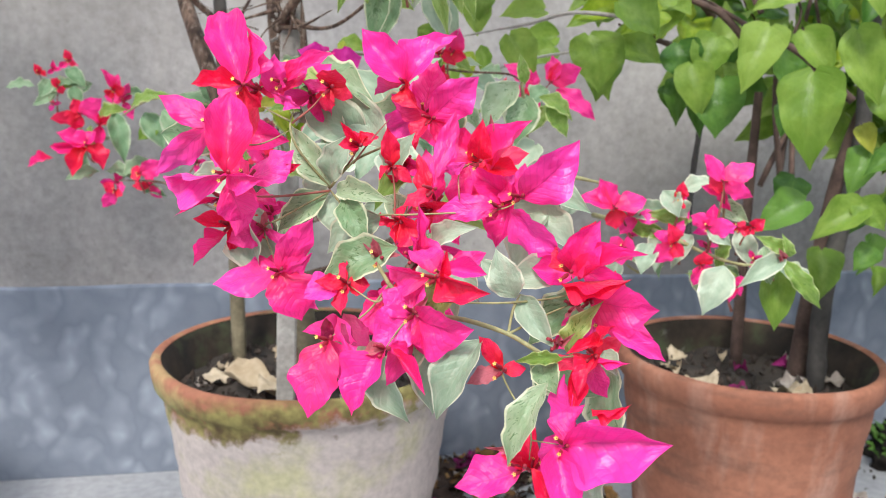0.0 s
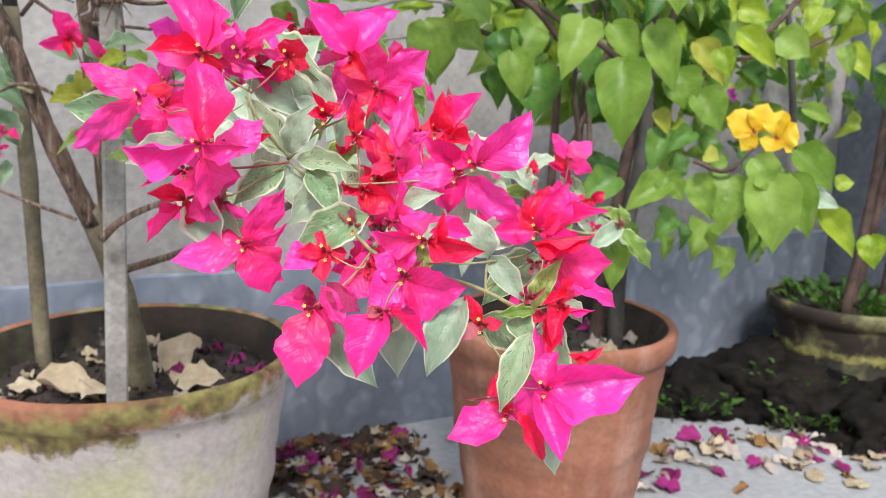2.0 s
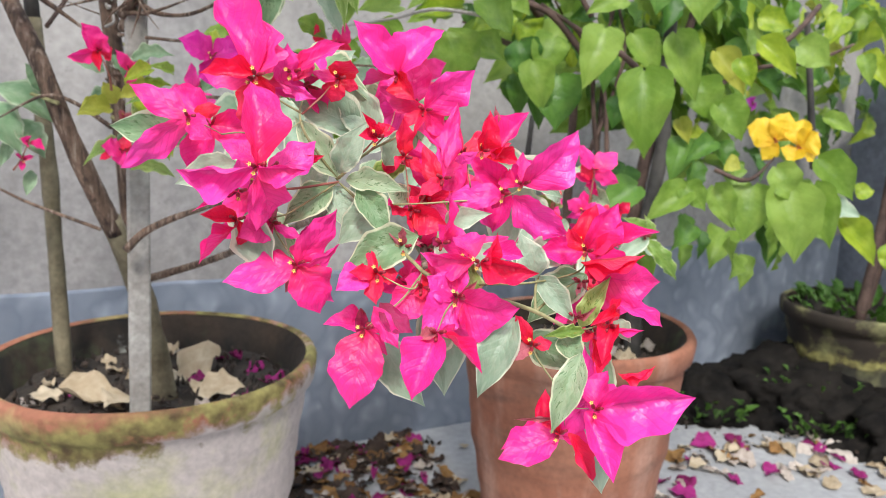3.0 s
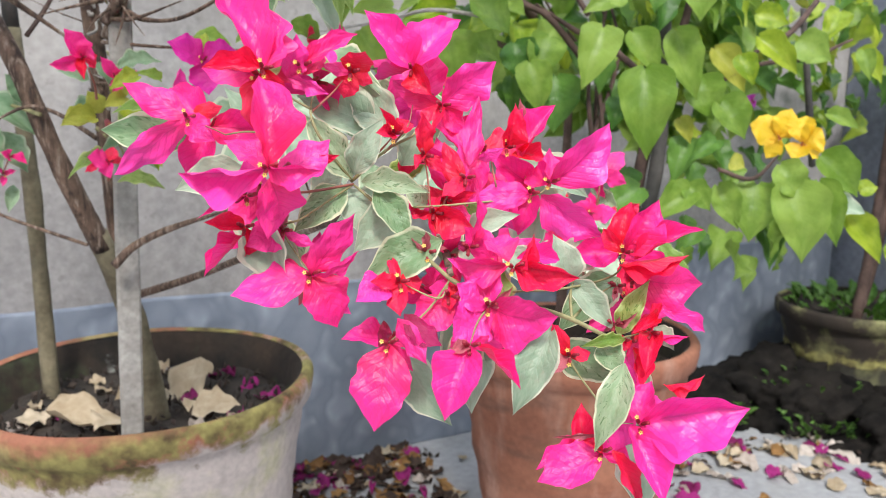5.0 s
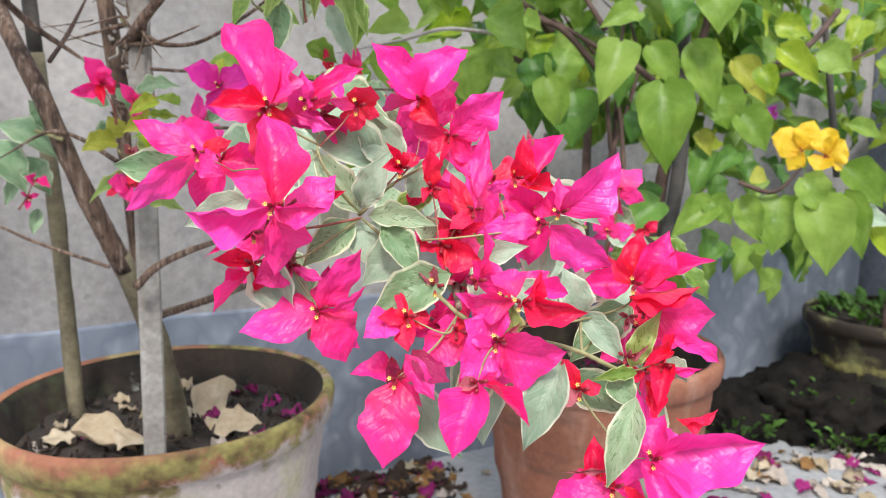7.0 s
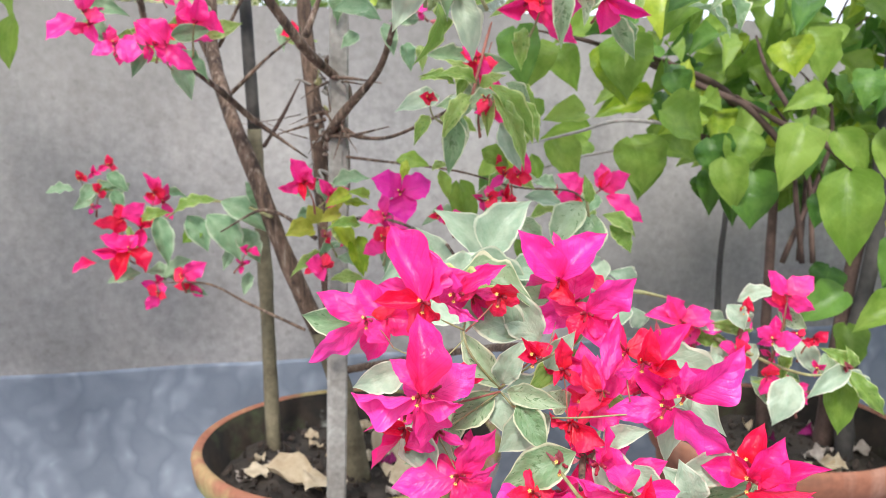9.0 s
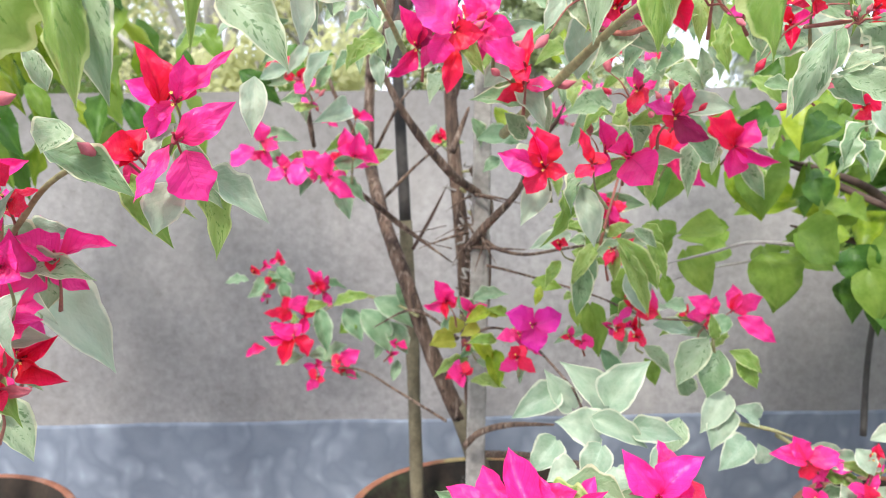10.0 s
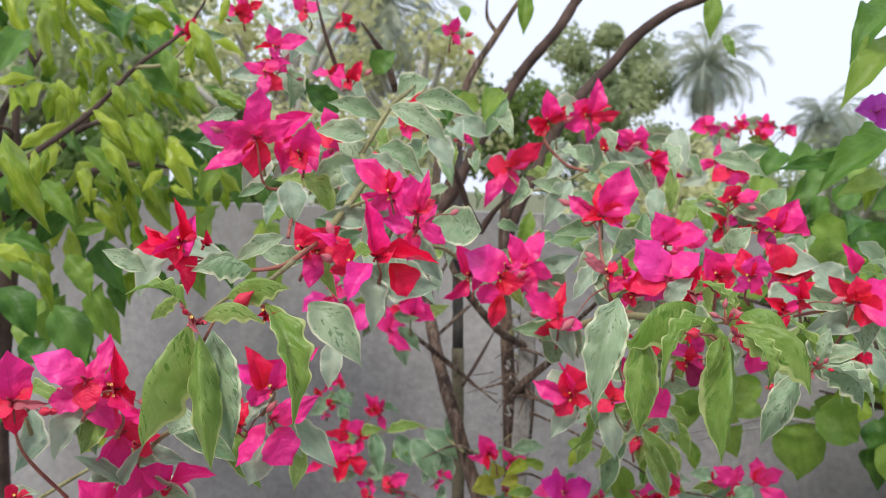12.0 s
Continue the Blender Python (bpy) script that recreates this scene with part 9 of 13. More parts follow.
leaf(variegated, "w", (-0.083, 0.828, 1.289), (-0.041, -0.009, 0.018), 0.030, (0.001, -0.998, 0.282), 0)
leaf(variegated, "v", (0.175, 0.684, 1.208), (-0.048, -0.01, 0.01), 0.028, (-0.3, -0.954, 0.368), 0)
leaf(variegated, "v", (0.198, 0.685, 1.208), (0.019, -0.005, 0.029), 0.026, (-0.323, -0.946, 0.367), 0)
leaf(variegated, "v", (0.141, 0.599, 1.173), (0.017, -0.005, 0.026), 0.023, (-0.29, -0.955, 0.415), 0)
leaf(variegated, "w", (0.23, 0.633, 1.163), (0.024, -0.009, -0.025), 0.032, (-0.376, -0.924, 0.422), 0)
leaf(variegated, "v", (0.08, 0.618, 1.057), (-0.034, -0.009, 0.011), 0.024, (-0.205, -0.956, 0.561), 0)
leaf(variegated, "v", (0.149, 0.62, 1.043), (-0.03, -0.007, 0.027), 0.024, (-0.286, -0.932, 0.572), 0)
flower(variegated, (0.046, 0.268, 1.155), (-0.299, -0.941, 0.158), (-0.002, -0.011, -0.002, 0.004, 16, "k"), (0.006, 0.004, 0.000, 0.003, -22, "k"), (-0.004, -0.006, 0.004, 0.003, 24, "k"))
flower(variegated, (0.03, 0.288, 1.172), (-0.253, -0.96, 0.117), (-0.002, -0.011, -0.003, 0.004, 16, "k"), (-0.001, 0.004, 0.002, 0.003, -22, "k"), (0.001, -0.006, 0.002, 0.003, 24, "k"))
flower(variegated, (-0.228, 0.264, 1.15), (0.338, -0.925, 0.17), (0.006, -0.011, -0.003, 0.004, 16, "k"), (-0.006, 0.004, 0.004, 0.004, -22, "k"), (0.006, -0.005, 0.005, 0.003, 24, "k"))
flower(variegated, (0.165, 0.47, 1.095), (-0.371, -0.908, 0.193), (-0.000, -0.011, -0.002, 0.007, 16, "k"), (-0.002, 0.004, -0.004, 0.007, -22, "k"), (-0.002, -0.006, 0.008, 0.005, 24, "k"))
flower(variegated, (-0.197, 0.286, 1.152), (0.261, -0.952, 0.161), (0.010, -0.010, 0.004, 0.005, 16, "r"), (-0.001, 0.004, 0.007, 0.004, -22, "k"), (-0.003, -0.006, 0.001, 0.004, 24, "r"))
stem("twig", variegated, M_TWIG, [(-0.185, 0.524, 1.249, 0.0023), (-0.165, 0.549, 1.291, 0.0022), (-0.153, 0.570, 1.306, 0.0020), (-0.148, 0.592, 1.316, 0.0015)])
stem("twig", variegated, M_TWIG, [(-0.214, 0.387, 1.169, 0.0019), (-0.203, 0.438, 1.181, 0.0025), (-0.190, 0.481, 1.205, 0.0028), (-0.178, 0.514, 1.233, 0.0030), (-0.185, 0.524, 1.249, 0.0026)])
stem("twig", variegated, M_TWIG, [(-0.190, 0.481, 1.205, 0.0013), (-0.174, 0.462, 1.211, 0.0013), (-0.151, 0.449, 1.218, 0.0010)])
stem("twig", variegated, M_TWIG_RED, [(-0.267, 0.354, 1.170, 0.0009), (-0.241, 0.375, 1.166, 0.0011), (-0.214, 0.387, 1.169, 0.0015), (-0.200, 0.428, 1.182, 0.0016)])
stem("twig", variegated, M_TWIG, [(-0.230, 0.269, 1.148, 0.0012), (-0.222, 0.295, 1.159, 0.0012), (-0.211, 0.336, 1.164, 0.0015), (-0.207, 0.387, 1.172, 0.0019)])
stem("twig", variegated, M_TWIG_RED, [(-0.260, 0.481, 1.255, 0.0011), (-0.255, 0.489, 1.221, 0.0013), (-0.235, 0.500, 1.217, 0.0014), (-0.228, 0.457, 1.183, 0.0015)])
stem("twig", variegated, M_TWIG, [(-0.581, 0.535, 0.845, 0.0025), (-0.461, 0.486, 0.916, 0.0023), (-0.387, 0.453, 0.967, 0.0021), (-0.355, 0.446, 0.990, 0.0021), (-0.332, 0.439, 1.015, 0.0020), (-0.304, 0.423, 1.041, 0.0017), (-0.265, 0.406, 1.058, 0.0016), (-0.244, 0.397, 1.055, 0.0012)])
stem("twig", variegated, M_TWIG, [(-0.350, 0.437, 0.993, 0.0013), (-0.334, 0.410, 1.029, 0.0010), (-0.330, 0.402, 1.044, 0.0008)])
stem("twig", variegated, M_TWIG_RED, [(-0.372, 0.342, 1.081, 0.0011), (-0.376, 0.359, 1.044, 0.0011), (-0.366, 0.396, 0.999, 0.0014)])
stem("twig", variegated, M_TWIG, [(0.050, 0.288, 1.159, 0.0012), (0.044, 0.347, 1.147, 0.0017), (0.033, 0.447, 1.136, 0.0025), (0.017, 0.564, 1.112, 0.0035), (-0.015, 0.710, 1.068, 0.0048)])
stem("twig", variegated, M_TWIG_RED, [(0.013, 0.487, 1.155, 0.0013), (0.024, 0.496, 1.137, 0.0016), (0.041, 0.487, 1.130, 0.0018), (0.053, 0.447, 1.132, 0.0021)])
stem("twig", variegated, M_TWIG_RED, [(0.016, 0.551, 1.201, 0.0012), (0.016, 0.529, 1.174, 0.0014), (0.018, 0.497, 1.154, 0.0013)])
stem("twig", variegated, M_TWIG_RED, [(0.018, 0.551, 1.204, 0.0010), (0.006, 0.550, 1.196, 0.0010), (0.000, 0.550, 1.202, 0.0010)])
stem("twig", variegated, M_TWIG_RED, [(0.161, 0.493, 1.134, 0.0013), (0.198, 0.505, 1.140, 0.0016), (0.209, 0.496, 1.146, 0.0013)])
stem("twig", variegated, M_TWIG_RED, [(0.147, 0.630, 1.229, 0.0011), (0.148, 0.627, 1.187, 0.0013), (0.163, 0.636, 1.166, 0.0016), (0.185, 0.637, 1.161, 0.0016)])
stem("twig", variegated, M_TWIG, [(-0.055, 0.802, 1.242, 0.0016), (-0.035, 0.801, 1.226, 0.0016), (0.001, 0.803, 1.231, 0.0020), (0.033, 0.776, 1.251, 0.0019)])
stem("twig", variegated, M_TWIG_RED, [(-0.012, 0.798, 1.302, 0.0013), (-0.015, 0.796, 1.282, 0.0016), (0.009, 0.796, 1.257, 0.0017), (0.033, 0.776, 1.248, 0.0019)])
stem("twig", variegated, M_TWIG_RED, [(-0.065, 0.583, 1.144, 0.0013), (-0.057, 0.604, 1.150, 0.0016), (-0.022, 0.644, 1.130, 0.0017), (0.002, 0.664, 1.117, 0.0023)])
stem("branch", variegated, M_BARK_DARK, [(-0.153, 0.820, 1.286, 0.0034), (-0.124, 0.869, 1.252, 0.0042), (-0.102, 0.916, 1.198, 0.0048), (-0.086, 0.965, 1.167, 0.0054)])
stem("twig", variegated, M_TWIG, [(-0.155, 0.410, 1.174, 0.0010), (-0.139, 0.461, 1.178, 0.0013), (-0.121, 0.612, 1.168, 0.0021), (-0.106, 0.742, 1.146, 0.0031)])
stem("twig", variegated, M_BARK_DARK, [(-0.279, 0.774, 1.431, 0.0019), (-0.268, 0.772, 1.393, 0.0022), (-0.258, 0.790, 1.359, 0.0026), (-0.258, 0.809, 1.342, 0.0023)])
stem("branch", variegated, M_BARK, [(-0.260, 0.977, 1.448, 0.0031), (-0.234, 1.026, 1.411, 0.0049), (-0.221, 1.074, 1.369, 0.0059)])
flower(variegated, (-0.344, 0.431, 0.964), (0.435, -0.858, 0.274), (0.015, -0.006, 0.050, 0.035, 16, "m"), (0.025, 0.005, 0.003, 0.025, -22, "m"), (-0.029, -0.003, 0.037, 0.034, 24, "m"), (-0.023, 0.009, 0.010, 0.025, -12, "m"))
flower(variegated, (-0.338, 0.411, 0.962), (0.439, -0.852, 0.286), (-0.023, -0.011, -0.005, 0.037, 16, "p"), (0.028, 0.005, 0.002, 0.014, -22, "m"), (0.006, -0.008, -0.024, 0.017, 24, "r"))
flower(variegated, (-0.346, 0.457, 0.929), (0.415, -0.854, 0.314), (0.028, -0.009, 0.016, 0.014, 16, "r"), (-0.007, 0.003, -0.014, 0.014, -22, "r"), (0.031, -0.007, -0.014, 0.018, 24, "r"), (0.005, 0.009, 0.006, 0.010, -12, "r"))
flower(variegated, (-0.359, 0.407, 0.929), (0.463, -0.821, 0.334), (-0.009, -0.009, 0.022, 0.029, 16, "r"), (0.020, 0.006, 0.016, 0.025, -22, "r"), (0.011, -0.007, -0.009, 0.025, 24, "r"), (0.014, 0.008, -0.003, 0.017, -12, "r"))
flower(variegated, (-0.347, 0.426, 0.917), (0.432, -0.833, 0.346), (0.026, -0.010, 0.004, 0.010, 16, "k"), (-0.012, 0.005, 0.015, 0.014, -22, "r"), (0.007, -0.007, -0.009, 0.018, 24, "r"))
leaf(variegated, "w", (-0.369, 0.516, 0.976), (0.065, -0.014, -0.069), 0.042, (0.419, -0.881, 0.571), 0)
leaf(variegated, "w", (-0.4, 0.495, 0.975), (0.03, -0.009, -0.01), 0.018, (0.469, -0.854, 0.575), 0)
leaf(variegated, "l", (-0.408, 0.539, 1.008), (-0.018, -0.011, -0.025), 0.026, (0.457, -0.874, 0.516), 0)
stem("twig", variegated, M_TWIG, [(-0.483, 0.536, 0.927, 0.0018), (-0.418, 0.521, 0.970, 0.0016), (-0.383, 0.513, 0.991, 0.0014)])
stem("branch", variegated, M_TWIG, [(-0.50, 0.50, 0.90, 0.0045), (-0.62, 0.60, 0.90, 0.006), (-0.85, 0.9, 0.85, 0.009), (-0.92, 1.18, 0.6, 0.012), (-0.93, 1.23, 0.36, 0.014)])
stem("branch", lime, M_BARK_DARK, [(-0.671, 0.789, 1.215, 0.0040), (-0.623, 0.814, 1.255, 0.0038), (-0.578, 0.850, 1.304, 0.0034), (-0.524, 0.857, 1.362, 0.0028), (-0.462, 0.864, 1.413, 0.0023), (-0.432, 0.870, 1.464, 0.0018)])
stem("twig", lime, M_TWIG, [(-0.524, 0.857, 1.362, 0.0028), (-0.482, 0.860, 1.370, 0.0021), (-0.451, 0.864, 1.407, 0.0014)])
leaf(lime, "l", (-0.459, 0.475, 1.256), (0.039, -0.012, -0.075), 0.032, (0.525, -0.85, 0.304), 20)
leaf(lime, "l", (-0.403, 0.719, 1.393), (0.041, -0.011, -0.068), 0.031, (0.345, -0.92, 0.167), 0)
leaf(lime, "l", (-0.363, 0.723, 1.422), (-0.006, -0.011, -0.033), 0.014, (0.304, -0.928, 0.135), 0)
leaf(lime, "g", (-0.471, 0.815, 1.378), (0.02, -0.011, -0.05), 0.020, (0.374, -0.915, 0.2), 0)
leaf(lime, "l", (-0.416, 0.768, 1.389), (-0.005, -0.011, -0.043), 0.017, (0.341, -0.924, 0.18), 0)
leaf(lime, "l", (-0.612, 0.749, 1.252), (0.05, -0.003, 0.035), 0.023, (0.514, -0.857, 0.321), 0)
leaf(lime, "l", (-0.528, 0.756, 1.299), (0.05, -0.009, -0.041), 0.020, (0.446, -0.892, 0.274), 0)
leaf(lime, "l", (-0.493, 0.705, 1.266), (0.04, -0.01, -0.049), 0.026, (0.439, -0.897, 0.304), 0)
leaf(lime, "g", (-0.561, 0.802, 1.259), (0.046, -0.009, -0.046), 0.023, (0.455, -0.89, 0.315), 0)
leaf(lime, "g", (-0.555, 0.698, 1.217), (0.043, -0.009, -0.044), 0.025, (0.493, -0.87, 0.356), 0)
leaf(lime, "l", (-0.581, 0.73, 1.252), (0.01, -0.011, -0.046), 0.019, (0.5, -0.866, 0.321), 0)
leaf(lime, "l", (-0.578, 0.75, 1.255), (-0.001, -0.011, -0.036), 0.015, (0.488, -0.872, 0.319), 0)
leaf(lime, "l", (-0.64, 0.752, 1.324), (0.049, -0.005, 0.011), 0.019, (0.53, -0.843, 0.254), 0)
leaf(lime, "l", (-0.506, 0.759, 1.329), (0.019, -0.01, -0.035), 0.017, (0.426, -0.898, 0.244), 0)
leaf(lime, "g", (-0.511, 0.81, 1.338), (0.033, -0.009, -0.033), 0.019, (0.411, -0.905, 0.24), 0)
leaf(lime, "l", (-0.615, 0.754, 1.325), (0.019, -0.01, -0.032), 0.019, (0.512, -0.854, 0.252), 0)
leaf(lime, "l", (-0.597, 0.806, 1.339), (0.033, -0.009, -0.04), 0.020, (0.477, -0.872, 0.242), 0)
leaf(lime, "l", (-0.57, 0.807, 1.333), (-0.008, -0.012, -0.041), 0.019, (0.458, -0.883, 0.247), 0)
leaf(lime, "l", (-0.496, 0.812, 1.349), (0.013, -0.01, -0.041), 0.019, (0.398, -0.909, 0.229), 0)
leaf(lime, "l", (-0.588, 0.74, 1.128), (0.029, -0.011, -0.056), 0.027, (0.498, -0.862, 0.444), 0)
leaf(lime, "g", (-0.577, 0.791, 1.13), (0.035, -0.01, -0.05), 0.031, (0.47, -0.878, 0.438), 0)
leaf(lime, "d", (-0.589, 0.786, 1.07), (0.042, -0.011, -0.072), 0.048, (0.477, -0.867, 0.494), 0)
leaf(lime, "d", (-0.655, 0.784, 1.088), (0.048, -0.01, -0.057), 0.040, (0.525, -0.842, 0.474), 0)
leaf(lime, "g", (-0.567, 0.838, 1.078), (0.041, -0.011, -0.062), 0.028, (0.443, -0.887, 0.482), 0)
leaf(lime, "l", (-0.603, 0.691, 1.144), (0.045, -0.007, -0.01), 0.028, (0.532, -0.843, 0.431), 0)
leaf(lime, "g", (-0.643, 0.788, 1.129), (0.033, -0.009, -0.032), 0.030, (0.518, -0.851, 0.437), 0)
leaf(lime, "g", (-0.53, 0.796, 1.166), (-0.036, -0.01, -0.009), 0.017, (0.433, -0.9, 0.405), 0)
leaf(lime, "d", (-0.621, 0.741, 1.153), (0.056, -0.006, -0.017), 0.022, (0.523, -0.85, 0.418), 0)
leaf(lime, "g", (-0.561, 0.943, 1.135), (0.029, -0.011, -0.053), 0.026, (0.405, -0.911, 0.424), 0)
leaf(lime, "l", (-0.517, 0.951, 1.215), (0.035, -0.007, -0.014), 0.020, (0.372, -0.928, 0.357), 0)
leaf(lime, "l", (-0.526, 0.952, 1.238), (-0.027, -0.012, -0.032), 0.020, (0.378, -0.926, 0.337), 0)
leaf(lime, "d", (-0.599, 0.783, 1.029), (-0.028, -0.011, -0.026), 0.034, (0.483, -0.857, 0.531), 0)
pedicel(variegated, (-0.26, 0.481, 1.258), (-0.262, 0.513, 1.229))
flower(variegated, (-0.251, 0.511, 1.263), (0.353, -0.929, -0.108), (0.006, -0.006, -0.032, 0.024, -9, "m"), (-0.029, -0.013, 0.000, 0.020, 18, "m"), (0.029, -0.007, 0.017, 0.025, -16, "m"))
leaf(variegated, "v", (-0.28, 0.545, 1.255), (-0.046, -0.012, 0.002), 0.023, (0.58, -0.959, 0.419), -1)
leaf(variegated, "w", (-0.273, 0.542, 1.255), (-0.012, -0.014, -0.042), 0.025, (0.405, -0.961, 0.443), -7)
pedicel(variegated, (-0.226, 0.482, 1.246), (-0.228, 0.502, 1.227))
flower(variegated, (-0.227, 0.506, 1.253), (0.051, -0.894, 0.444), (0.011, -0.008, -0.019, 0.014, -16, "m"), (-0.019, -0.008, -0.002, 0.013, 13, "p"), (0.004, -0.007, 0.020, 0.013, -9, "m"))
leaf(variegated, "w", (-0.228, 0.523, 1.251), (-0.028, -0.013, -0.024), 0.019, (0.581, -0.976, 0.276), 15)
leaf(variegated, "n", (-0.233, 0.513, 1.231), (0.033, -0.011, -0.033), 0.024, (0.599, -0.974, 0.588), 5)
pedicel(variegated, (-0.295, 0.668, 1.359), (-0.297, 0.703, 1.344))
flower(variegated, (-0.306, 0.696, 1.351), (0.128, -0.992, 0.017), (-0.013, -0.008, -0.016, 0.016, -20, "r"), (0.005, -0.007, 0.019, 0.017, -21, "p"), (0.015, 0.002, -0.013, 0.013, 12, "m"))
leaf(variegated, "w", (-0.306, 0.733, 1.356), (0.03, -0.012, -0.046), 0.025, (0.134, -0.958, 0.162), 23)
leaf(variegated, "w", (-0.311, 0.723, 1.378), (0.051, -0.009, -0.019), 0.026, (0.428, -0.952, 0.031), -3)
pedicel(variegated, (-0.305, 0.665, 1.333), (-0.303, 0.695, 1.313))
flower(variegated, (-0.304, 0.682, 1.336), (0.32, -0.91, 0.262), (-0.017, -0.010, 0.008, 0.014, -11, "p"), (0.022, -0.011, 0.009, 0.018, -16, "p"), (-0.006, 0.004, -0.021, 0.016, -3, "m"))
leaf(variegated, "v", (-0.294, 0.718, 1.346), (0.005, -0.013, -0.045), 0.023, (0.599, -0.961, 0.25), -3)
leaf(variegated, "w", (-0.319, 0.735, 1.346), (-0.043, -0.013, -0.008), 0.022, (0.214, -0.956, 0.157), -9)
pedicel(variegated, (-0.241, 0.77, 1.343), (-0.25, 0.795, 1.333))
flower(variegated, (-0.266, 0.795, 1.351), (0.12, -0.968, 0.218), (-0.022, 0.002, 0.004, 0.016, 21, "p"), (0.019, -0.009, 0.012, 0.016, 23, "r"), (0.017, -0.013, -0.018, 0.015, -13, "m"))
leaf(variegated, "w", (-0.278, 0.806, 1.338), (0.043, -0.009, -0.009), 0.021, (0.134, -0.972, 0.129), -9)
leaf(variegated, "w", (-0.256, 0.82, 1.354), (0.032, -0.011, -0.04), 0.023, (-0.07, -0.975, 0.557), 2)
pedicel(variegated, (-0.224, 0.605, 1.272), (-0.235, 0.634, 1.251))
flower(variegated, (-0.225, 0.628, 1.262), (0.221, -0.963, -0.152), (0.007, 0.003, 0.016, 0.012, -22, "r"), (0.011, 0.002, -0.013, 0.013, -2, "p"), (-0.018, 0.001, 0.003, 0.013, 19, "r"))
leaf(variegated, "w", (-0.252, 0.658, 1.287), (0.036, -0.01, -0.025), 0.020, (0.445, -0.975, 0.321), -17)
leaf(variegated, "w", (-0.24, 0.644, 1.258), (-0.037, -0.013, -0.014), 0.021, (0.413, -0.979, 0.334), 13)
pedicel(variegated, (-0.157, 0.619, 1.284), (-0.169, 0.65, 1.261))
leaf(variegated, "v", (-0.168, 0.655, 1.29), (0.047, -0.007, 0.004), 0.020, (-0.23, -0.991, 0.536), -12)
leaf(variegated, "n", (-0.184, 0.659, 1.282), (0.01, -0.012, -0.034), 0.017, (-0.25, -0.989, 0.081), 3)
pedicel(variegated, (-0.151, 0.449, 1.218), (-0.157, 0.486, 1.181))
flower(variegated, (-0.153, 0.479, 1.212), (0.033, -0.993, 0.114), (0.017, -0.008, 0.020, 0.016, -6, "m"), (0.007, -0.014, -0.024, 0.016, -11, "p"), (-0.025, -0.003, 0.005, 0.017, -10, "m"))
leaf(variegated, "w", (-0.146, 0.491, 1.206), (-0.032, -0.014, -0.035), 0.021, (-0.214, -0.994, 0.356), 1)
leaf(variegated, "w", (-0.166, 0.486, 1.199), (-0.044, -0.012, 0), 0.019, (0.09, -0.99, 0.452), -11)
pedicel(variegated, (-0.13, 0.434, 1.205), (-0.138, 0.464, 1.177))
flower(variegated, (-0.134, 0.46, 1.192), (0.447, -0.89, 0.085), (0.017, 0.001, 0.020, 0.016, -24, "m"), (-0.002, -0.001, -0.026, 0.017, 13, "m"), (-0.025, -0.001, 0.008, 0.016, -10, "p"))
leaf(variegated, "w", (-0.144, 0.496, 1.186), (0.031, -0.011, -0.035), 0.022, (0.124, -0.994, 0.523), 17)
leaf(variegated, "w", (-0.147, 0.495, 1.203), (0.014, -0.013, -0.046), 0.025, (0.475, -0.994, 0.274), -21)
pedicel(variegated, (-0.154, 0.4, 1.176), (-0.156, 0.436, 1.154))
leaf(variegated, "n", (-0.155, 0.431, 1.177), (-0.033, -0.012, -0.008), 0.019, (0.037, -0.989, 0.684), 12)
leaf(variegated, "w", (-0.174, 0.444, 1.166), (0.016, -0.013, -0.049), 0.024, (0.234, -0.983, 0.689), -20)
pedicel(variegated, (-0.172, 0.409, 1.169), (-0.175, 0.431, 1.151))
leaf(variegated, "w", (-0.172, 0.46, 1.179), (0.03, -0.012, -0.041), 0.025, (0.25, -0.986, 0.26), -5)
leaf(variegated, "w", (-0.165, 0.45, 1.164), (0.053, -0.008, -0.013), 0.029, (0.478, -0.985, 0.157), 26)
pedicel(variegated, (-0.21, 0.428, 1.178), (-0.219, 0.459, 1.151))
flower(variegated, (-0.204, 0.444, 1.174), (0.318, -0.8, 0.509), (-0.003, -0.007, -0.026, 0.020, -9, "m"), (-0.012, -0.013, 0.022, 0.021, -22, "r"), (0.025, -0.001, 0.011, 0.020, 1, "r"))
leaf(variegated, "v", (-0.224, 0.486, 1.162), (-0.034, -0.011, 0.009), 0.019, (0.284, -0.97, 0.38), -1)
leaf(variegated, "n", (-0.212, 0.477, 1.175), (0.02, -0.012, -0.037), 0.017, (0.009, -0.975, 0.635), 8)
pedicel(variegated, (-0.278, 0.374, 1.183), (-0.293, 0.413, 1.15))
flower(variegated, (-0.287, 0.39, 1.174), (0.467, -0.732, 0.496), (-0.023, -0.011, 0.005, 0.019, -5, "r"), (0.015, -0.007, 0.026, 0.022, 2, "p"), (0.012, -0.010, -0.025, 0.020, -4, "r"))
leaf(variegated, "w", (-0.288, 0.409, 1.182), (-0.029, -0.014, -0.039), 0.028, (0.016, -0.933, 0.658), 3)
leaf(variegated, "w", (-0.307, 0.426, 1.17), (0.048, -0.008, -0.001), 0.024, (0.089, -0.925, 0.198), -11)
pedicel(variegated, (-0.326, 0.345, 1.097), (-0.339, 0.365, 1.064))
flower(variegated, (-0.339, 0.372, 1.079), (0.526, -0.819, 0.229), (0.020, -0.005, -0.020, 0.020, -5, "m"), (-0.027, -0.002, -0.006, 0.021, -11, "m"), (0.010, -0.003, 0.028, 0.020, -22, "m"))
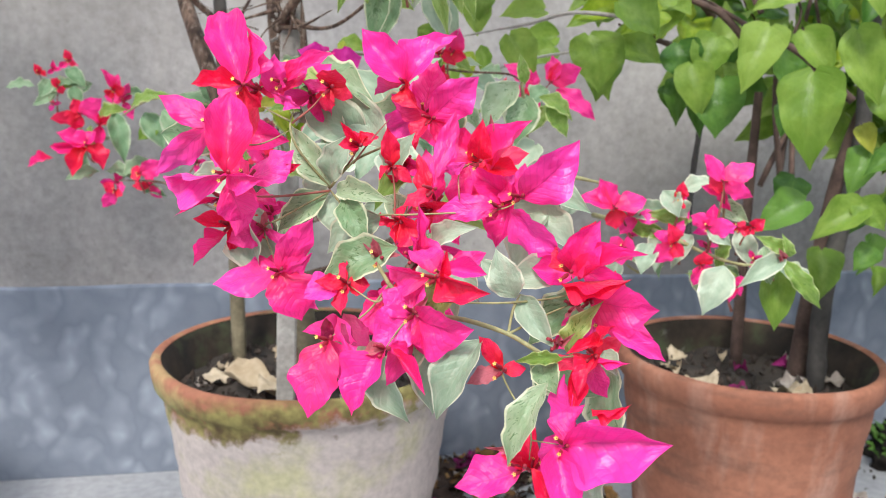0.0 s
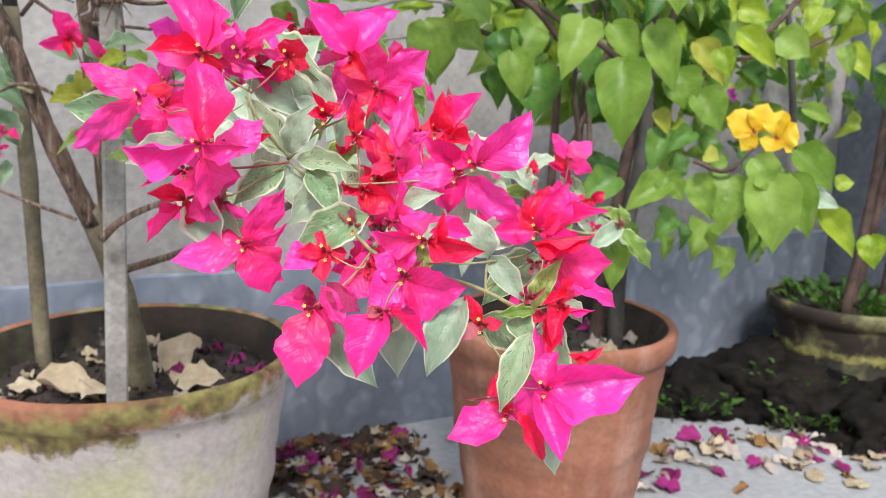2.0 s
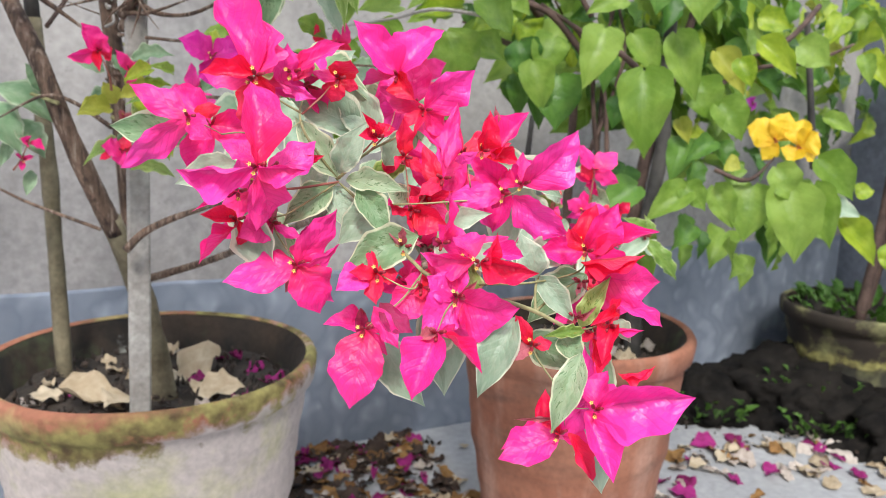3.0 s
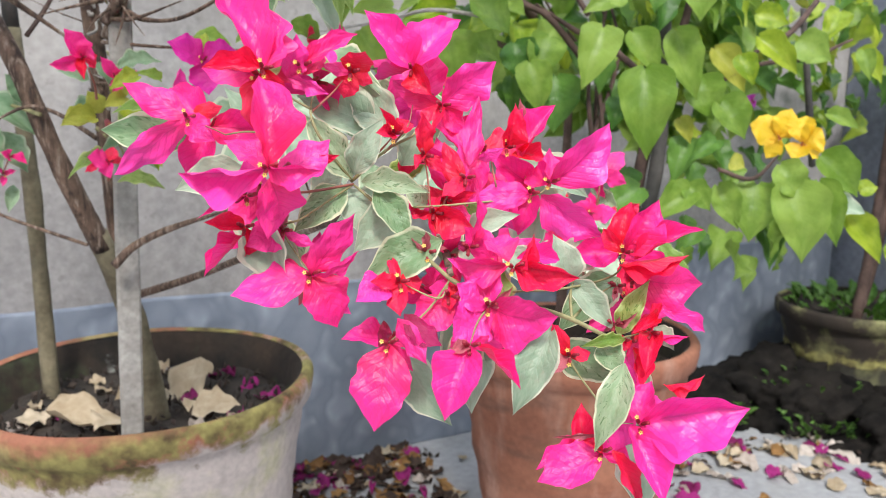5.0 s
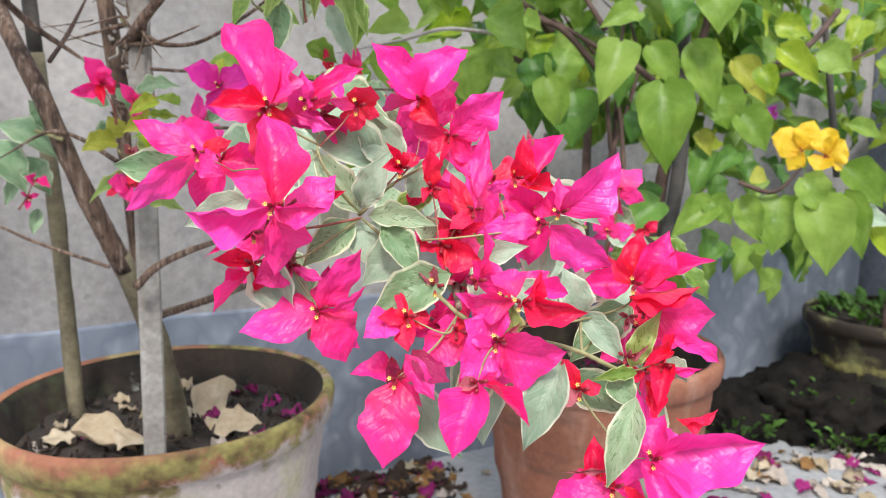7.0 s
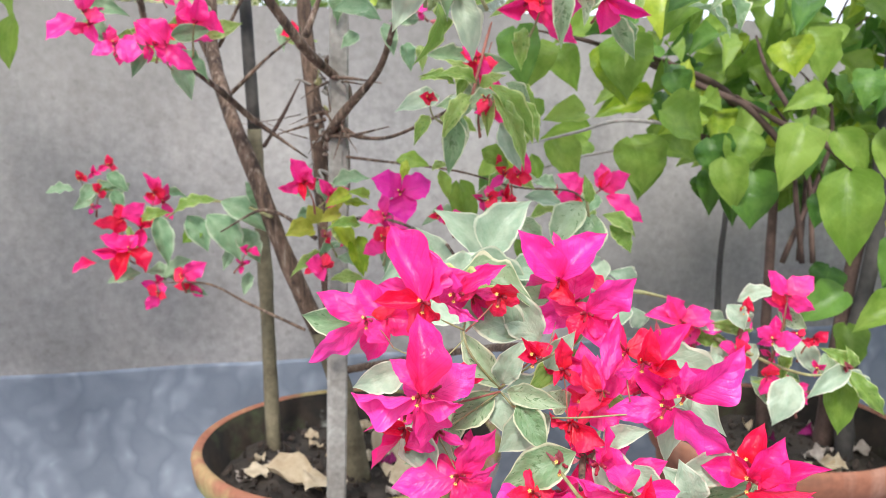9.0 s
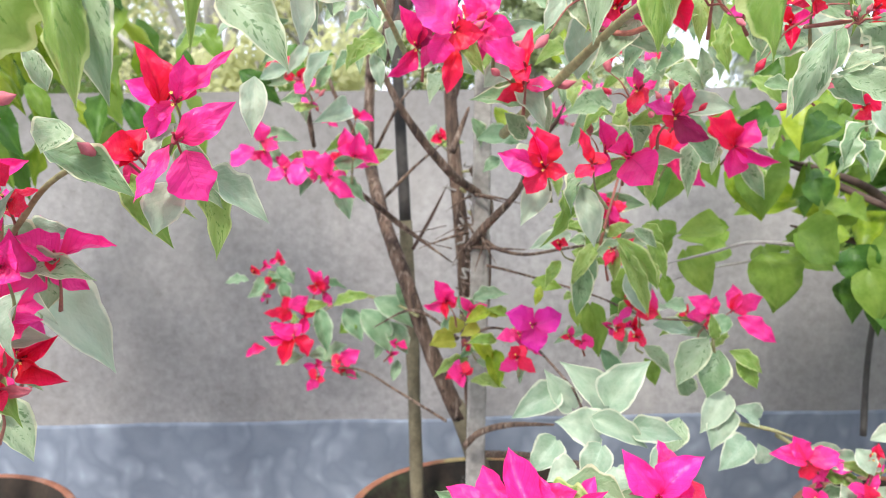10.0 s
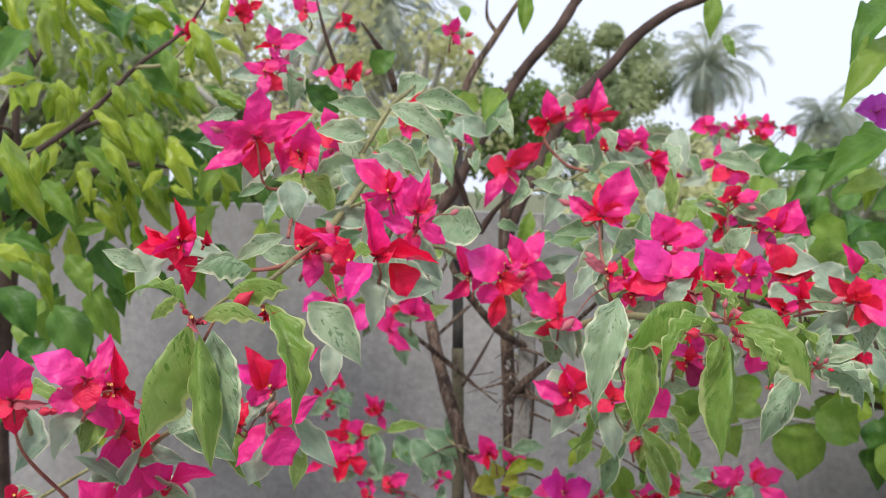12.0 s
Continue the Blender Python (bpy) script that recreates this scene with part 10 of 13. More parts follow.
leaf(variegated, "v", (-0.351, 0.39, 1.074), (0.014, -0.012, -0.037), 0.020, (0.111, -0.863, 0.265), -6)
leaf(variegated, "w", (-0.335, 0.39, 1.082), (-0.034, -0.012, -0.009), 0.021, (0.714, -0.875, 0.71), -26)
pedicel(variegated, (-0.309, 0.346, 1.091), (-0.317, 0.365, 1.054))
flower(variegated, (-0.327, 0.375, 1.084), (0.624, -0.76, 0.183), (0.006, 0.002, -0.020, 0.014, -4, "r"), (-0.015, -0.011, 0.006, 0.013, -15, "m"), (0.012, -0.007, 0.021, 0.013, 7, "m"))
leaf(variegated, "n", (-0.33, 0.383, 1.072), (-0.014, -0.013, -0.033), 0.021, (0.141, -0.872, 0.707), -17)
leaf(variegated, "w", (-0.335, 0.383, 1.073), (-0.028, -0.014, -0.038), 0.022, (0.583, -0.869, 0.683), 23)
pedicel(variegated, (-0.33, 0.402, 1.045), (-0.344, 0.441, 1.001))
flower(variegated, (-0.344, 0.431, 1.039), (0.501, -0.823, 0.269), (0.025, -0.001, 0.015, 0.020, -8, "m"), (0.007, -0.002, -0.026, 0.020, 24, "m"), (-0.022, -0.005, 0.014, 0.019, 2, "m"))
leaf(variegated, "v", (-0.357, 0.463, 1.011), (0.033, -0.011, -0.031), 0.024, (0.184, -0.865, 0.429), -25)
leaf(variegated, "w", (-0.361, 0.454, 1.025), (-0.011, -0.013, -0.038), 0.022, (0.729, -0.865, 0.331), -17)
pedicel(variegated, (-0.328, 0.421, 1.03), (-0.342, 0.452, 0.996))
flower(variegated, (-0.343, 0.45, 1.025), (0.44, -0.812, 0.383), (-0.012, 0.001, -0.005, 0.009, 23, "p"), (-0.001, 0.003, 0.012, 0.008, -14, "p"), (0.014, -0.011, -0.005, 0.010, 7, "r"))
leaf(variegated, "v", (-0.345, 0.485, 1.011), (0.006, -0.012, -0.031), 0.017, (0.284, -0.878, 0.389), -1)
leaf(variegated, "w", (-0.347, 0.467, 1.002), (0.043, -0.008, 0.005), 0.019, (0.457, -0.868, 0.418), -11)
pedicel(variegated, (-0.31, 0.439, 0.996), (-0.327, 0.475, 0.956))
flower(variegated, (-0.329, 0.463, 0.987), (0.561, -0.757, 0.336), (-0.014, -0.015, -0.018, 0.022, -20, "m"), (0.001, -0.004, 0.032, 0.024, -14, "p"), (0.025, 0.005, -0.016, 0.019, 5, "m"))
leaf(variegated, "v", (-0.344, 0.489, 0.991), (0.005, -0.013, -0.041), 0.023, (0.34, -0.872, 0.833), -28)
leaf(variegated, "v", (-0.337, 0.488, 0.986), (-0.03, -0.013, -0.021), 0.019, (0.355, -0.873, 0.984), 10)
pedicel(variegated, (-0.372, 0.342, 1.082), (-0.378, 0.373, 1.051))
leaf(variegated, "n", (-0.404, 0.402, 1.067), (0.041, -0.008, 0.001), 0.015, (0.336, -0.832, 0.452), -28)
leaf(variegated, "w", (-0.391, 0.388, 1.066), (0.001, -0.013, -0.044), 0.020, (0.847, -0.833, 0.901), -21)
pedicel(variegated, (-0.317, 0.389, 0.999), (-0.326, 0.411, 0.962))
leaf(variegated, "v", (-0.336, 0.456, 0.988), (-0.037, -0.011, 0.006), 0.018, (0.576, -0.863, 1.034), -0)
leaf(variegated, "w", (-0.319, 0.42, 0.981), (-0.007, -0.013, -0.039), 0.022, (0.1, -0.854, 0.888), 26)
pedicel(variegated, (-0.22, 0.39, 1.084), (-0.237, 0.425, 1.056))
flower(variegated, (-0.232, 0.413, 1.086), (-0.005, -0.877, 0.48), (-0.010, -0.001, -0.021, 0.018, -18, "p"), (-0.019, -0.009, 0.011, 0.018, -12, "p"), (0.023, -0.012, 0.016, 0.019, 13, "m"))
leaf(variegated, "v", (-0.233, 0.439, 1.063), (0.025, -0.012, -0.038), 0.023, (0.213, -0.934, 0.936), 28)
leaf(variegated, "w", (-0.227, 0.422, 1.074), (-0.02, -0.013, -0.024), 0.017, (-0.117, -0.937, 0.49), 17)
pedicel(variegated, (-0.22, 0.388, 1.064), (-0.226, 0.409, 1.03))
leaf(variegated, "n", (-0.235, 0.456, 1.042), (0.021, -0.013, -0.048), 0.024, (0.026, -0.928, 0.878), -25)
leaf(variegated, "w", (-0.225, 0.445, 1.046), (0.043, -0.01, -0.029), 0.024, (0.405, -0.931, 0.428), -5)
pedicel(variegated, (-0.244, 0.397, 1.056), (-0.246, 0.416, 1.028))
flower(variegated, (-0.258, 0.422, 1.053), (0.218, -0.828, 0.516), (0.006, 0.005, 0.015, 0.011, -1, "r"), (0.005, -0.001, -0.017, 0.013, -8, "m"), (-0.016, -0.001, 0.007, 0.013, -20, "p"))
leaf(variegated, "n", (-0.266, 0.44, 1.03), (0.041, -0.009, -0.008), 0.017, (0.355, -0.907, 0.882), 9)
leaf(variegated, "n", (-0.263, 0.427, 1.046), (0.029, -0.012, -0.041), 0.024, (0.408, -0.912, 0.94), 21)
pedicel(variegated, (-0.065, 0.583, 1.146), (-0.062, 0.625, 1.111))
flower(variegated, (-0.059, 0.598, 1.152), (-0.075, -0.946, 0.317), (-0.013, 0.005, 0.019, 0.017, -22, "p"), (0.023, -0.002, -0.001, 0.018, 8, "m"), (-0.003, -0.001, -0.023, 0.015, -8, "p"))
leaf(variegated, "n", (-0.062, 0.615, 1.144), (0.021, -0.011, -0.029), 0.016, (0.295, -0.994, 0.169), 15)
leaf(variegated, "v", (-0.056, 0.627, 1.141), (0.041, -0.009, -0.007), 0.022, (-0.139, -0.994, 0.789), 2)
pedicel(variegated, (-0.042, 0.605, 1.155), (-0.031, 0.64, 1.122))
flower(variegated, (-0.043, 0.634, 1.148), (0.002, -0.988, 0.157), (-0.021, 0.006, 0.012, 0.019, -25, "m"), (0.024, 0.005, 0.004, 0.016, 8, "m"), (-0.000, -0.002, -0.024, 0.018, 11, "m"))
leaf(variegated, "w", (-0.025, 0.665, 1.151), (0.038, -0.007, 0.01), 0.021, (-0.367, -0.993, 0.171), 22)
leaf(variegated, "v", (-0.027, 0.646, 1.162), (-0.028, -0.013, -0.023), 0.020, (0.19, -0.994, 0.737), 22)
pedicel(variegated, (-0.094, 0.641, 1.139), (-0.09, 0.662, 1.113))
flower(variegated, (-0.084, 0.658, 1.144), (-0.027, -0.989, 0.147), (-0.006, -0.009, -0.021, 0.014, -19, "m"), (-0.016, -0.004, 0.017, 0.015, -3, "m"), (0.022, 0.001, 0.008, 0.017, 21, "m"))
leaf(variegated, "v", (-0.072, 0.699, 1.14), (-0.039, -0.012, -0.006), 0.021, (-0.146, -0.995, 0.207), -29)
leaf(variegated, "w", (-0.088, 0.686, 1.144), (0.045, -0.01, -0.024), 0.023, (-0.251, -0.995, 0.281), -6)
pedicel(variegated, (-0.013, 0.563, 1.116), (-0.012, 0.588, 1.082))
flower(variegated, (-0.011, 0.593, 1.105), (0.185, -0.946, 0.265), (-0.009, 0.001, 0.023, 0.018, -25, "r"), (0.023, -0.011, 0.000, 0.019, -18, "m"), (-0.021, -0.000, -0.012, 0.019, -24, "r"))
leaf(variegated, "v", (-0.005, 0.629, 1.104), (0.018, -0.012, -0.037), 0.022, (-0.45, -0.983, 0.516), -19)
leaf(variegated, "w", (-0.018, 0.601, 1.105), (0.024, -0.011, -0.035), 0.022, (-0.175, -0.984, 0.806), -2)
pedicel(variegated, (-0.055, 0.802, 1.249), (-0.041, 0.836, 1.235))
leaf(variegated, "n", (-0.032, 0.867, 1.245), (0.048, -0.008, -0.003), 0.020, (0.183, -0.999, 0.382), -3)
leaf(variegated, "w", (-0.046, 0.868, 1.252), (-0.049, -0.012, 0.003), 0.025, (-0.129, -0.999, 0.336), 10)
pedicel(variegated, (-0.012, 0.798, 1.305), (0.001, 0.821, 1.274))
leaf(variegated, "w", (0.018, 0.861, 1.288), (-0.014, -0.014, -0.049), 0.023, (-0.486, -0.993, 0.44), -9)
leaf(variegated, "w", (-0.014, 0.83, 1.316), (0.051, -0.007, 0.007), 0.026, (-0.394, -0.993, 0.001), -19)
pedicel(variegated, (0.034, 0.801, 1.313), (0.042, 0.821, 1.282))
flower(variegated, (0.04, 0.827, 1.312), (-0.079, -0.988, 0.133), (0.023, -0.003, 0.016, 0.019, -25, "r"), (-0.005, -0.014, -0.030, 0.023, -9, "p"), (-0.024, -0.013, 0.017, 0.018, -10, "r"))
leaf(variegated, "v", (0.042, 0.856, 1.295), (0.003, -0.014, -0.052), 0.027, (0.226, -0.99, 0.333), -29)
leaf(variegated, "v", (0.048, 0.864, 1.311), (0.003, -0.013, -0.047), 0.025, (0.237, -0.988, 0.198), -26)
pedicel(variegated, (0.098, 0.822, 1.283), (0.098, 0.864, 1.256))
flower(variegated, (0.088, 0.84, 1.283), (0.016, -0.997, -0.076), (0.003, -0.010, -0.022, 0.014, 22, "m"), (-0.020, -0.010, 0.012, 0.016, -23, "p"), (0.016, -0.010, 0.011, 0.015, 8, "m"))
leaf(variegated, "v", (0.103, 0.867, 1.278), (0.004, -0.013, -0.047), 0.025, (-0.509, -0.982, 0.43), -21)
leaf(variegated, "v", (0.119, 0.891, 1.295), (0.049, -0.008, 0), 0.028, (-0.513, -0.979, -0.032), 29)
pedicel(variegated, (0.112, 0.822, 1.266), (0.116, 0.86, 1.252))
flower(variegated, (0.129, 0.852, 1.262), (-0.252, -0.96, -0.121), (-0.026, -0.004, 0.013, 0.020, 10, "m"), (0.022, -0.001, 0.017, 0.021, -22, "m"), (-0.001, -0.010, -0.029, 0.018, -20, "m"))
leaf(variegated, "v", (0.109, 0.865, 1.278), (-0.023, -0.013, -0.028), 0.015, (0.204, -0.981, 0.392), -23)
leaf(variegated, "v", (0.108, 0.861, 1.26), (0.01, -0.013, -0.044), 0.024, (-0.088, -0.982, 0.196), -2)
pedicel(variegated, (0.018, 0.551, 1.204), (0.024, 0.593, 1.165))
leaf(variegated, "v", (0.022, 0.598, 1.188), (-0.041, -0.012, -0.001), 0.019, (0.004, -0.989, 0.095), 17)
leaf(variegated, "w", (0.041, 0.618, 1.177), (0.038, -0.01, -0.019), 0.021, (-0.013, -0.985, 0.686), -16)
pedicel(variegated, (0.044, 0.728, 1.269), (0.06, 0.767, 1.243))
flower(variegated, (0.065, 0.761, 1.276), (-0.393, -0.919, -0.034), (-0.004, -0.003, -0.013, 0.011, 1, "r"), (-0.011, -0.003, 0.009, 0.009, -4, "m"), (0.015, 0.006, 0.002, 0.010, 25, "m"))
leaf(variegated, "w", (0.063, 0.794, 1.269), (0.043, -0.008, -0.003), 0.022, (-0.256, -0.987, 0.408), 27)
leaf(variegated, "w", (0.046, 0.762, 1.272), (0.033, -0.01, -0.021), 0.021, (-0.475, -0.988, -0.013), -11)
pedicel(variegated, (0.301, 1.299, 1.347), (0.317, 1.321, 1.33))
flower(variegated, (0.353, 1.334, 1.344), (-0.15, -0.988, 0.023), (0.022, -0.003, 0.008, 0.017, 4, "m"), (-0.014, -0.016, -0.023, 0.016, -23, "m"), (-0.018, 0.005, 0.015, 0.017, 18, "p"))
leaf(variegated, "n", (0.336, 1.354, 1.353), (-0.052, -0.014, -0.022), 0.029, (-0.603, -0.959, 0.265), -11)
leaf(variegated, "w", (0.33, 1.351, 1.333), (0.029, -0.012, -0.04), 0.025, (-0.252, -0.961, 0.213), -1)
pedicel(variegated, (0.363, 1.302, 1.344), (0.368, 1.334, 1.321))
flower(variegated, (0.371, 1.325, 1.362), (-0.201, -0.973, -0.115), (0.006, 0.007, 0.015, 0.012, -3, "p"), (0.012, -0.004, -0.009, 0.012, 17, "m"), (-0.018, -0.015, -0.008, 0.011, 3, "m"))
leaf(variegated, "v", (0.39, 1.369, 1.365), (0.032, -0.008, 0.006), 0.016, (-0.24, -0.95, -0.056), 5)
leaf(variegated, "v", (0.404, 1.36, 1.357), (0.042, -0.008, -0.004), 0.020, (-0.517, -0.948, -0.021), -2)
pedicel(variegated, (0.396, 1.303, 1.337), (0.413, 1.334, 1.323))
flower(variegated, (0.416, 1.337, 1.359), (-0.364, -0.93, 0.043), (0.014, -0.013, -0.009, 0.014, 12, "m"), (-0.014, 0.002, -0.013, 0.016, 7, "r"), (0.002, 0.002, 0.020, 0.016, -3, "m"))
leaf(variegated, "v", (0.411, 1.371, 1.314), (-0.041, -0.014, -0.026), 0.020, (-0.64, -0.949, -0.04), -26)
leaf(variegated, "n", (0.389, 1.348, 1.333), (0.05, -0.009, -0.013), 0.026, (-0.628, -0.951, 0.041), -7)
pedicel(variegated, (0.44, 1.305, 1.341), (0.424, 1.332, 1.31))
flower(variegated, (0.407, 1.322, 1.353), (-0.431, -0.893, 0.133), (-0.007, 0.000, -0.014, 0.012, 12, "m"), (-0.016, -0.010, 0.008, 0.012, -8, "m"), (0.018, 0.006, 0.002, 0.012, -23, "r"))
leaf(variegated, "n", (0.435, 1.342, 1.315), (0.006, -0.013, -0.047), 0.020, (-0.387, -0.942, 0.412), -0)
leaf(variegated, "v", (0.412, 1.349, 1.36), (-0.054, -0.013, -0.007), 0.026, (-0.08, -0.945, 0.474), -23)
pedicel(variegated, (0.347, 1.245, 1.271), (0.361, 1.271, 1.258))
flower(variegated, (0.35, 1.264, 1.293), (-0.424, -0.9, -0.102), (-0.022, -0.003, 0.001, 0.013, 4, "m"), (0.016, -0.001, 0.012, 0.015, -1, "m"), (-0.001, -0.014, -0.021, 0.017, 10, "p"))
leaf(variegated, "w", (0.356, 1.285, 1.298), (-0.038, -0.014, -0.025), 0.020, (-0.156, -0.954, 0.201), -23)
leaf(variegated, "w", (0.374, 1.31, 1.259), (-0.05, -0.014, -0.026), 0.024, (-0.699, -0.953, 0.019), 23)
pedicel(variegated, (0.152, 0.63, 1.223), (0.153, 0.654, 1.189))
flower(variegated, (0.148, 0.651, 1.196), (-0.258, -0.872, 0.417), (-0.006, 0.004, -0.017, 0.012, -12, "r"), (-0.014, -0.007, 0.014, 0.012, 6, "r"), (0.018, 0.007, 0.007, 0.014, 13, "p"))
leaf(variegated, "v", (0.16, 0.684, 1.195), (0.009, -0.013, -0.041), 0.020, (-0.643, -0.958, 0.245), -23)
leaf(variegated, "v", (0.154, 0.665, 1.196), (0.045, -0.007, 0.005), 0.022, (-0.049, -0.959, 0.447), 16)
pedicel(variegated, (0.193, 0.63, 1.195), (0.197, 0.66, 1.168))
flower(variegated, (0.184, 0.653, 1.192), (-0.5, -0.782, 0.372), (0.018, -0.002, -0.015, 0.019, 13, "p"), (-0.026, -0.007, -0.002, 0.017, 16, "r"), (0.014, 0.001, 0.019, 0.015, 2, "p"))
leaf(variegated, "v", (0.206, 0.678, 1.176), (0.007, -0.013, -0.047), 0.027, (-0.5, -0.941, 0.141), 7)
leaf(variegated, "w", (0.196, 0.676, 1.181), (0.031, -0.01, -0.018), 0.018, (-0.029, -0.945, 0.502), -9)
pedicel(variegated, (0.06, 0.492, 1.186), (0.077, 0.528, 1.164))
flower(variegated, (0.077, 0.513, 1.187), (-0.482, -0.834, 0.269), (-0.005, 0.001, -0.021, 0.017, 23, "m"), (-0.008, 0.002, 0.020, 0.014, -2, "r"), (0.019, -0.007, 0.004, 0.017, 12, "m"))
leaf(variegated, "w", (0.08, 0.537, 1.189), (-0.003, -0.013, -0.04), 0.022, (-0.592, -0.971, 0.211), 1)
leaf(variegated, "n", (0.068, 0.524, 1.176), (-0.05, -0.014, -0.015), 0.028, (-0.529, -0.973, 0.371), -12)
pedicel(variegated, (0.058, 0.47, 1.162), (0.068, 0.511, 1.128))
flower(variegated, (0.069, 0.484, 1.154), (-0.044, -0.995, 0.091), (0.010, -0.003, -0.024, 0.020, 12, "r"), (-0.026, -0.004, -0.002, 0.017, 9, "m"), (0.016, -0.007, 0.018, 0.019, 0, "r"))
leaf(variegated, "v", (0.054, 0.508, 1.143), (-0.032, -0.014, -0.035), 0.021, (-0.27, -0.971, 0.569), -15)
leaf(variegated, "n", (0.057, 0.526, 1.161), (-0.038, -0.014, -0.023), 0.018, (-0.428, -0.975, 0.153), 26)
pedicel(variegated, (0.101, 0.492, 1.162), (0.11, 0.529, 1.131))
leaf(variegated, "n", (0.113, 0.554, 1.164), (-0.005, -0.013, -0.034), 0.018, (-0.235, -0.959, 0.65), 6)
leaf(variegated, "n", (0.105, 0.538, 1.149), (-0.057, -0.013, 0.003), 0.025, (0.082, -0.958, 0.654), -9)
pedicel(variegated, (0.134, 0.514, 1.161), (0.142, 0.54, 1.135))
flower(variegated, (0.14, 0.537, 1.155), (-0.064, -0.986, 0.155), (-0.017, -0.010, -0.007, 0.013, -17, "p"), (-0.004, -0.005, 0.017, 0.013, -21, "r"), (0.012, -0.001, -0.011, 0.012, -15, "r"))
leaf(variegated, "n", (0.142, 0.578, 1.15), (-0.005, -0.013, -0.039), 0.019, (-0.591, -0.949, 0.197), 20)
leaf(variegated, "w", (0.152, 0.547, 1.166), (0.047, -0.007, 0.006), 0.028, (-0.601, -0.943, 0.342), -11)
pedicel(variegated, (0.173, 0.536, 1.16), (0.19, 0.565, 1.126))
flower(variegated, (0.173, 0.552, 1.166), (-0.454, -0.797, 0.397), (0.024, -0.006, -0.002, 0.021, -1, "r"), (-0.012, -0.002, -0.024, 0.018, 7, "m"), (-0.017, -0.003, 0.022, 0.019, 13, "r"))
leaf(variegated, "n", (0.174, 0.579, 1.146), (0.032, -0.01, -0.024), 0.020, (-0.399, -0.937, 0.642), -27)
leaf(variegated, "w", (0.176, 0.575, 1.149), (0.037, -0.01, -0.025), 0.027, (-0.443, -0.935, 0.158), -2)
pedicel(variegated, (0.157, 0.474, 1.149), (0.176, 0.514, 1.12))
flower(variegated, (0.157, 0.504, 1.137), (-0.232, -0.973, 0.011), (-0.017, -0.006, 0.010, 0.013, 16, "r"), (0.015, -0.003, 0.006, 0.012, -5, "m"), (-0.003, -0.008, -0.017, 0.012, 9, "r"))
leaf(variegated, "v", (0.166, 0.507, 1.155), (0.038, -0.009, -0.015), 0.019, (-0.536, -0.928, 0.603), 28)
leaf(variegated, "v", (0.18, 0.53, 1.134), (-0.04, -0.014, -0.02), 0.023, (-0.423, -0.923, 0.532), -13)
pedicel(variegated, (0.209, 0.496, 1.146), (0.209, 0.527, 1.107))
leaf(variegated, "v", (0.215, 0.534, 1.146), (0.016, -0.013, -0.045), 0.028, (-0.004, -0.909, 0.644), 0)
leaf(variegated, "w", (0.227, 0.527, 1.128), (-0.05, -0.013, -0.01), 0.026, (-0.759, -0.899, 0.254), -9)
pedicel(variegated, (0.013, 0.468, 1.164), (0.022, 0.494, 1.132))
flower(variegated, (0.03, 0.496, 1.159), (0.055, -0.866, 0.497), (0.015, -0.011, -0.001, 0.013, -16, "p"), (-0.012, -0.001, -0.013, 0.013, -6, "m"), (-0.005, -0.011, 0.018, 0.012, 22, "m"))
leaf(variegated, "w", (0.02, 0.533, 1.167), (-0.028, -0.014, -0.03), 0.017, (-0.179, -0.985, 0.302), 23)
leaf(variegated, "v", (0.011, 0.531, 1.165), (0.029, -0.011, -0.036), 0.024, (-0.284, -0.987, 0.129), -8)
pedicel(variegated, (0.036, 0.488, 1.147), (0.038, 0.509, 1.126))
flower(variegated, (0.041, 0.504, 1.145), (-0.409, -0.872, 0.267), (-0.014, -0.006, -0.012, 0.014, -9, "m"), (-0.007, 0.002, 0.017, 0.014, 13, "m"), (0.017, -0.002, -0.005, 0.012, 15, "m"))
leaf(variegated, "w", (0.045, 0.536, 1.148), (0.044, -0.008, -0.003), 0.023, (0.072, -0.977, 0.768), -12)
leaf(variegated, "v", (0.056, 0.554, 1.15), (0.032, -0.01, -0.027), 0.019, (-0.523, -0.975, 0.323), 30)
pedicel(variegated, (0.003, 0.578, 1.041), (0.014, 0.611, 1.012))
leaf(variegated, "w", (0.011, 0.617, 1.034), (-0.023, -0.014, -0.04), 0.024, (0.079, -0.963, 0.566), 2)
leaf(variegated, "n", (0.028, 0.641, 1.02), (-0.017, -0.015, -0.048), 0.023, (0.253, -0.959, 0.668), -21)
pedicel(variegated, (0.037, 0.56, 1.044), (0.055, 0.589, 1.008))
flower(variegated, (0.055, 0.595, 1.052), (0.081, -0.823, 0.562), (-0.007, -0.010, 0.027, 0.018, -3, "m"), (0.020, -0.010, -0.009, 0.016, -17, "r"), (-0.013, -0.004, -0.020, 0.017, -14, "p"))
leaf(variegated, "v", (0.053, 0.622, 1.04), (-0.025, -0.014, -0.037), 0.022, (-0.551, -0.958, 0.359), 29)
leaf(variegated, "w", (0.041, 0.622, 1.024), (0.009, -0.013, -0.05), 0.024, (-0.454, -0.956, 0.876), -8)
pedicel(variegated, (0.07, 0.582, 1.049), (0.074, 0.618, 1.025))
leaf(variegated, "v", (0.089, 0.614, 1.035), (0.033, -0.007, 0.014), 0.018, (-0.597, -0.947, 0.365), -18)
leaf(variegated, "n", (0.087, 0.646, 1.047), (-0.039, -0.014, -0.032), 0.022, (-0.235, -0.955, 0.445), -10)
pedicel(variegated, (0.1, 0.566, 1.079), (0.097, 0.6, 1.054))
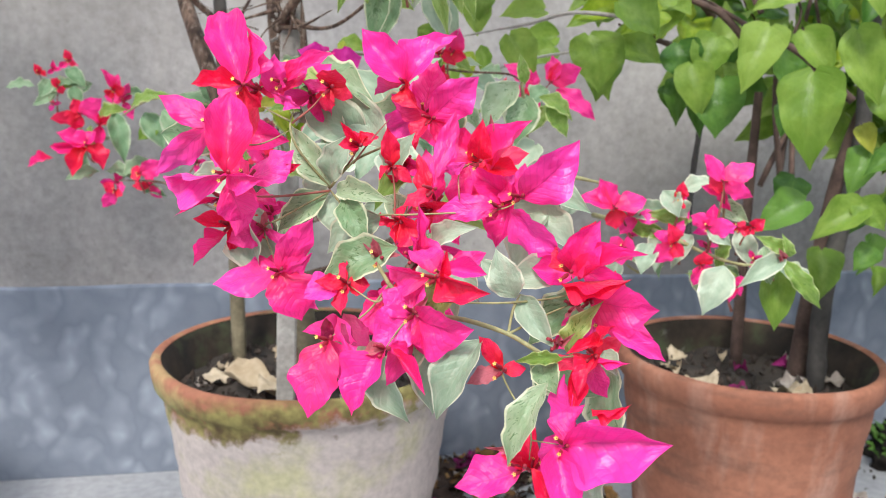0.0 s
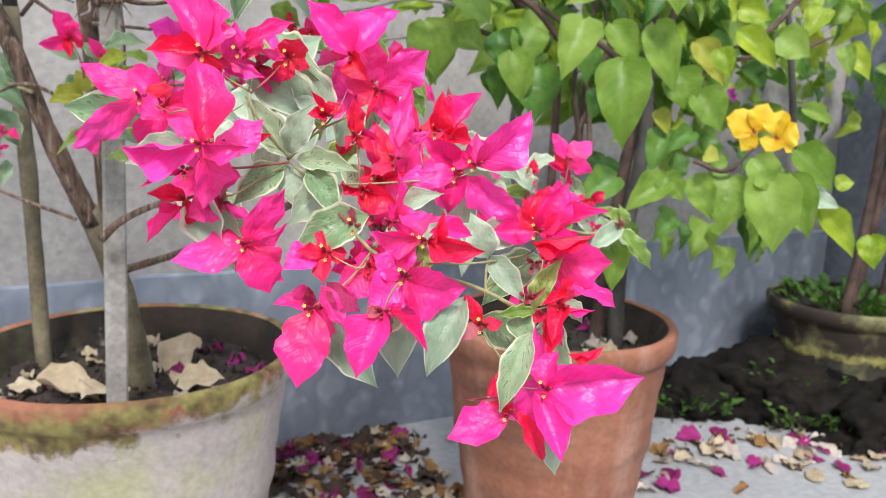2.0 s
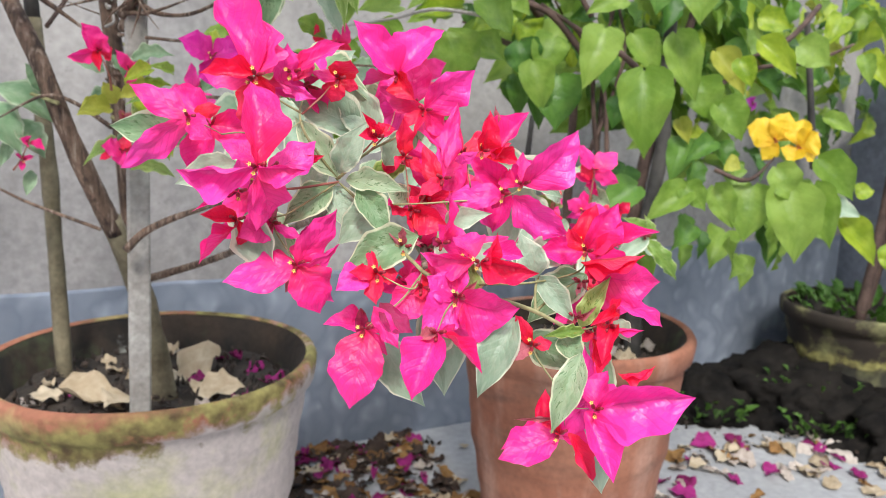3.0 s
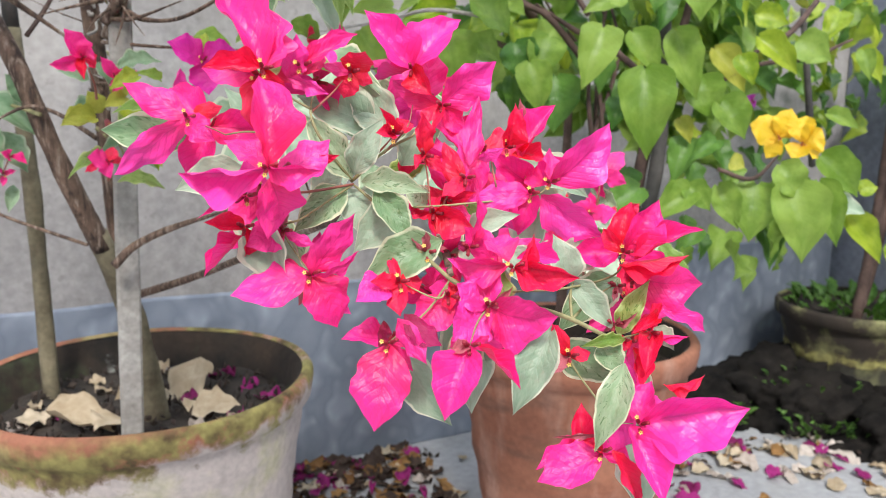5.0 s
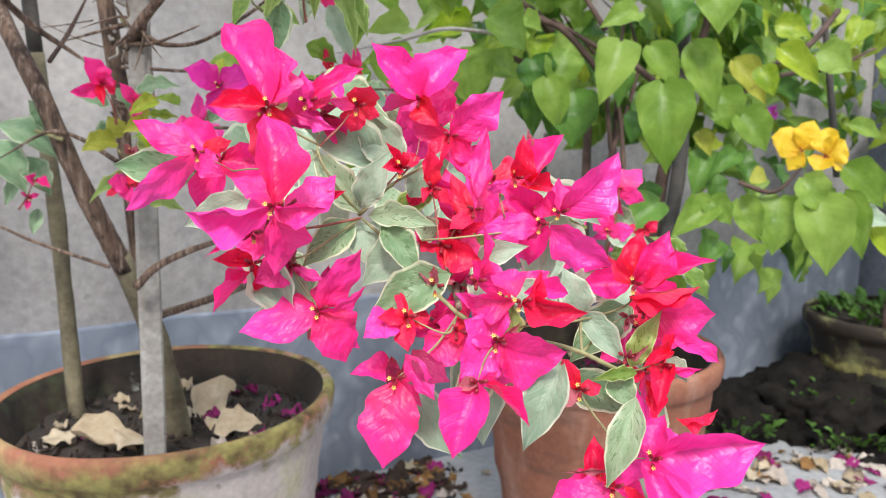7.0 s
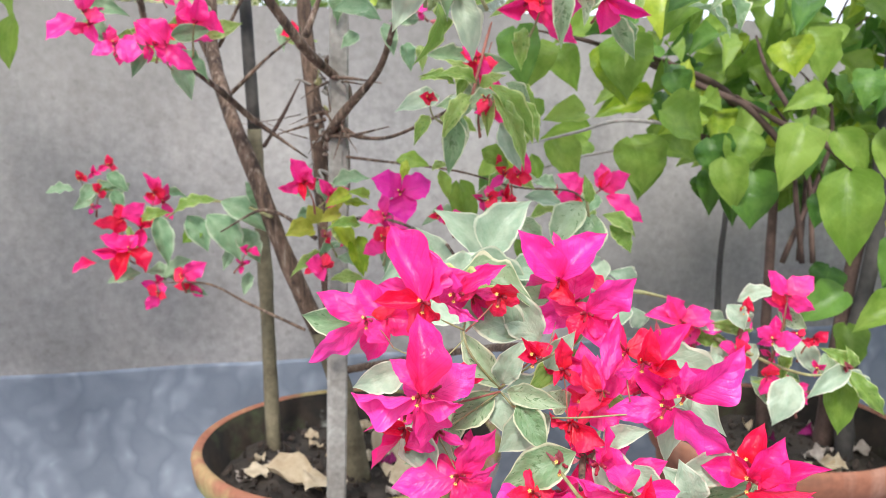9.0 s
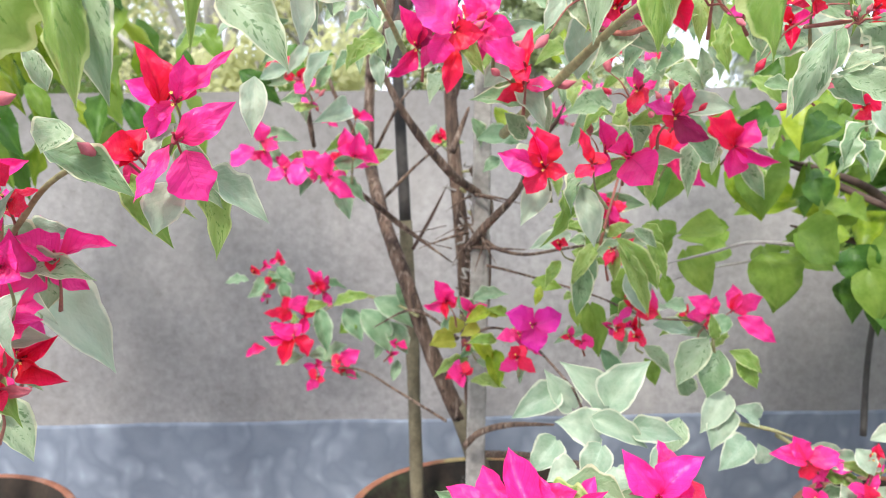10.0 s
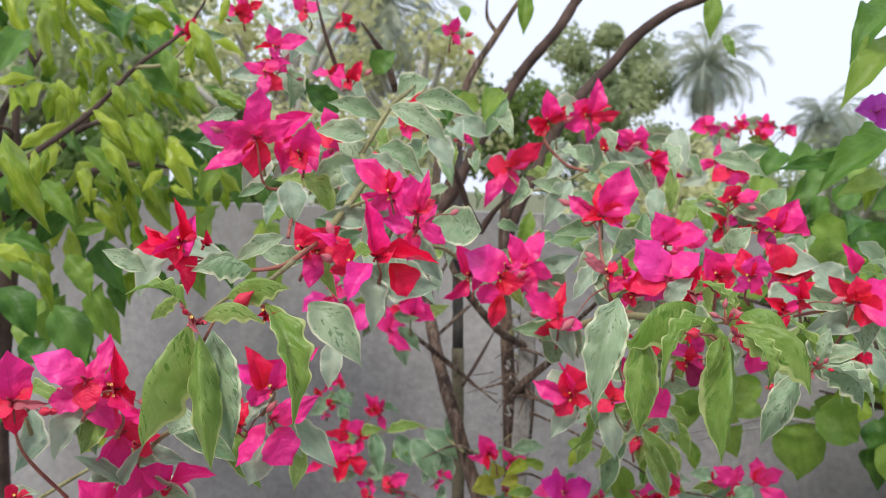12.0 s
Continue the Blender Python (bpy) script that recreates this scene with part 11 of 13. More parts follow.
flower(variegated, (0.11, 0.591, 1.082), (-0.097, -0.967, 0.235), (0.012, -0.005, -0.021, 0.018, 15, "r"), (-0.026, -0.006, 0.008, 0.016, 15, "p"), (0.009, -0.002, 0.024, 0.017, 14, "m"))
leaf(variegated, "w", (0.11, 0.599, 1.088), (0.046, -0.008, -0.002), 0.021, (-0.422, -0.952, 0.415), 18)
leaf(variegated, "n", (0.118, 0.62, 1.083), (-0.043, -0.013, -0.009), 0.022, (0.073, -0.952, 0.795), -26)
pedicel(variegated, (0.072, 0.566, 1.099), (0.072, 0.591, 1.081))
flower(variegated, (0.081, 0.595, 1.102), (-0.253, -0.957, 0.143), (-0.008, -0.002, -0.012, 0.011, -7, "m"), (-0.011, 0.001, 0.009, 0.009, 4, "m"), (0.012, -0.004, 0.006, 0.010, -24, "m"))
leaf(variegated, "v", (0.079, 0.623, 1.084), (0.006, -0.012, -0.035), 0.021, (-0.088, -0.963, 0.697), -27)
leaf(variegated, "n", (0.073, 0.62, 1.078), (-0.04, -0.013, -0.018), 0.018, (-0.41, -0.963, 0.795), 22)
pedicel(variegated, (-0.179, 1.001, 1.043), (-0.185, 1.029, 1.007))
leaf(variegated, "n", (-0.174, 1.052, 1.036), (0.046, -0.007, 0.014), 0.026, (-0.209, -0.985, 0.278), 24)
leaf(variegated, "s", (-0.211, 1.042, 1.034), (0.051, -0.007, 0.008), 0.023, (0.405, -0.982, 0.431), 29)
pedicel(variegated, (-0.211, 0.998, 1.018), (-0.208, 1.039, 0.99))
leaf(variegated, "s", (-0.205, 1.042, 1.015), (0.038, -0.011, -0.033), 0.021, (0.069, -0.98, 0.849), 3)
leaf(variegated, "s", (-0.21, 1.046, 1.001), (0.021, -0.012, -0.043), 0.027, (-0.159, -0.977, 0.293), -18)
pedicel(variegated, (-0.24, 0.611, 1.238), (-0.252, 0.638, 1.214))
flower(variegated, (-0.236, 0.631, 1.239), (0.234, -0.959, 0.16), (0.016, -0.013, -0.018, 0.015, -7, "m"), (-0.021, -0.004, -0.006, 0.017, -16, "m"), (0.008, 0.002, 0.021, 0.015, -5, "p"))
leaf(variegated, "n", (-0.246, 0.647, 1.23), (-0.041, -0.012, -0.003), 0.018, (0.272, -0.979, 0.418), -13)
leaf(variegated, "w", (-0.244, 0.66, 1.245), (-0.051, -0.013, 0), 0.025, (0.138, -0.98, 0.53), -8)
pedicel(variegated, (-0.462, 0.864, 1.406), (-0.453, 0.886, 1.395))
leaf(variegated, "v", (-0.477, 0.933, 1.413), (0.048, -0.007, 0.003), 0.020, (0.699, -0.925, 0.224), 16)
leaf(variegated, "n", (-0.479, 0.917, 1.41), (0.035, -0.01, -0.026), 0.020, (0.136, -0.923, 0.439), -15)
pedicel(variegated, (-0.399, 0.869, 1.433), (-0.4, 0.905, 1.419))
flower(variegated, (-0.392, 0.893, 1.446), (0.086, -0.971, -0.224), (-0.001, 0.003, -0.019, 0.015, -15, "m"), (-0.013, -0.011, 0.008, 0.014, -4, "m"), (0.020, -0.007, 0.006, 0.014, 1, "r"))
leaf(variegated, "v", (-0.402, 0.915, 1.45), (0.042, -0.009, -0.02), 0.021, (0.602, -0.937, 0.368), -13)
leaf(variegated, "v", (-0.4, 0.915, 1.43), (-0.046, -0.012, 0.004), 0.027, (0.056, -0.94, 0.369), 21)
pedicel(variegated, (-0.135, 0.983, 1.437), (-0.14, 1.022, 1.418))
leaf(variegated, "v", (-0.119, 1.017, 1.438), (-0.047, -0.012, 0.006), 0.025, (0.181, -0.983, -0.149), 17)
leaf(variegated, "v", (-0.151, 1.031, 1.457), (0.035, -0.009, -0.014), 0.017, (-0.012, -0.979, -0.127), -27)
pedicel(variegated, (-0.117, 1.074, 1.3), (-0.117, 1.099, 1.281))
leaf(variegated, "n", (-0.126, 1.129, 1.313), (0.04, -0.01, -0.032), 0.025, (0.206, -0.997, 0.45), -12)
leaf(variegated, "v", (-0.139, 1.123, 1.323), (0.007, -0.014, -0.054), 0.025, (-0.345, -0.996, 0.223), -10)
pedicel(variegated, (0.207, 0.836, 1.258), (0.199, 0.864, 1.244))
flower(variegated, (0.199, 0.864, 1.267), (-0.083, -0.996, 0.039), (0.007, 0.008, 0.025, 0.018, 24, "m"), (0.013, -0.006, -0.020, 0.016, 9, "m"), (-0.024, -0.006, -0.009, 0.017, -17, "m"))
leaf(variegated, "v", (0.223, 0.887, 1.275), (0.046, -0.007, 0.012), 0.023, (-0.122, -0.957, 0.042), 3)
leaf(variegated, "w", (0.199, 0.901, 1.256), (-0.035, -0.013, -0.019), 0.019, (-0.01, -0.965, 0.377), -22)
pedicel(variegated, (-0.291, 0.773, 1.418), (-0.292, 0.801, 1.401))
leaf(variegated, "w", (-0.319, 0.834, 1.424), (0.056, -0.007, 0), 0.025, (0.398, -0.952, -0.15), -26)
leaf(variegated, "w", (-0.306, 0.807, 1.41), (-0.007, -0.014, -0.048), 0.023, (0.581, -0.955, -0.144), 3)
pedicel(variegated, (-0.344, 0.431, 0.964), (-0.364, 0.459, 0.917))
flower(variegated, (-0.369, 0.458, 0.95), (0.534, -0.696, 0.48), (-0.018, 0.001, 0.017, 0.017, -24, "m"), (0.019, 0.007, 0.011, 0.017, 20, "p"), (-0.001, 0.001, -0.026, 0.019, 4, "m"))
leaf(variegated, "w", (-0.364, 0.463, 0.956), (0.045, -0.01, -0.002), 0.019, (0.337, -0.857, 0.897), -26)
leaf(variegated, "w", (-0.373, 0.463, 0.938), (0.049, -0.009, 0.005), 0.022, (0.581, -0.845, 0.32), -8)
pedicel(variegated, (-0.338, 0.411, 0.962), (-0.349, 0.436, 0.921))
flower(variegated, (-0.347, 0.438, 0.946), (0.267, -0.726, 0.634), (0.018, 0.003, 0.015, 0.016, 2, "m"), (0.006, -0.010, -0.020, 0.017, -5, "r"), (-0.017, -0.002, 0.016, 0.018, 22, "m"))
leaf(variegated, "v", (-0.378, 0.475, 0.924), (0.041, -0.011, -0.016), 0.021, (0.3, -0.841, 0.663), -14)
leaf(variegated, "w", (-0.367, 0.465, 0.937), (0.006, -0.015, -0.045), 0.026, (0.253, -0.848, 0.579), -8)
pedicel(variegated, (-0.346, 0.457, 0.929), (-0.367, 0.492, 0.897))
flower(variegated, (-0.362, 0.48, 0.929), (0.604, -0.67, 0.432), (-0.023, -0.008, -0.004, 0.018, -3, "m"), (0.019, 0.002, 0.020, 0.020, -9, "p"), (0.010, 0.003, -0.027, 0.017, -23, "r"))
leaf(variegated, "w", (-0.366, 0.489, 0.926), (-0.019, -0.013, -0.022), 0.019, (0.164, -0.855, 0.434), -14)
leaf(variegated, "n", (-0.374, 0.512, 0.906), (-0.041, -0.01, 0.002), 0.023, (0.127, -0.852, 0.407), -19)
pedicel(variegated, (-0.359, 0.407, 0.929), (-0.373, 0.433, 0.903))
flower(variegated, (-0.357, 0.425, 0.922), (0.182, -0.665, 0.724), (0.005, -0.011, 0.023, 0.015, -19, "m"), (0.016, 0.005, -0.006, 0.013, -10, "r"), (-0.006, -0.011, -0.011, 0.013, -5, "m"))
leaf(variegated, "v", (-0.392, 0.47, 0.899), (-0.025, -0.014, -0.033), 0.022, (0.112, -0.821, 0.84), -14)
leaf(variegated, "n", (-0.374, 0.441, 0.927), (0.042, -0.012, -0.028), 0.021, (0.171, -0.828, 0.658), -29)
pedicel(variegated, (-0.347, 0.426, 0.917), (-0.367, 0.462, 0.871))
flower(variegated, (-0.362, 0.452, 0.919), (0.149, -0.766, 0.626), (0.016, -0.004, -0.009, 0.012, -25, "m"), (-0.016, -0.004, -0.002, 0.012, 4, "r"), (0.011, -0.002, 0.017, 0.013, 25, "m"))
leaf(variegated, "v", (-0.384, 0.492, 0.893), (0.03, -0.014, -0.04), 0.027, (0.789, -0.833, 0.576), 17)
leaf(variegated, "w", (-0.388, 0.484, 0.898), (0.005, -0.014, -0.039), 0.022, (0.837, -0.829, 0.617), -0)

# drooping whorls of young leaves
arching_leaf(variegated, "n", (-0.236, 0.274, 1.151), (-0.029, -0.011, 0.014), 0.015, (-0.111, -0.388, 0.927), 2)
arching_leaf(variegated, "n", (-0.234, 0.274, 1.148), (-0.022, -0.018, -0.061), 0.014, (-0.522, -0.800, 0.390), 0)
arching_leaf(variegated, "n", (-0.229, 0.273, 1.143), (0.014, -0.021, -0.066), 0.021, (0.127, -0.766, 0.412), 0)
arching_leaf(variegated, "v", (-0.227, 0.289, 1.142), (0.014, -0.010, -0.064), 0.031, (0.127, -0.766, 0.412), 0)
arching_leaf(variegated, "n", (-0.218, 0.285, 1.161), (0.034, -0.002, 0.009), 0.012, (0.089, -0.378, 0.934), 1)
arching_leaf(variegated, "n", (-0.225, 0.269, 1.151), (0.033, -0.003, 0.002), 0.010, (0.089, -0.378, 0.934), 2)
arching_leaf(variegated, "n", (-0.198, 0.286, 1.159), (0.023, -0.020, -0.061), 0.026, (0.576, -0.743, 0.427), 1)
arching_leaf(variegated, "v", (-0.211, 0.307, 1.174), (-0.028, -0.007, 0.002), 0.014, (-0.111, -0.388, 0.927), 1)
arching_leaf(variegated, "n", (-0.248, 0.294, 1.161), (-0.016, -0.002, -0.015), 0.011, (-0.273, -0.787, 0.399), 0)
arching_leaf(variegated, "n", (0.044, 0.288, 1.157), (-0.034, -0.019, -0.032), 0.017, (-0.310, -0.398, 0.921), 2)
arching_leaf(variegated, "n", (0.034, 0.298, 1.165), (-0.040, -0.018, -0.020), 0.020, (-0.210, -0.393, 0.924), 1)
arching_leaf(variegated, "n", (0.006, 0.296, 1.150), (-0.003, -0.015, -0.053), 0.024, (-0.173, -0.782, 0.402), 0)
arching_leaf(variegated, "v", (-0.003, 0.326, 1.164), (-0.015, -0.020, -0.060), 0.031, (-0.173, -0.782, 0.402), 0)
arching_leaf(variegated, "n", (0.046, 0.280, 1.152), (-0.005, -0.022, -0.060), 0.026, (0.027, -0.771, 0.408), 0)
arching_leaf(variegated, "n", (0.040, 0.272, 1.153), (-0.007, -0.006, -0.019), 0.010, (-0.073, -0.777, 0.405), 1)
arching_leaf(variegated, "n", (0.055, 0.283, 1.154), (0.011, -0.011, -0.027), 0.018, (0.426, -0.751, 0.422), 1)
arching_leaf(variegated, "n", (0.052, 0.288, 1.157), (0.037, -0.015, -0.030), 0.014, (0.338, -0.365, 0.942), 2)
arching_leaf(variegated, "n", (0.056, 0.299, 1.160), (0.026, -0.009, -0.007), 0.017, (0.189, -0.372, 0.937), 2)
arching_leaf(variegated, "n", (0.049, 0.294, 1.160), (-0.017, -0.005, 0.021), 0.014, (-0.111, -0.388, 0.927), 0)
arching_leaf(variegated, "n", (0.037, 0.293, 1.160), (0.016, -0.006, -0.022), 0.015, (0.226, -0.761, 0.415), 1)
arching_leaf(variegated, "v", (0.118, 0.369, 1.117), (-0.026, -0.015, -0.044), 0.023, (-0.173, -0.782, 0.402), 0)
arching_leaf(variegated, "v", (0.130, 0.370, 1.119), (0.031, -0.015, -0.023), 0.017, (0.189, -0.372, 0.937), 1)
arching_leaf(variegated, "v", (0.133, 0.375, 1.119), (0.028, -0.005, -0.024), 0.014, (0.189, -0.372, 0.937), 2)
arching_leaf(variegated, "v", (0.130, 0.370, 1.121), (0.007, 0.002, 0.024), 0.013, (0.089, -0.378, 0.934), 0)
arching_leaf(variegated, "n", (0.132, 0.380, 1.114), (-0.017, 0.001, 0.036), 0.011, (-0.111, -0.388, 0.927), 0)

# green shrub
leaf(green, "g", (0.593, 0.868, 0.869), (-0.01, -0.024, -0.111), 0.076, (-0.639, -0.769, 0.364), 0, True)
leaf(green, "g", (0.563, 0.919, 0.923), (-0.038, -0.009, -0.076), 0.060, (-0.6, -0.799, 0.316), 0, True)
leaf(green, "g", (0.594, 0.897, 0.918), (0.025, -0.027, -0.057), 0.045, (-0.627, -0.779, 0.321), 0, True)
leaf(green, "g", (0.651, 0.878, 0.92), (0.018, -0.03, -0.088), 0.051, (-0.664, -0.747, 0.319), 0, True)
leaf(green, "g", (0.429, 1.081, 0.916), (0.06, -0.034, -0.031), 0.060, (-0.452, -0.892, 0.323), 0, True)
leaf(green, "d", (0.554, 1.008, 0.863), (-0.013, -0.017, -0.076), 0.076, (-0.558, -0.83, 0.368), 0, True)
leaf(green, "d", (0.516, 1.063, 0.861), (-0.005, -0.017, -0.061), 0.039, (-0.514, -0.858, 0.37), 0, True)
leaf(green, "d", (0.546, 1.053, 0.856), (-0.004, -0.019, -0.071), 0.039, (-0.536, -0.844, 0.374), 0, True)
leaf(green, "g", (0.373, 1.165, 0.922), (-0.071, 0.014, -0.011), 0.044, (-0.387, -0.922, 0.32), 0, True)
leaf(green, "g", (0.459, 1.262, 1.038), (0.003, -0.025, -0.091), 0.080, (-0.412, -0.904, 0.238), 0, True)
leaf(green, "g", (0.357, 1.125, 0.904), (-0.036, 0, -0.024), 0.043, (-0.387, -0.922, 0.334), 0, True)
leaf(green, "g", (0.408, 1.107, 0.903), (0.018, -0.026, -0.07), 0.054, (-0.428, -0.903, 0.335), 0, True)
leaf(green, "g", (0.642, 0.83, 0.996), (-0.012, -0.016, -0.066), 0.064, (-0.679, -0.728, 0.249), 0, True)
leaf(green, "g", (0.698, 0.836, 1.016), (0.004, -0.018, -0.046), 0.043, (-0.701, -0.704, 0.235), 0, True)
leaf(green, "d", (0.654, 0.911, 0.994), (-0.02, -0.009, -0.046), 0.049, (-0.649, -0.755, 0.256), 0, True)
leaf(green, "l", (0.589, 1.005, 1.039), (0.005, -0.018, -0.047), 0.065, (-0.574, -0.809, 0.222), 0, True)
leaf(green, "g", (0.549, 1.019, 0.917), (-0.033, -0.006, -0.054), 0.060, (-0.551, -0.834, 0.323), 0, True)
leaf(green, "g", (0.696, 0.874, 0.862), (0.009, -0.021, -0.056), 0.056, (-0.687, -0.726, 0.369), 0, True)
leaf(green, "l", (0.737, 0.844, 0.891), (0.008, -0.018, -0.038), 0.036, (-0.719, -0.695, 0.345), 0, True)
leaf(green, "d", (0.707, 0.899, 0.778), (-0.034, -0.007, -0.057), 0.045, (-0.68, -0.728, 0.439), 0, True)
leaf(green, "d", (0.631, 0.939, 0.738), (-0.026, -0.006, -0.038), 0.052, (-0.624, -0.772, 0.475), 0, True)
leaf(green, "d", (0.474, 1.152, 1.046), (-0.033, -0.002, -0.03), 0.043, (-0.454, -0.882, 0.223), 0, True)
leaf(green, "l", (0.502, 1.13, 0.97), (0.013, -0.003, 0.057), 0.050, (-0.481, -0.874, 0.282), 0, True)
leaf(green, "g", (0.346, 1.249, 1.045), (0.03, -0.029, -0.061), 0.059, (-0.343, -0.931, 0.228), 0, True)
leaf(green, "g", (0.61, 0.943, 0.967), (-0.055, 0.007, -0.019), 0.038, (-0.614, -0.786, 0.28), 0, True)
leaf(green, "d", (0.629, 0.956, 0.831), (-0.02, -0.008, -0.039), 0.039, (-0.62, -0.783, 0.396), 0, True)
leaf(green, "g", (0.765, 0.826, 0.719), (-0.023, -0.014, -0.074), 0.073, (-0.716, -0.691, 0.444), 0, True)
leaf(green, "g", (0.791, 0.791, 0.723), (-0.003, -0.03, -0.103), 0.080, (-0.741, -0.665, 0.441), 0, True)
leaf(green, "g", (0.843, 0.789, 0.723), (0.009, -0.032, -0.086), 0.048, (-0.761, -0.643, 0.438), 0, True)
leaf(green, "g", (0.875, 0.814, 0.757), (0.038, -0.04, -0.056), 0.056, (-0.763, -0.643, 0.409), 0, True)
leaf(green, "l", (0.928, 0.805, 0.672), (0.037, -0.042, -0.07), 0.043, (-0.779, -0.615, 0.472), 0, True)
leaf(green, "g", (0.779, 0.802, 0.747), (0.022, -0.03, -0.048), 0.047, (-0.733, -0.677, 0.421), 0, True)
leaf(green, "g", (0.654, 0.833, 0.714), (-0.059, 0.012, -0.037), 0.047, (-0.662, -0.742, 0.455), 0, True)
leaf(green, "d", (0.618, 0.895, 0.714), (-0.058, 0.011, -0.038), 0.051, (-0.616, -0.781, 0.452), 0, True)
leaf(green, "g", (0.646, 0.838, 0.719), (0.022, -0.026, -0.029), 0.038, (-0.656, -0.748, 0.45), 0, True)
leaf(green, "d", (0.704, 0.846, 0.779), (-0.042, 0.006, -0.027), 0.032, (-0.684, -0.729, 0.394), 0, True)
leaf(green, "g", (0.713, 0.853, 0.832), (0.021, -0.03, -0.05), 0.054, (-0.686, -0.728, 0.348), 0, True)
leaf(green, "d", (0.685, 0.852, 0.662), (-0.025, -0.003, -0.026), 0.033, (-0.665, -0.732, 0.496), 0, True)
leaf(green, "g", (0.716, 0.849, 0.717), (0.016, -0.029, -0.057), 0.042, (-0.685, -0.722, 0.447), 0, True)
leaf(green, "l", (0.82, 0.889, 0.922), (0.041, -0.04, -0.052), 0.043, (-0.713, -0.697, 0.277), 0, True)
leaf(green, "g", (0.887, 0.878, 0.918), (0.037, -0.032, -0.026), 0.055, (-0.742, -0.666, 0.282), 0, True)
leaf(green, "y", (0.775, 0.929, 0.905), (0.029, -0.037, -0.061), 0.044, (-0.68, -0.731, 0.29), 0, True)
leaf(green, "g", (0.861, 0.8, 0.816), (0.033, -0.029, -0.019), 0.026, (-0.766, -0.643, 0.362), 0, True)
leaf(green, "l", (0.987, 0.827, 0.7), (0.02, -0.016, 0.009), 0.031, (-0.79, -0.605, 0.446), 0, True)
leaf(green, "w", (0.889, 0.804, 0.688), (0.043, -0.032, -0.01), 0.034, (-0.769, -0.63, 0.462), 0, True)
leaf(green, "l", (0.993, 0.765, 0.634), (-0.004, -0.017, -0.047), 0.041, (-0.809, -0.569, 0.498), 0, True)
leaf(green, "g", (1.012, 0.861, 0.909), (-0.003, -0.017, -0.043), 0.031, (-0.787, -0.614, 0.293), 0, True)
leaf(green, "l", (0.868, 0.941, 0.961), (0.039, -0.031, -0.013), 0.043, (-0.71, -0.697, 0.252), 0, True)
leaf(green, "l", (0.984, 0.887, 0.966), (-0.035, -0.002, -0.045), 0.043, (-0.768, -0.633, 0.252), 0, True)
leaf(green, "y", (0.691, 0.903, 0.807), (0.005, -0.019, -0.033), 0.027, (-0.654, -0.757, 0.37), 0, True)
leaf(green, "y", (0.702, 0.818, 0.751), (0.011, -0.016, -0.005), 0.028, (-0.694, -0.717, 0.42), 0, True)
flower(green, (0.786, 0.813, 0.783), (-0.733, -0.679, 0.04), (-0.042, 0.012, 0.018, 0.053, 16, "y"), (-0.015, 0.006, -0.028, 0.036, -22, "y"), (0.016, -0.006, 0.039, 0.053, 24, "y"), (0.006, 0.010, 0.019, 0.042, -12, "y"))
flower(green, (0.806, 0.791, 0.775), (-0.749, -0.661, 0.046), (0.016, -0.016, 0.021, 0.054, 16, "y"), (0.026, -0.010, -0.010, 0.054, -22, "y"), (-0.020, -0.002, -0.020, 0.045, 24, "y"), (0.017, 0.010, 0.039, 0.045, -12, "y"))
flower(green, (0.848, 0.919, 0.831), (-0.715, -0.7, 0), (-0.016, -0.003, 0.008, 0.019, 16, "v"), (0.008, -0.001, -0.006, 0.017, -22, "v"))
stem("twig", green, M_BARK_DARK, [(0.714, 0.850, 0.740, 0.0031), (0.748, 0.820, 0.728, 0.0031), (0.784, 0.810, 0.760, 0.0023)])
stem("trunk", green, M_BARK_DARK, [(0.83, 1.18, 0.36, 0.017), (0.84, 1.17, 0.55, 0.014), (0.87, 1.17, 0.75, 0.011), (0.93, 1.16, 0.95, 0.008), (0.96, 1.15, 1.1, 0.006)])
stem("trunk", green, M_STAKE_DARK, [(0.828, 1.12, 0.36, 0.0155), (0.828, 1.125, 0.528, 0.0145), (0.866, 1.13, 0.751, 0.0125), (0.862, 1.13, 0.877, 0.011), (0.87, 1.13, 1.1, 0.009)])
# A dark stake, built here as one of the shrub's trunks.
stem("trunk", green, M_STAKE_DARK, [(0.601, 1.145, 0.802, 0.0046), (0.596, 1.149, 0.709, 0.0047), (0.596, 1.148, 0.596, 0.0057)])
stem("trunk", green, M_BARK_DARK, [(0.76, 1.25, 0.36, 0.011), (0.755, 1.25, 0.6, 0.009), (0.75, 1.24, 0.85, 0.007)])
# Second dark stake, also built under the trunk name.
stem("trunk", green, M_STAKE_DARK, [(1.019, 0.982, 0.983, 0.0046), (1.051, 0.981, 0.840, 0.0057), (1.100, 1.000, 0.724, 0.0059)])
stem("branch", green, M_BARK_DARK, [(0.994, 0.869, 0.925, 0.0034), (0.931, 0.893, 0.897, 0.0034), (0.831, 0.904, 0.883, 0.0033), (0.748, 0.914, 0.848, 0.0041)])
stem("branch", green, M_BARK_DARK, [(0.950, 0.902, 0.981, 0.0042), (0.886, 0.899, 0.927, 0.0042), (0.801, 0.909, 0.890, 0.0041)])
stem("branch", green, M_BARK_DARK, [(0.568, 1.085, 0.971, 0.0034), (0.619, 1.051, 0.932, 0.0042), (0.671, 1.019, 0.901, 0.0051), (0.730, 0.977, 0.837, 0.0059)])
stem("branch", green, M_BARK_DARK, [(0.305, 1.209, 1.071, 0.0034), (0.376, 1.182, 1.054, 0.0034), (0.448, 1.175, 1.031, 0.0043), (0.509, 1.127, 0.995, 0.0042), (0.584, 1.074, 0.955, 0.0050)])
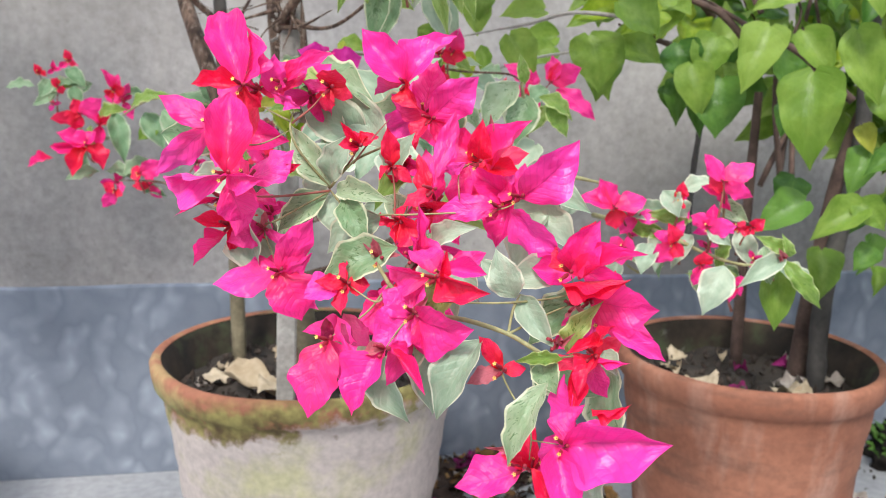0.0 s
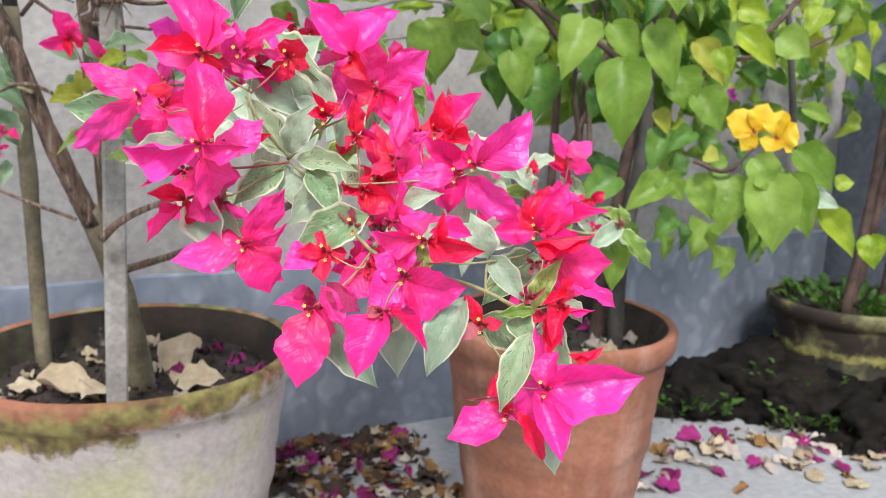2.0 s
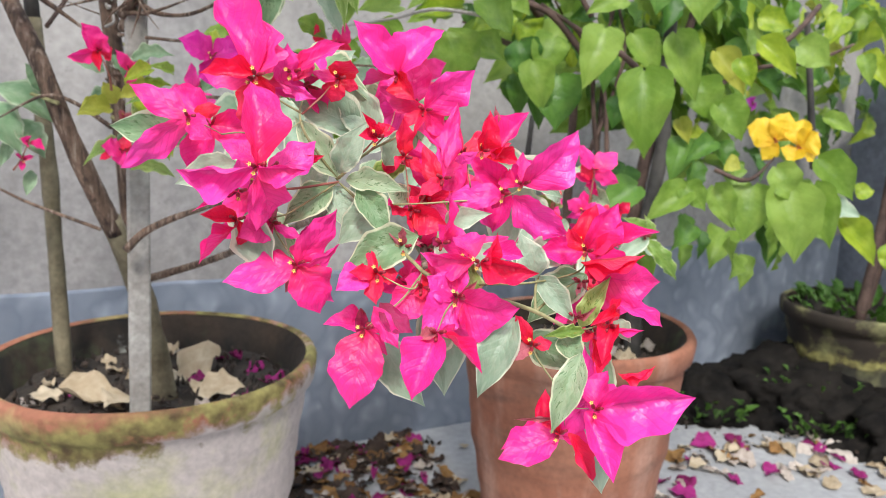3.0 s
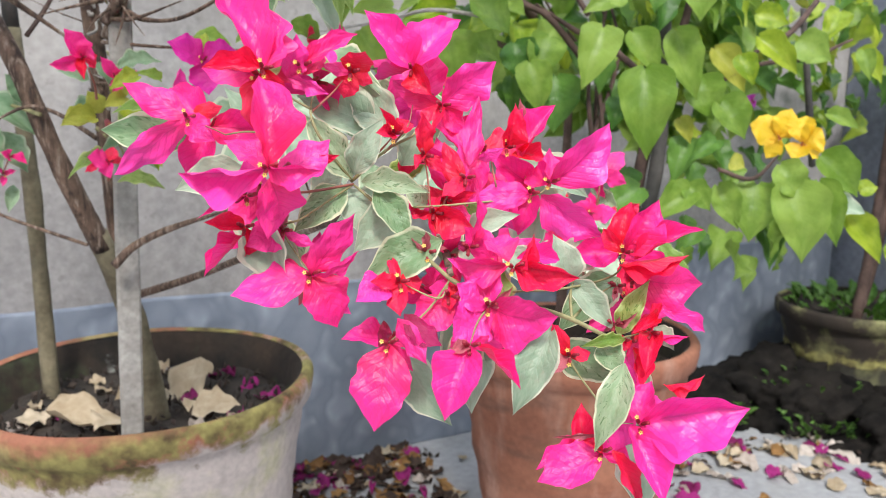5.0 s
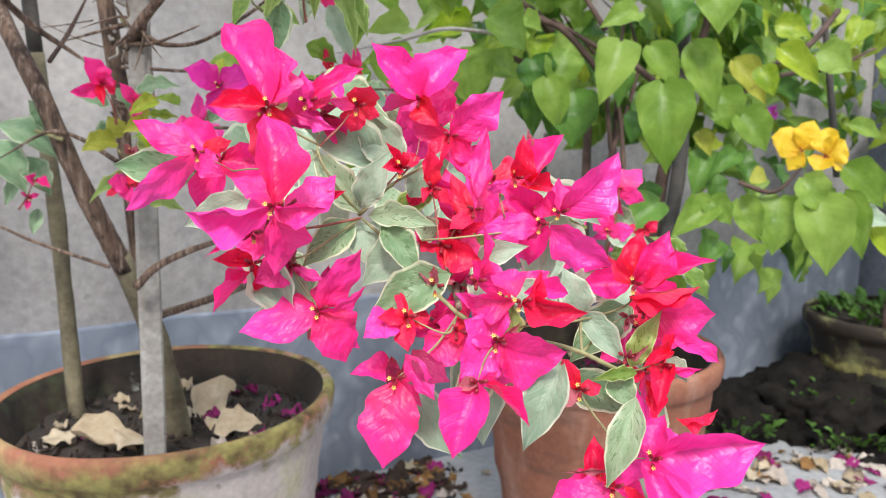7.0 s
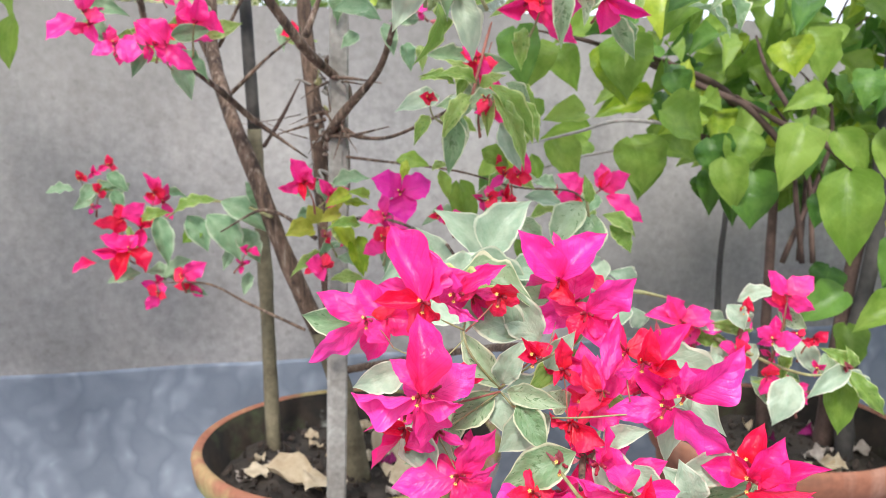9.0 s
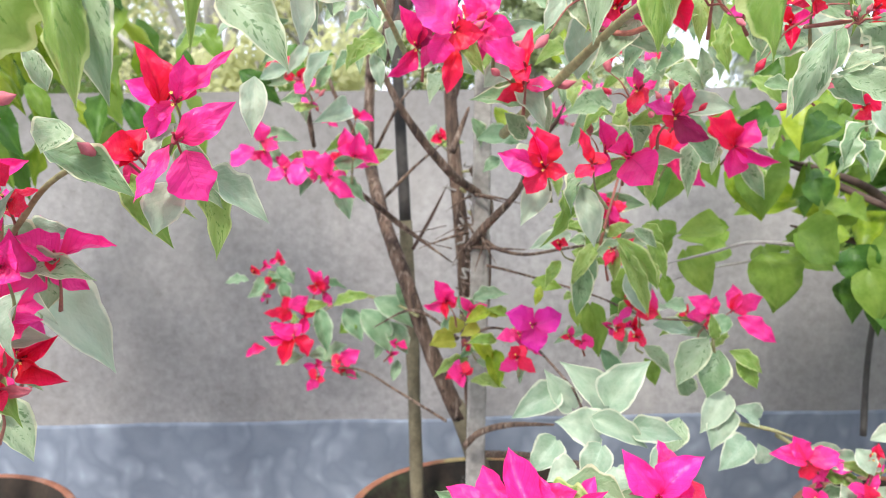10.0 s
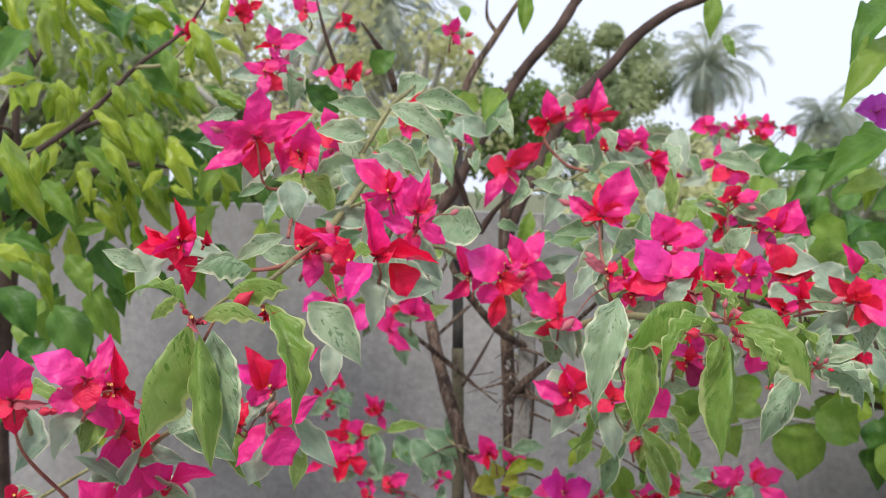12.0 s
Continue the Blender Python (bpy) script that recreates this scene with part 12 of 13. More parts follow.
stem("branch", green, M_BARK_DARK, [(0.458, 1.178, 1.065, 0.0035), (0.480, 1.163, 1.022, 0.0043), (0.548, 1.111, 0.978, 0.0042), (0.584, 1.073, 0.951, 0.0050), (0.648, 1.061, 0.885, 0.0059)])
stem("branch", green, M_BARK_DARK, [(0.589, 0.985, 0.947, 0.0039), (0.574, 1.021, 1.003, 0.0032), (0.574, 1.051, 1.052, 0.0032)])
leaf(green, "g", (0.212, 0.968, 0.958), (-0.002, -0.011, -0.035), 0.043, (-0.251, -0.941, 0.576), 0, True)
leaf(green, "g", (0.352, 0.972, 0.91), (0.013, -0.013, -0.069), 0.073, (-0.353, -0.9, 0.605), 0, True)
leaf(green, "g", (0.369, 0.925, 0.946), (0.055, -0.008, -0.034), 0.070, (-0.381, -0.895, 0.584), 0, True)
leaf(green, "g", (0.311, 0.84, 1.194), (0.043, -0.007, -0.021), 0.039, (-0.374, -0.927, 0.377), 0, True)
leaf(green, "g", (0.352, 0.871, 1.173), (-0.037, -0.014, -0.054), 0.052, (-0.396, -0.917, 0.395), 0, True)
leaf(green, "d", (0.386, 0.874, 1.195), (0.02, -0.01, -0.046), 0.047, (-0.421, -0.907, 0.375), 0, True)
leaf(green, "d", (0.323, 0.999, 1.289), (-0.028, -0.012, -0.035), 0.042, (-0.336, -0.94, 0.295), 0, True)
leaf(green, "d", (0.337, 0.844, 1.222), (0.03, -0.005, 0.018), 0.034, (-0.394, -0.919, 0.351), 0, True)
leaf(green, "d", (0.379, 0.885, 1.081), (-0.033, -0.011, -0.024), 0.042, (-0.408, -0.904, 0.476), 0, True)
leaf(green, "d", (0.274, 0.743, 1.258), (0.021, -0.005, 0.026), 0.025, (-0.376, -0.926, 0.314), 0, True)
leaf(green, "d", (0.278, 0.599, 1.399), (-0.054, -0.027, -0.055), 0.035, (-0.187, -0.664, 0.644), 0)
leaf(green, "g", (0.282, 0.596, 1.363), (-0.065, -0.027, -0.058), 0.036, (-0.187, -0.664, 0.644), 0)
leaf(green, "d", (0.279, 0.590, 1.284), (-0.079, -0.027, -0.051), 0.034, (-0.187, -0.664, 0.644), 0)
leaf(green, "g", (0.309, 0.673, 1.247), (-0.05, -0.012, -0.017), 0.024, (-0.435, -0.9, 0.323), 0)
leaf(green, "d", (0.304, 0.744, 1.259), (-0.08, -0.012, -0.003), 0.024, (-0.402, -0.915, 0.313), 0)
leaf(green, "d", (0.287, 0.591, 1.229), (-0.032, -0.011, -0.012), 0.025, (-0.453, -0.891, 0.342), 0)
leaf(green, "l", (0.307, 0.694, 1.257), (-0.011, -0.012, -0.04), 0.020, (-0.424, -0.905, 0.313), 0)
stem("branch", green, M_STAKE, [(0.183, 0.938, 0.901, 0.0015), (0.267, 0.944, 0.919, 0.0020), (0.323, 0.938, 0.933, 0.0023), (0.405, 0.921, 0.926, 0.0026)])
flower(green, (0.266, 0.611, 1.304), (-0.421, -0.902, -0.098), (-0.022, -0.012, 0.001, 0.028, 16, "v"), (0.007, 0.006, 0.021, 0.025, -22, "v"), (0.018, -0.005, -0.005, 0.028, 24, "v"))
leaf(green, "g", (0.239, 1.012, 1.033), (-0.022, -0.016, -0.059), 0.059, (-0.299, -0.954, 0.377), 0, True)
leaf(green, "g", (0.345, 0.979, 1.037), (-0.004, -0.018, -0.077), 0.069, (-0.393, -0.919, 0.373), 0, True)
leaf(green, "g", (0.416, 0.934, 1.088), (-0.051, -0.014, -0.051), 0.054, (-0.461, -0.887, 0.327), 0, True)
leaf(green, "g", (0.31, 1.028, 0.944), (-0.058, -0.008, -0.006), 0.041, (-0.349, -0.931, 0.454), 0, True)
leaf(green, "l", (0.46, 1.005, 0.946), (-0.058, -0.01, -0.027), 0.058, (-0.465, -0.88, 0.449), 0, True)
leaf(green, "g", (0.265, 1.025, 0.911), (0.031, -0.017, -0.06), 0.050, (-0.314, -0.94, 0.484), 0, True)
leaf(green, "g", (0.382, 1, 0.898), (-0.013, -0.017, -0.066), 0.059, (-0.409, -0.901, 0.493), 0, True)
leaf(green, "g", (0.409, 1.022, 0.916), (0.056, -0.014, -0.033), 0.058, (-0.423, -0.898, 0.475), 0, True)
leaf(green, "d", (0.503, 1.039, 0.909), (0.015, -0.016, -0.052), 0.059, (-0.478, -0.869, 0.474), 0, True)
leaf(green, "g", (0.514, 1.015, 0.881), (0.008, -0.018, -0.07), 0.058, (-0.492, -0.858, 0.498), 0, True)
leaf(green, "d", (0.515, 1.072, 0.855), (-0.001, -0.013, -0.04), 0.041, (-0.472, -0.866, 0.512), 0, True)
leaf(green, "g", (0.195, 1.062, 0.878), (-0.016, -0.015, -0.052), 0.040, (-0.248, -0.955, 0.51), 0, True)
leaf(green, "l", (0.211, 1.063, 0.886), (0.011, -0.013, -0.032), 0.033, (-0.261, -0.953, 0.503), 0, True)
leaf(green, "g", (0.316, 1.035, 1.22), (0.022, -0.017, -0.058), 0.056, (-0.351, -0.927, 0.215), 0, True)
leaf(green, "d", (0.459, 1.073, 1.001), (0.009, -0.014, -0.04), 0.047, (-0.443, -0.895, 0.4), 0, True)
leaf(green, "g", (0.498, 1.067, 0.969), (-0.038, -0.01, -0.019), 0.040, (-0.468, -0.88, 0.425), 0, True)
leaf(green, "l", (0.118, 1.186, 1.178), (0.007, -0.001, 0.05), 0.036, (-0.167, -0.982, 0.258), 0, True)
leaf(green, "l", (0.035, 1.127, 1.101), (-0.015, -0.011, -0.021), 0.041, (-0.107, -0.994, 0.318), 0, True)
stem("branch", green, M_STAKE, [(0.243, 1.035, 0.866, 0.0012), (0.306, 1.036, 0.885, 0.0017), (0.360, 1.036, 0.894, 0.0019), (0.424, 1.056, 0.904, 0.0024)])
stem("branch", green, M_BARK_DARK, [(0.438, 1.091, 0.936, 0.0033), (0.519, 1.116, 0.915, 0.0042), (0.603, 1.131, 0.895, 0.0051)])
stem("branch", green, M_BARK_DARK, [(0.423, 1.104, 1.032, 0.0033), (0.495, 1.130, 1.014, 0.0050), (0.572, 1.145, 0.988, 0.0068), (0.616, 1.160, 0.961, 0.0078)])

# ---- loose foliage of the shrubs ----
rnd = random.Random(5)


def fill(plant_root, kinds, count, centre, spread, size, heart=False, droop=0.6, seed=1):
    """Leaves hung through a rounded space, denser outwards, with tips leaning down and out."""
    r = random.Random(seed)
    for _ in range(count):
        d = Vector((r.gauss(0, 1), r.gauss(0, 1), r.gauss(0, 1))).normalized() * (0.35 + 0.65 * r.random() ** 0.5)
        p = Vector(centre) + Vector((d.x * spread[0], d.y * spread[1], d.z * spread[2]))
        way = Vector((d.x + r.uniform(-0.6, 0.6), d.y * 0.5 - 0.3 + r.uniform(-0.5, 0.5), -droop + r.uniform(-0.5, 0.5))).normalized()
        s = size * r.uniform(0.6, 1.15)
        up = (r.uniform(-0.3, 0.3), -0.9, r.uniform(0.2, 1.0))
        leaf(plant_root, r.choice(kinds), p, way * s, s * r.uniform(0.58, 0.76) if heart else s * r.uniform(0.36, 0.52), up, r.uniform(-25, 25), heart)


def twigs(plant_root, count, foot, centre, spread, radius, material, seed=1):
    """Thin crooked branches from a foot out into a rounded space."""
    r = random.Random(seed)
    for _ in range(count):
        e = Vector(centre) + Vector((r.uniform(-1, 1) * spread[0], r.uniform(-1, 1) * spread[1], r.uniform(-0.7, 1) * spread[2]))
        f = Vector(foot) + Vector((r.uniform(-0.03, 0.03), r.uniform(-0.03, 0.03), 0))
        a, b = f.lerp(e, 0.35) + Vector((r.uniform(-0.04, 0.04), r.uniform(-0.04, 0.04), 0.05)), f.lerp(e, 0.7) + Vector((r.uniform(-0.04, 0.04), r.uniform(-0.04, 0.04), 0.04))
        stem("branch", plant_root, material, [(*f, radius), (*a, radius * 0.75), (*b, radius * 0.5), (*e, radius * 0.25)], 6)


# the green shrub's upper and outer crown
fill(green, "gggldd", 165, (0.78, 1.2, 1.06), (0.42, 0.2, 0.2), 0.074, True, seed=3)
fill(green, "gglly", 48, (1.15, 1.2, 0.95), (0.32, 0.2, 0.22), 0.07, True, seed=4)
fill(green, "ggd", 26, (0.95, 1.05, 0.66), (0.25, 0.12, 0.1), 0.075, True, seed=6)
fill(green, "gggd", 30, (0.62, 1.15, 1.22), (0.3, 0.2, 0.12), 0.07, True, seed=7)
fill(green, "gglg", 60, (1.0, 1.22, 1.14), (0.45, 0.15, 0.1), 0.075, True, seed=8)
fill(green, "gggd", 100, (1.0, 1.36, 0.94), (0.3, 0.12, 0.2), 0.098, True, seed=61)
fill(green, "dgg", 45, (1.12, 1.3, 0.86), (0.3, 0.14, 0.16), 0.085, True, seed=62)
# The next two reach out of view, added to shade wall and corner.
fill(green, "dgg", 90, (1.2, 1.22, 1.3), (0.4, 0.26, 0.13), 0.085, True, seed=63)
fill(green, "gdl", 100, (1.6, 1.08, 1.12), (0.36, 0.28, 0.18), 0.088, True, seed=64)
twigs(green, 4, (0.76, 1.17, 0.7), (0.95, 1.2, 1.05), (0.4, 0.15, 0.2), 0.005, M_BARK_DARK, 3)
# the lime shrub by the wall
fill(lime, "llldl", 230, (-0.82, 1.1, 1.36), (0.32, 0.24, 0.25), 0.092, False, 0.65, seed=11)
fill(lime, "lgdg", 32, (-0.58, 1.25, 1.18), (0.3, 0.2, 0.12), 0.085, False, 1.1, seed=12)
fill(lime, "dggd", 28, (-0.85, 1.2, 1.05), (0.22, 0.2, 0.16), 0.11, False, 1.1, seed=13)
stem("trunk", lime, M_BARK_DARK, [(-0.94, 1.24, 0.36, 0.022), (-0.95, 1.25, 0.8, 0.018), (-0.9, 1.22, 1.15, 0.015)])
twigs(lime, 9, (-0.9, 1.22, 1.13), (-0.65, 1.2, 1.32), (0.3, 0.15, 0.2), 0.009, M_BARK_DARK, 12)
# back of the variegated crown
fill(variegated, "vvwvg", 55, (-0.02, 0.95, 1.22), (0.4, 0.25, 0.15), 0.055, seed=21)
fill(variegated, "vvn", 40, (0.28, 0.85, 1.12), (0.2, 0.2, 0.1), 0.055, seed=22)
fill(variegated, "vvwn", 45, (-0.06, 0.74, 1.22), (0.28, 0.16, 0.08), 0.045, seed=24)
fill(variegated, "vvn", 30, (0.18, 0.72, 1.16), (0.2, 0.14, 0.07), 0.045, seed=25)

# closed buds at the tips of the young shoots and beside the open flowers of the crown
def bud_mesh(seed):
    """A slim closed bud, twisted to a point."""
    r = random.Random(seed)
    bm = bmesh.new()
    lean = r.uniform(-0.2, 0.2), r.uniform(-0.2, 0.2)
    tube_into(bm, [(0, 0, 0, 0.05), (0.3 * lean[0], 0.3 * lean[1], 0.25, 0.2), (0.7 * lean[0], 0.7 * lean[1], 0.55, 0.25), (*lean, 0.82, 0.13), (1.4 * lean[0], 1.4 * lean[1], 1.05, 0.015)], 7, 3, 0.15)
    me = bpy.data.meshes.new("bud")
    bm.to_mesh(me)
    bm.free()
    me.materials.append(M_BUD if seed % 3 else M_BUD_RED)
    me.polygons.foreach_set("use_smooth", [True] * len(me.polygons))
    return me


BUDS = [bud_mesh(i) for i in range(6)]


def bud_sprig(plant_root, foot, count, reach, size, seed):
    """A few stalked buds spreading from one shoot tip."""
    r = random.Random(seed)
    for k in range(count):
        way = Vector((r.uniform(-1, 1), r.uniform(-1, 0.3), r.uniform(-0.3, 1.0))).normalized()
        tip = Vector(foot) + way * reach * r.uniform(0.6, 1.2)
        mid = Vector(foot).lerp(tip, 0.5) + Vector((0, 0, 0.15 * reach))
        stem("twig", plant_root, M_TWIG_RED, [(*foot, 0.0009), (*mid, 0.0007), (*tip, 0.0006)], 5)
        b = new("bud", BUDS[r.randrange(6)])
        b.parent = plant_root
        b.matrix_basis = aligned(tip, way.orthogonal(), way) @ Matrix.Scale(size * r.uniform(0.7, 1.2), 4)


for k, tip in enumerate(((-0.231, 0.272, 1.150), (0.046, 0.284, 1.158), (0.130, 0.369, 1.119))):
    bud_sprig(variegated, tip, 6, 0.007, 0.0052, 80 + k)
pick = random.Random(77)
for ob in [o for o in variegated.children if o.name.startswith("flower") and o.matrix_basis.translation.z > 1.05]:
    if pick.random() < 0.5:
        bud_sprig(variegated, ob.matrix_basis.translation + Vector((0, 0.012, -0.012)), pick.choice((1, 2, 2)), 0.03, 0.012, pick.randrange(10000))

# short dry spurs where the middle trunk was pruned
spur = random.Random(51)
for _ in range(40):
    z = spur.uniform(0.76, 1.06)
    f = Vector((-0.012 - 0.06 * (z - 0.6) + spur.uniform(-0.012, 0.03), 1.2 - spur.uniform(0, 0.03), z))
    e = f + Vector((spur.uniform(-1, 1), spur.uniform(-1.0, 0.2), spur.uniform(-0.6, 0.8))).normalized() * spur.uniform(0.01, 0.032)
    side = Vector((spur.uniform(-1, 1), spur.uniform(-1, 1), spur.uniform(-1, 1))) * 0.009
    a, b = f.lerp(e, 0.35) + side, f.lerp(e, 0.75) - side * 0.6
    w = spur.uniform(0.001, 0.0022)
    stem("twig", variegated, spur.choice((M_BARK, M_STAKE, M_STAKE, M_TWIG)), [(*f, w * 1.6), (*a, w * 1.1), (*b, w), (*e, w * 0.7)], 5)

cane = tagged(new("bamboo_cane"), "bamboo cane, blackened above and mossy olive below, standing in the pot", "stake", group="plant stakes")
stem("lower_cane", cane, M_STAKE_OLIVE, [(-0.108, 1.37, 0.345, 0.0128), (-0.111, 1.37, 0.55, 0.0118), (-0.113, 1.37, 0.687, 0.0124), (-0.118, 1.37, 0.8, 0.0115), (-0.122, 1.37, 0.923, 0.0118)], label="mossy olive lower length")
stem("upper_cane", cane, M_STAKE_DARK, [(-0.122, 1.37, 0.922, 0.0102), (-0.134, 1.37, 1.245, 0.01), (-0.137, 1.37, 1.33, 0.0095)], label="blackened upper length")

# ---- litter in the pots and on the yard ----
def litter(name, kind, label, category, x, y, z, size, r, group, cup=0.9):
    ob = new(name, CRUMPS[kind][r.randrange(9)])
    ob.matrix_basis = Matrix.Translation((x, y, z)) @ Euler((r.uniform(-0.35, 0.35), r.uniform(-0.5, 0.5), r.uniform(0, 6.28))).to_matrix().to_4x4() @ Matrix.Diagonal((size * r.uniform(0.65, 0.95), size, size * cup, 1)) @ Matrix.Translation((0, -0.5, 0.05))
    return tagged(ob, label, category, group=group)


rnd = random.Random(31)
for cx, cy, rad, top, count in ((0.013, 1.256, 0.19, 0.378, 34), (0.72, 1.155, 0.15, 0.38, 18), (-0.938, 1.242, 0.18, 0.37, 10)):
    for _ in range(count):
        g, q = rnd.uniform(0, 6.28), rad * rnd.random() ** 0.5
        kind = rnd.choice("bbfq")
        litter("fallen_leaf", kind, {"b": "dry tan leaf curled on dark soil", "f": "faded bract lying on dark soil", "q": "fallen purple bract on dark soil"}[kind], "fallen leaf", cx + q * math.cos(g), cy + q * math.sin(g), top, rnd.uniform(0.025, 0.05), rnd, "litter in the pots")
for x, y, s in ((-0.075, 1.19, 0.1), (-0.04, 1.15, 0.075), (0.085, 1.3, 0.11), (0.1, 1.17, 0.07), (-0.13, 1.25, 0.06), (0.75, 1.05, 0.07), (0.63, 1.1, 0.06)):
    litter("fallen_leaf", "b", "large dry tan leaf curled on dark soil", "fallen leaf", x, y, 0.395, s, rnd, "litter in the pots", 0.5)


def debris(x, y, z, rx, ry, count, size, seed, label):
    """A loose scatter of dark clods and rotted bits lying on soil or concrete."""
    r = random.Random(seed)
    verts, faces = [], []
    for _ in range(count):
        g, q = r.uniform(0, 6.28), r.random() ** 0.5
        c = Vector((x + rx * q * math.cos(g), y + ry * q * math.sin(g), z))
        s = size * r.uniform(0.4, 1.2)
        turn = Euler((r.uniform(0, 6), r.uniform(0, 6), r.uniform(0, 6))).to_matrix()
        n = len(verts)
        for d in ((1, 0, 0), (-1, 0, 0), (0, 1, 0), (0, -1, 0), (0, 0, 1), (0, 0, -1)):
            verts.append(c + turn @ (Vector((d[0] * 1.3, d[1] * 0.8, d[2] * 0.4)) * s * r.uniform(0.7, 1.2)))
        faces += [(n + i, n + j, n + k) for i in (0, 1) for j in (2, 3) for k in (4, 5)]
    me = bpy.data.meshes.new("leaf_debris")
    me.from_pydata(verts, [], faces)
    me.materials.append(M_DEBRIS)
    tagged(new("leaf_debris", me), label, "debris", kind="stuff")


debris(0.013, 1.256, 0.382, 0.2, 0.2, 420, 0.007, 1, "dark rotted leaf bits and clods on the pot's soil")
debris(0.72, 1.155, 0.382, 0.16, 0.16, 220, 0.007, 2, "dark rotted leaf bits and clods on the pot's soil")
debris(0.42, 1.66, 0.004, 0.3, 0.06, 260, 0.007, 3, "dark leaf debris gathered along the wall's foot")
debris(1.5, 1.42, 0.004, 0.4, 0.14, 90, 0.007, 4, "dark leaf debris gathered along the wall's foot")
KINDS = {"b": "dry tan leaf on the concrete", "f": "bleached papery bract on the concrete", "q": "fallen purple bract on the concrete", "o": "ochre dead leaf on the concrete", "e": "dark rotting leaf on the concrete"}
loose = []
for n in range(560):
    if n < 150:
        x = rnd.uniform(1.0, 2.15)
        y = rnd.gauss(1.32 - 0.14 * (x - 1.0), 0.075)
        kind, size = rnd.choice("fffbbfqqqo"), rnd.uniform(0.04, 0.066)
    elif n < 450:
        # Extra dark leaves between the pots also stand in for the shade there.
        x, y = rnd.uniform(0.25, 0.66), 1.72 - 0.5 * rnd.random() ** 1.4
        kind, size = rnd.choice("boooeeeeeqf"), rnd.uniform(0.035, 0.065)
    else:
        x, y = rnd.uniform(-0.8, 2.1), rnd.uniform(0.8, 1.7)
        kind, size = rnd.choice("fbqeo"), rnd.uniform(0.018, 0.04)
    if min(math.hypot(x - a, y - b) - c for a, b, c in ((0.013, 1.256, 0.19), (0.72, 1.155, 0.16), (-0.938, 1.242, 0.18), (1.93, 1.45, 0.18))) < 0.02 or y > 1.71:
        continue
    if kind == "e" or n >= 450:
        loose.append((kind, x, y, size))
    else:
        litter("fallen_bract", kind, KINDS[kind], "fallen bract", x, y, 0.006, size, rnd, "litter on the yard", 0.5)
heap, slots = bmesh.new(), "bfqoe"
for kind, x, y, size in loose:
    before = len(heap.verts)
    first = len(heap.faces)
    heap.from_mesh(CRUMPS[kind][rnd.randrange(9)])
    heap.verts.ensure_lookup_table()
    heap.faces.ensure_lookup_table()
    m = Matrix.Translation((x, y, 0.006)) @ Euler((rnd.uniform(-0.35, 0.35), rnd.uniform(-0.5, 0.5), rnd.uniform(0, 6.28))).to_matrix().to_4x4() @ Matrix.Diagonal((size * 0.8, size, size * 0.5, 1)) @ Matrix.Translation((0, -0.5, 0.05))
    for v in heap.verts[before:]:
        v.co = m @ v.co
    for f in heap.faces[first:]:
        f.material_index = slots.index(kind)
layer = link("leaf_litter", heap, M_LEAF["b"])
for kind in slots[1:]:
    layer.data.materials.append(M_LEAF[kind])
tagged(layer, "dark rotting leaves strewn over the concrete", "leaf litter", kind="stuff")


# ---- mossy mound by the old pot, blackened for the corner's shade ----
def mound(name, x, y, sx, sy, sz, material, label, category, seed):
    bm = bmesh.new()
    bmesh.ops.create_icosphere(bm, subdivisions=5, radius=1)
    for v in bm.verts:
        q = v.co * 2.2 + Vector((seed, 0, 0))
        v.co *= 1 + 0.3 * noise.noise(q) + 0.2 * abs(noise.noise(q * 2.6)) + 0.1 * noise.noise(q * 7) + 0.05 * noise.noise(q * 17)
        v.co = Vector((v.co.x * sx, v.co.y * sy, max(v.co.z, -0.1) * sz))
    ob = link(name, bm, material)
    ob.location = (x, y, 0.008)
    return tagged(ob, label, category)


mound("rock", 1.8, 1.5, 0.30, 0.2, 0.14, M_ROCK, "dark rock with moss beside the old pot, blackened for the corner's shade", "rock", 3)
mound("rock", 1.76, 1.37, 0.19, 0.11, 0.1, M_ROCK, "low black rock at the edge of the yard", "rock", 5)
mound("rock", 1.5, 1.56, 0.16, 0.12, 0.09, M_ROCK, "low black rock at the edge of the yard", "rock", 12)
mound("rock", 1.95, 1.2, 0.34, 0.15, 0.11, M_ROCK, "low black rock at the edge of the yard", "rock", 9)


def tuft(x, y, z, count, spread, size, seed, name="weed_tuft", label="small green weeds growing from dark moss"):
    r = random.Random(seed)
    root = tagged(new(name), label, "weeds")
    root.location = (x, y, z)
    for _ in range(count):
        g, q = r.uniform(0, 6.28), spread * r.random() ** 0.5
        s = size * r.uniform(0.5, 1.2)
        # Only the deep green leaf, chosen for the corner's shade.
        leaf(root, r.choice("d"), (q * math.cos(g), q * math.sin(g), r.uniform(0, 0.02)), (math.cos(g) * s * 0.6, math.sin(g) * s * 0.6, s * r.uniform(0.3, 0.9)), s * 0.45, (0, -0.3, 1))
    return root


tuft(1.42, 1.52, 0.03, 110, 0.13, 0.04, 1)
tuft(1.62, 1.3, 0.02, 60, 0.12, 0.035, 7)
tuft(1.7, 1.42, 0.1, 40, 0.14, 0.03, 2)
tuft(2.0, 1.2, 0.05, 50, 0.16, 0.035, 3)
tuft(1.72, 1.3, 0.03, 40, 0.09, 0.035, 6)
tuft(1.93, 1.45, 0.262, 120, 0.18, 0.055, 4, "pot_weeds", "leafy weeds crowding an old mossy pot")
old = plant(1.82, 1.43, 0.28, "bare thin stems of a potted shrub among weeds", "shrub")
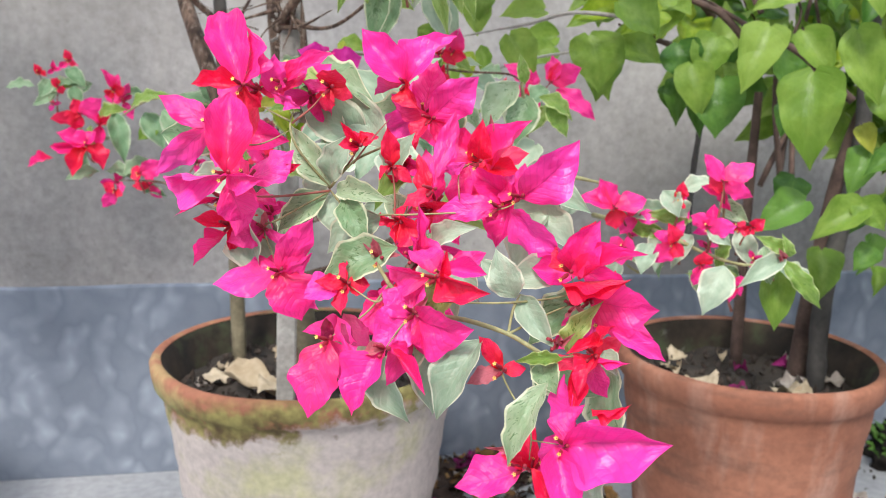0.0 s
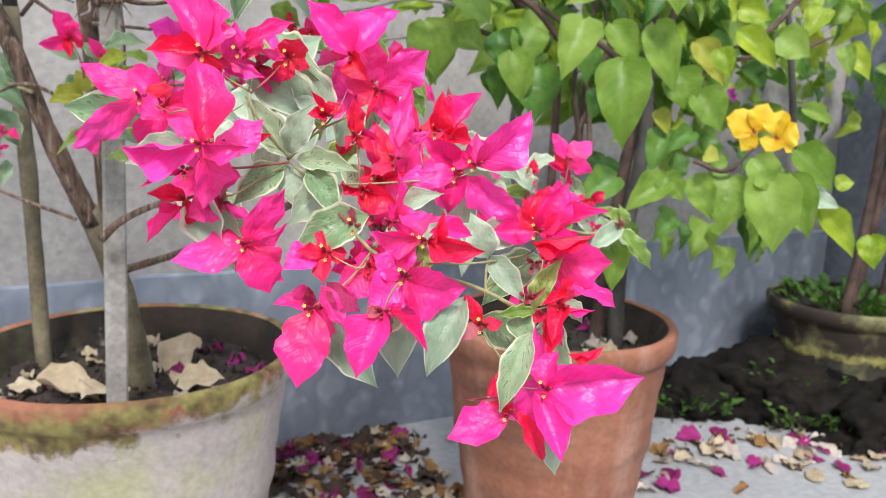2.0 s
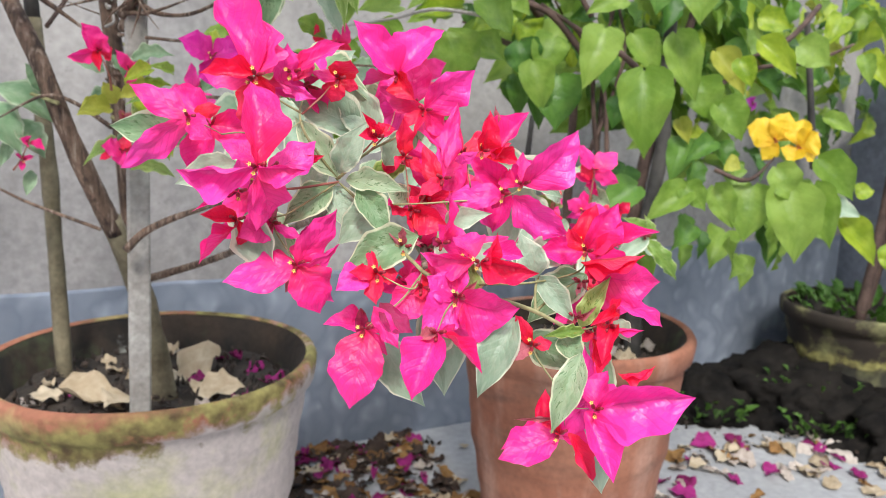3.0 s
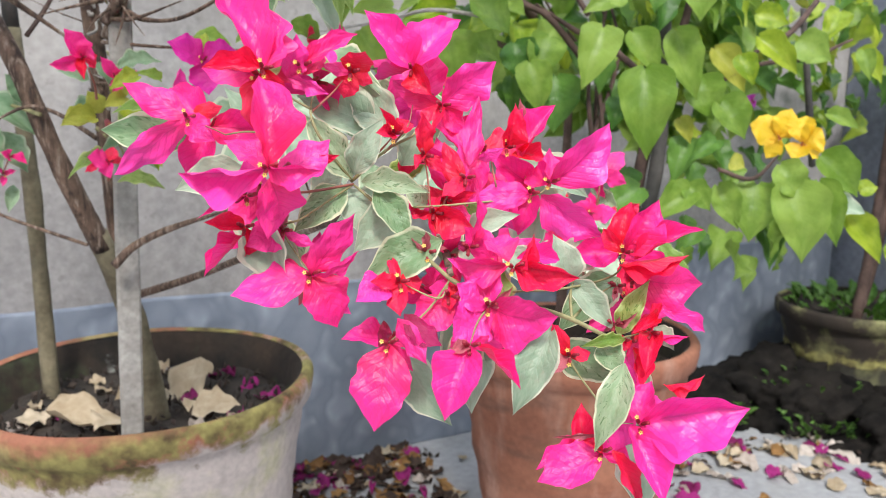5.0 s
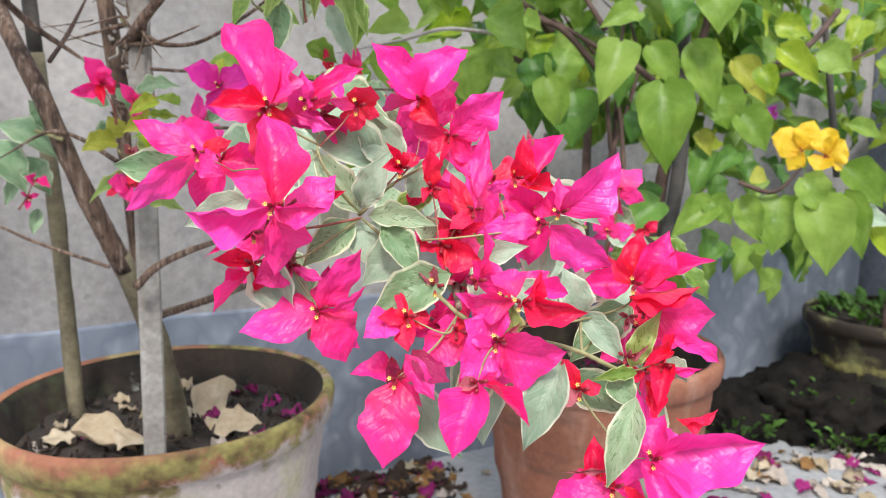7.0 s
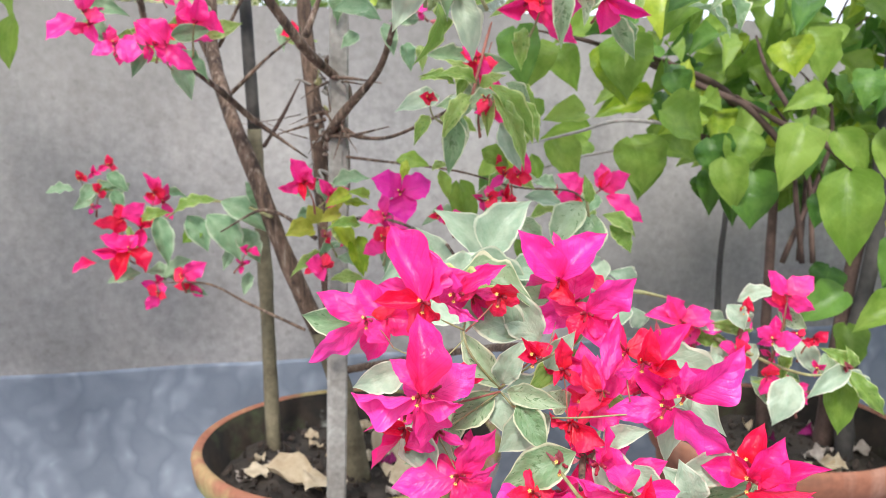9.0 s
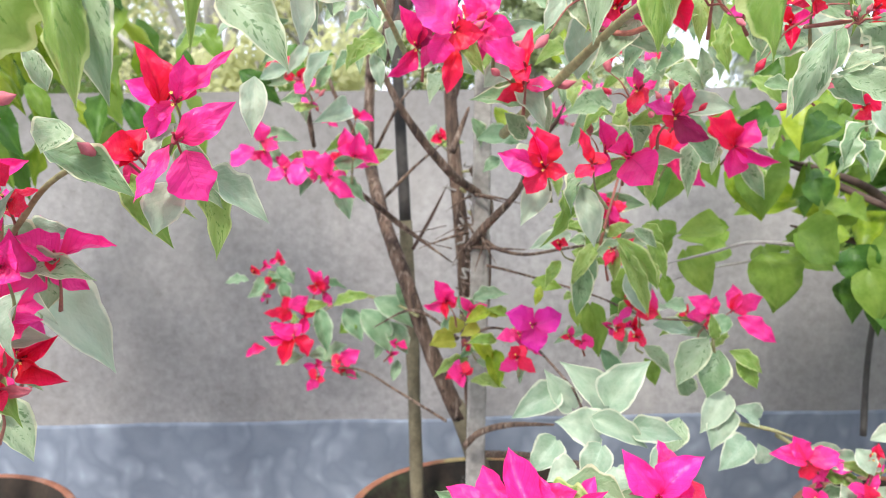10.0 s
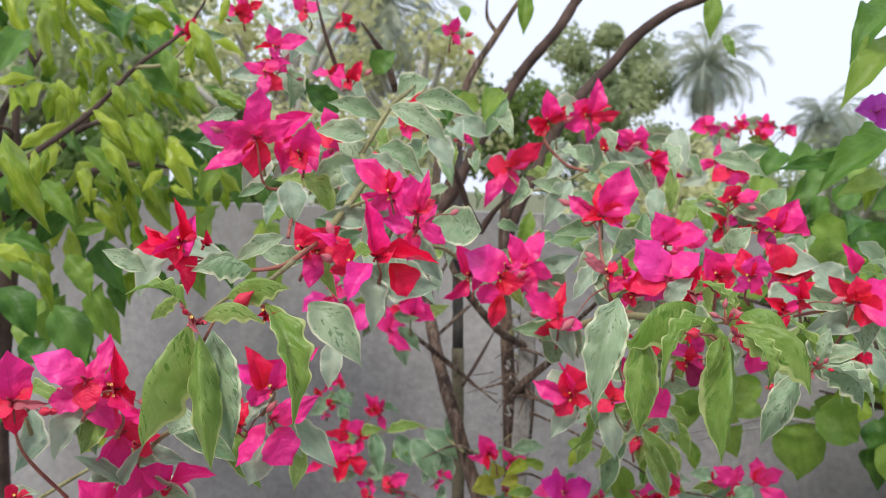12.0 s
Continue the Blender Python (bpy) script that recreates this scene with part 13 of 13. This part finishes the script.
for x, y, lean, h in ((1.85, 1.4, 0.1, 0.9), (1.95, 1.46, 0.16, 1.0), (2.01, 1.4, 0.05, 0.85)):
    stem("trunk", old, M_BARK_DARK, [(x, y, 0.25, 0.016), (x + lean * 0.4, y, 0.5, 0.013), (x + lean, y + 0.02, h, 0.009)], 8)
fill(old, "ddgl", 90, (1.9, 1.5, 0.95), (0.42, 0.18, 0.22), 0.085, True, seed=41)

# ---- far trees ----
def frond_into(bm, foot, turn, rise, long, droop):
    """One feather-shaped palm leaf: a bending rib with narrow hanging leaflets on both sides."""
    out, side = Vector((math.cos(turn), math.sin(turn), 0)), Vector((-math.sin(turn), math.cos(turn), 0))
    p, steps = Vector(foot), 26
    for i in range(steps):
        t = i / (steps - 1)
        pitch = rise - droop * t * (0.5 + 0.5 * t)
        way = out * math.cos(pitch) + Vector((0, 0, math.sin(pitch)))
        q = p + way * (long / steps)
        w = long * 0.3 * math.sin(math.pi * (0.1 + 0.86 * t)) ** 0.7
        for s in (-1, 1):
            tip = p + side * s * w * 0.62 + way * w * 0.5 - Vector((0, 0, w * (0.45 + 0.25 * math.sin(7 * i + turn))))
            bm.faces.new([bm.verts.new(c) for c in (p, p + (q - p) * 0.6, tip)])
        bm.faces.new([bm.verts.new(c) for c in (p - side * 0.02, p + side * 0.02, q + side * 0.015, q - side * 0.015)])
        p = q


def palm(x, y, high, crown, seed):
    r = random.Random(seed)
    root = tagged(new("palm_tree"), "tall coconut palm standing far beyond the wall", "palm tree", group="far palms")
    root.location = (x, y, -0.05)
    stem("trunk", root, M_FAR_BARK, [(0, 0, 0, 0.16), (0.2, 0, high * 0.5, 0.12), (0.1, 0, high, 0.1)], 10)
    bm = bmesh.new()
    for k in range(64):
        up = 1.4 - 2.5 * (k / 63) ** 0.9
        frond_into(bm, (0.1, 0, high), 2.4 * k + r.uniform(-0.3, 0.3), up, crown * r.uniform(0.8, 1.15) * (1.0 if up > -0.4 else 0.8), r.uniform(1.0, 2.2))
    link("crown", bm, M_FAR, root, smooth=False)


def far_tree(x, y, high, wide, material, seed, leaf_size=0.3, count=1500):
    r = random.Random(seed)
    root = tagged(new("tree"), "hazy broad-leaved tree far beyond the wall", "tree", group="far trees")
    root.location = (x, y, -0.05)
    bm = bmesh.new()
    tube_into(bm, [(0, 0, 0, 0.22), (0.1, 0, high * 0.4, 0.16), (0, 0.1, high * 0.8, 0.06)], 8, 4)
    lumps = []
    for k in range(16):
        e = Vector((r.uniform(-0.7, 0.7) * wide, r.uniform(-0.7, 0.7) * wide, high * r.uniform(0.4, 0.92)))
        lumps.append((e, wide * r.uniform(0.16, 0.4)))
        tube_into(bm, [(0.05, 0, high * 0.35, 0.1), (e.x * 0.5, e.y * 0.5, e.z * 0.8, 0.06), (*e, 0.03)], 6, 3)
    link("trunk", bm, M_FAR_BARK, root)
    verts, faces = [], []
    for _ in range(count):
        c, rad = r.choice(lumps)
        d = Vector((r.gauss(0, 1), r.gauss(0, 1), r.gauss(0, 0.8))).normalized()
        p = c + d * rad * (0.6 + 0.5 * r.random())
        a = Vector((r.uniform(-1, 1), r.uniform(-1, 1), r.uniform(-1, 0.4))).normalized() * leaf_size * r.uniform(0.6, 1.2)
        b = a.cross(d).normalized() * leaf_size * 0.35
        n = len(verts)
        verts += [p - a * 0.5, p + b, p + a * 0.5, p - b]
        faces.append((n, n + 1, n + 2, n + 3))
    me = bpy.data.meshes.new("crown")
    me.from_pydata(verts, [], faces)
    me.materials.append(material)
    ob = new("crown", me)
    ob.parent = root


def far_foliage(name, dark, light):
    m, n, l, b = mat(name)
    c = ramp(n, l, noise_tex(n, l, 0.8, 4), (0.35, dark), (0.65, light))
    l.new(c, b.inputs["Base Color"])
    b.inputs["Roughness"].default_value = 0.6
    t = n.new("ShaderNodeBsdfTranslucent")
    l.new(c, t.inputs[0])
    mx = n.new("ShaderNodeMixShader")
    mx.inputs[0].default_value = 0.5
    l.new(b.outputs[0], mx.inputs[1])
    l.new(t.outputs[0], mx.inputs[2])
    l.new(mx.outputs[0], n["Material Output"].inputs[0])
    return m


# Bark, palm, tree and yellow greens have the haze painted into their colour.
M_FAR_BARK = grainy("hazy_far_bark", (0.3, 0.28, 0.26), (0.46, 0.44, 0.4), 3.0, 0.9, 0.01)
M_FAR = far_foliage("haze_paled_palm_green", (0.20, 0.26, 0.24), (0.56, 0.58, 0.43))
M_FAR_TREE = far_foliage("haze_paled_tree_green", (0.19, 0.26, 0.13), (0.54, 0.58, 0.31))
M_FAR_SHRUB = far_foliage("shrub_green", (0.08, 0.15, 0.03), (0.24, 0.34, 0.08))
M_FAR_YELLOW = far_foliage("haze_paled_yellow_green", (0.5, 0.51, 0.24), (0.74, 0.73, 0.44))
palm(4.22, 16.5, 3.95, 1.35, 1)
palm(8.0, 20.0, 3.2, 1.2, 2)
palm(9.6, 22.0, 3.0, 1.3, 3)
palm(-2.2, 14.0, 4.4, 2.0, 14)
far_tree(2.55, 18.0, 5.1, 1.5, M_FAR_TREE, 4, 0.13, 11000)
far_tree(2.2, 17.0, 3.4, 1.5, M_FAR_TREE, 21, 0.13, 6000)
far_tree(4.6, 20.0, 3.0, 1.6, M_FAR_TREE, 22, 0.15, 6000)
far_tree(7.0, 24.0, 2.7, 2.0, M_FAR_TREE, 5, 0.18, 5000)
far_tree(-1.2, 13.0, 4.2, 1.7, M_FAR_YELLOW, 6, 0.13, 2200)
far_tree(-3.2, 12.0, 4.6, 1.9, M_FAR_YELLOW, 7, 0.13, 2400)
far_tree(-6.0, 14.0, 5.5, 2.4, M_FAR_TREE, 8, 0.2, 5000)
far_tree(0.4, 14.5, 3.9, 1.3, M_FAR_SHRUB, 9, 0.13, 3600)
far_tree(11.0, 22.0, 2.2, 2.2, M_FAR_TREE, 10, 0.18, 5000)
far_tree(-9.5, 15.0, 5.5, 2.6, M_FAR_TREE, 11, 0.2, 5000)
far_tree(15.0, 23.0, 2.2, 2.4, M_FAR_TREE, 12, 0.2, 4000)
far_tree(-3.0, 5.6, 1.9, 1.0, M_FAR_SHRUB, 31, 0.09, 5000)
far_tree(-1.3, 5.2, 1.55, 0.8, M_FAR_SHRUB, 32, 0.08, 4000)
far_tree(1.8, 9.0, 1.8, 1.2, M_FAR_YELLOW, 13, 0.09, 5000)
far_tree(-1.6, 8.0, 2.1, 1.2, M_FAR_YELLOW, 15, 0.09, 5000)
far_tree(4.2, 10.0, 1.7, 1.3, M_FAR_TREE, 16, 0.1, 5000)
bm = bmesh.new()
bmesh.ops.create_grid(bm, x_segments=1, y_segments=1, size=1)
for v in bm.verts:
    v.co = Vector((v.co.x * 14 + 24, v.co.y * 18 + 34, -0.04))
M_WATER, _n, _l, _b = mat("still_pond_water")
_b.inputs["Base Color"].default_value, _b.inputs["Roughness"].default_value = (0.03, 0.05, 0.05, 1), 0.06
bump(_n, _l, _b, noise_tex(_n, _l, 3.0, 3), 0.15, 0.02)
tagged(link("water", bm, M_WATER, smooth=False), "pale pond water shining beyond the wall", "water", kind="structure")

# each plant's root stands at its foot
for root, foot in ((variegated, (0.0, 1.25, 0.37)), (green, (0.72, 1.15, 0.38)), (lime, (-0.94, 1.24, 0.37)), (old, (1.9, 1.43, 0.26))):
    root.location = foot
    for child in root.children:
        child.matrix_basis = Matrix.Translation(-Vector(foot)) @ child.matrix_basis
